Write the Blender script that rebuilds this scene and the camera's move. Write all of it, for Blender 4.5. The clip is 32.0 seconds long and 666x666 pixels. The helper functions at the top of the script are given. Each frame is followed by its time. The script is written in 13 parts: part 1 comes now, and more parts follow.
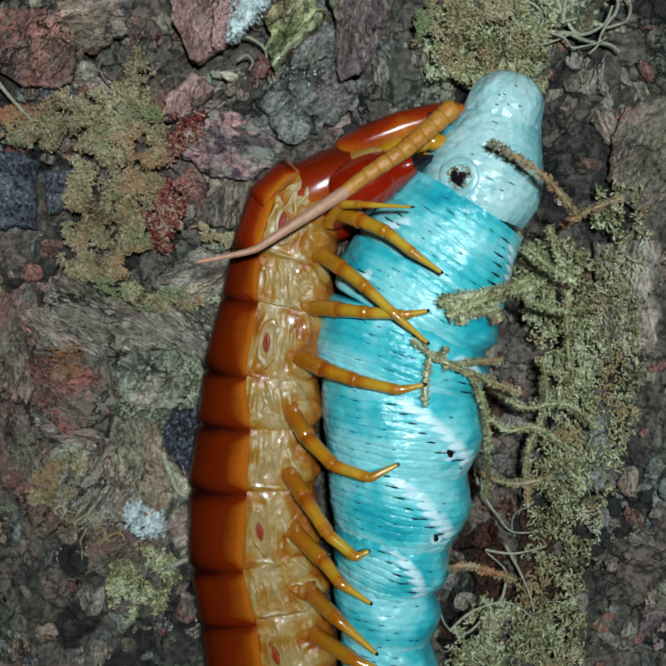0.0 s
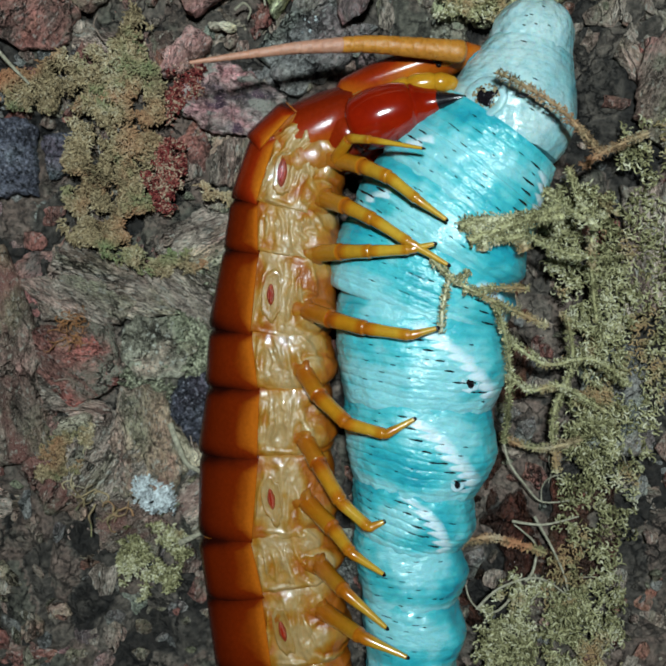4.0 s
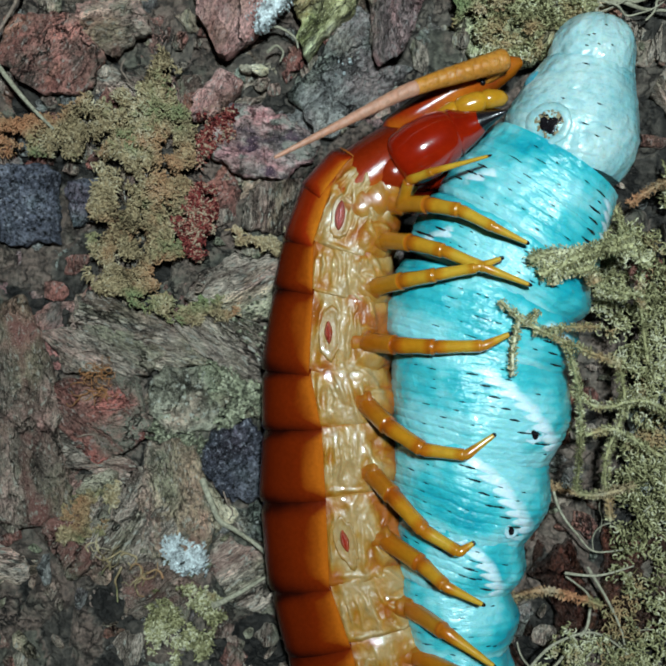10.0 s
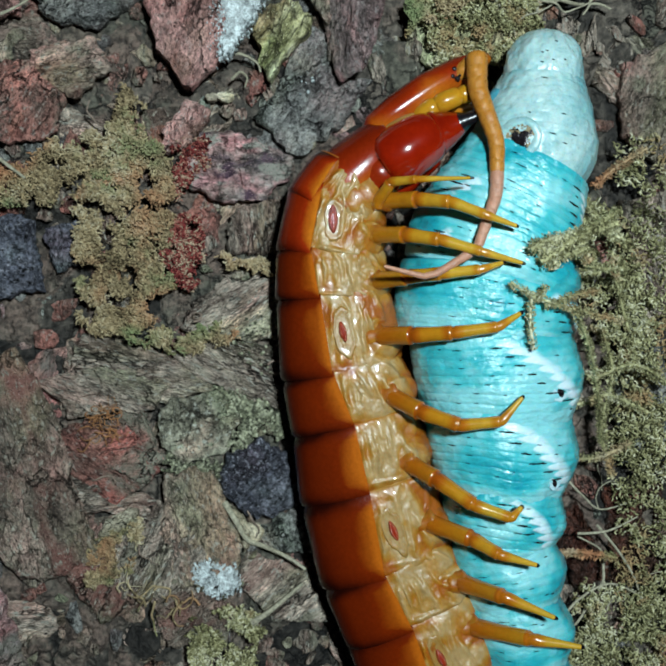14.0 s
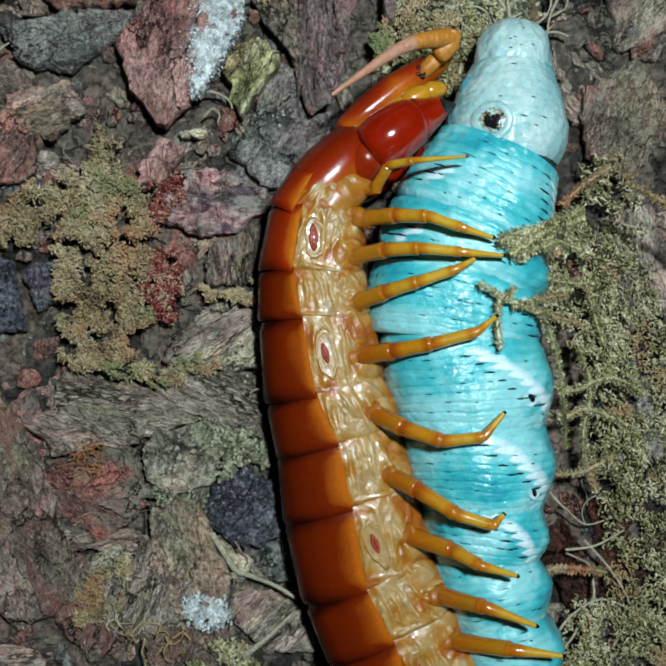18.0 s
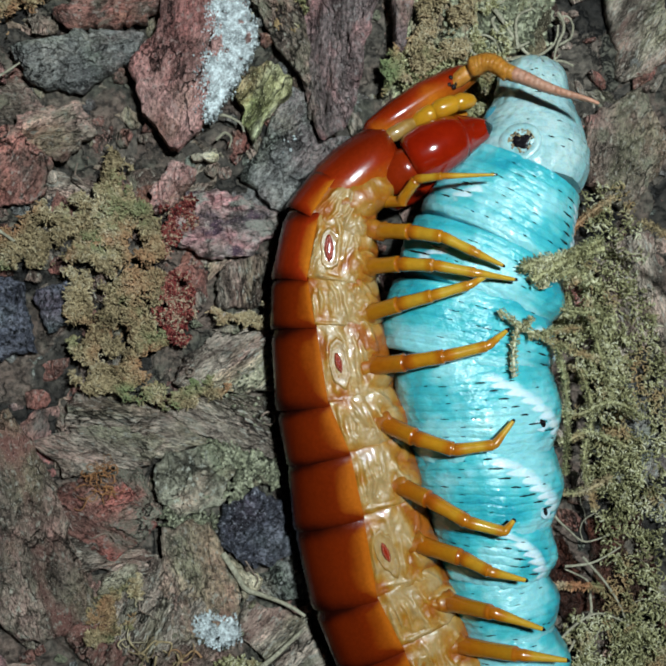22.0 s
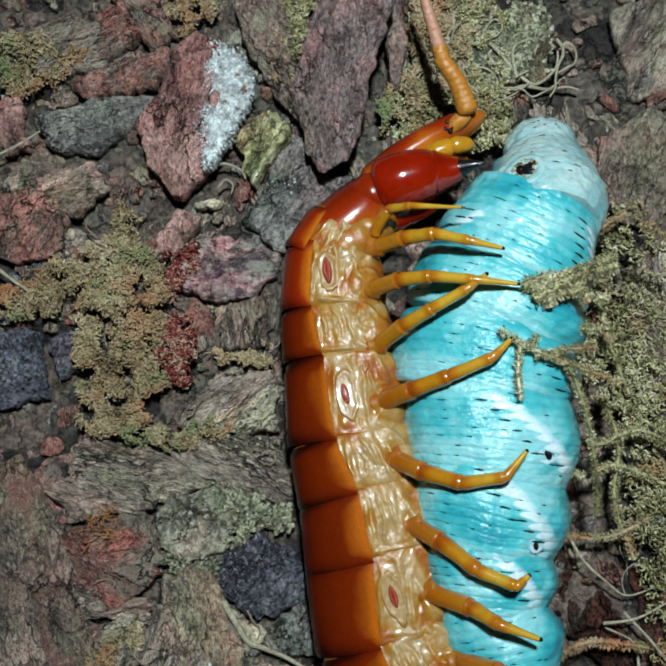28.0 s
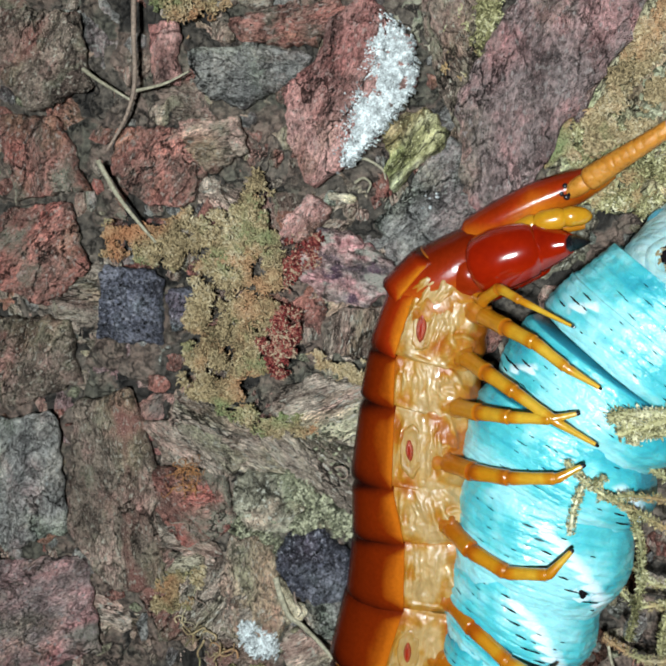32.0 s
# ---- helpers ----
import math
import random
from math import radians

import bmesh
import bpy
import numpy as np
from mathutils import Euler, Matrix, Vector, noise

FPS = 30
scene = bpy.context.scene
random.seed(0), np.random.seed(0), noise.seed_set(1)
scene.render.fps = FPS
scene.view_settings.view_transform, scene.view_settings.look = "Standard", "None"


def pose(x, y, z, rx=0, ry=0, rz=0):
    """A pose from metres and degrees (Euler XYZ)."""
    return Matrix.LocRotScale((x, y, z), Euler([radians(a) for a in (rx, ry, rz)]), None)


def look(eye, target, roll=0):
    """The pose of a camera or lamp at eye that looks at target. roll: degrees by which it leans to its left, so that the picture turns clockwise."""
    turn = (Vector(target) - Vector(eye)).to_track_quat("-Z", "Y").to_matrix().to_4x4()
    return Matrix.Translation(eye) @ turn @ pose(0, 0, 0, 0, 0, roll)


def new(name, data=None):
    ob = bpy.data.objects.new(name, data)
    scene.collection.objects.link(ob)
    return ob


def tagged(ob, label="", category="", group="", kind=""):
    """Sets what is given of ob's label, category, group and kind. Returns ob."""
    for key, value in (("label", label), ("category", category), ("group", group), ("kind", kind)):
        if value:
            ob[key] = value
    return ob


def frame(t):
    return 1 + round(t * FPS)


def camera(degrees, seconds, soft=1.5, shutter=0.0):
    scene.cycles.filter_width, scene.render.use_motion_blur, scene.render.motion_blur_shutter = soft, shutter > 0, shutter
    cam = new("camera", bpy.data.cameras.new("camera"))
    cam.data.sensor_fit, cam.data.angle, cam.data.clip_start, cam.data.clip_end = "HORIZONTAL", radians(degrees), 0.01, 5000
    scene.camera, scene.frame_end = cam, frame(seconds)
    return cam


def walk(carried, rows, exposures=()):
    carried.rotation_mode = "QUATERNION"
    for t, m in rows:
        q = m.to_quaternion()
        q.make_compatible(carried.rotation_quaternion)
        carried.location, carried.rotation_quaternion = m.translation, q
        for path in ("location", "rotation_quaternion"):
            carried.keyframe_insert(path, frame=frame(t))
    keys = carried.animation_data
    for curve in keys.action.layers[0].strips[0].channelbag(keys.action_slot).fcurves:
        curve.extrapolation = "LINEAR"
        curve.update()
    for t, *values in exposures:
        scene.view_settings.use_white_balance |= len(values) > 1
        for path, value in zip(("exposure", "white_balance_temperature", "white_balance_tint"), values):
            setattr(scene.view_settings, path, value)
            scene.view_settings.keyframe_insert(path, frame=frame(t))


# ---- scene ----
MM = 0.001
cam = camera(40, 32.0, soft=2.3)
PATH = [(0, 9.12, 8.16, 112.06, -4.99, 3.75, 7.7), (0.5, 9.66, 6.64, 112.48, -4.36, 5.46, 6.66), (1, 9.92, 7.7, 110.88, -4.47, 5.91, 6.34), (1.5, 11.91, 6.81, 110.36, -3.7, 6.58, 6.09), (2, 12.34, 7.12, 110.19, -3.4, 6.69, 6.11), (2.5, 12.25, 5.58, 109.45, -3.83, 7.13, 6), (3, 13.07, 4.38, 107.63, -4.37, 6.7, 5.99), (3.5, 15, 2.17, 106.79, -4.08, 7.5, 5.87), (5.5, 17.84, 4.72, 102.64, -6.79, 8.89, 6.42), (6, 16.53, 6.17, 102.23, -6.15, 9.69, 6.52), (6.5, 17.8, 11.41, 99.57, -5.66, 8.35, 6.76), (7, 16.61, 7.3, 100.59, -3.7, 5.67, 6.41), (7.5, 12.42, 4.52, 102.63, -3.9, 7.24, 6.87), (8, 9.17, 2.96, 103.48, -2.62, 6.32, 6.69), (8.5, 5.87, 2.3, 103.02, -2.61, 6.16, 6.36), (9, 5.61, 0.11, 103.55, -1.78, 6.95, 6), (9.5, 5.49, -1.4, 103.18, -1.28, 6.42, 5.49), (10, 7.75, -0.08, 103.2, -0.82, 5.74, 5), (10.5, 8.25, -0.29, 103.2, -0.59, 5.43, 4.84), (11, 10.25, -0.3, 102.57, -1.28, 5.18, 4.73), (11.5, 10.68, 0.13, 102.05, -1.37, 4.86, 4.79), (12, 6.16, 1.91, 102.12, -1.47, 4.18, 4.44), (12.5, 0.76, 3.58, 104.03, -2.01, 4.56, 2.79), (13, 2.72, 0.61, 103.67, -2.75, 1.27, 0.41), (13.5, 0.61, -1.69, 106.27, -1.91, -0.47, -1.17), (14, -5.92, 1.55, 107.32, -1.46, -2.01, -2.79), (14.5, -8.42, 1.43, 108.67, -1.24, -3.42, -3.55), (16.5, -7.53, -1.54, 108.62, 0.71, -3.14, -4.65), (17, -7.8, -0.5, 109.34, 1.3, -3.32, -4.75), (17.5, -6.42, -0.79, 109.09, 1.92, -2.86, -5.03), (18, -5.51, -1.72, 108.59, 2.02, -2.9, -5.22), (18.5, -6.26, -2.01, 109.02, 2.33, -3.18, -5.27), (19, -9.69, 0.4, 109.47, 1.95, -4.37, -5.03), (19.5, -8.74, 0.34, 109.54, 2.29, -3.75, -5.07), (20, -7.63, -0.57, 109.66, 2.44, -3.62, -5.14), (20.5, -7.79, 3.06, 109.38, 0.98, -4.06, -4.91), (21, -10.49, 3.25, 110.27, 1.13, -5.18, -4.84), (21.5, -11.95, 3.89, 110.18, 0.87, -5.74, -4.74), (22, -11.74, 4.24, 109.95, 0.6, -5.76, -4.86), (22.5, -11.32, 4.28, 108.88, 0.57, -6.41, -5.02), (23, -10.25, 3.83, 109.08, 0.54, -6.12, -5.1), (23.5, -11.17, 6.21, 108.52, 0.22, -6.81, -5.02), (24, -9.84, 4.93, 109.06, 0.57, -5.68, -5.18), (24.5, -7.92, 2.4, 109.28, 1.45, -4.41, -5.46), (25, -12.16, 3.89, 109.77, 0.89, -6.19, -5.37), (25.5, -14.54, 4.62, 110.35, 0.85, -7.01, -5.23), (27.5, 4.52, -13.55, 105.34, 10.14, 4.33, -5.63), (28, 7.3, -11, 106.13, 10.1, 5.27, -5.92), (28.5, 11.69, -13.08, 104.75, 11.09, 7.5, -6.46), (29, 10.61, -12.27, 104.5, 11.38, 6.32, -6.84), (29.5, 7.22, -9.67, 105.78, 11.78, 4.21, -7.03), (30, 6.25, -7.13, 106.1, 12.32, 3.83, -7.21), (30.5, 5.69, -4.33, 104.99, 9.43, 4.93, -5.14), (31, 7.67, 17.58, 104.5, 0.34, 11.14, -0.41), (31.5, 16.49, 24.56, 99.77, -4.23, 16.62, 3.51), (32, 18.6, 30.16, 100.49, -7.88, 18.66, 7.89)]
walk(cam, [(t, pose(x * MM, y * MM, z * MM, a, b, c)) for t, x, y, z, a, b, c in PATH], [(0.0, -0.29, 6200, 4), (2.0, -0.18, 6400, 8), (3.5, -0.2, 6400, 8), (6.0, -0.33, 6150, 2), (7.2, -0.33, 6150, 2), (9.0, -0.08, 6200, 4), (12.0, -0.17, 6150, 3), (14.0, -0.08, 6250, 5), (17.0, -0.09, 6450, 9), (23.0, -0.09, 6450, 9), (28.0, -0.06, 6500, 10), (30.3, -0.06, 6500, 10), (31.0, 0.28, 6650, 12), (32.0, 0.35, 6750, 14)])

# night: a faint sky, and one torch held beside the lens
world = bpy.data.worlds.new("night")
scene.world = world
world.use_nodes = True
world.node_tree.nodes["Background"].inputs[0].default_value = (0.55, 0.7, 1.0, 1)
world.node_tree.nodes["Background"].inputs[1].default_value = 0.003
torch = new("torch", bpy.data.lights.new("torch", "AREA"))
torch.data.shape, torch.data.size, torch.data.energy, torch.data.color = "DISK", 0.012, 0.475, (0.875, 1.0, 1.04)
torch.matrix_world = look((0.026, 0.03, 0.178), (-0.003, 0.006, 0.0))


# ---- materials ----
def material(name, cols, scale=300, rough=0.6, spread=0.15, bump=0.5, depth=0.0003, bscale=None, stretch=(1, 1, 1), coat=0.0, sss=0.0, fine=0.35, spots=(), detail=6.0, attr=None, weight=0.5, island=0.0, crack=None, lo=0.28, span=0.44, crough=0.08, spec=0.5, chalk=None, blotch=False):
    m = bpy.data.materials.new(name)
    m.use_nodes = True
    t, n, ln = m.node_tree, m.node_tree.nodes, m.node_tree.links.new
    p = n["Principled BSDF"]
    co, mp, info = n.new("ShaderNodeTexCoord"), n.new("ShaderNodeMapping"), n.new("ShaderNodeObjectInfo")
    mp.inputs["Scale"].default_value = stretch
    ln(co.outputs["Object"], mp.inputs["Vector"])
    add = n.new("ShaderNodeVectorMath")
    ln(mp.outputs[0], add.inputs[0])
    ln(info.outputs["Random"], add.inputs[1])
    big, small = n.new("ShaderNodeTexNoise"), n.new("ShaderNodeTexNoise")
    for node, s, d in ((big, scale, 7.0), (small, (bscale or scale * 6), detail)):
        node.inputs["Scale"].default_value, node.inputs["Detail"].default_value, node.inputs["Roughness"].default_value = s, d, 0.65
        ln(add.outputs[0], node.inputs["Vector"])
    ramp = n.new("ShaderNodeValToRGB")
    e = ramp.color_ramp.elements
    while len(e) < len(cols):
        e.new(0.5)
    for k, c in enumerate(cols):
        e[k].position, e[k].color = lo + span * k / max(1, len(cols) - 1), (*c, 1)
    source = big.outputs["Fac"]
    if attr:
        at = n.new("ShaderNodeAttribute")
        at.attribute_name = attr
        mixer = n.new("ShaderNodeMath")
        mixer.operation = "MULTIPLY_ADD"
        mixer.inputs[1].default_value, mixer.inputs[2].default_value = 1 - weight, 0.0
        ln(big.outputs["Fac"], mixer.inputs[0])
        more = n.new("ShaderNodeMath")
        more.operation = "MULTIPLY_ADD"
        more.inputs[1].default_value = weight
        ln(at.outputs["Fac"], more.inputs[0])
        ln(mixer.outputs[0], more.inputs[2])
        source = more.outputs[0]
    if island:
        geo, vary = n.new("ShaderNodeNewGeometry"), n.new("ShaderNodeMath")
        vary.operation = "MULTIPLY_ADD"
        vary.inputs[1].default_value = island
        ln(geo.outputs["Random Per Island"], vary.inputs[0])
        less = n.new("ShaderNodeMath")
        less.operation = "MULTIPLY_ADD"
        less.inputs[1].default_value, less.inputs[2].default_value = 1, -island / 2
        ln(source, less.inputs[0])
        ln(less.outputs[0], vary.inputs[2])
        source = vary.outputs[0]
    ln(source, ramp.inputs["Fac"])
    grain = n.new("ShaderNodeMapRange")
    grain.inputs["From Min"].default_value, grain.inputs["From Max"].default_value = 0.36, 0.64
    grain.inputs["To Min"].default_value, grain.inputs["To Max"].default_value = 1 - fine, 1 + fine
    ln(small.outputs["Fac"], grain.inputs["Value"])
    mul = n.new("ShaderNodeVectorMath")
    mul.operation = "SCALE"
    ln(ramp.outputs["Color"], mul.inputs[0])
    ln(grain.outputs[0], mul.inputs["Scale"])
    colour = mul.outputs[0]
    if crack:
        each, lot = n.new("ShaderNodeMapRange"), n.new("ShaderNodeVectorMath")
        each.inputs["To Min"].default_value, each.inputs["To Max"].default_value = 0.95, 1.7
        ln(info.outputs["Random"], each.inputs["Value"])
        lot.operation = "SCALE"
        ln(colour, lot.inputs[0])
        ln(each.outputs[0], lot.inputs["Scale"])
        colour = lot.outputs[0]
    if blotch:
        for c, sc, amount in (((0.85, 1.06, 0.8), 95, 0.6), ((1.2, 0.86, 0.88), 120, 0.6), ((0.6, 0.58, 0.58), 420, 1.0)):
            bn, br, bx = n.new("ShaderNodeTexNoise"), n.new("ShaderNodeMapRange"), n.new("ShaderNodeMix")
            bn.inputs["Scale"].default_value, bn.inputs["Detail"].default_value = sc, 6
            shiftv = n.new("ShaderNodeVectorMath")
            shiftv.inputs[1].default_value = (sc, 0, 3)
            ln(add.outputs[0], shiftv.inputs[0])
            ln(shiftv.outputs[0], bn.inputs["Vector"])
            br.inputs["From Min"].default_value, br.inputs["From Max"].default_value, br.inputs["To Max"].default_value = 0.5, 0.62, amount
            ln(bn.outputs["Fac"], br.inputs["Value"])
            bx.data_type, bx.blend_type = "RGBA", "MULTIPLY"
            bx.inputs["B"].default_value = (*c, 1)
            ln(br.outputs[0], bx.inputs["Factor"])
            ln(colour, bx.inputs["A"])
            colour = bx.outputs["Result"]
    for c, s, lo, hi in spots:
        sn, sr, mix = n.new("ShaderNodeTexNoise"), n.new("ShaderNodeMapRange"), n.new("ShaderNodeMix")
        sn.inputs["Scale"].default_value, sn.inputs["Detail"].default_value = s, 5
        ln(add.outputs[0], sn.inputs["Vector"])
        sr.inputs["From Min"].default_value, sr.inputs["From Max"].default_value = lo, hi
        ln(sn.outputs["Fac"], sr.inputs["Value"])
        mix.data_type = "RGBA"
        mix.inputs["B"].default_value = (*c, 1)
        ln(sr.outputs[0], mix.inputs["Factor"])
        ln(colour, mix.inputs["A"])
        colour = mix.outputs["Result"]
    if chalk:
        mark, mix, speck, edge = n.new("ShaderNodeAttribute"), n.new("ShaderNodeMix"), n.new("ShaderNodeTexNoise"), n.new("ShaderNodeMath")
        mark.attribute_name = "chalk"
        speck.inputs["Scale"].default_value = 1600
        ln(co.outputs["Object"], speck.inputs["Vector"])
        edge.operation = "MULTIPLY_ADD"
        edge.inputs[1].default_value, edge.use_clamp = 0.7, True
        ln(speck.outputs["Fac"], edge.inputs[0])
        edge.inputs[2].default_value = 0.6
        power = n.new("ShaderNodeMath")
        power.operation, power.use_clamp = "MULTIPLY", True
        ln(edge.outputs[0], power.inputs[0])
        ln(mark.outputs["Fac"], power.inputs[1])
        mix.data_type = "RGBA"
        mix.inputs["B"].default_value = (*chalk, 1)
        ln(power.outputs[0], mix.inputs["Factor"])
        ln(colour, mix.inputs["A"])
        colour = mix.outputs["Result"]
    height = small.outputs["Fac"]
    for cs, cw, low in (((crack[0] * 0.95, crack[1] * 3, 0.5), (crack[0] * 0.33, crack[1] * 1.7, 0.12)) if crack else ()):
        warp, push, cell, ends, edge = n.new("ShaderNodeTexNoise"), n.new("ShaderNodeVectorMath"), n.new("ShaderNodeTexVoronoi"), n.new("ShaderNodeTexVoronoi"), n.new("ShaderNodeMapRange")
        warp.inputs["Scale"].default_value, warp.inputs["Detail"].default_value, warp.inputs["Roughness"].default_value = cs * 1.6, 4, 0.65
        ln(add.outputs[0], warp.inputs["Vector"])
        push.operation = "MULTIPLY_ADD"
        push.inputs[1].default_value = (1.1 / cs,) * 3
        ln(warp.outputs["Color"], push.inputs[0])
        ln(add.outputs[0], push.inputs[2])
        cell.feature = "DISTANCE_TO_EDGE"
        for v in (cell, ends):
            v.inputs["Scale"].default_value = cs
            ln(push.outputs[0], v.inputs["Vector"])
        edge.inputs["From Max"].default_value, edge.inputs["To Min"].default_value = cw, low
        ln(cell.outputs["Distance"], edge.inputs["Value"])
        here, some, gape = n.new("ShaderNodeTexNoise"), n.new("ShaderNodeMapRange"), n.new("ShaderNodeMath")
        here.inputs["Scale"].default_value = cs * 0.6
        ln(add.outputs[0], here.inputs["Vector"])
        some.inputs["From Min"].default_value, some.inputs["From Max"].default_value = 0.46, 0.58
        some.inputs["To Min"].default_value, some.inputs["To Max"].default_value = 0.9, 0.0
        ln(here.outputs["Fac"], some.inputs["Value"])
        gape.operation = "MAXIMUM"
        ln(edge.outputs[0], gape.inputs[0])
        ln(some.outputs[0], gape.inputs[1])
        tint, dim = n.new("ShaderNodeMapRange"), n.new("ShaderNodeMath")
        tint.inputs["To Min"].default_value, tint.inputs["To Max"].default_value = 0.82, 1.2
        ln(ends.outputs["Color"], tint.inputs["Value"])
        dim.operation = "MULTIPLY"
        ln(tint.outputs[0], dim.inputs[0])
        ln(gape.outputs[0], dim.inputs[1])
        flake = n.new("ShaderNodeVectorMath")
        flake.operation = "SCALE"
        ln(colour, flake.inputs[0])
        ln(dim.outputs[0], flake.inputs["Scale"])
        colour = flake.outputs[0]
        deep = n.new("ShaderNodeMath")
        deep.operation = "MULTIPLY_ADD"
        deep.inputs[1].default_value = 0.9
        ln(dim.outputs[0], deep.inputs[0])
        ln(height, deep.inputs[2])
        height = deep.outputs[0]
    ln(colour, p.inputs["Base Color"])
    rr = n.new("ShaderNodeMapRange")
    rr.inputs["To Min"].default_value, rr.inputs["To Max"].default_value = max(0.03, rough - spread), min(1, rough + spread)
    ln(small.outputs["Fac"], rr.inputs["Value"])
    ln(rr.outputs[0], p.inputs["Roughness"])
    b = n.new("ShaderNodeBump")
    b.inputs["Strength"].default_value, b.inputs["Distance"].default_value = bump, depth
    ln(height, b.inputs["Height"])
    ln(b.outputs[0], p.inputs["Normal"])
    ln(b.outputs[0], p.inputs["Coat Normal"])
    p.inputs["Coat Weight"].default_value, p.inputs["Coat Roughness"].default_value = coat, crough
    p.inputs["Specular IOR Level"].default_value = spec
    if sss:
        p.inputs["Subsurface Weight"].default_value, p.inputs["Subsurface Scale"].default_value = sss, 0.001
        p.inputs["Subsurface Radius"].default_value = (1.0, 0.5, 0.3)
    return m


def bark(name, cols, spots=(), **k):
    mean = [sum(c[i] for c in cols) / len(cols) for i in range(3)]
    grit = [(tuple(0.2 * c for c in mean), 4300, 0.6, 0.66), (tuple(min(0.7, 1.9 * c + 0.04) for c in mean), 5200, 0.6, 0.67)]
    return material(name, cols, **{**dict(scale=160, rough=0.62, bump=1.0, depth=0.001, bscale=1900, stretch=(1.35, 0.8, 1), fine=0.6, spec=0.18, blotch=True, crack=(300, 0.016), detail=8.0, lo=0.37, span=0.26, spots=list(spots) + grit), **k})


M_RED = bark("red bark", [(0.13, 0.08, 0.07), (0.27, 0.145, 0.125), (0.38, 0.22, 0.195)], spots=[((0.5, 0.34, 0.3), 1500, 0.57, 0.66), ((0.2, 0.19, 0.165), 110, 0.58, 0.68)])
M_RED2 = bark("red brown bark", [(0.106, 0.0767, 0.0625), (0.26, 0.13, 0.104), (0.401, 0.171, 0.136)], spots=[((0.25, 0.235, 0.18), 140, 0.54, 0.64), ((0.42, 0.34, 0.29), 1500, 0.57, 0.66)])
M_PURPLE = bark("purple grey bark", [(0.12, 0.098, 0.094), (0.225, 0.168, 0.158), (0.35, 0.195, 0.185)], spots=[((0.27, 0.25, 0.21), 150, 0.58, 0.7), ((0.38, 0.33, 0.31), 1400, 0.58, 0.67)])
M_SLATE = bark("slate bark", [(0.088, 0.0864, 0.0832), (0.192, 0.189, 0.176), (0.288, 0.272, 0.24)], stretch=(1.2, 0.9, 1), spots=[((0.34, 0.34, 0.31), 1500, 0.57, 0.66), ((0.5, 0.52, 0.5), 330, 0.7, 0.73)])
M_BROWN = bark("brown bark", [(0.106, 0.0826, 0.0661), (0.236, 0.189, 0.147), (0.354, 0.236, 0.195)], spots=[((0.28, 0.27, 0.19), 260, 0.58, 0.7), ((0.27, 0.13, 0.105), 120, 0.58, 0.68), ((0.4, 0.37, 0.3), 1500, 0.58, 0.67)])
M_PINK = bark("pink bark", [(0.307, 0.165, 0.147), (0.496, 0.271, 0.242), (0.566, 0.366, 0.319)], fine=0.35, spots=[((0.5, 0.42, 0.38), 1600, 0.6, 0.7)])
M_KNOT = bark("knotty bark", [(0.0944, 0.0767, 0.0826), (0.283, 0.236, 0.212), (0.37, 0.225, 0.215), (0.41, 0.215, 0.215)], stretch=(1, 1.6, 1), bscale=900, fine=0.75, spots=[((0.34, 0.33, 0.28), 300, 0.56, 0.62), ((0.1, 0.06, 0.085), 240, 0.62, 0.68)])
M_GREY = bark("grey bark", [(0.112, 0.0885, 0.0708), (0.271, 0.224, 0.179), (0.413, 0.342, 0.277), (0.319, 0.248, 0.189)], stretch=(2.0, 0.6, 1), spots=[((0.33, 0.31, 0.23), 240, 0.58, 0.7), ((0.23, 0.14, 0.115), 130, 0.6, 0.7), ((0.46, 0.44, 0.37), 1300, 0.57, 0.66)])
M_KNOTG = bark("grey knot", [(0.0708, 0.0661, 0.0496), (0.177, 0.168, 0.124), (0.307, 0.295, 0.224)], stretch=(1, 1, 1), bscale=900, spots=[((0.3, 0.32, 0.22), 420, 0.58, 0.66), ((0.42, 0.42, 0.35), 1500, 0.58, 0.67)])
M_GREEN = bark("greenish bark", [(0.0708, 0.0708, 0.0472), (0.165, 0.165, 0.112), (0.295, 0.295, 0.212)], stretch=(1, 1, 1))
M_GREYG = bark("lichened bark", [(0.14, 0.125, 0.08), (0.34, 0.31, 0.2), (0.5, 0.46, 0.32)], stretch=(1.8, 0.8, 1))
M_STONE = bark("blue grey chip", [(0.022, 0.023, 0.03), (0.055, 0.057, 0.072), (0.12, 0.122, 0.142)], stretch=(1, 1, 1), bscale=1900, depth=0.0006, crack=(500, 0.006), fine=1.0, spots=[((0.26, 0.26, 0.29), 2300, 0.56, 0.7)])
# litter coloured very dark to stand for the shadow in gaps between plates
M_GROUND = material("litter and bark", [(0.012, 0.01, 0.008), (0.035, 0.03, 0.024), (0.08, 0.066, 0.052), (0.1, 0.07, 0.055), (0.06, 0.056, 0.042)], scale=220, rough=0.65, bump=1.0, depth=0.0008, bscale=1200, fine=0.7, attr="plate", crack=(400, 0.02), detail=8.0)
M_LICHEN = material("white lichen", [(0.32, 0.35, 0.35), (0.56, 0.61, 0.61), (0.72, 0.77, 0.77)], scale=500, rough=0.85, bump=1, depth=0.0005, bscale=1500, fine=0.5, island=0.3)
M_WET_SHADE = bark("wet bark and trench shade", [(0.015, 0.011, 0.009), (0.05, 0.028, 0.02), (0.13, 0.05, 0.035)], rough=0.3, spread=0.2, coat=0.5)
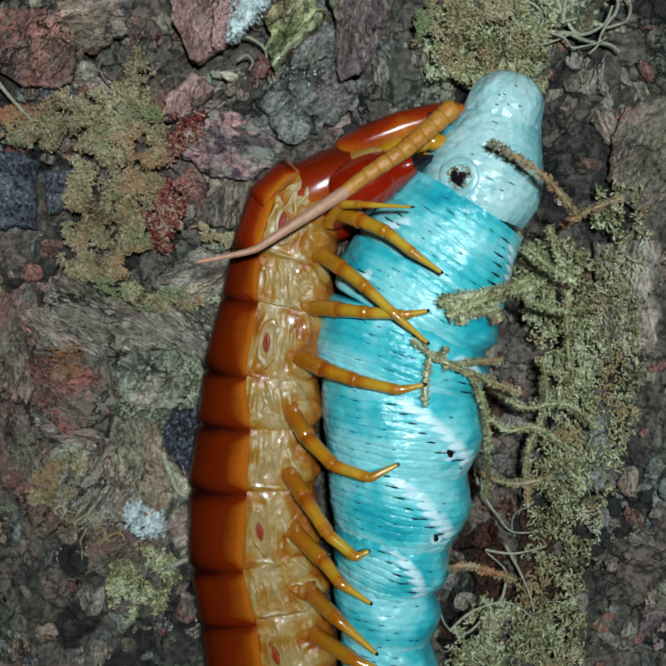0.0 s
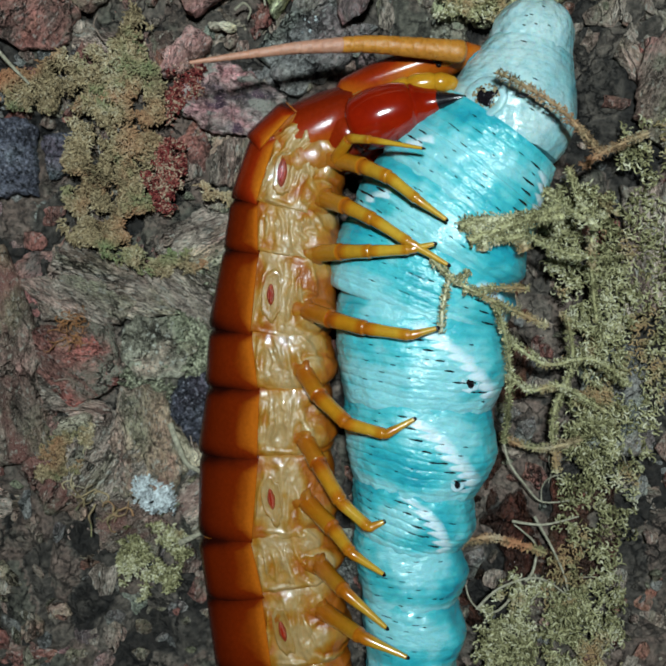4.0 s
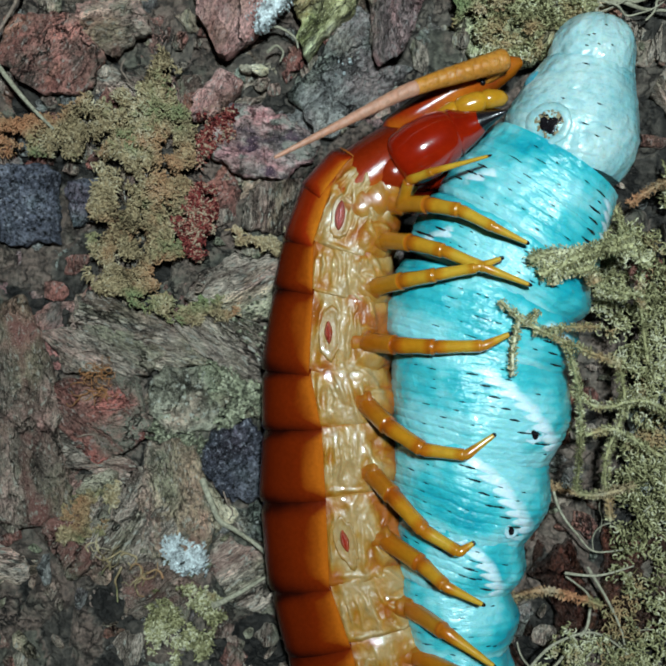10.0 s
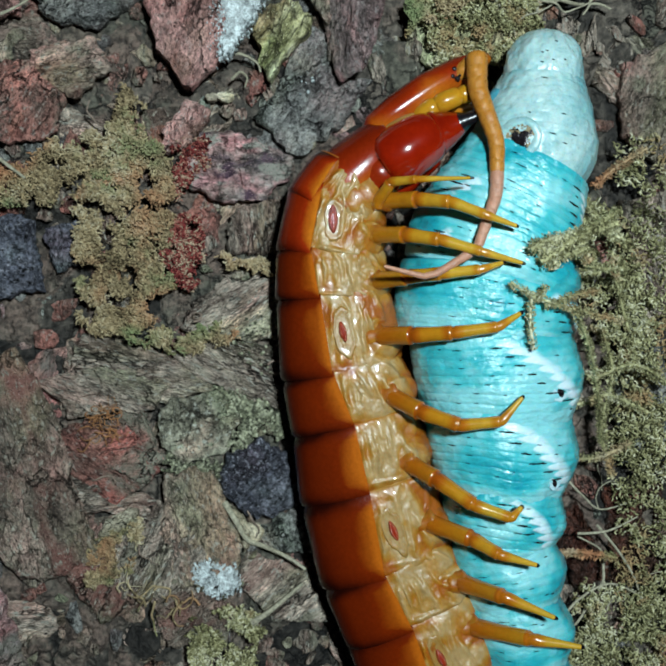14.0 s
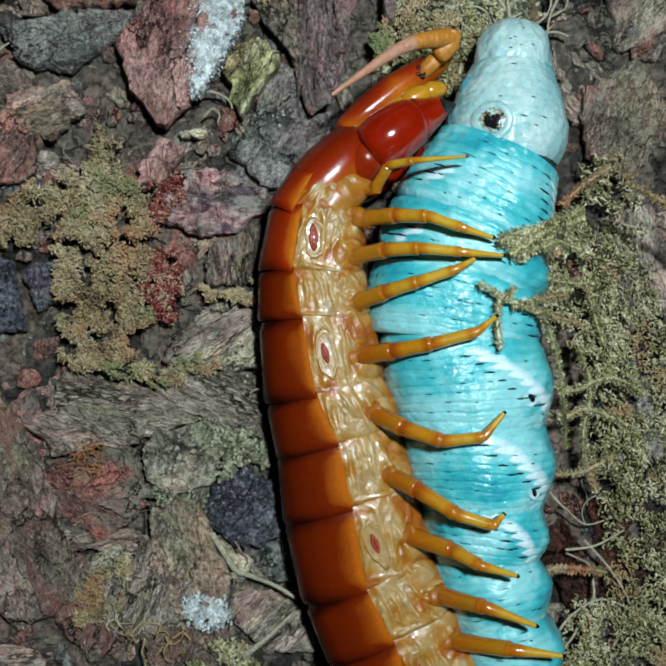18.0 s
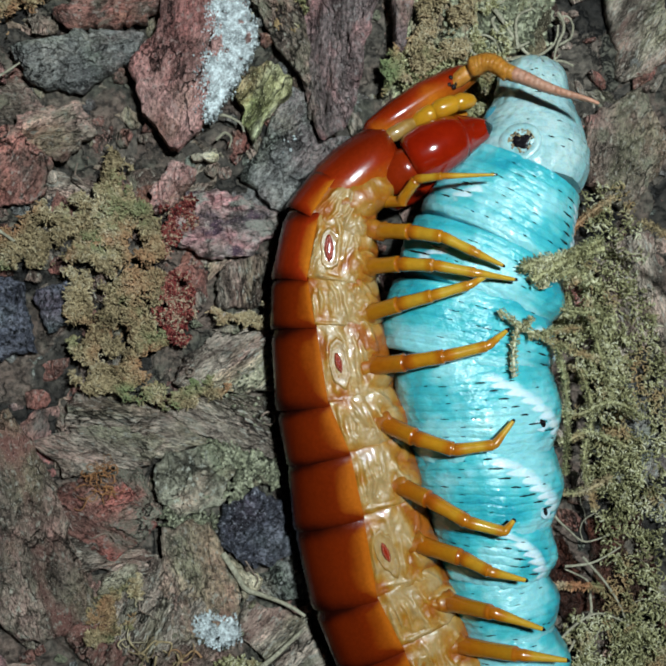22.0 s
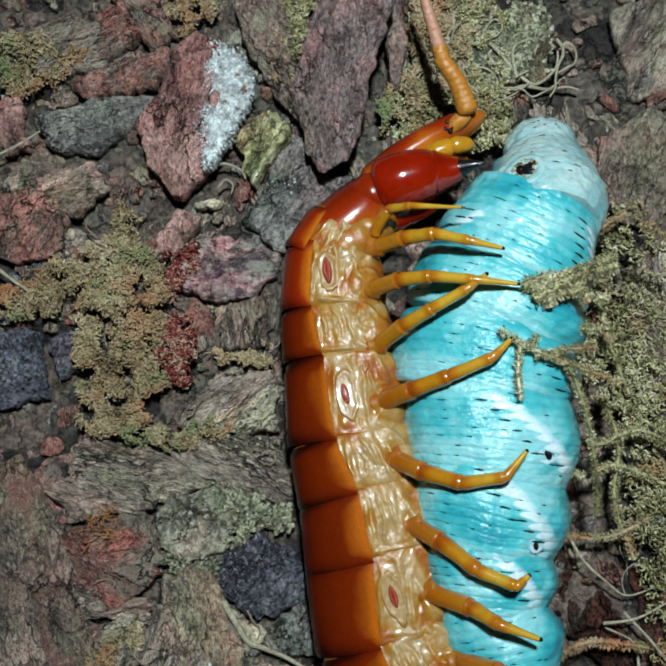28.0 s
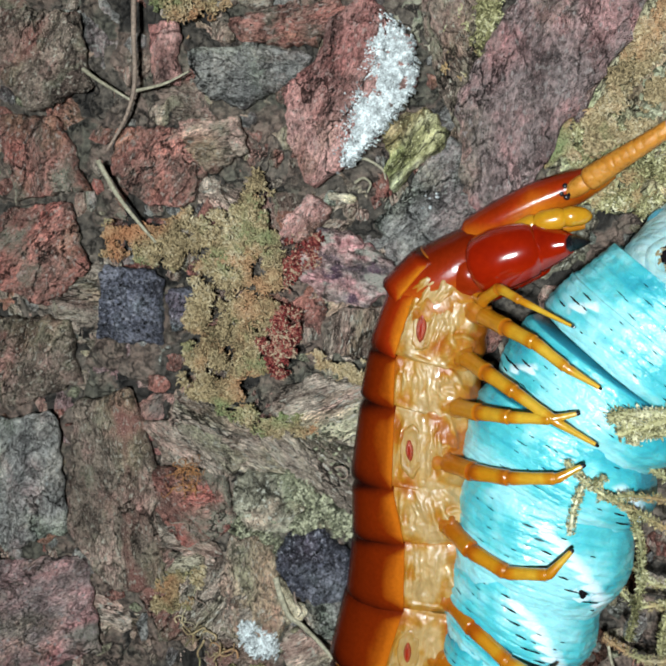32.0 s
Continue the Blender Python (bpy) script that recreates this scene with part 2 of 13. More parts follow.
M_LICHENG = material("green lichen", [(0.06, 0.062, 0.035), (0.19, 0.195, 0.12), (0.38, 0.38, 0.26)], scale=300, rough=0.8, bump=1, depth=0.0005, bscale=1500, fine=0.5, island=0.55)
M_OLIVE = bark("olive stone", [(0.09, 0.085, 0.035), (0.26, 0.25, 0.12), (0.44, 0.42, 0.24), (0.58, 0.56, 0.38)], stretch=(1.6, 0.6, 1), scale=320, crack=(260, 0.02), bscale=1000)
M_WOOD = bark("pale dry wood", [(0.2, 0.17, 0.11), (0.4, 0.35, 0.25), (0.55, 0.5, 0.38)], bscale=1500, crack=(400, 0.006), fine=0.4)
M_MOSS = material("tan moss", [(0.1, 0.075, 0.04), (0.26, 0.195, 0.105), (0.38, 0.3, 0.17), (0.5, 0.43, 0.29)], scale=200, rough=0.75, fine=0.3, island=0.28, spec=0.2, spots=[((0.42, 0.2, 0.1), 110, 0.5, 0.66), ((0.2, 0.24, 0.11), 130, 0.52, 0.64)])
M_MOSSR = material("red moss", [(0.08, 0.01, 0.01), (0.19, 0.03, 0.028), (0.3, 0.1, 0.075), (0.4, 0.31, 0.21)], scale=400, rough=0.75, island=0.5, spec=0.2)
M_MOSSG = material("olive moss", [(0.07, 0.065, 0.028), (0.21, 0.195, 0.09), (0.4, 0.38, 0.2), (0.6, 0.57, 0.4)], scale=200, rough=0.75, fine=0.3, island=0.34, spec=0.2, spots=[((0.36, 0.24, 0.12), 130, 0.57, 0.66)])
M_ROOT = material("pale rootlet", [(0.2, 0.18, 0.12), (0.4, 0.37, 0.27)], scale=500, rough=0.75)
M_RUST = material("rust dry fibre", [(0.22, 0.09, 0.03), (0.42, 0.2, 0.08)], scale=500, rough=0.7)
M_STEM = material("brown stem", [(0.16, 0.12, 0.09), (0.3, 0.22, 0.17)], scale=500, rough=0.75)

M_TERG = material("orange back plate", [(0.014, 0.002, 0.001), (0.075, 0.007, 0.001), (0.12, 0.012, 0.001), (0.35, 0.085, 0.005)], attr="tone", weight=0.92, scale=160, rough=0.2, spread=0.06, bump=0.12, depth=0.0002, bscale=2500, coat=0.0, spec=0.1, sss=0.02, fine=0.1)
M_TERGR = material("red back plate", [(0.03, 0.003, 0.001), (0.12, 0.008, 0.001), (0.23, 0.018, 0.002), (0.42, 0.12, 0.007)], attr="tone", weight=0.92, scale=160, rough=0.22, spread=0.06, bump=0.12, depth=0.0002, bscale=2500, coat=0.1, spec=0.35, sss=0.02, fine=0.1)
M_SKIN = material("cream flank skin", [(0.27, 0.072, 0.002), (0.3, 0.118, 0.006), (0.315, 0.16, 0.027), (0.345, 0.22, 0.085)], attr="tone", weight=0.8, scale=420, rough=0.42, spread=0.1, bump=0.3, depth=0.0003, bscale=900, stretch=(1.3, 0.7, 1), coat=0.8, crough=0.03, sss=0.15, fine=0.12, detail=3.0)
M_SCLER = material("pale flank plate", [(0.26, 0.11, 0.01), (0.28, 0.155, 0.035), (0.31, 0.21, 0.09)], scale=500, rough=0.42, spread=0.08, bump=0.35, depth=0.0003, bscale=900, stretch=(1.3, 0.7, 1), coat=0.6, crough=0.035, sss=0.15, fine=0.1, detail=2.0)
M_SLIT = material("red breathing slit", [(0.17, 0.014, 0.003), (0.32, 0.045, 0.008)], scale=900, rough=0.35, coat=0.1)
M_LEG = material("orange leg", [(0.24, 0.045, 0.002), (0.33, 0.095, 0.004), (0.38, 0.16, 0.007), (0.44, 0.26, 0.022)], attr="tone", weight=0.85, scale=150, rough=0.22, spread=0.06, bump=0.1, depth=0.0002, bscale=1500, coat=0.4, sss=0.15, fine=0.08)
M_LEGY = material("yellow leg", [(0.36, 0.15, 0.006), (0.42, 0.2, 0.01), (0.45, 0.24, 0.02)], scale=150, rough=0.22, spread=0.06, bump=0.1, depth=0.0002, bscale=1500, coat=0.4, sss=0.15, fine=0.08)
M_FANG = material("dark red fang", [(0.15, 0.005, 0.001), (0.22, 0.009, 0.001), (0.3, 0.016, 0.002)], scale=120, rough=0.15, spread=0.04, bump=0.05, depth=0.0002, coat=0.5, fine=0.08)
M_BLACK = material("black horn", [(0.004, 0.003, 0.004), (0.01, 0.008, 0.01)], scale=300, rough=0.25, fine=0.1, bump=0.1, coat=0.1)
M_ANT = material("amber antenna", [(0.36, 0.13, 0.012), (0.46, 0.2, 0.03)], scale=300, rough=0.3, fine=0.15, sss=0.1)
M_ANTP = material("pinkish antenna", [(0.38, 0.17, 0.1), (0.46, 0.25, 0.17)], scale=300, rough=0.4, fine=0.15, sss=0.1)
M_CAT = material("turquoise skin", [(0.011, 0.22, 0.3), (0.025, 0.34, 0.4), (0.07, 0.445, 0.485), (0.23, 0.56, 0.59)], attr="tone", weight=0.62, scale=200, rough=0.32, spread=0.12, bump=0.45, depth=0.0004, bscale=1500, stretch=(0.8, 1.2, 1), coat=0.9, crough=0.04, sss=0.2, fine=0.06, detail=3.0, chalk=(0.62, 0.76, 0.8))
M_CATP = material("pale blue skin", [(0.1, 0.34, 0.38), (0.2, 0.42, 0.44), (0.3, 0.5, 0.51), (0.42, 0.58, 0.57)], attr="tone", weight=0.45, scale=320, rough=0.3, spread=0.12, bump=0.3, depth=0.0004, bscale=1500, coat=0.8, crough=0.05, sss=0.25, fine=0.08, detail=3.0)
M_CHALK = material("chalky white skin", [(0.06, 0.37, 0.42), (0.26, 0.5, 0.55), (0.48, 0.62, 0.66)], attr="tone", weight=0.7, scale=700, rough=0.55, bump=0.5, depth=0.0004, bscale=1500, fine=0.12)
M_SORE = material("tan scab", [(0.1, 0.06, 0.025), (0.24, 0.18, 0.09), (0.36, 0.34, 0.22)], scale=900, rough=0.5, bump=0.6, fine=0.3)
M_BLUE = material("blue skin", [(0.04, 0.3, 0.42), (0.14, 0.46, 0.55)], scale=300, rough=0.2, coat=0.4, sss=0.2, fine=0.1)


# ---- helpers for meshes ----
def mesh(name, verts, faces, mat, smooth=True):
    me = bpy.data.meshes.new(name)
    me.from_pydata([tuple(c * MM for c in v) for v in verts], [], faces)
    me.validate()
    bm = bmesh.new()
    bm.from_mesh(me)
    bmesh.ops.recalc_face_normals(bm, faces=bm.faces)
    for e in bm.edges:
        if len(e.link_faces) == 2 and e.calc_face_angle() > 0.95:
            e.smooth = False
    bm.to_mesh(me)
    bm.free()
    me.polygons.foreach_set("use_smooth", [smooth] * len(me.polygons))
    me.materials.append(mat)
    return me


def toned(me, values):
    a = me.attributes.new("tone", "FLOAT", "POINT")
    a.data.foreach_set("value", values)
    return me


def part(name, me, parent, label="", at=(0, 0, 0)):
    ob = new(name, me)
    ob.parent = parent
    ob.location = [c * MM for c in at]
    if label:
        ob["label"] = label
    return ob


def loft(loops, caps=True):
    n, verts, faces = len(loops[0]), [p for lp in loops for p in lp], []
    for k in range(len(loops) - 1):
        for j in range(n):
            a, b = k * n + j, k * n + (j + 1) % n
            faces.append((a, b, b + n, a + n))
    if caps:
        faces += [tuple(range(n))[::-1], tuple(range((len(loops) - 1) * n, len(loops) * n))]
    return verts, faces


def tube(points, radii, sides=12, sub=4):
    """A round tube along a smoothed line."""
    P = [Vector(p) for p in points]
    Q, Rr = [], []
    for k in range(len(P) - 1):
        a, b, c, d = P[max(k - 1, 0)], P[k], P[k + 1], P[min(k + 2, len(P) - 1)]
        for s in range(sub):
            u = s / sub
            Q.append(0.5 * ((2 * b) + (c - a) * u + (2 * a - 5 * b + 4 * c - d) * u * u + (3 * b - a - 3 * c + d) * u ** 3))
            Rr.append(radii[k] + (radii[k + 1] - radii[k]) * u)
    Q.append(P[-1])
    Rr.append(radii[-1])
    loops = []
    for k, q in enumerate(Q):
        d = (Q[min(k + 1, len(Q) - 1)] - Q[max(k - 1, 0)]).normalized()
        s = d.cross(Vector((0, 0, 1)))
        s = s.normalized() if s.length > 1e-4 else Vector((1, 0, 0))
        w = s.cross(d)
        loops.append([tuple(q + Rr[k] * (math.cos(g) * s + math.sin(g) * w)) for g in (2 * math.pi * j / sides for j in range(sides))])
    return loft(loops)


def hash2(i, j, k=0):
    v = np.sin(i * 127.1 + j * 311.7 + k * 74.7) * 43758.5453
    return v - np.floor(v)


def value_noise(x, y, k=0):
    i, j = np.floor(x), np.floor(y)
    u, v = x - i, y - j
    u, v = u * u * (3 - 2 * u), v * v * (3 - 2 * v)
    a, b, c, d = hash2(i, j, k), hash2(i + 1, j, k), hash2(i, j + 1, k), hash2(i + 1, j + 1, k)
    return a + (b - a) * u + (c - a) * v + (a - b - c + d) * u * v


def ground_height(x, y):
    """Height (mm) of the bark litter and the number of its flake, for arrays in mm."""
    x, y = np.asarray(x, float), np.asarray(y, float)
    wx, wy = x + 2.4 * (value_noise(x / 3, y / 3, 1) - 0.5), y + 2.4 * (value_noise(x / 3, y / 3, 2) - 0.5)
    u, v = wx / 4.6, wy / 6.4
    d1, d2, own = np.full(x.shape, 9.0), np.full(x.shape, 9.0), np.zeros(x.shape)
    for di in (-1, 0, 1):
        for dj in (-1, 0, 1):
            i, j = np.floor(u) + di, np.floor(v) + dj
            d = np.hypot(i + 0.1 + 0.8 * hash2(i, j, 3) - u, j + 0.1 + 0.8 * hash2(i, j, 4) - v)
            h = hash2(i, j, 5)
            near = d < d1
            d2 = np.where(near, d1, np.minimum(d2, d))
            own = np.where(near, h, own)
            d1 = np.where(near, d, d1)
    crack = np.clip((d2 - d1) / 0.16, 0, 1)
    z = -1.9 + 1.1 * own + 0.9 * crack + 0.7 * (value_noise(x / 1.6, y / 1.6, 6) - 0.5) + 0.35 * (value_noise(x / 0.5, y / 0.7, 7) - 0.5)
    z += 1.0 * (value_noise(x / 14, y / 14, 8) - 0.5)
    trench = np.exp(-(((x - 22 - 0.05 * y) / 8.5) ** 2)) * np.clip((34 - y) / 8, 0, 1)
    z -= 2.8 * trench
    return z - 1.9, own


def inside(poly, x, y):
    hit = False
    for (a, b), (c, d) in zip(poly, poly[1:] + poly[:1]):
        if (b > y) != (d > y) and x < (c - a) * (y - b) / (d - b) + a:
            hit = not hit
    return hit


# ---- the ground ----
def ground():
    fine = list(np.arange(-72, 62, 0.42))
    far = [64, 67, 72, 80, 95, 120, 170, 260, 450, 900, 2000, 6000, 20000]
    gx = np.array([-72 - f + 62 for f in far[::-1]] + fine + far)
    gy = np.array([-72 - f + 62 for f in far[::-1]] + list(np.arange(-72, 62, 0.42)) + far)
    X, Y = np.meshgrid(gx, gy)
    Z, own = ground_height(X, Y)
    ny, nx = X.shape
    idx = np.arange(nx * ny).reshape(ny, nx)
    quads = np.stack([idx[:-1, :-1], idx[:-1, 1:], idx[1:, 1:], idx[1:, :-1]], -1).reshape(-1, 4)
    me = bpy.data.meshes.new("ground")
    me.vertices.add(nx * ny)
    me.vertices.foreach_set("co", (np.stack([X, Y, Z], -1) * MM).ravel())
    me.loops.add(quads.size)
    me.loops.foreach_set("vertex_index", quads.ravel())
    me.polygons.add(len(quads))
    me.polygons.foreach_set("loop_start", np.arange(0, quads.size, 4))
    me.update(calc_edges=True)
    a = me.attributes.new("plate", "FLOAT", "POINT")
    a.data.foreach_set("value", own.ravel())
    me.materials.append(M_GROUND)
    me.polygons.foreach_set("use_smooth", [True] * len(me.polygons))
    return tagged(new("ground", me), "dark forest litter of bark flakes and crumbs", "ground", kind="structure")


ground()


# ---- bark plates ----
def bark_plate(name, label, outline, top, thick, mat, grain, fine=True):
    n = 110 if fine else 56
    cx, cy = sum(p[0] for p in outline) / len(outline), sum(p[1] for p in outline) / len(outline)
    P = [Vector(p) for p in outline]
    length = [(P[(k + 1) % len(P)] - P[k]).length for k in range(len(P))]
    total, ring = sum(length), []
    for j in range(n):
        s, k = total * j / n, 0
        while s > length[k]:
            s -= length[k]
            k += 1
        q = P[k].lerp(P[(k + 1) % len(P)], s / length[k])
        w = 0.7 * noise.noise((q.x * 0.45, q.y * 0.45, 3)) + 0.45 * noise.noise((q.x * 1.1, q.y * 1.1, 5)) + 0.2 * noise.noise((q.x * 3.1, q.y * 3.1, 7))
        d = (q - Vector((cx, cy))).normalized()
        ring.append(q + d * w)
    g = radians(grain)
    tilt = (random.uniform(-0.06, 0.06), random.uniform(-0.06, 0.06))
    loops = []
    for f, drop in ((1.0, thick), (1.05, thick * 0.55), (1.03, 0.55), (0.98, 0.16), (0.93, 0.03), *((0.88 - 0.045 * k, 0) for k in range(0, 19, 1 if fine else 2)), (0.03, 0)):
        lp = []
        for q in ring:
            x, y = cx + (q.x - cx) * f, cy + (q.y - cy) * f
            bend = 1.2 * noise.noise((x * 0.12, y * 0.12, 2))
            u, v = (x * math.cos(g) + y * math.sin(g)) * 0.2, (-x * math.sin(g) + y * math.cos(g)) * 1.1 + bend
            z = top - drop + tilt[0] * (x - cx) + tilt[1] * (y - cy)
            if f <= 0.98:
                scale = 2.6 * noise.noise((u * 0.7, v * 0.35, top + 2)) + 0.8 * noise.noise((x * 0.5, y * 0.5, 4))
                z += 0.34 * (math.floor(scale * 1.6) / 1.6) + 0.28 * noise.noise((u, v, top)) + 0.3 * noise.noise((x * 0.3, y * 0.3, 8)) + 0.16 * noise.noise((u * 3, v * 2.3, 1)) + 0.1 * noise.noise((x * 2.6, y * 2.6, 9))
                z -= 0.6 * max(0, 1 - abs(noise.noise((u * 0.9 + 7, v * 0.4, top * 3))) / 0.06) + 0.4 * max(0, 1 - abs(noise.noise((x * 0.16, y * 0.16, top * 5))) / 0.03)
            lp.append((x - cx, y - cy, z))
        loops.append(lp)
    v, f = loft(loops)
    turn = g - math.pi / 2 if "raised" not in label else 0.0
    c, s = math.cos(turn), math.sin(turn)
    ob = new(name, mesh(name, [(x * c + y * s, y * c - x * s, z) for x, y, z in v], f, mat))
    ob.location, ob.rotation_euler = (cx * MM, cy * MM, 0), (0, 0, turn)
    return tagged(ob, label, "bark", group="bark plates")


bark_plate('bark_plate', 'large reddish bark plate with a whitish lichen edge', [(-17.7, 27.9), (-21.1, 33.1), (-21.5, 38.2), (-18.3, 41.1), (-17.2, 45.5), (-13.4, 48.3), (-11.4, 46.7), (-8.4, 44.2), (-7.2, 40), (-8.5, 37.7), (-11.5, 33.2), (-14.5, 29.9)], 3, 3.5, M_RED, 75)
raised_plate = bark_plate('bark_plate', 'large raised purplish grey bark plate, pointed at one end', [(6.0, 28.6), (2.2, 28.4), (0.6, 30.5), (0.3, 34.3), (-1.0, 39.1), (0.8, 43.0), (2.8, 47.7), (6.0, 52.3), (9.4, 55.0), (12.7, 54.2), (15.1, 49.7), (14.2, 45.3), (11.9, 41.2), (9.8, 37.2), (8.8, 33.7), (7.6, 30.8)], 0.8, 1.3, M_PURPLE, 75)
bark_plate('bark_plate', 'dark slate-grey bark plate with a rough face', [(-10.2, 24.5), (-7.4, 27.3), (-6, 30.8), (-3.1, 34.3), (-1.6, 33.7), (-0.8, 28.9), (3.6, 28.1), (-0.5, 23.2), (-4.4, 19.9), (-6.4, 20.3), (-8.7, 23.3)], -0.4, 2.5, M_SLATE, 50)
bark_plate('bark_plate', 'long narrow brown bark strip', [(-8.5, 53.8), (-6.3, 54.6), (-2.9, 55.2), (-1.6, 46.6), (-0, 36.6), (-1.3, 34.6), (-4.5, 39.6), (-8, 47.8)], 1, 2, M_BROWN, 110)
bark_plate('bark_plate', 'pinkish flake of peeled bark', [(-18.3, 26.1), (-15.6, 25.2), (-15.4, 24), (-18.9, 20.7), (-21.2, 20.3), (-20.5, 23.3)], 1, 2, M_PINK, 60)
bark_plate('bark_lump', 'knotty pinkish bark lump with curled grain', [(-18.4, 19.8), (-16.4, 22.7), (-12.8, 22.7), (-9.4, 21.1), (-6.2, 19.4), (-6.7, 16.8), (-10.5, 14.6), (-14.5, 14.4), (-17.9, 16.2)], 0.2, 2.4, M_KNOT, 90)
bark_plate('bark_plate', 'weathered grey-brown bark plate lying among moss', [(-14, 11.8), (-12.6, 13.8), (-7.4, 14.9), (-7.2, 10.8), (-8.9, 8.9), (-11.1, 7.8), (-13.8, 8.8)], -0.2, 1.8, M_GREY, 90)
bark_plate('bark_plate', 'weathered grey-brown bark plate lying among moss', [(-19.9, 0.2), (-18.4, 3), (-14.8, 5.2), (-8.2, 5.4), (-8.3, -1.9), (-13.8, -1.6), (-18.8, -0.7)], 0.6, 2.2, M_GREY, 30)
bark_plate('bark_plate', 'weathered grey-brown bark plate lying among moss', [(-21.4, -2.7), (-15.9, -1.8), (-7.9, -2.7), (-7.1, -10.9), (-13.4, -8.2), (-18.2, -6)], 0.3, 2, M_GREY, 150)
bark_plate('bark_plate', 'weathered grey-brown bark plate lying among moss', [(-31.6, -0.1), (-21.7, -3), (-17.8, -6.3), (-16.8, -7.2), (-22.4, -8.7), (-28.7, -7.1), (-33.4, -4.6)], 0.1, 2, M_GREY, 170)
bark_plate('bark_lump', 'rounded grey bark knot with green lichen dust', [(-23, -10.1), (-21.4, -8.2), (-16.3, -7.5), (-13.6, -10.5), (-16, -14.8), (-20.5, -15.8), (-22.8, -13.6)], 0.3, 2.2, M_KNOTG, 90)
bark_plate('bark_plate', 'greenish lichen-dusted bark chip', [(-14.4, -8.4), (-7.1, -11.1), (-7.3, -13.1), (-13.3, -13)], 0.2, 1.6, M_GREEN, 90)
bark_plate('bark_plate', 'reddish brown bark plate with split grain', [(-32, -12.2), (-26.5, -10.7), (-22.7, -15.1), (-25.1, -17.8), (-29.9, -15.6)], 0.3, 1.8, M_RED2, 20)
bark_plate('bark_chip', 'dark blue-grey bark chip with a matt face', [(-16.5, -17.2), (-15, -15.3), (-11.4, -13.6), (-7.5, -15.3), (-6.4, -20.1), (-12.2, -23), (-15.2, -20.7)], 0.9, 2.6, M_STONE, 45)
bark_plate('bark_plate', 'dark slate-grey bark plate with a rough face', [(-12, -24.1), (-6.4, -20.9), (-4.9, -27.6), (-12, -26.5)], -0.6, 1.6, M_SLATE, 90)
bark_plate('bark_plate', 'greyish brown bark plate with a white lichen spot', [(-22.8, -17), (-17.1, -16.7), (-15.9, -20.7), (-14.3, -25.8), (-15.1, -28.7), (-19.2, -30.5), (-22.7, -30.1), (-23.2, -24.4)], 0.7, 2.2, M_BROWN, 100)
bark_plate('bark_plate', 'weathered grey-brown bark plate lying among moss', [(-34.4, -16.4), (-24.4, -20), (-23.8, -22.5), (-27.5, -21.6), (-33.7, -20.5)], 0, 1.6, M_GREY, 0)
bark_plate('bark_plate', 'weathered grey-brown bark plate lying among moss', [(-13.5, -27.1), (-6.6, -29.5), (-4.1, -35.7), (-11.7, -34.8), (-14.8, -30)], -0.2, 1.8, M_GREY, 40)
bark_plate('bark_plate', 'weathered grey-brown bark plate lying among moss', [(-25.2, -30.8), (-19.8, -30.9), (-15.5, -33.3), (-16.9, -38.1), (-23.8, -37.3)], 0, 1.8, M_BROWN, 40)
bark_plate('bark_plate', 'weathered grey-brown bark plate lying among moss', [(-32.8, -21.1), (-26.3, -25.2), (-25.8, -31.2), (-31, -34.6), (-34.9, -29.2)], -0.1, 1.8, M_BROWN, 60)
bark_plate('bark_plate', 'reddish brown bark plate with split grain', [(-26.6, 44.4), (-17.9, 48.5), (-16.6, 47.1), (-20, 43.3), (-25.6, 42.7)], 0.8, 2, M_RED2, 30)
bark_plate('bark_plate', 'dark slate-grey bark plate with a rough face', [(-26.5, 42.9), (-20.2, 41.9), (-21.6, 38.2), (-26, 38.1)], 0.4, 2, M_SLATE, 10)
bark_plate('bark_plate', 'reddish brown bark plate with split grain', [(-26.6, 66.9), (-22.3, 67.3), (-19.3, 57.4), (-16.5, 50), (-18, 49.1), (-23.6, 57)], 1.4, 2, M_RED, 120)
bark_plate('bark_plate', 'dark bark plate with a pink streak', [(-35.6, 41.1), (-28.9, 42.5), (-21.5, 41.2), (-22.6, 38.5), (-28.4, 35.2), (-33.8, 36.9)], 0.4, 2, M_SLATE, 5)
bark_plate('bark_plate', 'reddish brown bark plate with split grain', [(-30.2, 44.9), (-23.9, 47), (-15.2, 47.6), (-16.7, 45), (-23.4, 42.6), (-28.6, 42.9)], 1.2, 2.2, M_RED2, 15)
bark_plate('bark_plate', 'thin brown bark flake', [(-35.6, 32.8), (-28.3, 34.4), (-26.7, 30.3), (-31, 27.6), (-35.4, 29.8)], 0.6, 1.8, M_BROWN, 15)
bark_plate('bark_plate', 'reddish brown bark plate with split grain', [(-43.7, 31), (-35.9, 32.1), (-32.4, 27.9), (-33.3, 23.3), (-39.3, 22.6), (-44.3, 25.6)], 0.5, 2, M_RED2, 60)
bark_plate('bark_plate', 'reddish brown bark plate with split grain', [(-40.8, 43.6), (-37.5, 44), (-36.7, 37.2), (-39.7, 36.3)], 0.6, 1.8, M_RED, 90)
bark_plate('bark_chip', 'dark blue-grey bark chip', [(-44.5, 14.1), (-36.5, 13.6), (-36, 5.4), (-44.6, 4.5)], 0.1, 2, M_STONE, 90)
bark_plate('bark_chip', 'dark blue-grey bark chip', [(-35.2, 12.3), (-30, 13.6), (-30.8, 9.3), (-34.1, 7.2)], 0, 1.8, M_STONE, 90)
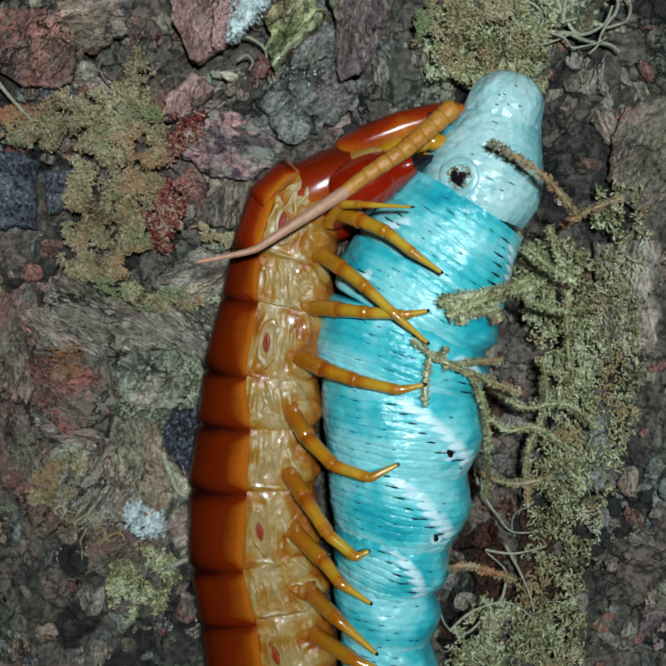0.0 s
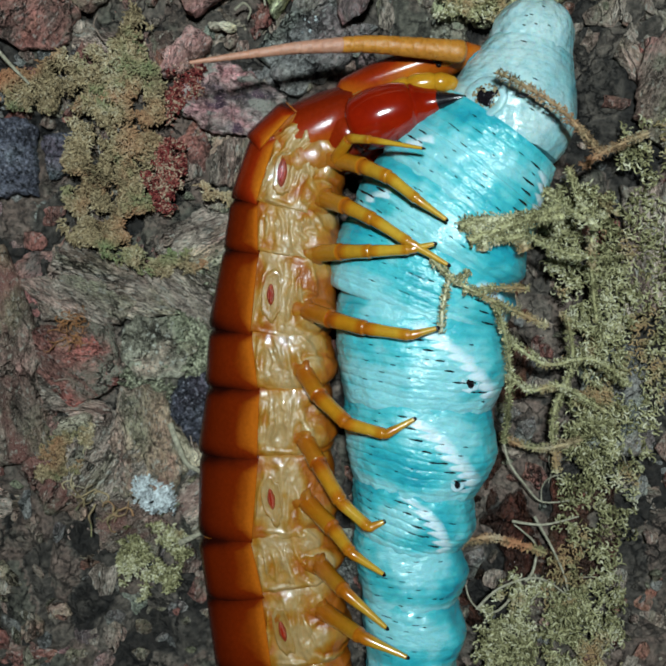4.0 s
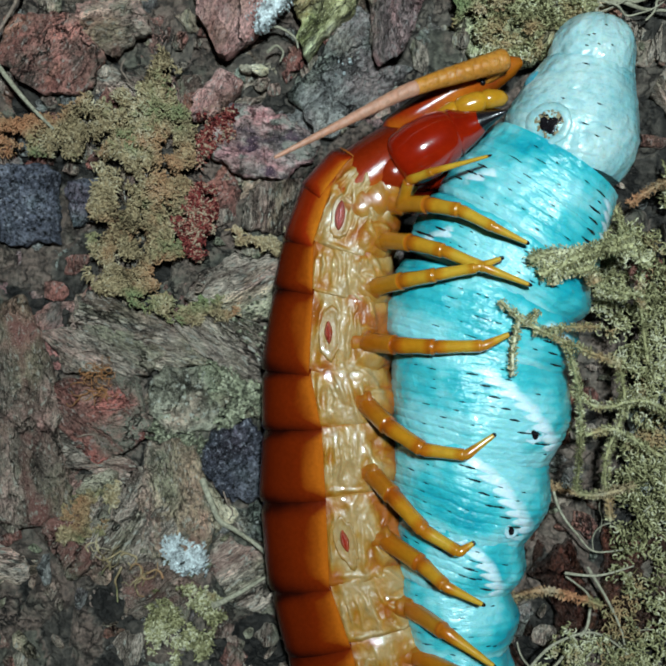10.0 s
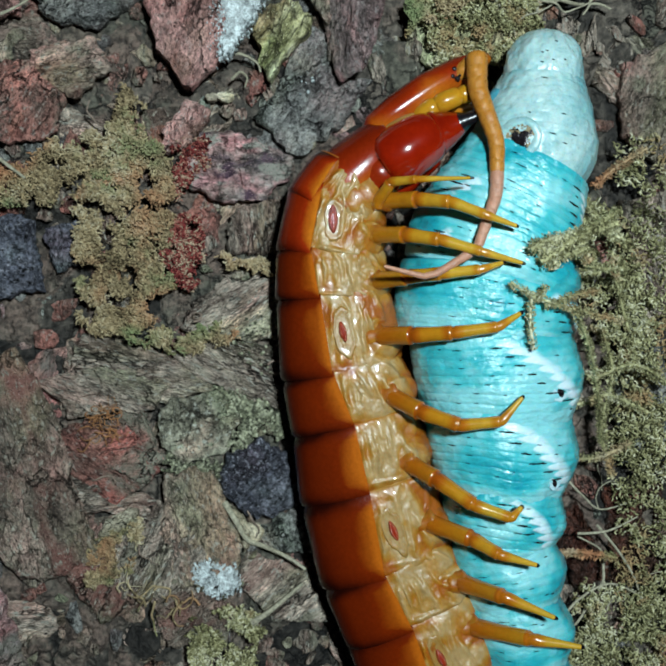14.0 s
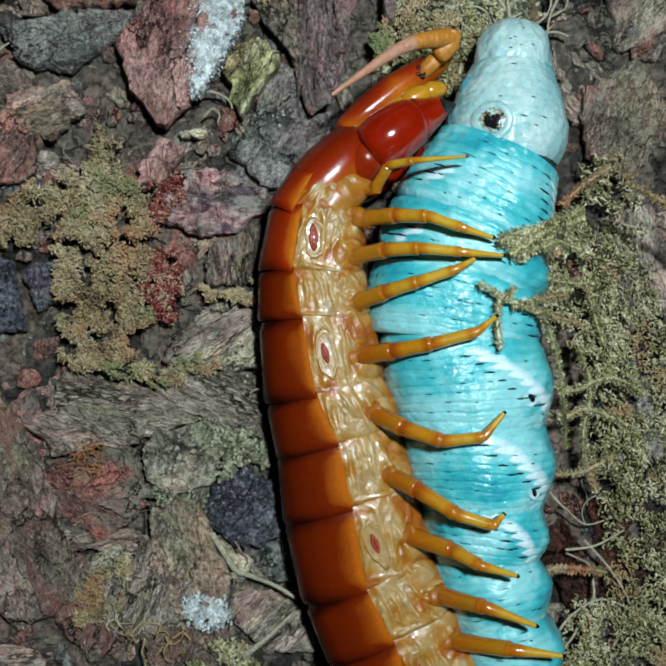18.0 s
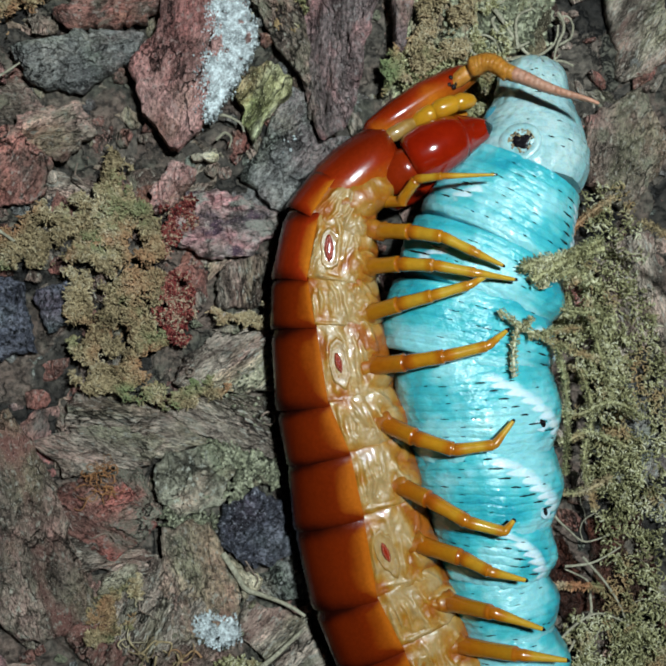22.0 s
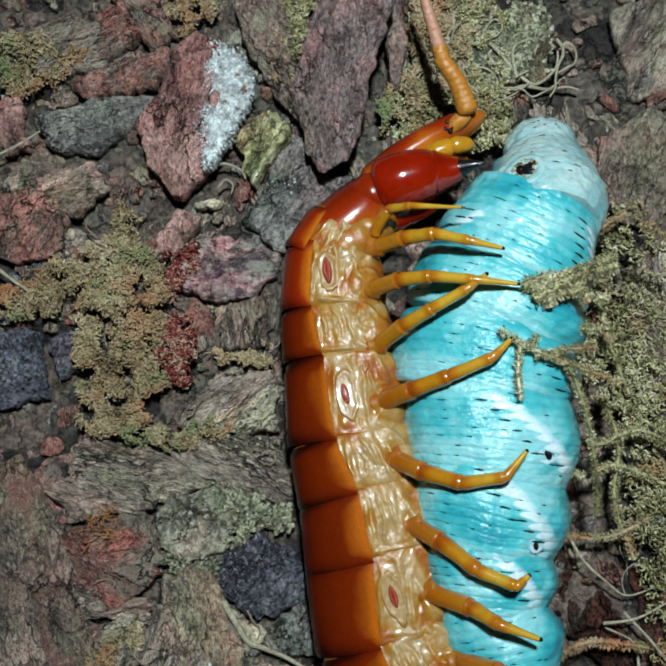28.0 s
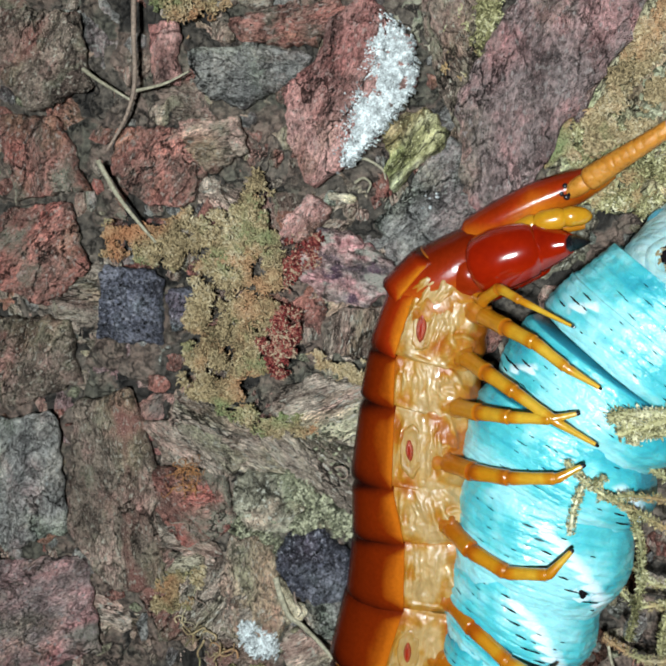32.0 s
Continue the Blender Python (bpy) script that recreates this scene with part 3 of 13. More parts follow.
bark_plate('bark_plate', 'long greyish brown bark plate', [(-46.7, -5.1), (-39.4, -1.6), (-36, -7.9), (-31, -25.8), (-39.2, -28.7), (-46.4, -22.2)], 0.8, 2.4, M_BROWN, 100)
bark_plate('bark_plate', 'weathered grey-brown bark plate lying among moss', [(-36.9, -5.4), (-28.6, -3.6), (-21.3, -5.8), (-23.8, -9.2), (-33.3, -9.7)], 0.3, 1.8, M_GREY, 160)
bark_plate('bark_plate', 'reddish brown bark plate with split grain', [(-36.2, -11.5), (-25, -8.9), (-23.5, -16.4), (-28.5, -20), (-34.5, -16.3)], 0.3, 2, M_RED2, 140)
bark_plate('bark_plate', 'weathered grey-brown bark plate lying among moss', [(-31.4, -22), (-24.3, -20.7), (-19.1, -19.8), (-16, -25.8), (-19.9, -31.7), (-28.5, -31.3)], 0.2, 1.8, M_GREY, 60)
bark_plate('bark_plate', 'reddish brown bark plate with split grain', [(-60.1, 18.5), (-50.6, 20.9), (-47.3, 12.7), (-53.9, 7.1), (-62.1, 9.7)], 0.5, 2, M_RED2, 50)
bark_plate('bark_plate', 'weathered grey-brown bark plate lying among moss', [(-61.8, 4), (-49.9, 5.6), (-47.3, -1.9), (-56.8, -7.3), (-62.6, -3.8)], 0.4, 2, M_BROWN, 70)
bark_plate('bark_plate', 'dark slate-grey bark plate with a rough face', [(-62.1, -10.9), (-50.1, -7.1), (-47.4, -22.6), (-56.5, -28.1), (-62.8, -20.3)], 0.4, 2, M_SLATE, 80)
bark_plate('bark_plate', 'reddish brown bark plate with split grain', [(-60.7, -31.2), (-44.4, -26.7), (-40.6, -38.6), (-55.1, -47.1)], 0.3, 2, M_PURPLE, 40)
bark_plate('bark_plate', 'weathered grey-brown bark plate lying among moss', [(-62.1, 43.9), (-51.4, 44.2), (-48.8, 35.8), (-57.2, 31.8), (-64.2, 37.5)], 0.5, 2, M_BROWN, 60)
bark_plate('bark_plate', 'reddish brown bark plate with split grain', [(-63.1, 30.7), (-52.8, 31.2), (-48.3, 23.3), (-58.3, 20.4)], 0.4, 2, M_RED2, 80)
bark_plate('bark_plate', 'reddish brown bark plate with split grain', [(-24.8, 56.7), (-21.7, 59.5), (-16.7, 49.7), (-19.7, 47.9)], 1.2, 2, M_RED2, 120)
bark_plate('bark_plate', 'weathered grey-brown bark plate lying among moss', [(-39.2, 52.4), (-30.5, 55.4), (-24.1, 51.4), (-26.2, 47), (-33.7, 46.4)], 0.3, 2, M_GREY, 20)
bark_plate('bark_plate', 'grey bark ridge overgrown with pale lichen', [(17.1, 43.5), (23.7, 45.8), (27.1, 47.5), (30.3, 44.6), (28, 37), (16.4, 38.5)], 0.5, 2, M_GREYG, 80)
bark_plate('bark_plate', 'grey bark ridge beneath olive moss', [(8.5, 33.5), (11.5, 40.5), (13.5, 50), (18.5, 52.5), (24, 49), (25, 40), (23.5, 31), (16, 29.5), (11, 30)], -0.2, 2.2, M_GREYG, 85)
bark_plate('bark_plate', 'narrow brownish bark strip among moss', [(9.7, 38.5), (10.9, 38.2), (12.3, 44), (12.8, 50.5), (10.6, 50.8), (9.9, 44)], 1.9, 2.2, M_PURPLE, 92)
bark_plate('bark_chip', 'wet reddish bark chip', [(22.3, -27.9), (26.6, -23.2), (28.4, -28.3), (25.8, -31)], -2, 2, M_WET_SHADE, 90)
bark_plate('bark_chip', 'wet reddish bark chip', [(24.4, -30.2), (28.9, -27.8), (30.7, -32.9), (26.2, -34.4)], -2.2, 2, M_WET_SHADE, 90)
bark_plate('bark_plate', 'weathered grey-brown bark plate lying among moss', [(33.8, 28.6), (40.7, 31.9), (44.2, 23.6), (38.1, 16.6), (33.6, 20.7)], 0, 2.4, M_BROWN, 70)
bark_plate('bark_plate', 'weathered grey-brown bark plate lying among moss', [(33.4, 12.3), (41.1, 13.8), (42, 1), (35.2, -1.6)], -0.2, 2.4, M_GREY, 100)
bark_plate('bark_plate', 'dark slate-grey bark plate with a rough face', [(31.1, -5.4), (37.6, -5), (40.2, -16.7), (31.9, -18.5)], -0.2, 2.4, M_SLATE, 60)
bark_plate('bark_plate', 'wet bark and trench shade plate below the moss bank', [(30.1, -22), (36.6, -21.6), (38.6, -33.3), (30.5, -34)], -1.6, 2.4, M_WET_SHADE, 80)
bark_plate('bark_plate', 'weathered grey-brown bark plate lying among moss', [(37.6, 44.9), (44.3, 46.2), (46.6, 35.8), (38.6, 33.1)], 0, 2.4, M_GREY, 50)
bark_plate('bark_plate', 'grey bark strip dusted with lichen', [(-4.8, 60), (-0.2, 61.7), (3.5, 64.8), (6.5, 61.8), (1.7, 54), (-1.4, 51), (-3.8, 54.3)], 0.2, 2, M_GREYG, 100)
bark_plate('bark_plate', 'reddish brown bark plate with split grain', [(-26.5, 54.3), (-19.5, 57.4), (-18.2, 53.6), (-20.1, 50.9), (-26.3, 47.8)], 0.4, 2, M_RED2, 30)


def bark_flakes(count, seed):
    """Loose flakes of bark that fill the ground between and under the large plates."""
    rnd = random.Random(seed)
    kinds = ((M_GREY, "weathered grey-brown flake of bark"), (M_BROWN, "brown flake of bark in the litter"), (M_RED2, "reddish flake of bark in the litter"), (M_PURPLE, "purplish grey flake of bark"), (M_KNOTG, "greyish green flake of bark"), (M_SLATE, "dark slate-grey flake of bark"), (M_RED, "rust-red flake of bark"))
    spots = []
    for _ in range(6000):
        x, y = rnd.uniform(-74, 62), rnd.uniform(-66, 66)
        if len(spots) < count and all(math.hypot(x - a, y - b) > 7.6 for a, b in spots):
            spots.append((x, y))
    for x, y in spots:
        turn, w, h = rnd.uniform(0, 3.14), rnd.uniform(3.6, 5.4), rnd.uniform(4.5, 7.5)
        mat, label = kinds[rnd.choices(range(7), (5, 5, 4, 3, 2, 2, 2))[0]]
        edge = []
        for j in range(rnd.randint(6, 9)):
            g = 2 * math.pi * (j + rnd.uniform(-0.25, 0.25)) / 8
            u, v = w * math.cos(g) * rnd.uniform(0.75, 1.15), h * math.sin(g) * rnd.uniform(0.75, 1.15)
            edge.append((x + u * math.cos(turn) - v * math.sin(turn), y + u * math.sin(turn) + v * math.cos(turn)))
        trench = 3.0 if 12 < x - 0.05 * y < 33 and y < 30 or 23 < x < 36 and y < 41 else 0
        # the trench's shade is put into the colour: flakes here get the darkest bark
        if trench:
            mat, label = M_WET_SHADE, "flake of bark darkened for the shade beside the caterpillar"
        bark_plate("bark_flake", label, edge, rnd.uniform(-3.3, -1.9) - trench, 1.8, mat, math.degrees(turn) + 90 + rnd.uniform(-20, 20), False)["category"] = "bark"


bark_flakes(170, 77)


def lichen_crust(label, poly, z, count, mat, size=0.32, seed=1):
    """A crust of many small scales inside an outline."""
    rnd = random.Random(seed)
    xs, ys = [p[0] for p in poly], [p[1] for p in poly]
    verts, faces, n = [], [], 6
    while count:
        x, y = rnd.uniform(min(xs) - 0.5, max(xs) + 0.5), rnd.uniform(min(ys) - 0.5, max(ys) + 0.5)
        if not inside(poly, x + rnd.gauss(0, 0.45), y + rnd.gauss(0, 0.45)) or noise.noise((x * 0.9, y * 0.9, seed)) < -0.42:
            continue
        count -= 1
        r, top, base = size * rnd.uniform(0.5, 1.4), z + 0.35 * noise.noise((x * 0.3, y * 0.3, 8)) + rnd.uniform(-0.05, 0.2), len(verts)
        shape = [(r * rnd.uniform(0.6, 1.3), 6.283 * j / n) for j in range(n)]
        tx, ty = rnd.gauss(0, 0.16), rnd.gauss(0, 0.16)
        for f, dz in ((1.0, -1.0), (1.05, -0.06), (0.7, 0.03)):
            verts += [(x + rr * f * math.cos(g), y + rr * f * math.sin(g), top + dz + f * rr * (tx * math.cos(g) + ty * math.sin(g))) for rr, g in shape]
        for k in range(2):
            faces += [(base + k * n + j, base + k * n + (j + 1) % n, base + (k + 1) * n + (j + 1) % n, base + (k + 1) * n + j) for j in range(n)]
        faces.append(tuple(base + 2 * n + j for j in range(n)))
    me = bpy.data.meshes.new("lichen_crust")
    me.from_pydata([tuple(c * MM for c in v) for v in verts], [], faces)
    me.materials.append(mat)
    tagged(new("lichen_crust", me), label, "lichen", kind="stuff")


lichen_crust("whitish lichen crust on the edge of a reddish bark plate", [(-11.61, 46.19), (-8.29, 43.88), (-7.18, 39.89), (-8.48, 37.32), (-11.51, 33.02), (-13.31, 30.42), (-12.88, 35.29), (-11.64, 39.82)], 2.85, 11000, M_LICHEN, 0.1, 1)
lichen_crust("white lichen specks strewn over a reddish bark plate", [(-12.95, 46.9), (-8.29, 43.88), (-7.18, 39.89), (-8.48, 37.32), (-11.51, 33.02), (-13.89, 29.7), (-14.44, 35.55), (-12.68, 40)], 2.85, 900, M_LICHEN, 0.08, 2)
lichen_crust("small white lichen spot on bark", [(-19.77, -28.74), (-18.76, -27.27), (-17.8, -28.17), (-15.36, -28.63), (-14.99, -30.65), (-16.33, -31.24), (-18.72, -30.33)], 0.8, 1100, M_LICHEN, 0.12, 3)
lichen_crust("pale green lichen crust round a bark knot", [(-17.13, -7.89), (-14.84, -7.35), (-13.45, -8.74), (-10.46, -9.02), (-10.88, -10.99), (-12.27, -12.62), (-13.95, -14.71), (-14.93, -14.37), (-12.89, -11.05), (-13.56, -9.98), (-15.56, -10.04), (-16.99, -9.15)], 0.1, 700, M_LICHENG, 0.2, 4)
lichen_crust("pale green lichen crust beside a bark knot", [(-10.31, -10.29), (-8.08, -10.76), (-7.78, -13.06), (-9.3, -13.16), (-9.69, -11.86)], 0.2, 320, M_LICHENG, 0.2, 5)
lichen_crust("grey-green lichen crust in a bark seam", [(-22.9, -14.57), (-20.55, -16.05), (-17.05, -15.91), (-16.15, -17), (-18.66, -17.24), (-22.06, -16.4)], 0.0, 240, M_LICHENG, 0.16, 6)
lichen_crust("pale lichen crust over a bark ridge", [(17.12, 43.51), (23.73, 45.77), (27.12, 47.46), (30.28, 44.56), (28.21, 38.11), (22.47, 37.44), (16.5, 39.05)], 0.5, 1500, M_LICHENG, 0.3, 7)
lichen_crust("pale grey-green lichen crust on dark bark", [(-11.2, 63.51), (-2.38, 62.01), (-3.57, 56.07), (-7.5, 55.51), (-11.1, 58.54)], 0.0, 700, M_LICHENG, 0.3, 10)
lichen_crust("pale lichen crust beside a raised bark plate", [(-2.45, 61.4), (4.17, 60.9), (2.45, 55.68), (-1.06, 53.84), (-3.09, 55.39)], 0.2, 500, M_LICHENG, 0.26, 11)
lichen_crust("white specks of lichen on dark bark", [(-6.2, 28.75), (-3.04, 29.58), (-3.27, 27), (-5.87, 26.66)], -0.35, 9, M_LICHEN, 0.16, 8)
lichen_crust("grey lichen dust on weathered bark", [(-15.88, -1.96), (-7.86, 3.65), (-8.58, -1.86), (-8.51, -6.92)], 0.4, 70, M_LICHENG, 0.15, 9)


# ---- crumbled bark between the plates ----
def litter(label, count, mat, seed, small, large):
    rnd = random.Random(seed)
    spots = [(rnd.uniform(-75, 62), rnd.uniform(-68, 66)) for _ in range(count)]
    hs, _ = ground_height([p[0] for p in spots], [p[1] for p in spots])
    verts, faces = [], []
    for (x, y), h in zip(spots, hs):
        r, a, e, base, n = rnd.uniform(small, large) * rnd.uniform(0.6, 1), rnd.uniform(0, 6.28), rnd.uniform(0.35, 1), len(verts), 9
        tx, ty, th = rnd.gauss(0, 0.22), rnd.gauss(0, 0.22), rnd.uniform(0.25, 0.7)
        up = 0.1 + (rnd.uniform(0, 0.7) if r < 1.1 else 0)
        ring = [(r * rnd.uniform(0.65, 1.2), 6.283 * j / n) for j in range(n)]
        for f, dz in ((1.0, -0.5), (1.04, 0.5), (0.85, 1.0), (0.45, 1.15)):
            for rr, g in ring:
                u, v = rr * f * math.cos(g), rr * f * math.sin(g) * e
                px, py = u * math.cos(a) - v * math.sin(a), u * math.sin(a) + v * math.cos(a)
                verts.append((x + px, y + py, h + up + th * dz + tx * px + ty * py + (0.12 * rnd.uniform(-1, 1) if f < 1 else 0)))
        for k in range(3):
            for j in range(n):
                faces.append((base + k * n + j, base + k * n + (j + 1) % n, base + (k + 1) * n + (j + 1) % n, base + (k + 1) * n + j))
        faces.append(tuple(base + 3 * n + j for j in range(n)))
    me = bpy.data.meshes.new("litter")
    me.from_pydata([tuple(c * MM for c in v) for v in verts], [], faces)
    me.materials.append(mat)
    tagged(new("litter", me), label, "litter", kind="stuff")


litter("grey crumbs of bark", 420, M_GREY, 21, 0.6, 2.4)
litter("brown crumbs of bark", 380, M_BROWN, 22, 0.6, 2.6)
litter("reddish crumbs of bark", 260, M_RED2, 23, 0.6, 2.4)
litter("dark crumbs of bark", 360, M_SLATE, 24, 0.5, 2.2)
litter("greenish crumbs of lichened bark", 200, M_GREEN, 25, 0.4, 1.2)


# ---- moss, rootlets ----
def fibres(name, label, poly, count, length, lift, mat, radius=0.1, category="moss", seed=1, dome=0.0):
    rnd = random.Random(seed)
    xs, ys = [p[0] for p in poly], [p[1] for p in poly]
    mx, my = sum(xs) / len(xs), sum(ys) / len(ys)
    size = max(max(xs) - min(xs), max(ys) - min(ys)) / 2
    spots = []
    count = int(count * 1.35)
    while len(spots) < count:
        x, y = rnd.uniform(min(xs), max(xs)), rnd.uniform(min(ys), max(ys))
        hole = noise.noise((x * 0.45, y * 0.45, seed * 3.1)) + 0.5 * noise.noise((x * 1.3, y * 1.3, seed))
        if hole > -0.18 + 0.12 * rnd.random() and inside(poly, x + 1.6 * noise.noise((x * 0.6, y * 0.6, 1)), y + 1.6 * noise.noise((x * 0.6, y * 0.6, 9))):
            spots.append((x, y))
    hs, _ = ground_height([p[0] for p in spots], [p[1] for p in spots])
    verts, faces = [], []
    for (x, y), h in zip(spots, hs):
        r = math.hypot(x - mx, y - my) / size
        z = max(h, lift[0]) + (lift[1] - lift[0]) * rnd.random() + dome * max(0, 1 - r * r)
        clump = noise.noise((x * 0.5, y * 0.5, seed)) + 0.6 * noise.noise((x * 1.4, y * 1.4, seed))
        z += 1.1 * clump
        a, e, ln = rnd.uniform(0, 6.28), rnd.uniform(-0.1, 1.1), length * rnd.uniform(0.4, 1.0)
        d = Vector((math.cos(a) * math.cos(e), math.sin(a) * math.cos(e), math.sin(e)))
        axis, twist = Vector((rnd.gauss(0, 0.6), rnd.gauss(0, 0.6), 1)).normalized(), rnd.choice((-1, 1)) * rnd.uniform(0.5, 1.3)
        p, base = Vector((x, y, z)), len(verts)
        for k in range(5):
            s = d.cross(Vector((0.01, 0, 1))).normalized()
            w = s.cross(d)
            rr = radius * (0.8, 1.2, 1.2, 1.0, 0.3)[k] * rnd.uniform(0.8, 1.2)
            verts += [tuple(p + rr * (math.cos(g) * s + math.sin(g) * w)) for g in (0, 2.1, 4.2)]
            p, d = p + d * ln * 0.26, Matrix.Rotation(twist, 3, axis) @ d
            d.z -= 0.12
            d.normalize()
        for k in range(4):
            for j in range(3):
                q = base + 3 * k
                faces.append((q + j, q + (j + 1) % 3, q + 3 + (j + 1) % 3, q + 3 + j))
    me = bpy.data.meshes.new(name)
    me.from_pydata([tuple(c * MM for c in v) for v in verts], [], faces)
    me.polygons.foreach_set("use_smooth", [True] * len(faces))
    me.materials.append(mat)
    return tagged(new(name, me), label, category, kind="stuff")


fibres("moss", "tan clump of dry moss on grey bark", [(-28.86, 22.61), (-26.52, 23.96), (-25.32, 28.45), (-23.47, 27.81), (-22.93, 22.17), (-19.66, 19.38), (-19.89, 15.33), (-21.23, 9.36), (-20.6, 4.75), (-23.24, 2.96), (-20.78, -0.43), (-13.73, 0.01), (-13.5, -2.04), (-18.47, -2.75), (-21.93, -2.29), (-31.59, 0.44), (-31.56, 10.21), (-29.79, 17.12)], 10500, 0.93, (-0.6, 0.8), M_MOSS, seed=2, dome=1.0)
fibres("moss", "tan branch of dry moss among dark bark", [(-44.54, 19.35), (-36.75, 19.79), (-32.92, 22.83), (-28.64, 19.71), (-25.42, 25.75), (-22.8, 25.19), (-23.37, 18.65), (-28.67, 15.13), (-31.89, 15.14), (-44, 15.17)], 3300, 0.93, (-0.4, 0.8), M_MOSS, seed=12)
fibres("moss", "rust-red tuft of moss", [(-19.61, 13.79), (-17.7, 12.62), (-16.42, 6.93), (-18.41, 4.06), (-21.22, 6.32), (-21.64, 10.4)], 1950, 0.81, (-0.3, 1.0), M_MOSSR, seed=3, dome=0.8)
fibres("moss", "rust-red fringe of moss by a pink flake", [(-19.53, 20.9), (-16.91, 22.24), (-15.03, 20.57), (-17.91, 16.2), (-19.53, 14.8), (-20.07, 17.38)], 630, 0.68, (-0.2, 0.6), M_MOSSR, seed=4)
fibres("moss", "yellowish moss between bark plates", [(-3.26, 53.45), (1.72, 53.72), (1.01, 47.29), (-1.8, 41.37), (-4.57, 40.7), (-4.4, 47.68)], 2250, 0.87, (-0.6, 0.6), M_MOSSG, seed=5)
fibres("moss", "yellowish tan moss beside a raised bark plate", [(13.91, 50.81), (21.12, 49.45), (20.14, 42.69), (18.25, 36.81), (13.92, 35.33), (7.93, 33.02), (8.41, 36.84), (12.41, 39.52), (13.74, 45.58)], 6300, 0.87, (0, 1.4), M_MOSS, seed=6, dome=0.6)
fibres("moss", "pale moss bank by the caterpillar", [(23.34, 8.6), (26.81, 12.47), (31.75, 11.99), (35.52, -2.61), (36.62, -15.19), (33.85, -20.72), (30.5, -17.89), (30.2, -11.29), (29.4, -3.6), (26.5, 3.18)], 3800, 1.05, (-1.5, 1.0), M_MOSSG, seed=8, dome=1.5)
fibres("moss", "pale moss at the foot of the bank", [(24.0, -36.5), (27.0, -32.5), (31.99, -34.06), (38.04, -30.51), (40.15, -43.33), (21.71, -46.39)], 2600, 1.05, (-1.5, 0.6), M_MOSSG, seed=9)
fibres("moss", "pale moss over grey bark", [(10.11, 36.72), (15.77, 39.09), (23.6, 34.82), (24.3, 29.03), (17.94, 28.99), (10.95, 29.39)], 3900, 0.81, (-0.5, 1.0), M_MOSSG, seed=10)
fibres("moss", "olive moss patch on low bark", [(-20.94, -34.45), (-16.17, -32.1), (-12, -35.33), (-13.69, -40.55), (-17.91, -42.87), (-21.08, -38.9)], 1650, 0.74, (-0.4, 0.6), M_MOSSG, seed=11, dome=0.4)
fibres("moss", "pale moss behind the bank", [(32.93, 19.65), (38.42, 20.32), (41.18, -6.33), (36.98, -37.17), (30.09, -36.4), (30.48, -5.37)], 3000, 1.12, (-1.0, 0.6), M_MOSSG, seed=13)
fibres("moss", "pale lichen over grey bark", [(19.15, 48.49), (25.04, 47.56), (24.63, 40.81), (22.66, 33.89), (19.58, 33.78), (19.1, 39.96)], 2600, 0.6, (0.4, 1.2), M_MOSSG, seed=17)
fibres("moss", "tan moss in the low litter", [(-32.58, -24.53), (-25.99, -21.77), (-25.78, -25.26), (-28.53, -28.92), (-32.49, -29.47)], 1300, 0.9, (-0.6, 0.6), M_MOSS, seed=19)
fibres("moss", "tan moss fringe between plates", [(-15.29, 8.36), (-12.08, 7.58), (-7.92, 8.77), (-8.18, 5.73), (-12.16, 6.57), (-15.15, 7.08)], 500, 0.8, (0, 0.8), M_MOSS, seed=20)
fibres("moss", "tan moss in reddish litter", [(-41.55, 53.21), (-36.56, 53.39), (-27.4, 48.68), (-31.7, 46.38), (-36.62, 42.52), (-39.92, 45.81)], 1500, 0.9, (-0.4, 0.8), M_MOSS, seed=21)


fibres("moss", "yellow-green moss in a hollow between plates", [(-19.92, 61.43), (-12.64, 60.83), (-11.16, 52.65), (-13.17, 48.8), (-16.32, 50.5), (-18.27, 53.81)], 2600, 0.8, (-0.8, 0.4), M_MOSS, seed=33)
fibres("moss", "yellow-green moss at the upper litter", [(-18.34, 74.51), (-3.44, 73.83), (-2.01, 65.9), (-12.14, 66.38), (-18.79, 68.79)], 2600, 0.8, (-0.8, 0.4), M_MOSSG, seed=34)


def tangle(label, poly, count, z, length, r, mat, seed):
    """Thin curled rootlets lying in a tangle."""
    rnd = random.Random(seed)
    xs, ys = [p[0] for p in poly], [p[1] for p in poly]
    verts, faces = [], []
    while count:
        x, y = rnd.uniform(min(xs), max(xs)), rnd.uniform(min(ys), max(ys))
        if not inside(poly, x, y):
            continue
        count -= 1
        a, w, pts, zz = rnd.uniform(0, 6.28), rnd.gauss(0, 0.5), [], z + rnd.uniform(-0.8, 1.2)
        for k in range(7):
            pts.append((x, y, zz + 0.5 * math.sin(k * 1.3 + a)))
            x, y, a = x + length / 6 * math.cos(a), y + length / 6 * math.sin(a), a + w + rnd.gauss(0, 0.35)
        rr = r * rnd.uniform(0.5, 1.3)
        v, f = tube(pts, [rr * (1 - 0.08 * k) for k in range(7)], 6, 4)
        faces += [tuple(i + len(verts) for i in face) for face in f]
        verts += v
    me = bpy.data.meshes.new("rootlets")
    me.from_pydata([tuple(c * MM for c in v) for v in verts], [], faces)
    me.polygons.foreach_set("use_smooth", [True] * len(faces))
    me.materials.append(mat)
    tagged(new("rootlets", me), label, "rootlets", kind="stuff")


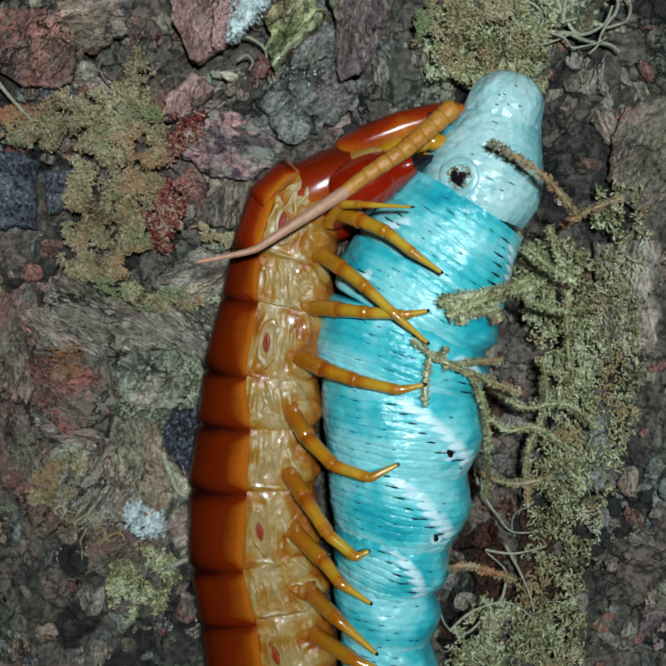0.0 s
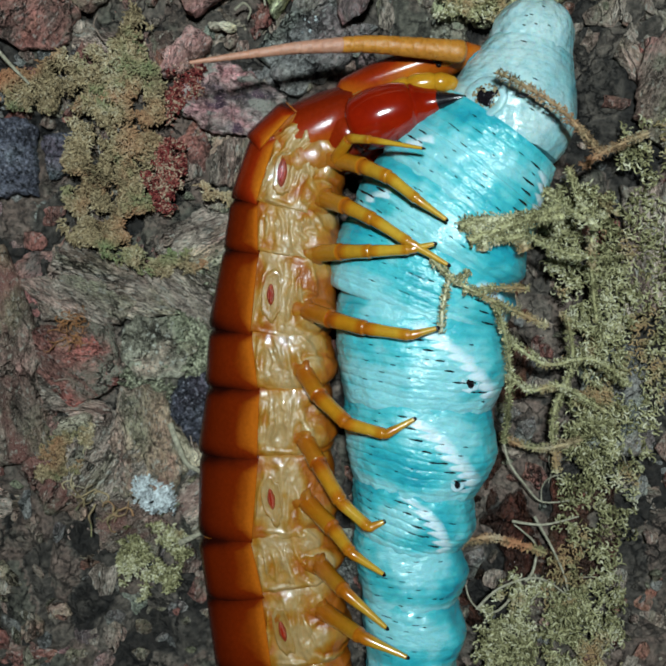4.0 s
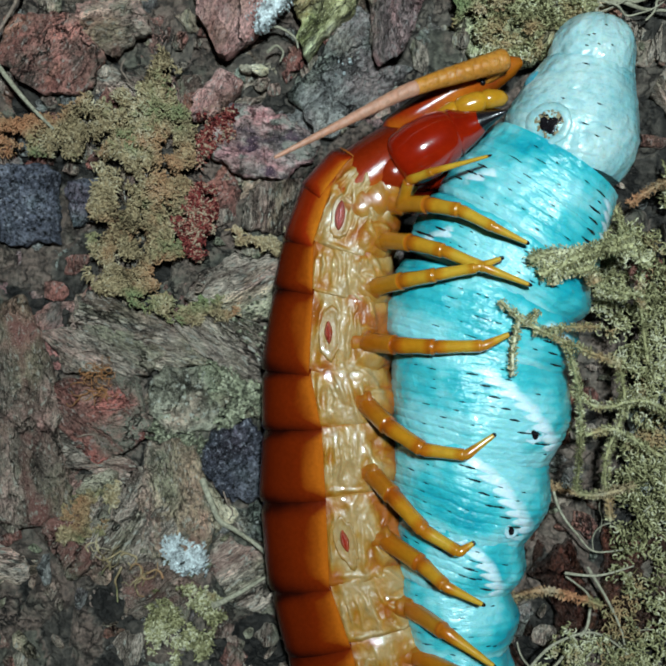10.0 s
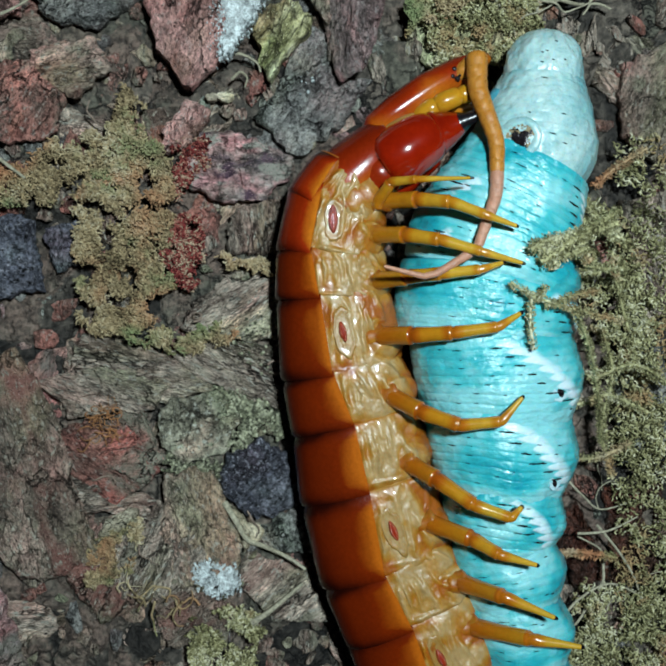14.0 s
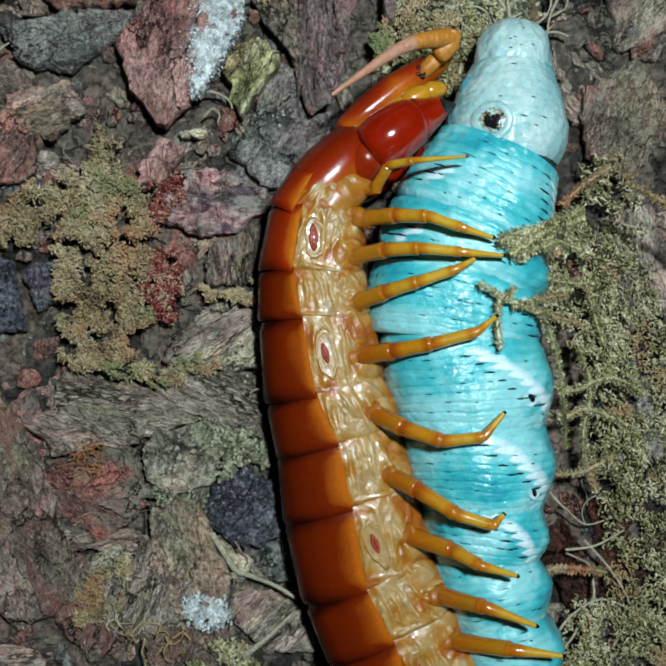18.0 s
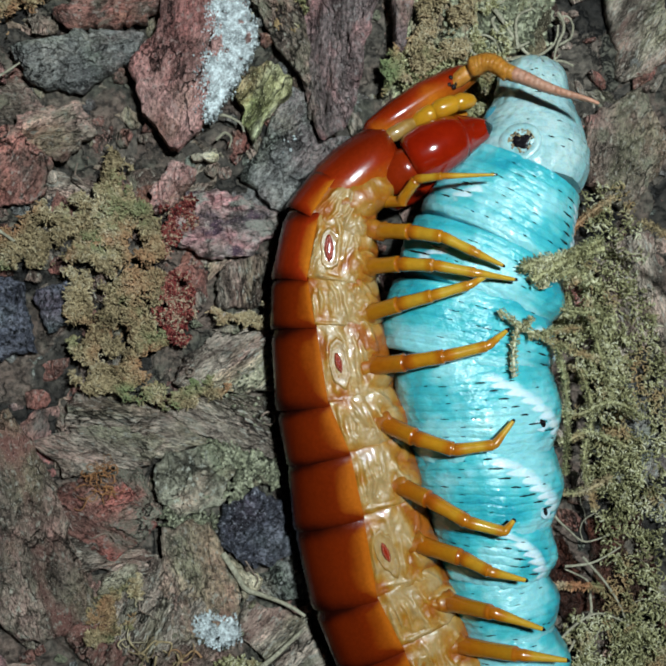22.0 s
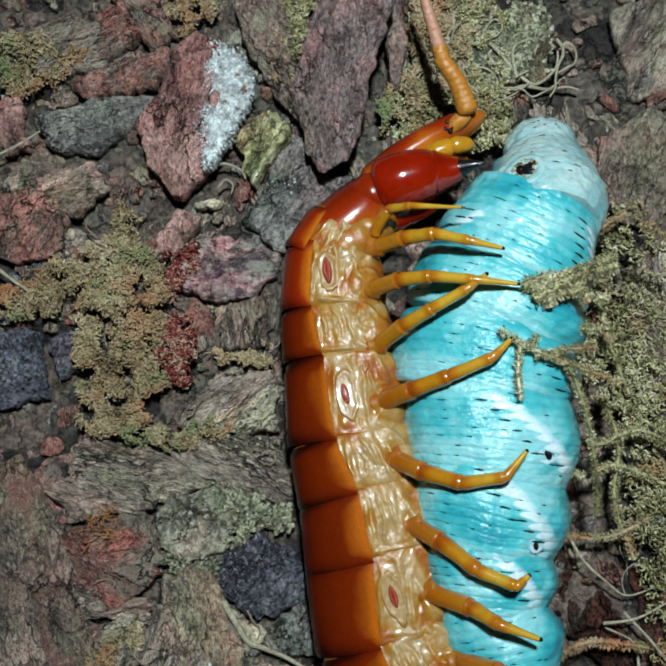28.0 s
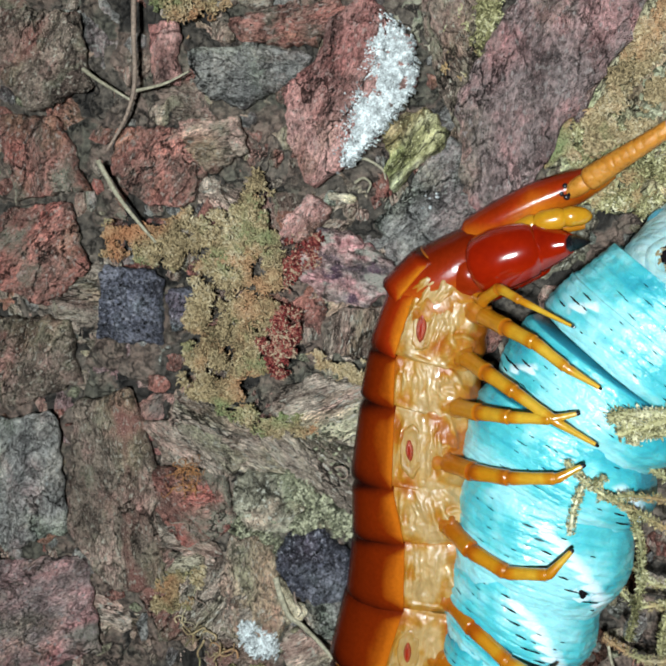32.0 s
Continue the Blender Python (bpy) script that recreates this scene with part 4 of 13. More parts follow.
tangle("pale twisted rootlets in the moss bank", [(22.61, -15.29), (27.57, -11.06), (33.69, -12.8), (37.55, -35.92), (23.52, -40.26), (21.93, -30.99)], 6, -0.8, 8, 0.17, M_ROOT, 41)
tangle("pale curled rootlets in dark litter", [(19.75, 46.66), (32.37, 43.55), (30.98, 34.23), (23.74, 33.62), (19.4, 39.85)], 13, 0.3, 8, 0.22, M_ROOT, 42)
tangle("thin brown rootlets between bark plates", [(-27.56, 45.45), (-4.88, 44.16), (-11.65, -34.77), (-33.68, -32.28)], 12, 0.5, 4, 0.12, M_STEM, 43)
tangle("rust-brown dry grass fibres on bark", [(-31, -8.79), (-27.58, -8.87), (-28.04, -11.55), (-31.03, -12.25)], 34, 0.6, 2.4, 0.075, M_RUST, 44)
tangle("fine dry fibres in the low litter", [(-27.84, -26.94), (-19.83, -31.28), (-15.64, -34.62), (-30.76, -32.91)], 16, 0.4, 4.0, 0.13, M_MOSS, 45)


def strand(name, label, points, r, mat, category):
    v, f = tube(points, [r * (1 - 0.5 * k / (len(points) - 1)) for k in range(len(points))], 7, 5)
    return tagged(new(name, mesh(name, v, f, mat)), label, category)


def curl(label, points, r, mat=M_ROOT):
    strand("rootlet", label, points, r, mat, "rootlet")


curl("pale forked twig lying against a dark chip", [(x, y, z + 0.5 * math.sin(k * 1.7)) for k, ((x, y), z) in enumerate(zip([(-15.93, -20.47), (-14.84, -22.33), (-13.57, -24.96), (-11.9, -25.88), (-9, -27.19), (-6.88, -28.77)], [0.7] * 20))], 0.42)
lump = bark_plate("wood_splinter", "pale splinter of dry wood under a dark chip", [(-16.02, -20.51), (-15.05, -20.76), (-13.41, -23.16), (-11.57, -23.21), (-12.25, -25.27), (-13.95, -26.58), (-14.2, -24.82)], 0.9, 1.2, M_WOOD, 130)
lump["group"], lump["category"] = "", "wood"
lump = bark_plate("bark_lump", "rounded olive-yellow lump of crumbly bark", [(-9.75, 34.73), (-8.36, 36.18), (-5.48, 37.28), (-3.11, 35.33), (-3.79, 33.32), (-6.01, 31.16), (-8.01, 28.49), (-9.13, 30.09)], 1.4, 2.6, M_OLIVE, 60)
lump = bark_plate("bark_chip", "tan chip of dry bark in dark litter", [(-30.04, -21.91), (-27.25, -20.58), (-25.81, -20.87), (-26.23, -23.05), (-28.99, -23.98), (-30.73, -24.53)], 0.7, 1.4, M_WOOD, 30)
bark_plate("bark_chip", "small pale yellow chip of bark between plates", [(-15.9, 26.9), (-14.9, 27.3), (-13.2, 27.1), (-12.5, 26.3), (-14.1, 25.9), (-15.5, 26.2)], 0.4, 1.2, M_WOOD, 20)
curl("thin pale twig across low bark", [(x, y, z + 0.5 * math.sin(k * 1.7)) for k, ((x, y), z) in enumerate(zip([(-13.42, -34.87), (-11.03, -33.25), (-7.28, -30.58)], [0.6] * 20))], 0.42)
curl("thin curled pale rootlet", [(x, y, z + 0.5 * math.sin(k * 1.7)) for k, ((x, y), z) in enumerate(zip([(-12.58, 28.52), (-11.51, 29.16), (-10.8, 28.65), (-11.13, 27.65)], [0.6] * 20))], 0.2)
curl("thin pale rootlet between plates", [(x, y, z + 0.5 * math.sin(k * 1.7)) for k, ((x, y), z) in enumerate(zip([(-13.14, 30.87), (-11.59, 31.28), (-9.63, 30.37), (-9.22, 29.32)], [0.6] * 20))], 0.22)
curl("thin brown stem on reddish bark", [(x, y, z + 0.5 * math.sin(k * 1.7)) for k, ((x, y), z) in enumerate(zip([(-42.16, 46.19), (-41.41, 41.87), (-41.13, 36.46), (-42.17, 32.33), (-43.85, 28.31)], [2.0] * 20))], 0.35, M_STEM)
curl("thin tan stem lying on bark", [(x, y, z + 0.5 * math.sin(k * 1.7)) for k, ((x, y), z) in enumerate(zip([(-48.5, 37.55), (-45.67, 36.29), (-41.34, 34.46)], [1.6] * 20))], 0.3)
curl("thin tan stem by reddish bark", [(x, y, z + 0.5 * math.sin(k * 1.7)) for k, ((x, y), z) in enumerate(zip([(-45.34, 26.85), (-41.95, 23.12), (-39.27, 20.35), (-36.66, 18.12)], [1.6] * 20))], 0.35)
curl("thin tan rootlet lying on bark", [(x, y, z + 0.5 * math.sin(k * 1.7)) for k, ((x, y), z) in enumerate(zip([(-40.89, 35.76), (-36.97, 36.89), (-34.34, 38.61)], [1.6] * 20))], 0.22)
curl("curled pale rootlet in dark litter", [(x, y, z + 0.5 * math.sin(k * 1.7)) for k, ((x, y), z) in enumerate(zip([(21.04, 44.44), (23.19, 40.98), (25.14, 38.15), (27.22, 36.45), (29.71, 37.75), (30.29, 39.91)], [0.6] * 20))], 0.28)
curl("curled pale rootlet in dark litter", [(x, y, z + 0.5 * math.sin(k * 1.7)) for k, ((x, y), z) in enumerate(zip([(25.02, 37.33), (24.97, 40.71), (26.98, 42.1), (29.56, 41.99)], [0.8] * 20))], 0.24)
curl("pale rootlet in the bank", [(x, y, z + 0.5 * math.sin(k * 1.7)) for k, ((x, y), z) in enumerate(zip([(23.44, -17.48), (24.49, -19.94), (26.54, -22.26), (28.76, -24.04), (32.63, -22.96)], [0.2] * 20))], 0.19)
curl("pale rootlet in the bank", [(x, y, z + 0.5 * math.sin(k * 1.7)) for k, ((x, y), z) in enumerate(zip([(27.96, -25.72), (30.37, -29.04), (32.29, -32.43), (33.17, -35.46)], [0.2] * 20))], 0.19)
curl("pale rootlet in the bank", [(x, y, z + 0.5 * math.sin(k * 1.7)) for k, ((x, y), z) in enumerate(zip([(25.54, -26.6), (29.04, -26.35), (32.89, -25.01)], [0.4] * 20))], 0.19)
curl("pale forked rootlet in the bank", [(x, y, z + 0.5 * math.sin(k * 1.7)) for k, ((x, y), z) in enumerate(zip([(22.75, -37.62), (24.96, -34.61), (28.83, -32.96), (31.99, -34.06), (35.33, -36.7)], [0.2] * 20))], 0.19)
curl("pale rootlet above the caterpillar", [(x, y, z + 0.5 * math.sin(k * 1.7)) for k, ((x, y), z) in enumerate(zip([(18.85, 37.86), (20.53, 36.04), (23.48, 35.78), (26.74, 36.76)], [0.5] * 20))], 0.26)


def moss_sprig(label, stems, mat, seed, r=0.4, leaf=0.45):
    """Leafy moss stems: thin cores set all round with small pointed leaves."""
    rnd = random.Random(seed)
    verts, faces = [], []
    for pts in stems:
        v, f = tube(pts, [r * 0.45] * len(pts), 6, 4)
        faces += [tuple(i + len(verts) for i in face) for face in f]
        verts += v
        P = [Vector(p) for p in pts]
        for a, b in zip(P, P[1:]):
            d = (b - a).normalized()
            side = d.cross(Vector((0.1, 0.2, 1))).normalized()
            up = side.cross(d)
            for _ in range(max(6, int((b - a).length * (30 + 60 * r)))):
                g, u = rnd.uniform(0, 6.283), rnd.random()
                o = math.cos(g) * side + math.sin(g) * up
                w = (o * rnd.uniform(0.5, 1.1) - d * rnd.uniform(-0.2, 0.9) + Vector((rnd.gauss(0, 0.2), rnd.gauss(0, 0.2), 0.1))).normalized()
                q, ln = a.lerp(b, u) + o * r * rnd.uniform(0.2, 0.8), leaf * rnd.uniform(0.6, 1.3)
                t = w.cross(o)
                t = t.normalized() if t.length > 0.01 else side
                n, base = t.cross(w), len(verts)
                m, wd = q + w * ln * 0.45 + n * 0.05, ln * 0.24
                verts += [tuple(c) for c in (q, m + t * wd, m + n * wd * 0.5, m - t * wd, m - n * wd * 0.3, q + w * ln)]
                faces += [(base + i, base + 1 + j, base + 1 + (j + 1) % 4) for i in (0, 5) for j in range(4)]
    me = bpy.data.meshes.new("moss_sprig")
    me.from_pydata([tuple(c * MM for c in v) for v in verts], [], faces)
    me.materials.append(mat)
    return tagged(new("moss_sprig", me), label, "moss")


STEMS = [[(17.41, 21.04, 14.0), (20.59, 19.85, 13.8), (24.34, 17.88, 13.2), (28.4, 14.42, 12.0)], [(23.62, 10.93, 8.0), (26.09, 9.34, 8.0), (29.96, 7.43, 8.0)], [(22.26, 6.15, 9.0), (25.62, 4.67, 9.0), (29.83, 4.19, 8.5)], [(27.79, 13.79, 5.0), (30.03, 15.62, 5.0), (34.29, 17.96, 4.0)], [(29.59, 9.72, 4.0), (30.25, 3.6, 3.5), (31.71, -2.65, 3.0)], [(28.57, -2.35, 3.0), (29.67, -7.56, 3.0), (28.41, -13.69, 2.0), (29.79, -20.2, 1.0)], [(19.52, -29.01, 4.0), (23.4, -27.85, 3.5), (29.62, -29.25, 2.0)], [(26.51, 13.66, 4.0), (28.24, 9.97, 4.0), (31.08, 8.78, 3.0)], [(22.2, -8.87, 3.0), (25.26, -10.8, 4.0), (28.51, -9.89, 4.0), (33.23, -11.95, 3.0)], [(22.89, -17.03, 0.0), (27.25, -17.51, 2.0), (31.95, -15.86, 2.0)], [(22.36, -5.38, 4.0), (26.58, -7.66, 5.0), (31.35, -6.46, 5.0), (35.93, -9.02, 4.0)]]
for k, stem in enumerate(STEMS):
    bank_stem = moss_sprig("pale leafy moss stem reaching over the bank", [stem], M_MOSSG if k % 3 else M_MOSS, 60 + k)
    if k == 0:
        loose_stem = bank_stem
clump = moss_sprig("tan clump of moss clinging to the caterpillar", [[(1.14, 0.65, 14.2), (2.96, 2.22, 13.8), (5.72, 3.66, 13), (9.76, 6.27, 12)], [(1.49, 1.26, 14), (4.4, 1.04, 13.4), (7.15, 2.71, 12.5)], [(2.72, -0.24, 13.8), (4.92, 2.37, 13.6), (7.37, 5.2, 12.6), (9.36, 7.46, 11.5)], [(2.49, 2.06, 13.9), (4.61, -0.31, 13.2)], [(5.14, 3.96, 13), (8.13, 1.62, 12)]], M_MOSSG, 81, 0.85, 0.42)
twig = moss_sprig("forked sprig of moss dragged along by the caterpillar", [[(0.09, 2.13, 14.2), (2.07, 0.94, 14), (5.09, 0.08, 13.4), (8.88, -0.71, 12), (13.12, -1.51, 11)], [(2.28, 0.5, 14.2), (2.33, -1.98, 13.8), (2.91, -4.74, 13.6)], [(3.89, -0.25, 13.6), (6.62, 0.92, 12.8), (10.21, 1.74, 11.8)], [(7.24, -0.4, 12.6), (9.62, -4.14, 10.5), (11.35, -8.8, 8.5), (12.55, -15.09, 7)], [(2.81, 0.32, 14), (3.96, 2.03, 13.6)]], M_MOSSG, 82, 0.36, 0.4)


# ---- the centipede ----
centipede = tagged(new("centipede"), "glossy orange-brown centipede lying on its side, clutching a caterpillar", "centipede")
SEG = [7.0, 5.2, 8.4, 5.8, 7.1, 8.8, 6.4, 8.6, 8.6, 8.6, 8.6, 8.6, 8.6, 8.6, 8.6, 8.1, 7.5, 6.9, 6.4, 5.9]
LEFT = [5.0, 5.6, 5.7, 6.2, 6.5, 7.6, 7.9, 8.0, 8.0, 8.0, 8.0, 8.0, 7.9, 7.8, 7.6, 7.4, 7.1, 6.7, 6.2, 5.5, 4.6]
RIGHT = [5.8, 6.7, 7.3, 7.8, 8.0, 8.0, 8.0, 8.0, 8.0, 8.0, 8.0, 7.9, 7.7, 7.4, 7.0, 6.0, 5.7, 5.3, 4.8, 4.2, 3.4]
EDGE = [-1.5, -1.9, -1.0, -0.6, 0.3, 0.0, -0.9, -0.5, -0.6, -0.6, -0.6, -0.6, -0.6, -0.6, -0.5, -0.5, -0.4, -0.4, -0.3, -0.2, 0.0]


def outline(wl, wr, g, grow=1.0):
    """A point of the body's cross-section at the angle g from the legs' side over the top."""
    a, c = (wl + wr) / 2 * grow, (wr - wl) / 2
    x, z = math.cos(g), math.sin(g)
    return c + a * math.copysign(abs(x) ** 0.85, x), 4.9 + 4.6 * grow * math.copysign(abs(z) ** 0.85, z)


def top_z(wl, wr, x, grow=1.0):
    a, c = (wl + wr) / 2 * grow, (wr - wl) / 2
    q = min(0.98, abs((x - c) / a)) ** (1 / 0.85)
    return 4.9 + 4.6 * grow * math.sqrt(max(0, 1 - q * q)) ** 0.85


def pad(cx, cy, w, h, rise, z_at, turn=0.0, square=0.6, rim=False):
    """A low rounded plate lying on a curved surface, plain or with a raised rim."""
    loops, n = [], 24
    plain = ((1.15, -0.3), (1.05, 0.0), (0.95, rise * 0.6), (0.82, rise * 0.95), (0.5, rise * 1.02), (0.1, rise * 0.95))
    edged = ((1.18, -0.3), (1.1, rise * 0.2), (1.03, rise * 0.85), (0.95, rise), (0.86, rise * 0.75), (0.72, rise * 0.35), (0.5, rise * 0.5), (0.1, rise * 0.6))
    for f, up in (edged if rim else plain):
        lp = []
        for j in range(n):
            g = 2 * math.pi * j / n
            ff = f * (1 + (0.3 if rim else 0.07) * noise.noise((cx + 2 * math.cos(g), cy + 2 * math.sin(g), w * 9)))
            x, y = w * ff * math.copysign(abs(math.cos(g)) ** square, math.cos(g)), h * ff * math.copysign(abs(math.sin(g)) ** square, math.sin(g))
            x, y = cx + x * math.cos(turn) - y * math.sin(turn), cy + x * math.sin(turn) + y * math.cos(turn)
            lp.append((x, y, z_at(x) + up))
        loops.append(lp)
    return loft(loops)


def bump_line(d, w):
    return math.exp(-(d / w) ** 2)


# folds of a flank: (distance from the back plate's edge in mm, share of the segment's length) along each fold, its height and width
FOLDS = [
    ([(0.9, 0.2), (0.4, 0.45), (0.25, 0.85)], 0.3, 0.24),
    ([(0.3, 0.92), (2.4, 0.94), (4.4, 0.97)], 0.2, 0.22),
    ([(2.3, 0.1), (2.9, 0.32), (3.1, 0.7)], 0.24, 0.26),
    ([(3.7, 0.22), (3.5, 0.55), (3.9, 0.88)], 0.22, 0.22),
    ([(4.4, 0.34), (4.7, 0.56), (5.4, 0.7)], 0.3, 0.24),
    ([(4.9, 0.5), (5.8, 0.46), (6.9, 0.5)], 0.2, 0.24),
    ([(5.3, 0.02), (6.2, 0.2), (6.6, 0.42)], 0.24, 0.3),
    ([(4.6, 0.86), (5.6, 0.95), (6.6, 0.9)], 0.2, 0.26),
]
FOLDS_PLAIN = [([(1.2, 0.18), (1.25, 0.5), (1.0, 0.78)], 0.26, 0.2), ([(1.9, 0.3), (2.0, 0.55), (1.8, 0.8)], 0.22, 0.2)]


def fold_lines(length, seed, slit):
    """The folds of one flank, each with its own wobble, as short pieces with a height and a width."""
    rnd = random.Random(seed * 7 + 3)
    pieces = []
    extra = [([(a, u), (a + rnd.uniform(-0.4, 0.5), u + rnd.uniform(0.08, 0.2))], rnd.uniform(0.1, 0.2), rnd.uniform(0.15, 0.22)) for a, u in ((rnd.uniform(0.8, 6.4), rnd.uniform(0.1, 0.8)) for _ in range(12))]
    for pts, high, wide in FOLDS + ([] if slit else FOLDS_PLAIN) + extra:
        shift_a, shift_u, high = rnd.uniform(-0.25, 0.25), rnd.uniform(-0.06, 0.06), high * rnd.uniform(0.6, 1.25)
        q = [(a + shift_a + rnd.uniform(-0.15, 0.15), length * 0.56 * (1 - 2 * (u + shift_u))) for a, u in pts]
        n = len(q) - 1
        pieces += [(q[m][0], q[m][1], q[m + 1][0] - q[m][0], q[m + 1][1] - q[m][1], high, wide, m == 0, m == n - 1) for m in range(n)]
    return pieces


def flank_fold(x, y, u, half, seed, legs_at, lines):
    """Height of the wet folds on the flank; x runs from the back plate's edge to the legs."""
    wx = x + 0.22 * noise.noise((x * 0.8, y * 0.7, seed * 3.3)) + 0.1 * noise.noise((x * 2.2, y * 2.0, seed))
    h = 0.0
    for ax, ay, dx, dy, high, wide, first, last in lines:
        px, py = wx - ax, y - ay
        if -1 < px - min(0, dx) and px - max(0, dx) < 1 and py - min(0, dy) > -1 and py - max(0, dy) < 1:
            m = (px * dx + py * dy) / (dx * dx + dy * dy)
            taper = 1.0
            if first and m < 0.5:
                taper = max(0.0, 0.25 + 1.5 * m)
            if last and m > 0.5:
                taper *= max(0.0, 0.25 + 1.5 * (1 - m))
            m = min(1, max(0, m))
            h = max(h, high * min(1, taper) * bump_line(math.hypot(px - m * dx, py - m * dy), wide))
    h -= 0.25 * bump_line((abs(2 * u - 1) - 1) * half, 0.3)
    r = math.hypot((x - legs_at[0]) * 0.8, y - legs_at[1])
    h += 0.5 * bump_line(r, 1.5) - 0.16 * bump_line(r - 1.9, 0.3)
    h += 0.3 * (0.2 - abs(noise.noise((x * 0.4, y * 0.3, seed * 5.3))))
    return h + 0.16 * noise.noise((x * 0.8, y * 0.6, seed * 2.1)) + 0.06 * noise.noise((x * 1.8, y * 1.3, seed * 4.7)) + 0.03 * noise.noise((x * 3.4, y * 3.0, seed))


def body_segment(k, length, w0, w1, r0, r1, e0, e1, red, slit, seed):
    near = k < 13 or k == 20
    loops, tone, ny = [], [], int(length * (8.5 if near else 4))
    ring = [radians(g) for g in list(np.arange(-24, 118, 0.9 if near else 2.0)) + list(np.arange(118, 336, 12))]
    leg_at = (r0 + r1) / 2 - (e0 + e1) / 2 - 1.6, -0.2 * length
    lines = fold_lines(length, seed, slit)
    for s in range(ny + 1):
        u = s / ny
        y, wl, wr, ed = length * (0.5 - u) * 1.12, w0 + (w1 - w0) * u, r0 + (r1 - r0) * u, e0 + (e1 - e0) * u
        lp = []
        for g in ring:
            x, z = outline(wl, wr, g, 0.965 - 0.04 * abs(2 * u - 1) ** 4)
            on = min(1, max(0, (x - ed + 0.4) / 0.6)) if math.sin(g) > -0.4 else 0
            arc = (x - ed) + 0.6 * max(0, x - wr + 1.2)
            fold = on * flank_fold(arc, y, u, length * 0.56, seed, leg_at, lines) if on else 0
            scallop = 0.0
            if on:
                scallop = max(0, math.cos(g)) ** 3 * (0.45 * bump_line(y - leg_at[1], 1.6) - 0.35 * bump_line((abs(2 * u - 1) - 1) * length * 0.56, 0.9))
            lp.append((x + (fold + scallop) * math.cos(g), y, z + fold * math.sin(g)))
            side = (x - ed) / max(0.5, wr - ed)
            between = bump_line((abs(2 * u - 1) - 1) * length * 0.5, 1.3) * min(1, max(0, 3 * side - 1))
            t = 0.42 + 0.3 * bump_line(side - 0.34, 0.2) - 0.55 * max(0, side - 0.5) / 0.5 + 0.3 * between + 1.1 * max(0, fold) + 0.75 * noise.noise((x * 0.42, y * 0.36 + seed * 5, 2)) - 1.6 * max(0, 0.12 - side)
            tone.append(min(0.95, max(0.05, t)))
        loops.append(lp)
    v, f = loft(loops)
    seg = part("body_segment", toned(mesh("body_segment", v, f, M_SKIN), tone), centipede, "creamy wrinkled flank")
    # back plate, its front edge tucked under the plate before it
    loops, tone = [], []
    for s in range(21):
        u = s / 20
        y, wl, wr, ed = length * (0.5 - u) * 1.1 - 0.02 * length, w0 + (w1 - w0) * u, r0 + (r1 - r0) * u, e0 + (e1 - e0) * u
        a, c = (wl + wr) / 2, (wr - wl) / 2
        g0 = math.acos(max(-1, min(1, math.copysign(abs((ed - c) / a) ** (1 / 0.85), ed - c))))
        grow = 1.012 + 0.018 * u - 0.07 * max(0, 1 - u / 0.16) ** 1.5 - 0.025 * max(0, (u - 0.95) / 0.05) ** 2
        out, inn, to = [], [], []
        for j in range(25):
            q = j / 24
            g = g0 + (radians(238) - g0) * q
            x, z = outline(wl, wr, g, grow)
            out.append((x, y, z))
            x, z = outline(wl, wr, g, grow - 0.03)
            inn.append((x, y, z))
            # amber edge; the outer side's shade is painted into the tone, both ends darkened
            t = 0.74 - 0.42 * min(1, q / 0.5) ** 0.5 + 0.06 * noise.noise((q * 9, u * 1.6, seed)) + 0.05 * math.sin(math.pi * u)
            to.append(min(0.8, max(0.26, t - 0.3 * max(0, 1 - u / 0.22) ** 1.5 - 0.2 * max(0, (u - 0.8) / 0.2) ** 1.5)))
        loops.append(out + inn[::-1])
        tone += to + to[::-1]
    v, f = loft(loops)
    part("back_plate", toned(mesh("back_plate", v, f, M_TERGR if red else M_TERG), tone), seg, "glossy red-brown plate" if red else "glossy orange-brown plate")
    wl, wr, ed = (w0 + w1) / 2, (r0 + r1) / 2, (e0 + e1) / 2
    zt = lambda x: top_z(wl, wr, x, 0.965)
    # flank plates and the breathing slit
    if slit:
        rnd = random.Random(seed)
        v, f = pad(ed + 1.85 + rnd.uniform(-0.1, 0.1), -0.15, 0.95 * rnd.uniform(0.9, 1.1), length * 0.3, 0.14, zt, rnd.uniform(0.0, 0.2), 0.85, True)
        part("flank_plate", mesh("flank_plate", v, f, M_SCLER), seg, "pale glossy plate round the slit")
    if slit:
        big = 1.3 if k == 0 else 1.0
        v, f = pad(ed + 1.8, -0.1, 0.4 * big, 1.1 * big, 0.2, lambda x: zt(x) + 0.16, 0.14, 1.25)
        part("breathing_slit", mesh("breathing_slit", v, f, M_SLIT), seg, "dark red slit")
        v, f = pad(ed + 1.8, -0.1, 0.11, 0.8 * big, 0.08, lambda x: zt(x) + 0.33, 0.14, 1.1)
        part("slit_lip", mesh("slit_lip", v, f, M_FANG), seg)
    return seg


segments = []
for k, length in enumerate(SEG):
    segments.append(body_segment(k, length, LEFT[k], LEFT[k + 1], RIGHT[k], RIGHT[k + 1], EDGE[k], EDGE[k + 1], k == 0, k in (0, 2, 5, 7, 9, 11, 13), k))
neck = body_segment(20, 5.0, 4.4, 4.8, 4.9, 5.6, -1.8, -1.8, True, False, 31)
neck["label"] = "short red-brown neck ring"

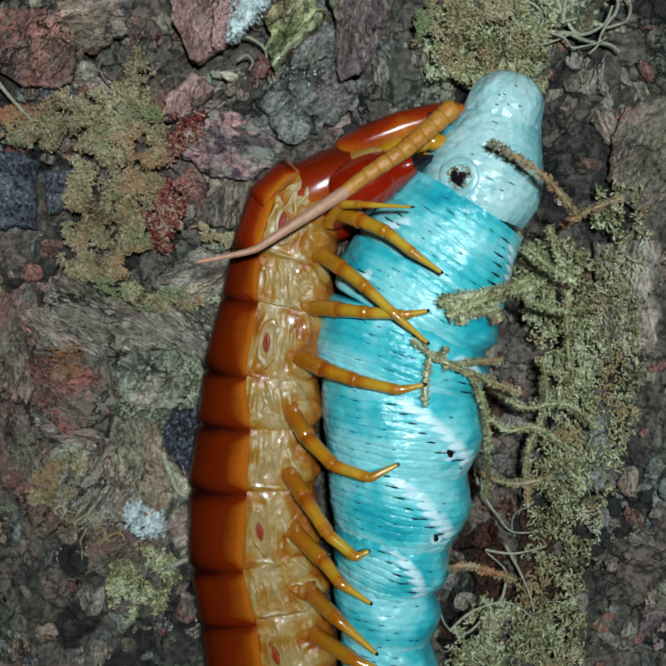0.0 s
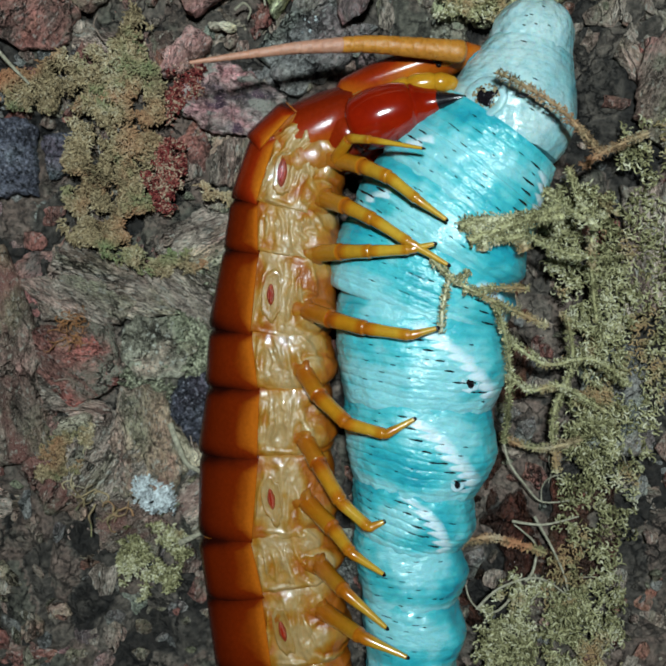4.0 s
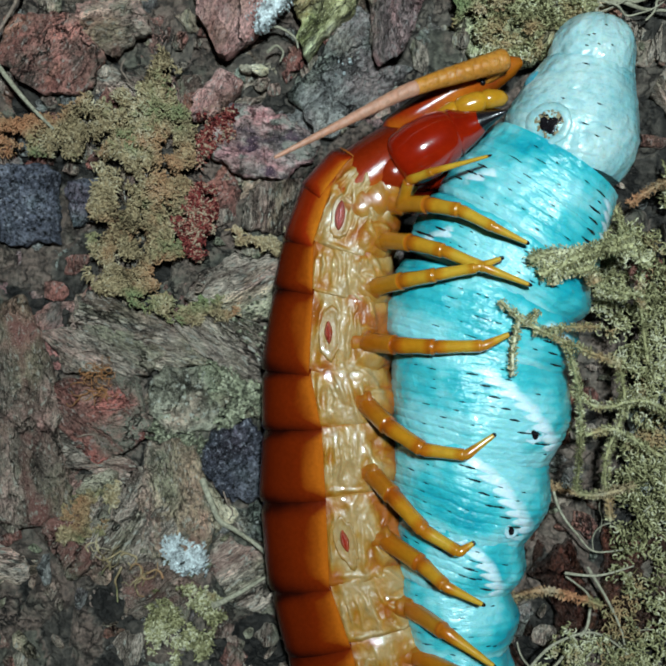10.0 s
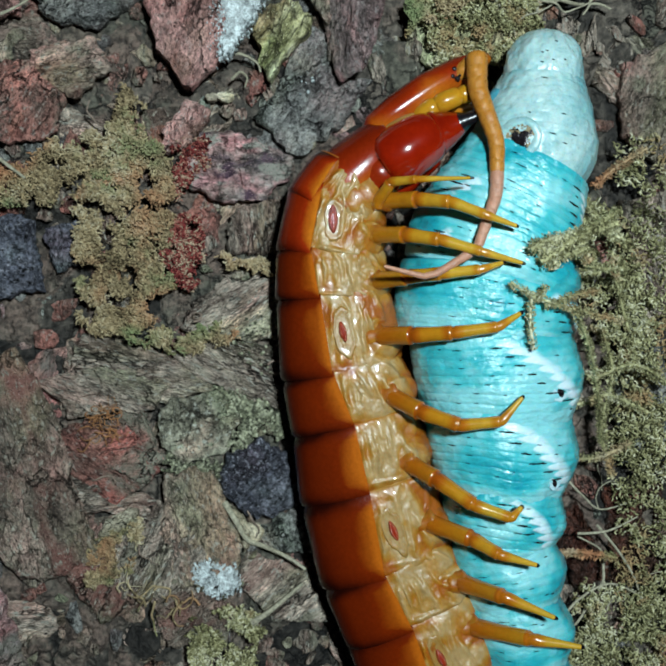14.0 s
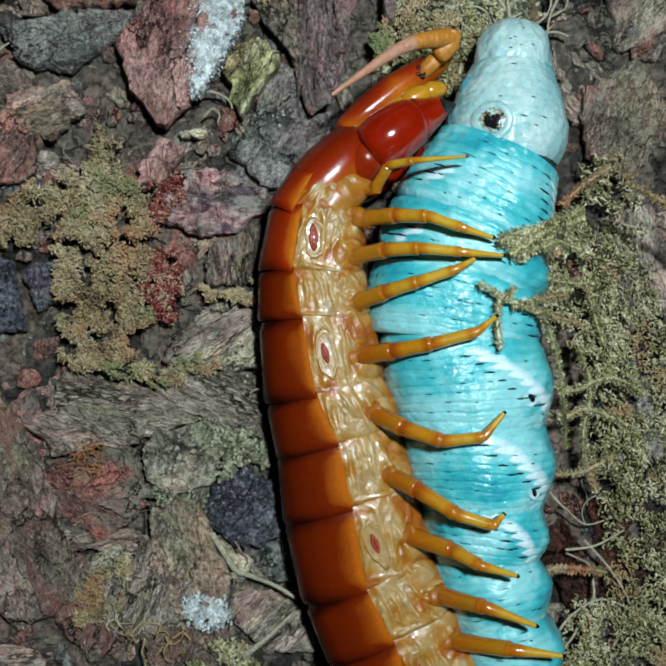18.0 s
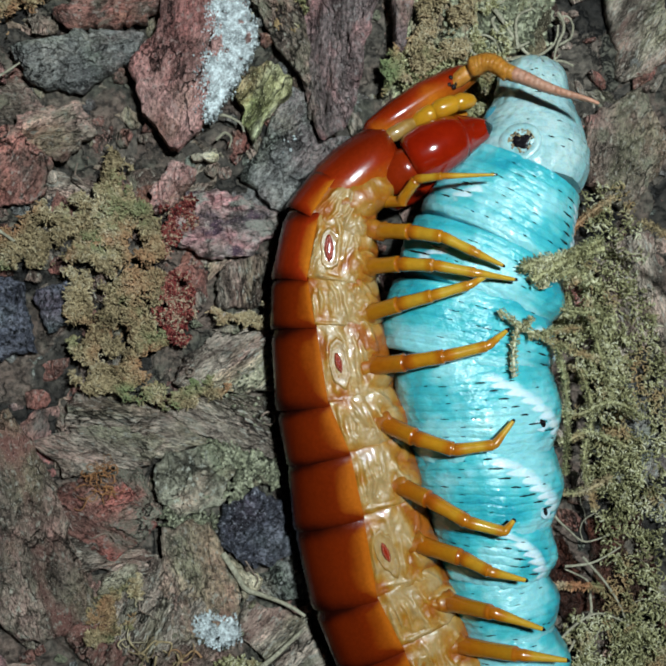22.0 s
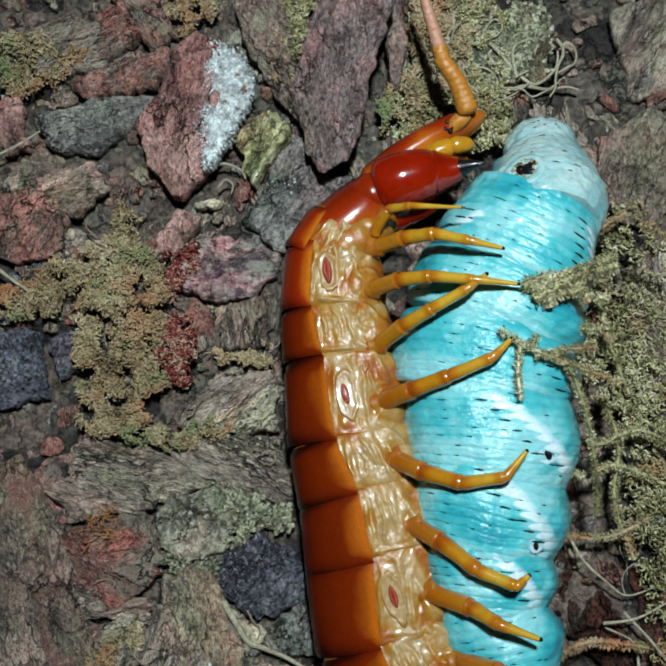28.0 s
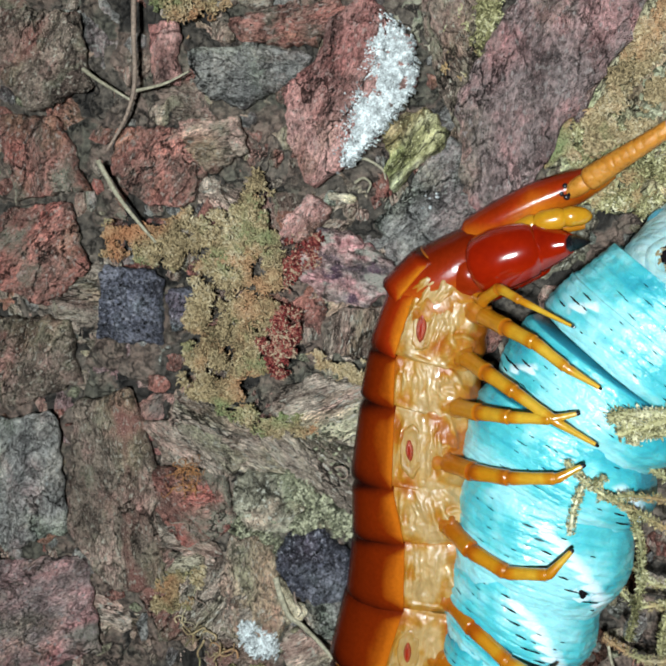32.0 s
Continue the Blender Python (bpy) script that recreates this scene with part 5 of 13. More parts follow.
LEGS = {1: [(6.2, 5.98, 8.6), (7.31, 8.3, 11), (9.79, 8.66, 13), (15.37, 9.37, 14.5)], 2: [(5.43, 2.74, 8), (8.71, 2.93, 11.5), (11.83, 2.85, 13.5), (15.38, 1.88, 14.5), (18.95, 1.16, 14.3)], 3: [(4.95, 3.94, 8), (8.17, 4.25, 11.5), (11.52, 4.22, 13.5), (15.86, 3.71, 14.5), (20.48, 3.36, 14.3)], 4: [(4.98, 4.93, 8), (8.32, 5.58, 11.5), (11.55, 6.13, 13.5), (15.38, 6.87, 14.5), (17.89, 7.9, 14.3)], 5: [(4.98, 5.48, 8), (8.67, 5.11, 11.5), (12.52, 4.85, 13.5), (17.04, 4.85, 14.5), (19.82, 6.03, 14.3)], 6: [(4.75, 5.66, 8), (7.46, 3.35, 11.5), (10.76, 1.21, 13.5), (14.84, 0.64, 14.5), (17.8, 2.57, 14.3)], 7: [(4.78, 6.47, 8), (7.27, 4.5, 11.5), (10.26, 1.4, 13.5), (13.48, -0.5, 14.5), (15.06, 0.39, 14.3)], 8: [(5.63, 6.31, 8), (9.2, 3.7, 12.17), (10.99, 1.62, 14.17), (14.21, -1.08, 14.3)], 9: [(6.05, 6.61, 8), (9.7, 5.37, 13.5), (14.1, 1.64, 14.3)], 10: [(5.2, 10.3, 7.6), (10.56, 9.27, 13.5), (15.36, 7.13, 14.3)]}


def leg(k, points, seg, thick):
    base = Vector(points[0])
    rel = [Vector(p) - base for p in points]
    P, R = [], []
    n = len(rel)
    for i in range(n - 1):
        r0, r1 = thick * (1 - 0.68 * i / (n - 1)), thick * (1 - 0.68 * (i + 0.9) / (n - 1))
        if i == n - 2:
            r1 = thick * 0.17
        for u, w in ((0.0, 0.88), (0.08, 1.0), (0.5, 0.95), (0.86, 1.06), (0.93, 1.1), (0.98, 0.9)):
            P.append(rel[i].lerp(rel[i + 1], u))
            R.append((r0 + (r1 - r0) * u) * w)
    P.append(rel[-1])
    R.append(thick * 0.06)
    P.insert(0, Vector((-2.4, 0.2, -2.6)))
    R.insert(0, thick * 1.15)
    v, f = tube(P, R, 12, 2)
    far = max((Vector(p)).length for p in rel)
    ob = part("leg", toned(mesh("leg", v, f, M_LEG), [min(0.8, 0.3 + (0.12 if k <= 4 else 0.0) + 0.5 * (Vector(p).length / far) ** 0.8) - (0.22 if min((Vector(p) - q).length for q in rel[1:-1]) < thick * 0.97 else 0) for p in v]), seg, "jointed yellow leg" if k <= 4 else "jointed orange leg", base)
    ob.data.materials.append(M_BLACK)
    for p in ob.data.polygons:
        if (p.center / MM - rel[-1]).length < 0.42:
            p.material_index = 1
    v, f = tube([base + Vector((-3.2, 0.45, 0.2)), base + Vector((-2.0, 0.3, -0.3)), base + Vector((-0.7, 0.1, -0.2)), base + Vector((0.2, 0, 0.2)), base + Vector((0.75, 0, 0.3)), base + Vector((0.95, 0, 0.3))], [0.4, thick * 0.95, thick * 1.2, thick * 1.06, thick * 1.16, thick * 0.9], 16, 4)
    v = [(x, y + 0.12 * noise.noise((x * 1.3, y * 1.3, k * 2.0)), z + 0.22 * noise.noise((x * 1.1, y * 1.1, k * 3.0))) for x, y, z in v]
    if k > 1:
        part("leg_base", toned(mesh("leg_base", v, f, M_SKIN), [0.3 + 0.25 * noise.noise((p[0], p[1], 2)) for p in v]), seg, "amber swollen leg base")
    return ob


legs = {}
for k, pts in LEGS.items():
    legs[k] = leg(k, pts, segments[(0, 0, 0, 1, 2, 3, 4, 5, 6, 7, 8)[k]], 0.72 if k == 1 else 1.02 if k < 5 else 1.12)
for k in range(9, len(segments)):
    leg(k, [(6.3, 2.0, 8.0), (9.5, 0.8, 8.5), (13.5, -1.6, 4.5), (16, -3.5, 0.2)], segments[k], 0.95 - 0.03 * (k - 9))

# head: its own space runs along x towards the mouth, the back towards +y
head_loops = []
for x, cy, hy, hz in ((-1.6, -3.9, 3.2, 3.8), (0.0, -3.9, 3.9, 4.3), (2.5, -3.7, 4.1, 4.5), (5.0, -3.4, 3.9, 4.4), (7.2, -2.9, 3.3, 4.0), (8.4, -2.5, 2.4, 3.0)):
    head_loops.append([(x, cy + hy * math.cos(g), 5.0 + hz * math.sin(g)) for g in (2 * math.pi * j / 40 for j in range(40))])
v, f = loft(head_loops)
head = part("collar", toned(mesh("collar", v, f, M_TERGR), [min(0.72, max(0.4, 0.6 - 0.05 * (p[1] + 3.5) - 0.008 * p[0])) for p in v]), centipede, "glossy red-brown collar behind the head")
v, f = tube([(-3.0, -6.4, 5.2), (-1.0, -6.2, 6.6), (1.6, -6.0, 6.9), (4.0, -5.9, 6.6), (6.0, -6.0, 5.8), (7.2, -6.2, 4.8)], [1.8, 2.6, 2.7, 2.4, 1.7, 0.6], 24, 8)
v = [(x, y, z + 0.5 * noise.noise((x * 0.9, y * 0.9, 3)) + 0.25 * noise.noise((x * 2.2, y * 1.6, 5))) for x, y, z in v]
part("collar_flank", toned(mesh("collar_flank", v, f, M_SKIN), [0.38 + 0.45 * noise.noise((p[0] * 0.6, p[1] * 0.6, 1)) for p in v]), head, "creamy wrinkled flank of the collar")
cap_loops = []
for x, cy, hy, hz in ((6.6, -0.4, 0.8, 1.6), (7.6, -0.5, 1.6, 2.6), (11.0, -0.5, 2.05, 3.0), (15.0, -0.5, 2.1, 3.0), (19.0, -0.7, 1.8, 2.7), (21.5, -0.9, 1.2, 2.0), (22.8, -1.1, 0.5, 0.9)):
    cap_loops.append([(x, cy + hy * math.cos(g), 4.9 + hz * math.sin(g)) for g in (2 * math.pi * j / 32 for j in range(32))])
v, f = loft(cap_loops)
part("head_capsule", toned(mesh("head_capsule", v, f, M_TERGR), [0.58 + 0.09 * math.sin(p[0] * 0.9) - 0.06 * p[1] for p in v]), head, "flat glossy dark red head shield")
v, f = tube([(11.8, -2.4, 6.4), (12.6, -2.4, 7.2), (13.8, -2.5, 7.6), (14.3, -2.6, 7.6), (15.0, -2.7, 7.9), (16.4, -3.0, 7.9), (16.9, -3.15, 7.7), (17.5, -3.3, 7.8), (18.6, -3.8, 7.4), (19.2, -4.1, 6.9)], [0.6, 1.0, 1.1, 0.92, 1.15, 1.1, 0.9, 1.05, 0.85, 0.3], 14, 3)
part("palp", toned(mesh("palp", v, f, M_LEGY), [0.62] * len(v)), head, "yellow-orange mouth palp of rounded joints")
v, f = tube([(13.5, -3.4, 4.6), (16.0, -3.8, 5.4), (18.2, -4.6, 5.0)], [0.6, 0.8, 0.4], 12, 4)
part("palp", toned(mesh("palp", v, f, M_LEG), [0.5] * len(v)), head, "orange inner mouth palp")
for ex, ey in ((17.6, -0.9), (18.2, -0.4), (18.4, -1.2), (17.9, -1.4)):
    v, f = tube([(ex, ey, 7.2), (ex, ey, 7.55), (ex + 0.05, ey, 7.75)], [0.34, 0.32, 0.12], 12, 3)
    part("eye", mesh("eye", v, f, M_BLACK), head, "small domed dark eye")
v, f = tube([(7.2, -1.9, 6.6), (9.0, -2.1, 7.3), (11.0, -2.2, 7.2), (13.0, -2.5, 6.6)], [0.5, 0.9, 0.8, 0.3], 12, 4)
part("throat_skin", mesh("throat_skin", v, f, M_SCLER), head, "pale skin fold")

v, f = tube([(17.6, -1.1, 6.6), (18.8, -1.0, 7.1), (19.8, -0.9, 7.5), (20.6, -0.8, 7.7)], [0.5, 0.9, 0.95, 0.7], 16, 4)
part("antenna_root", mesh("antenna_root", v, f, M_ANT), head, "amber root of the antenna")

# fangs: own space along x from the base to the tip
FANG = [((0.8, 0.2, 0.5), 2.3), ((1.5, 0.25, 0.6), 3.0), ((3.4, 0.4, 0.8), 3.25), ((5.4, 0.55, 0.8), 3.05), ((6.8, 0.6, 0.7), 2.75), ((7.2, 0.6, 0.65), 2.45), ((7.6, 0.6, 0.62), 2.55), ((9.0, 0.45, 0.8), 1.9), ((10.5, 0.25, 1.5), 1.0)]
v, f = tube([p for p, r in FANG], [r for p, r in FANG], 28, 3)
fang = part("fang", mesh("fang", v, f, M_FANG), centipede, "swollen dark red poison claw")
HINGE = Vector((9.6, 0.4, 1.1))
v, f = tube([Vector(p) - HINGE for p in ((9.3, 0.4, 1.0), (10.1, 0.32, 1.3), (10.9, 0.2, 1.75), (11.9, 0.05, 2.2), (13.0, -0.1, 2.5))], [1.2, 1.25, 0.85, 0.48, 0.06], 18, 4)
fang_tip = part("fang_tip", mesh("fang_tip", v, f, M_BLACK), fang, "black pointed tip", HINGE)
v, f = tube([(-2.6, -0.9, -0.8), (-1.2, -0.7, -0.3), (0.3, -0.3, 0.1), (1.5, 0.1, 0.3)], [1.4, 2.3, 2.55, 2.1], 24, 4)
part("fang_base", toned(mesh("fang_base", v, f, M_TERGR), [0.52] * len(v)), fang, "orange-red base of the claw")
v, f = tube([(p[0] - 3.2, p[1] - 1.7, p[2] - 5.0) for p, r in FANG], [r * 0.85 for p, r in FANG], 16, 3)
part("lower_fang", mesh("lower_fang", v, f, M_FANG), fang, "second dark red poison claw below")

antenna = []
for k in range(24):
    r0, r1 = 1.2 - 0.042 * k, 1.2 - 0.042 * (k + 1)
    v, f = tube([(-0.55, 0, 0), (-0.3, 0, 0), (0.0, 0, 0), (0.5, 0, 0), (1.1, 0, 0), (1.35, 0, 0), (1.5, 0, 0)], [r0 * 0.4, r0 * 0.85, r0 * 0.97, r0, r1, r1 * 0.98, r1 * 0.6], 14, 2)
    antenna.append(part("antenna_joint", mesh("antenna_joint", v, f, M_ANT if k < 10 else M_ANTP), centipede, "amber antenna joint" if k < 10 else "pinkish antenna joint"))

# ---- the caterpillar ----
caterpillar = tagged(new("caterpillar"), "plump turquoise caterpillar with white streaks, held by a centipede", "caterpillar")
RINGS = [(5.87, 1.93, 4.83), (10.02, 4.83, 6.86), (9.31, 6.86, 9.17), (5.65, 9.17, 9.17), (6.86, 9.17, 9.56), (10.12, 9.56, 8.84), (8.81, 8.84, 7.34), (6.26, 7.34, 6.28), (6.75, 6.28, 5.7), (6.92, 5.7, 5.41), (6.81, 5.41, 5.07), (5.77, 5.07, 3.38)]


def bristle(verts, faces, x, y, ln, r, surf, slope):
    q = len(verts)
    for e, rr in ((0, 0.35), (0.55, 1.0), (1, 0.45)):
        px, py = x + e * ln, y + slope * e * ln
        pz = surf(px, py) + 0.07
        verts += [(px, py + r * rr, pz), (px, py - r * rr, pz), (px, py, pz + r * rr * 1.2)]
    for e in (0, 3):
        for j in range(3):
            faces.append((q + e + j, q + e + (j + 1) % 3, q + e + 3 + (j + 1) % 3, q + e + 3 + j))


# chalky streaks: ring, from x, y to x, y, width at both ends
STREAKS = {5: [(-0.6, 3.6, 8.2, -4.6, 0.9, 1.25)], 6: [(-1.2, 4.0, 6.4, -3.8, 0.8, 1.6)], 7: [(-1.2, 2.8, 4.6, -2.8, 0.7, 1.4)], 4: [(5.2, 1.0, 8.8, -3.0, 0.8, 1.0)], 2: [(5.4, 3.2, 7.2, -4.0, 0.7, 0.9), (-8.0, -2.2, -5.6, -0.2, 0.7, 0.7)], 3: [(-9.0, -1.4, -6.6, 0.6, 0.7, 0.7)]}


def clamp(v, lo=0.0, hi=1.0):
    return min(hi, max(lo, v))


def caterpillar_segment(k, length, w0, w1):
    rnd = random.Random(50 + k)
    pale, over = k < 2, 1.08 if k < 2 else 1.02 if k == 2 else 1.2
    ny = int(length * (12 if k < 8 else 6))
    ring = [radians(g) for g in list(np.linspace(-28, 208, 150 if k < 8 else 60)) + list(np.linspace(218, 322, 14))]
    flat0, flat1 = min(7.6, w0 * 0.95), min(7.6, w1 * 0.95)
    folds = max(5, round(length * over / 1.0))

    def hump(u):
        return math.sin(math.pi * clamp(u)) ** 0.5

    def fold_phase(u, cx, y):
        """Where in a fold of the skin a point lies; whole numbers are the creases."""
        return folds * u + 0.7 * noise.noise((cx * 0.9, y * 0.12, k * 3)) + 0.25 * noise.noise((cx * 3.5, y * 0.3, k + 9))

    def shape(u, g):
        """Half width, half height and place along the axis of the ring at u (front to rear) and the angle g."""
        deep = 0.09 if k > 2 else 0.05
        cx, cz, y = math.cos(g), math.sin(g), length * (0.5 - u) * over
        swell = 1 - deep + deep * hump(u)
        a, b = (w0 + (w1 - w0) * u) * swell, (flat0 + (flat1 - flat0) * u) * swell
        if k == 0:
            q = math.sqrt(max(0.0, 1 - (1 - clamp(u)) ** 2.7))
            a, b = w1 * (0.1 + 0.85 * q), flat1 * (0.1 + 0.85 * q)
        if k == 1:
            wide = 2.0 * clamp(u / 0.6) ** 0.9 + 0.35 * math.exp(-((u - 0.62) / 0.2) ** 2) * (1.0 + 0.5 * max(0, -cx)) + 0.3 * math.exp(-((u - 0.3) / 0.2) ** 2)
            a, b = 4.6 + wide - 0.3 * clamp((u - 0.8) / 0.2), 4.4 + 0.75 * wide
        if k == 2 and u < 0.5:
            a, b = w0 - 0.35 + (w1 - w0 + 0.35) * u, flat0 - 0.35 + (flat1 - flat0 + 0.35) * u
        p = fold_phase(u, cx, y)
        f = p - math.floor(p)
        crease = (1 - (2 * f - 1) ** 4) - 0.8
        amount = (0.014 if k == 0 else 0.04 if k == 1 else 0.11) * (0.55 + 0.9 * hash2(math.floor(p), k, 2)) * (0.6 + 0.8 * abs(noise.noise((cx * 2.1, y * 0.5, k * 7))))
        w = amount * crease
        w += 0.22 * noise.noise((cx * 2.2, cz * 2.2, u * 2.2 + k * 9)) + 0.12 * noise.noise((cx * 6, cz * 6, y * 0.9)) + 0.035 * noise.noise((cx * 14, cz * 9, y * 2.6 + k))
        if k in (2, 3, 4):
            w += 1.5 * max(0, -cx) ** 3
        if k in (1, 2):
            w -= 0.35 * clamp((u - 0.86) / 0.14) ** 2
        if k == 0:
            w -= 0.55 * math.exp(-((cx - 0.12) / 0.1) ** 2) * math.exp(-(u / 0.3) ** 2)
        if k > 2:
            w += 1.15 * math.exp(-((u - 0.56) / 0.3) ** 2) * max(0, math.cos(g - 0.25)) ** 3 - 0.55 * max(0, math.cos(g - 0.2)) ** 2
        return a + w, b + w, y - (0.0 if k < 2 else 0.07 * a * cx), f

    def chalk(x, y, f):
        best = 0.0
        for x0, y0, x1, y1, s0, s1 in STREAKS.get(k, ()):
            dx, dy = x1 - x0, y1 - y0
            ln = math.hypot(dx, dy)
            u, d = ((x - x0) * dx + (y - y0) * dy) / ln / ln, ((x - x0) * -dy + (y - y0) * dx) / ln
            d -= 0.9 * math.sin(math.pi * clamp(u)) * (1 if x0 > -4 else 0)
            s = (s0 + (s1 - s0) * clamp(u)) * (1 + 0.4 * noise.noise((x * 0.8, y * 0.8, k)))
            tooth = 0.9 * abs(2 * f - 1) ** 1.5
            left, right = clamp((d + s * (1.0 - tooth)) / 0.22), clamp((s * 0.75 - d) / (0.75 * s))
            best = max(best, left * right ** 0.7 * clamp((u + 0.02) / 0.12) * clamp((1.02 - u) / 0.1))
        return best

    loops, tone, white = [], [], []
    for s in range(ny + 1):
        u = s / ny
        lp = []
        for g in ring:
            cx, cz = math.cos(g), math.sin(g)
            a, b, y, f = shape(u, g)
            lp.append((a * cx, y, 5.2 + b * cz))
            # mottling and pale rear rims; shade painted into right side, creases and ring ends
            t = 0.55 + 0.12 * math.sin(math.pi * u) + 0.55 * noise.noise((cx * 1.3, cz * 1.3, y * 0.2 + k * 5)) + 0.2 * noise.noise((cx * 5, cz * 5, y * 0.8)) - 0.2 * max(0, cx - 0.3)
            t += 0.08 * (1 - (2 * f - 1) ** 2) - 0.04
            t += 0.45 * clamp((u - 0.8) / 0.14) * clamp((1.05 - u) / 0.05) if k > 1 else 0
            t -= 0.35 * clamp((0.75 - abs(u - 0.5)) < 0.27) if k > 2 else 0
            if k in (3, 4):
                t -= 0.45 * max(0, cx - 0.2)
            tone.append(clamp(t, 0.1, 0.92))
            white.append(chalk(a * cx, y, f) if cz > -0.3 else 0.0)
        loops.append(lp)
    v, f = loft(loops)
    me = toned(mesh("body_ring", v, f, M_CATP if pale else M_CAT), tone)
    me.attributes.new("chalk", "FLOAT", "POINT").data.foreach_set("value", white)
    seg = part("body_ring", me, caterpillar, "pale blue-white ring" if pale else "wrinkled turquoise ring with a chalky streak" if k in STREAKS else "wrinkled turquoise ring")

    def place(x, y):
        g = math.pi / 2
        for _ in range(4):
            u = 0.5 - (y + (0.0 if k < 2 else 0.07 * w0 * math.cos(g))) / length / over
            a, b, _y, f = shape(u, g)
            g = math.acos(clamp(x / a, -0.99, 0.99))
        return b, g, f, u

    def surf(x, y):
        b, g, f, u = place(x, y)
        return 5.2 + b * math.sin(g)

    # short black bristles lying in the creases
    verts, faces = [], []

    def lay(x, y, ln, r, slope):
        for _ in range(3):
            b, g, f, u = place(x, y)
            y += (f if f < 0.5 else f - 1) / folds * length * over * 0.9
        bristle(verts, faces, x, y, ln, r, surf, slope)

    for _ in range(7 if pale else 6):
        lay(rnd.uniform(-0.85, 0.6) * w0, length * rnd.uniform(-0.42, 0.42), rnd.uniform(0.2, 0.4) if k == 0 else rnd.uniform(0.25, 0.8), 0.07, -0.1)
    if not pale:
        for row in range(9):
            lay(w0 * (-0.55 + 0.05 * rnd.gauss(0, 3)), length * (0.42 - 0.09 * row), rnd.uniform(0.4, 1.6) * rnd.random(), 0.055, -0.1)
            if row % 2:
                lay(w0 * (0.05 + 0.05 * rnd.gauss(0, 3)), length * (0.4 - 0.085 * row), rnd.uniform(0.3, 0.9), 0.055, -0.1)
    for x0, y0, x1, y1, s0, s1 in STREAKS.get(k, ()):
        steps = max(3, int(abs(y1 - y0) / 0.95))
        for j in range(steps):
            u = (j + 0.5) / steps
            x, y = x0 + (x1 - x0) * u, y0 + (y1 - y0) * u
            lay(x - 1.3 - 0.5 * rnd.random(), y + 0.1, rnd.uniform(0.8, 1.3), 0.12, -0.08)
            lay(x - 1.0, y - 0.2, rnd.uniform(0.4, 0.8), 0.09, -0.1)
    if verts:
        part("bristles", mesh("bristles", verts, faces, M_BLACK), seg, "short black bristles")
    return seg, surf


rings = []
for k, (length, w0, w1) in enumerate(RINGS):
    rings.append(caterpillar_segment(k, length, w0, w1))


def blot(seg, surf, x, y):
    """A crusted black spot with tan crumbs round it."""
    rnd = random.Random(4)
    bits = [(0, 0, 0.75, 0.65), (-0.5, 0.3, 0.36, 0.42), (0.25, -0.5, 0.5, 0.36), (0.1, 0.1, 0.45, 0.4), (0.6, 0.4, 0.22, 0.3), (-0.35, -0.4, 0.2, 0.2), (0.95, 0.62, 0.26, 0.14)]
    bits += [(rnd.gauss(0, 0.8), rnd.gauss(0, 0.6), rnd.uniform(0.05, 0.14), rnd.uniform(0.05, 0.12)) for _ in range(22)]
    crumbs = [(0.75, 0.75, 0.4, 0.25), (1.1, 0.6, 0.25, 0.2)]
    for _ in range(60):
        a, r = rnd.uniform(0, 6.28), rnd.gauss(1.0, 0.4)
        crumbs.append((r * math.cos(a), 1.05 * r * math.sin(a), rnd.uniform(0.07, 0.2), rnd.uniform(0.06, 0.16)))
    n, verts = 28, []
    for turn in range(n):
        a = 2 * math.pi * turn / n
        r = 1.75 + 0.15 * noise.noise((math.cos(a) * 2, math.sin(a) * 2, 6))
        verts.append([(x + (r + 0.5 * math.cos(g)) * math.cos(a), y + 1.05 * (r + 0.5 * math.cos(g)) * math.sin(a)) for g in (2 * math.pi * m / 10 for m in range(10))])
    lip = [[(px, py, surf(px, py) - 0.12 + 0.34 * math.sin(2 * math.pi * m / 10)) for m, (px, py) in enumerate(loop)] for loop in verts]
    v = [p for loop in lip for p in loop]
    f = [(10 * t + m, 10 * ((t + 1) % n) + m, 10 * ((t + 1) % n) + (m + 1) % 10, 10 * t + (m + 1) % 10) for t in range(n) for m in range(10)]
    part("swollen_lip", toned(mesh("swollen_lip", v, f, M_CATP), [0.7 + 0.2 * noise.noise((p[0], p[1], 3)) for p in v]), seg, "pale swollen lip round a black spot")
    for name, label, lot, mat, up in (("scab_crumbs", "tan crumbs round a spot", crumbs, M_SORE, 0.02), ("dark_spot", "crusted black spot", bits, M_BLACK, 0.06)):
        verts, faces = [], []
        for ox, oy, w, h in lot:
            v, f = pad(x + ox, y + oy, w, h, 0.07, lambda q: surf(q, y + oy) + up, rnd.uniform(0, 3), 0.9)
            faces += [tuple(i + len(verts) for i in face) for face in f]
            verts += v
        part(name, mesh(name, verts, faces, mat), seg, label)


def eyelet(seg, surf, x, y, r):
    v, f = pad(x, y, r * 1.4, r * 1.5, 0.06, lambda q: surf(q, y), 0.2, 1.0, True)
    part("pale_rim", toned(mesh("pale_rim", v, f, M_CHALK), [0.7] * len(v)), seg, "pale ring round a dark spot")
    v, f = pad(x, y, r * 0.6, r * 0.9, 0.05, lambda q: surf(q, y) + 0.04, 0.2, 1.0)
    part("dark_spot", mesh("dark_spot", v, f, M_BLACK), seg, "black spot")


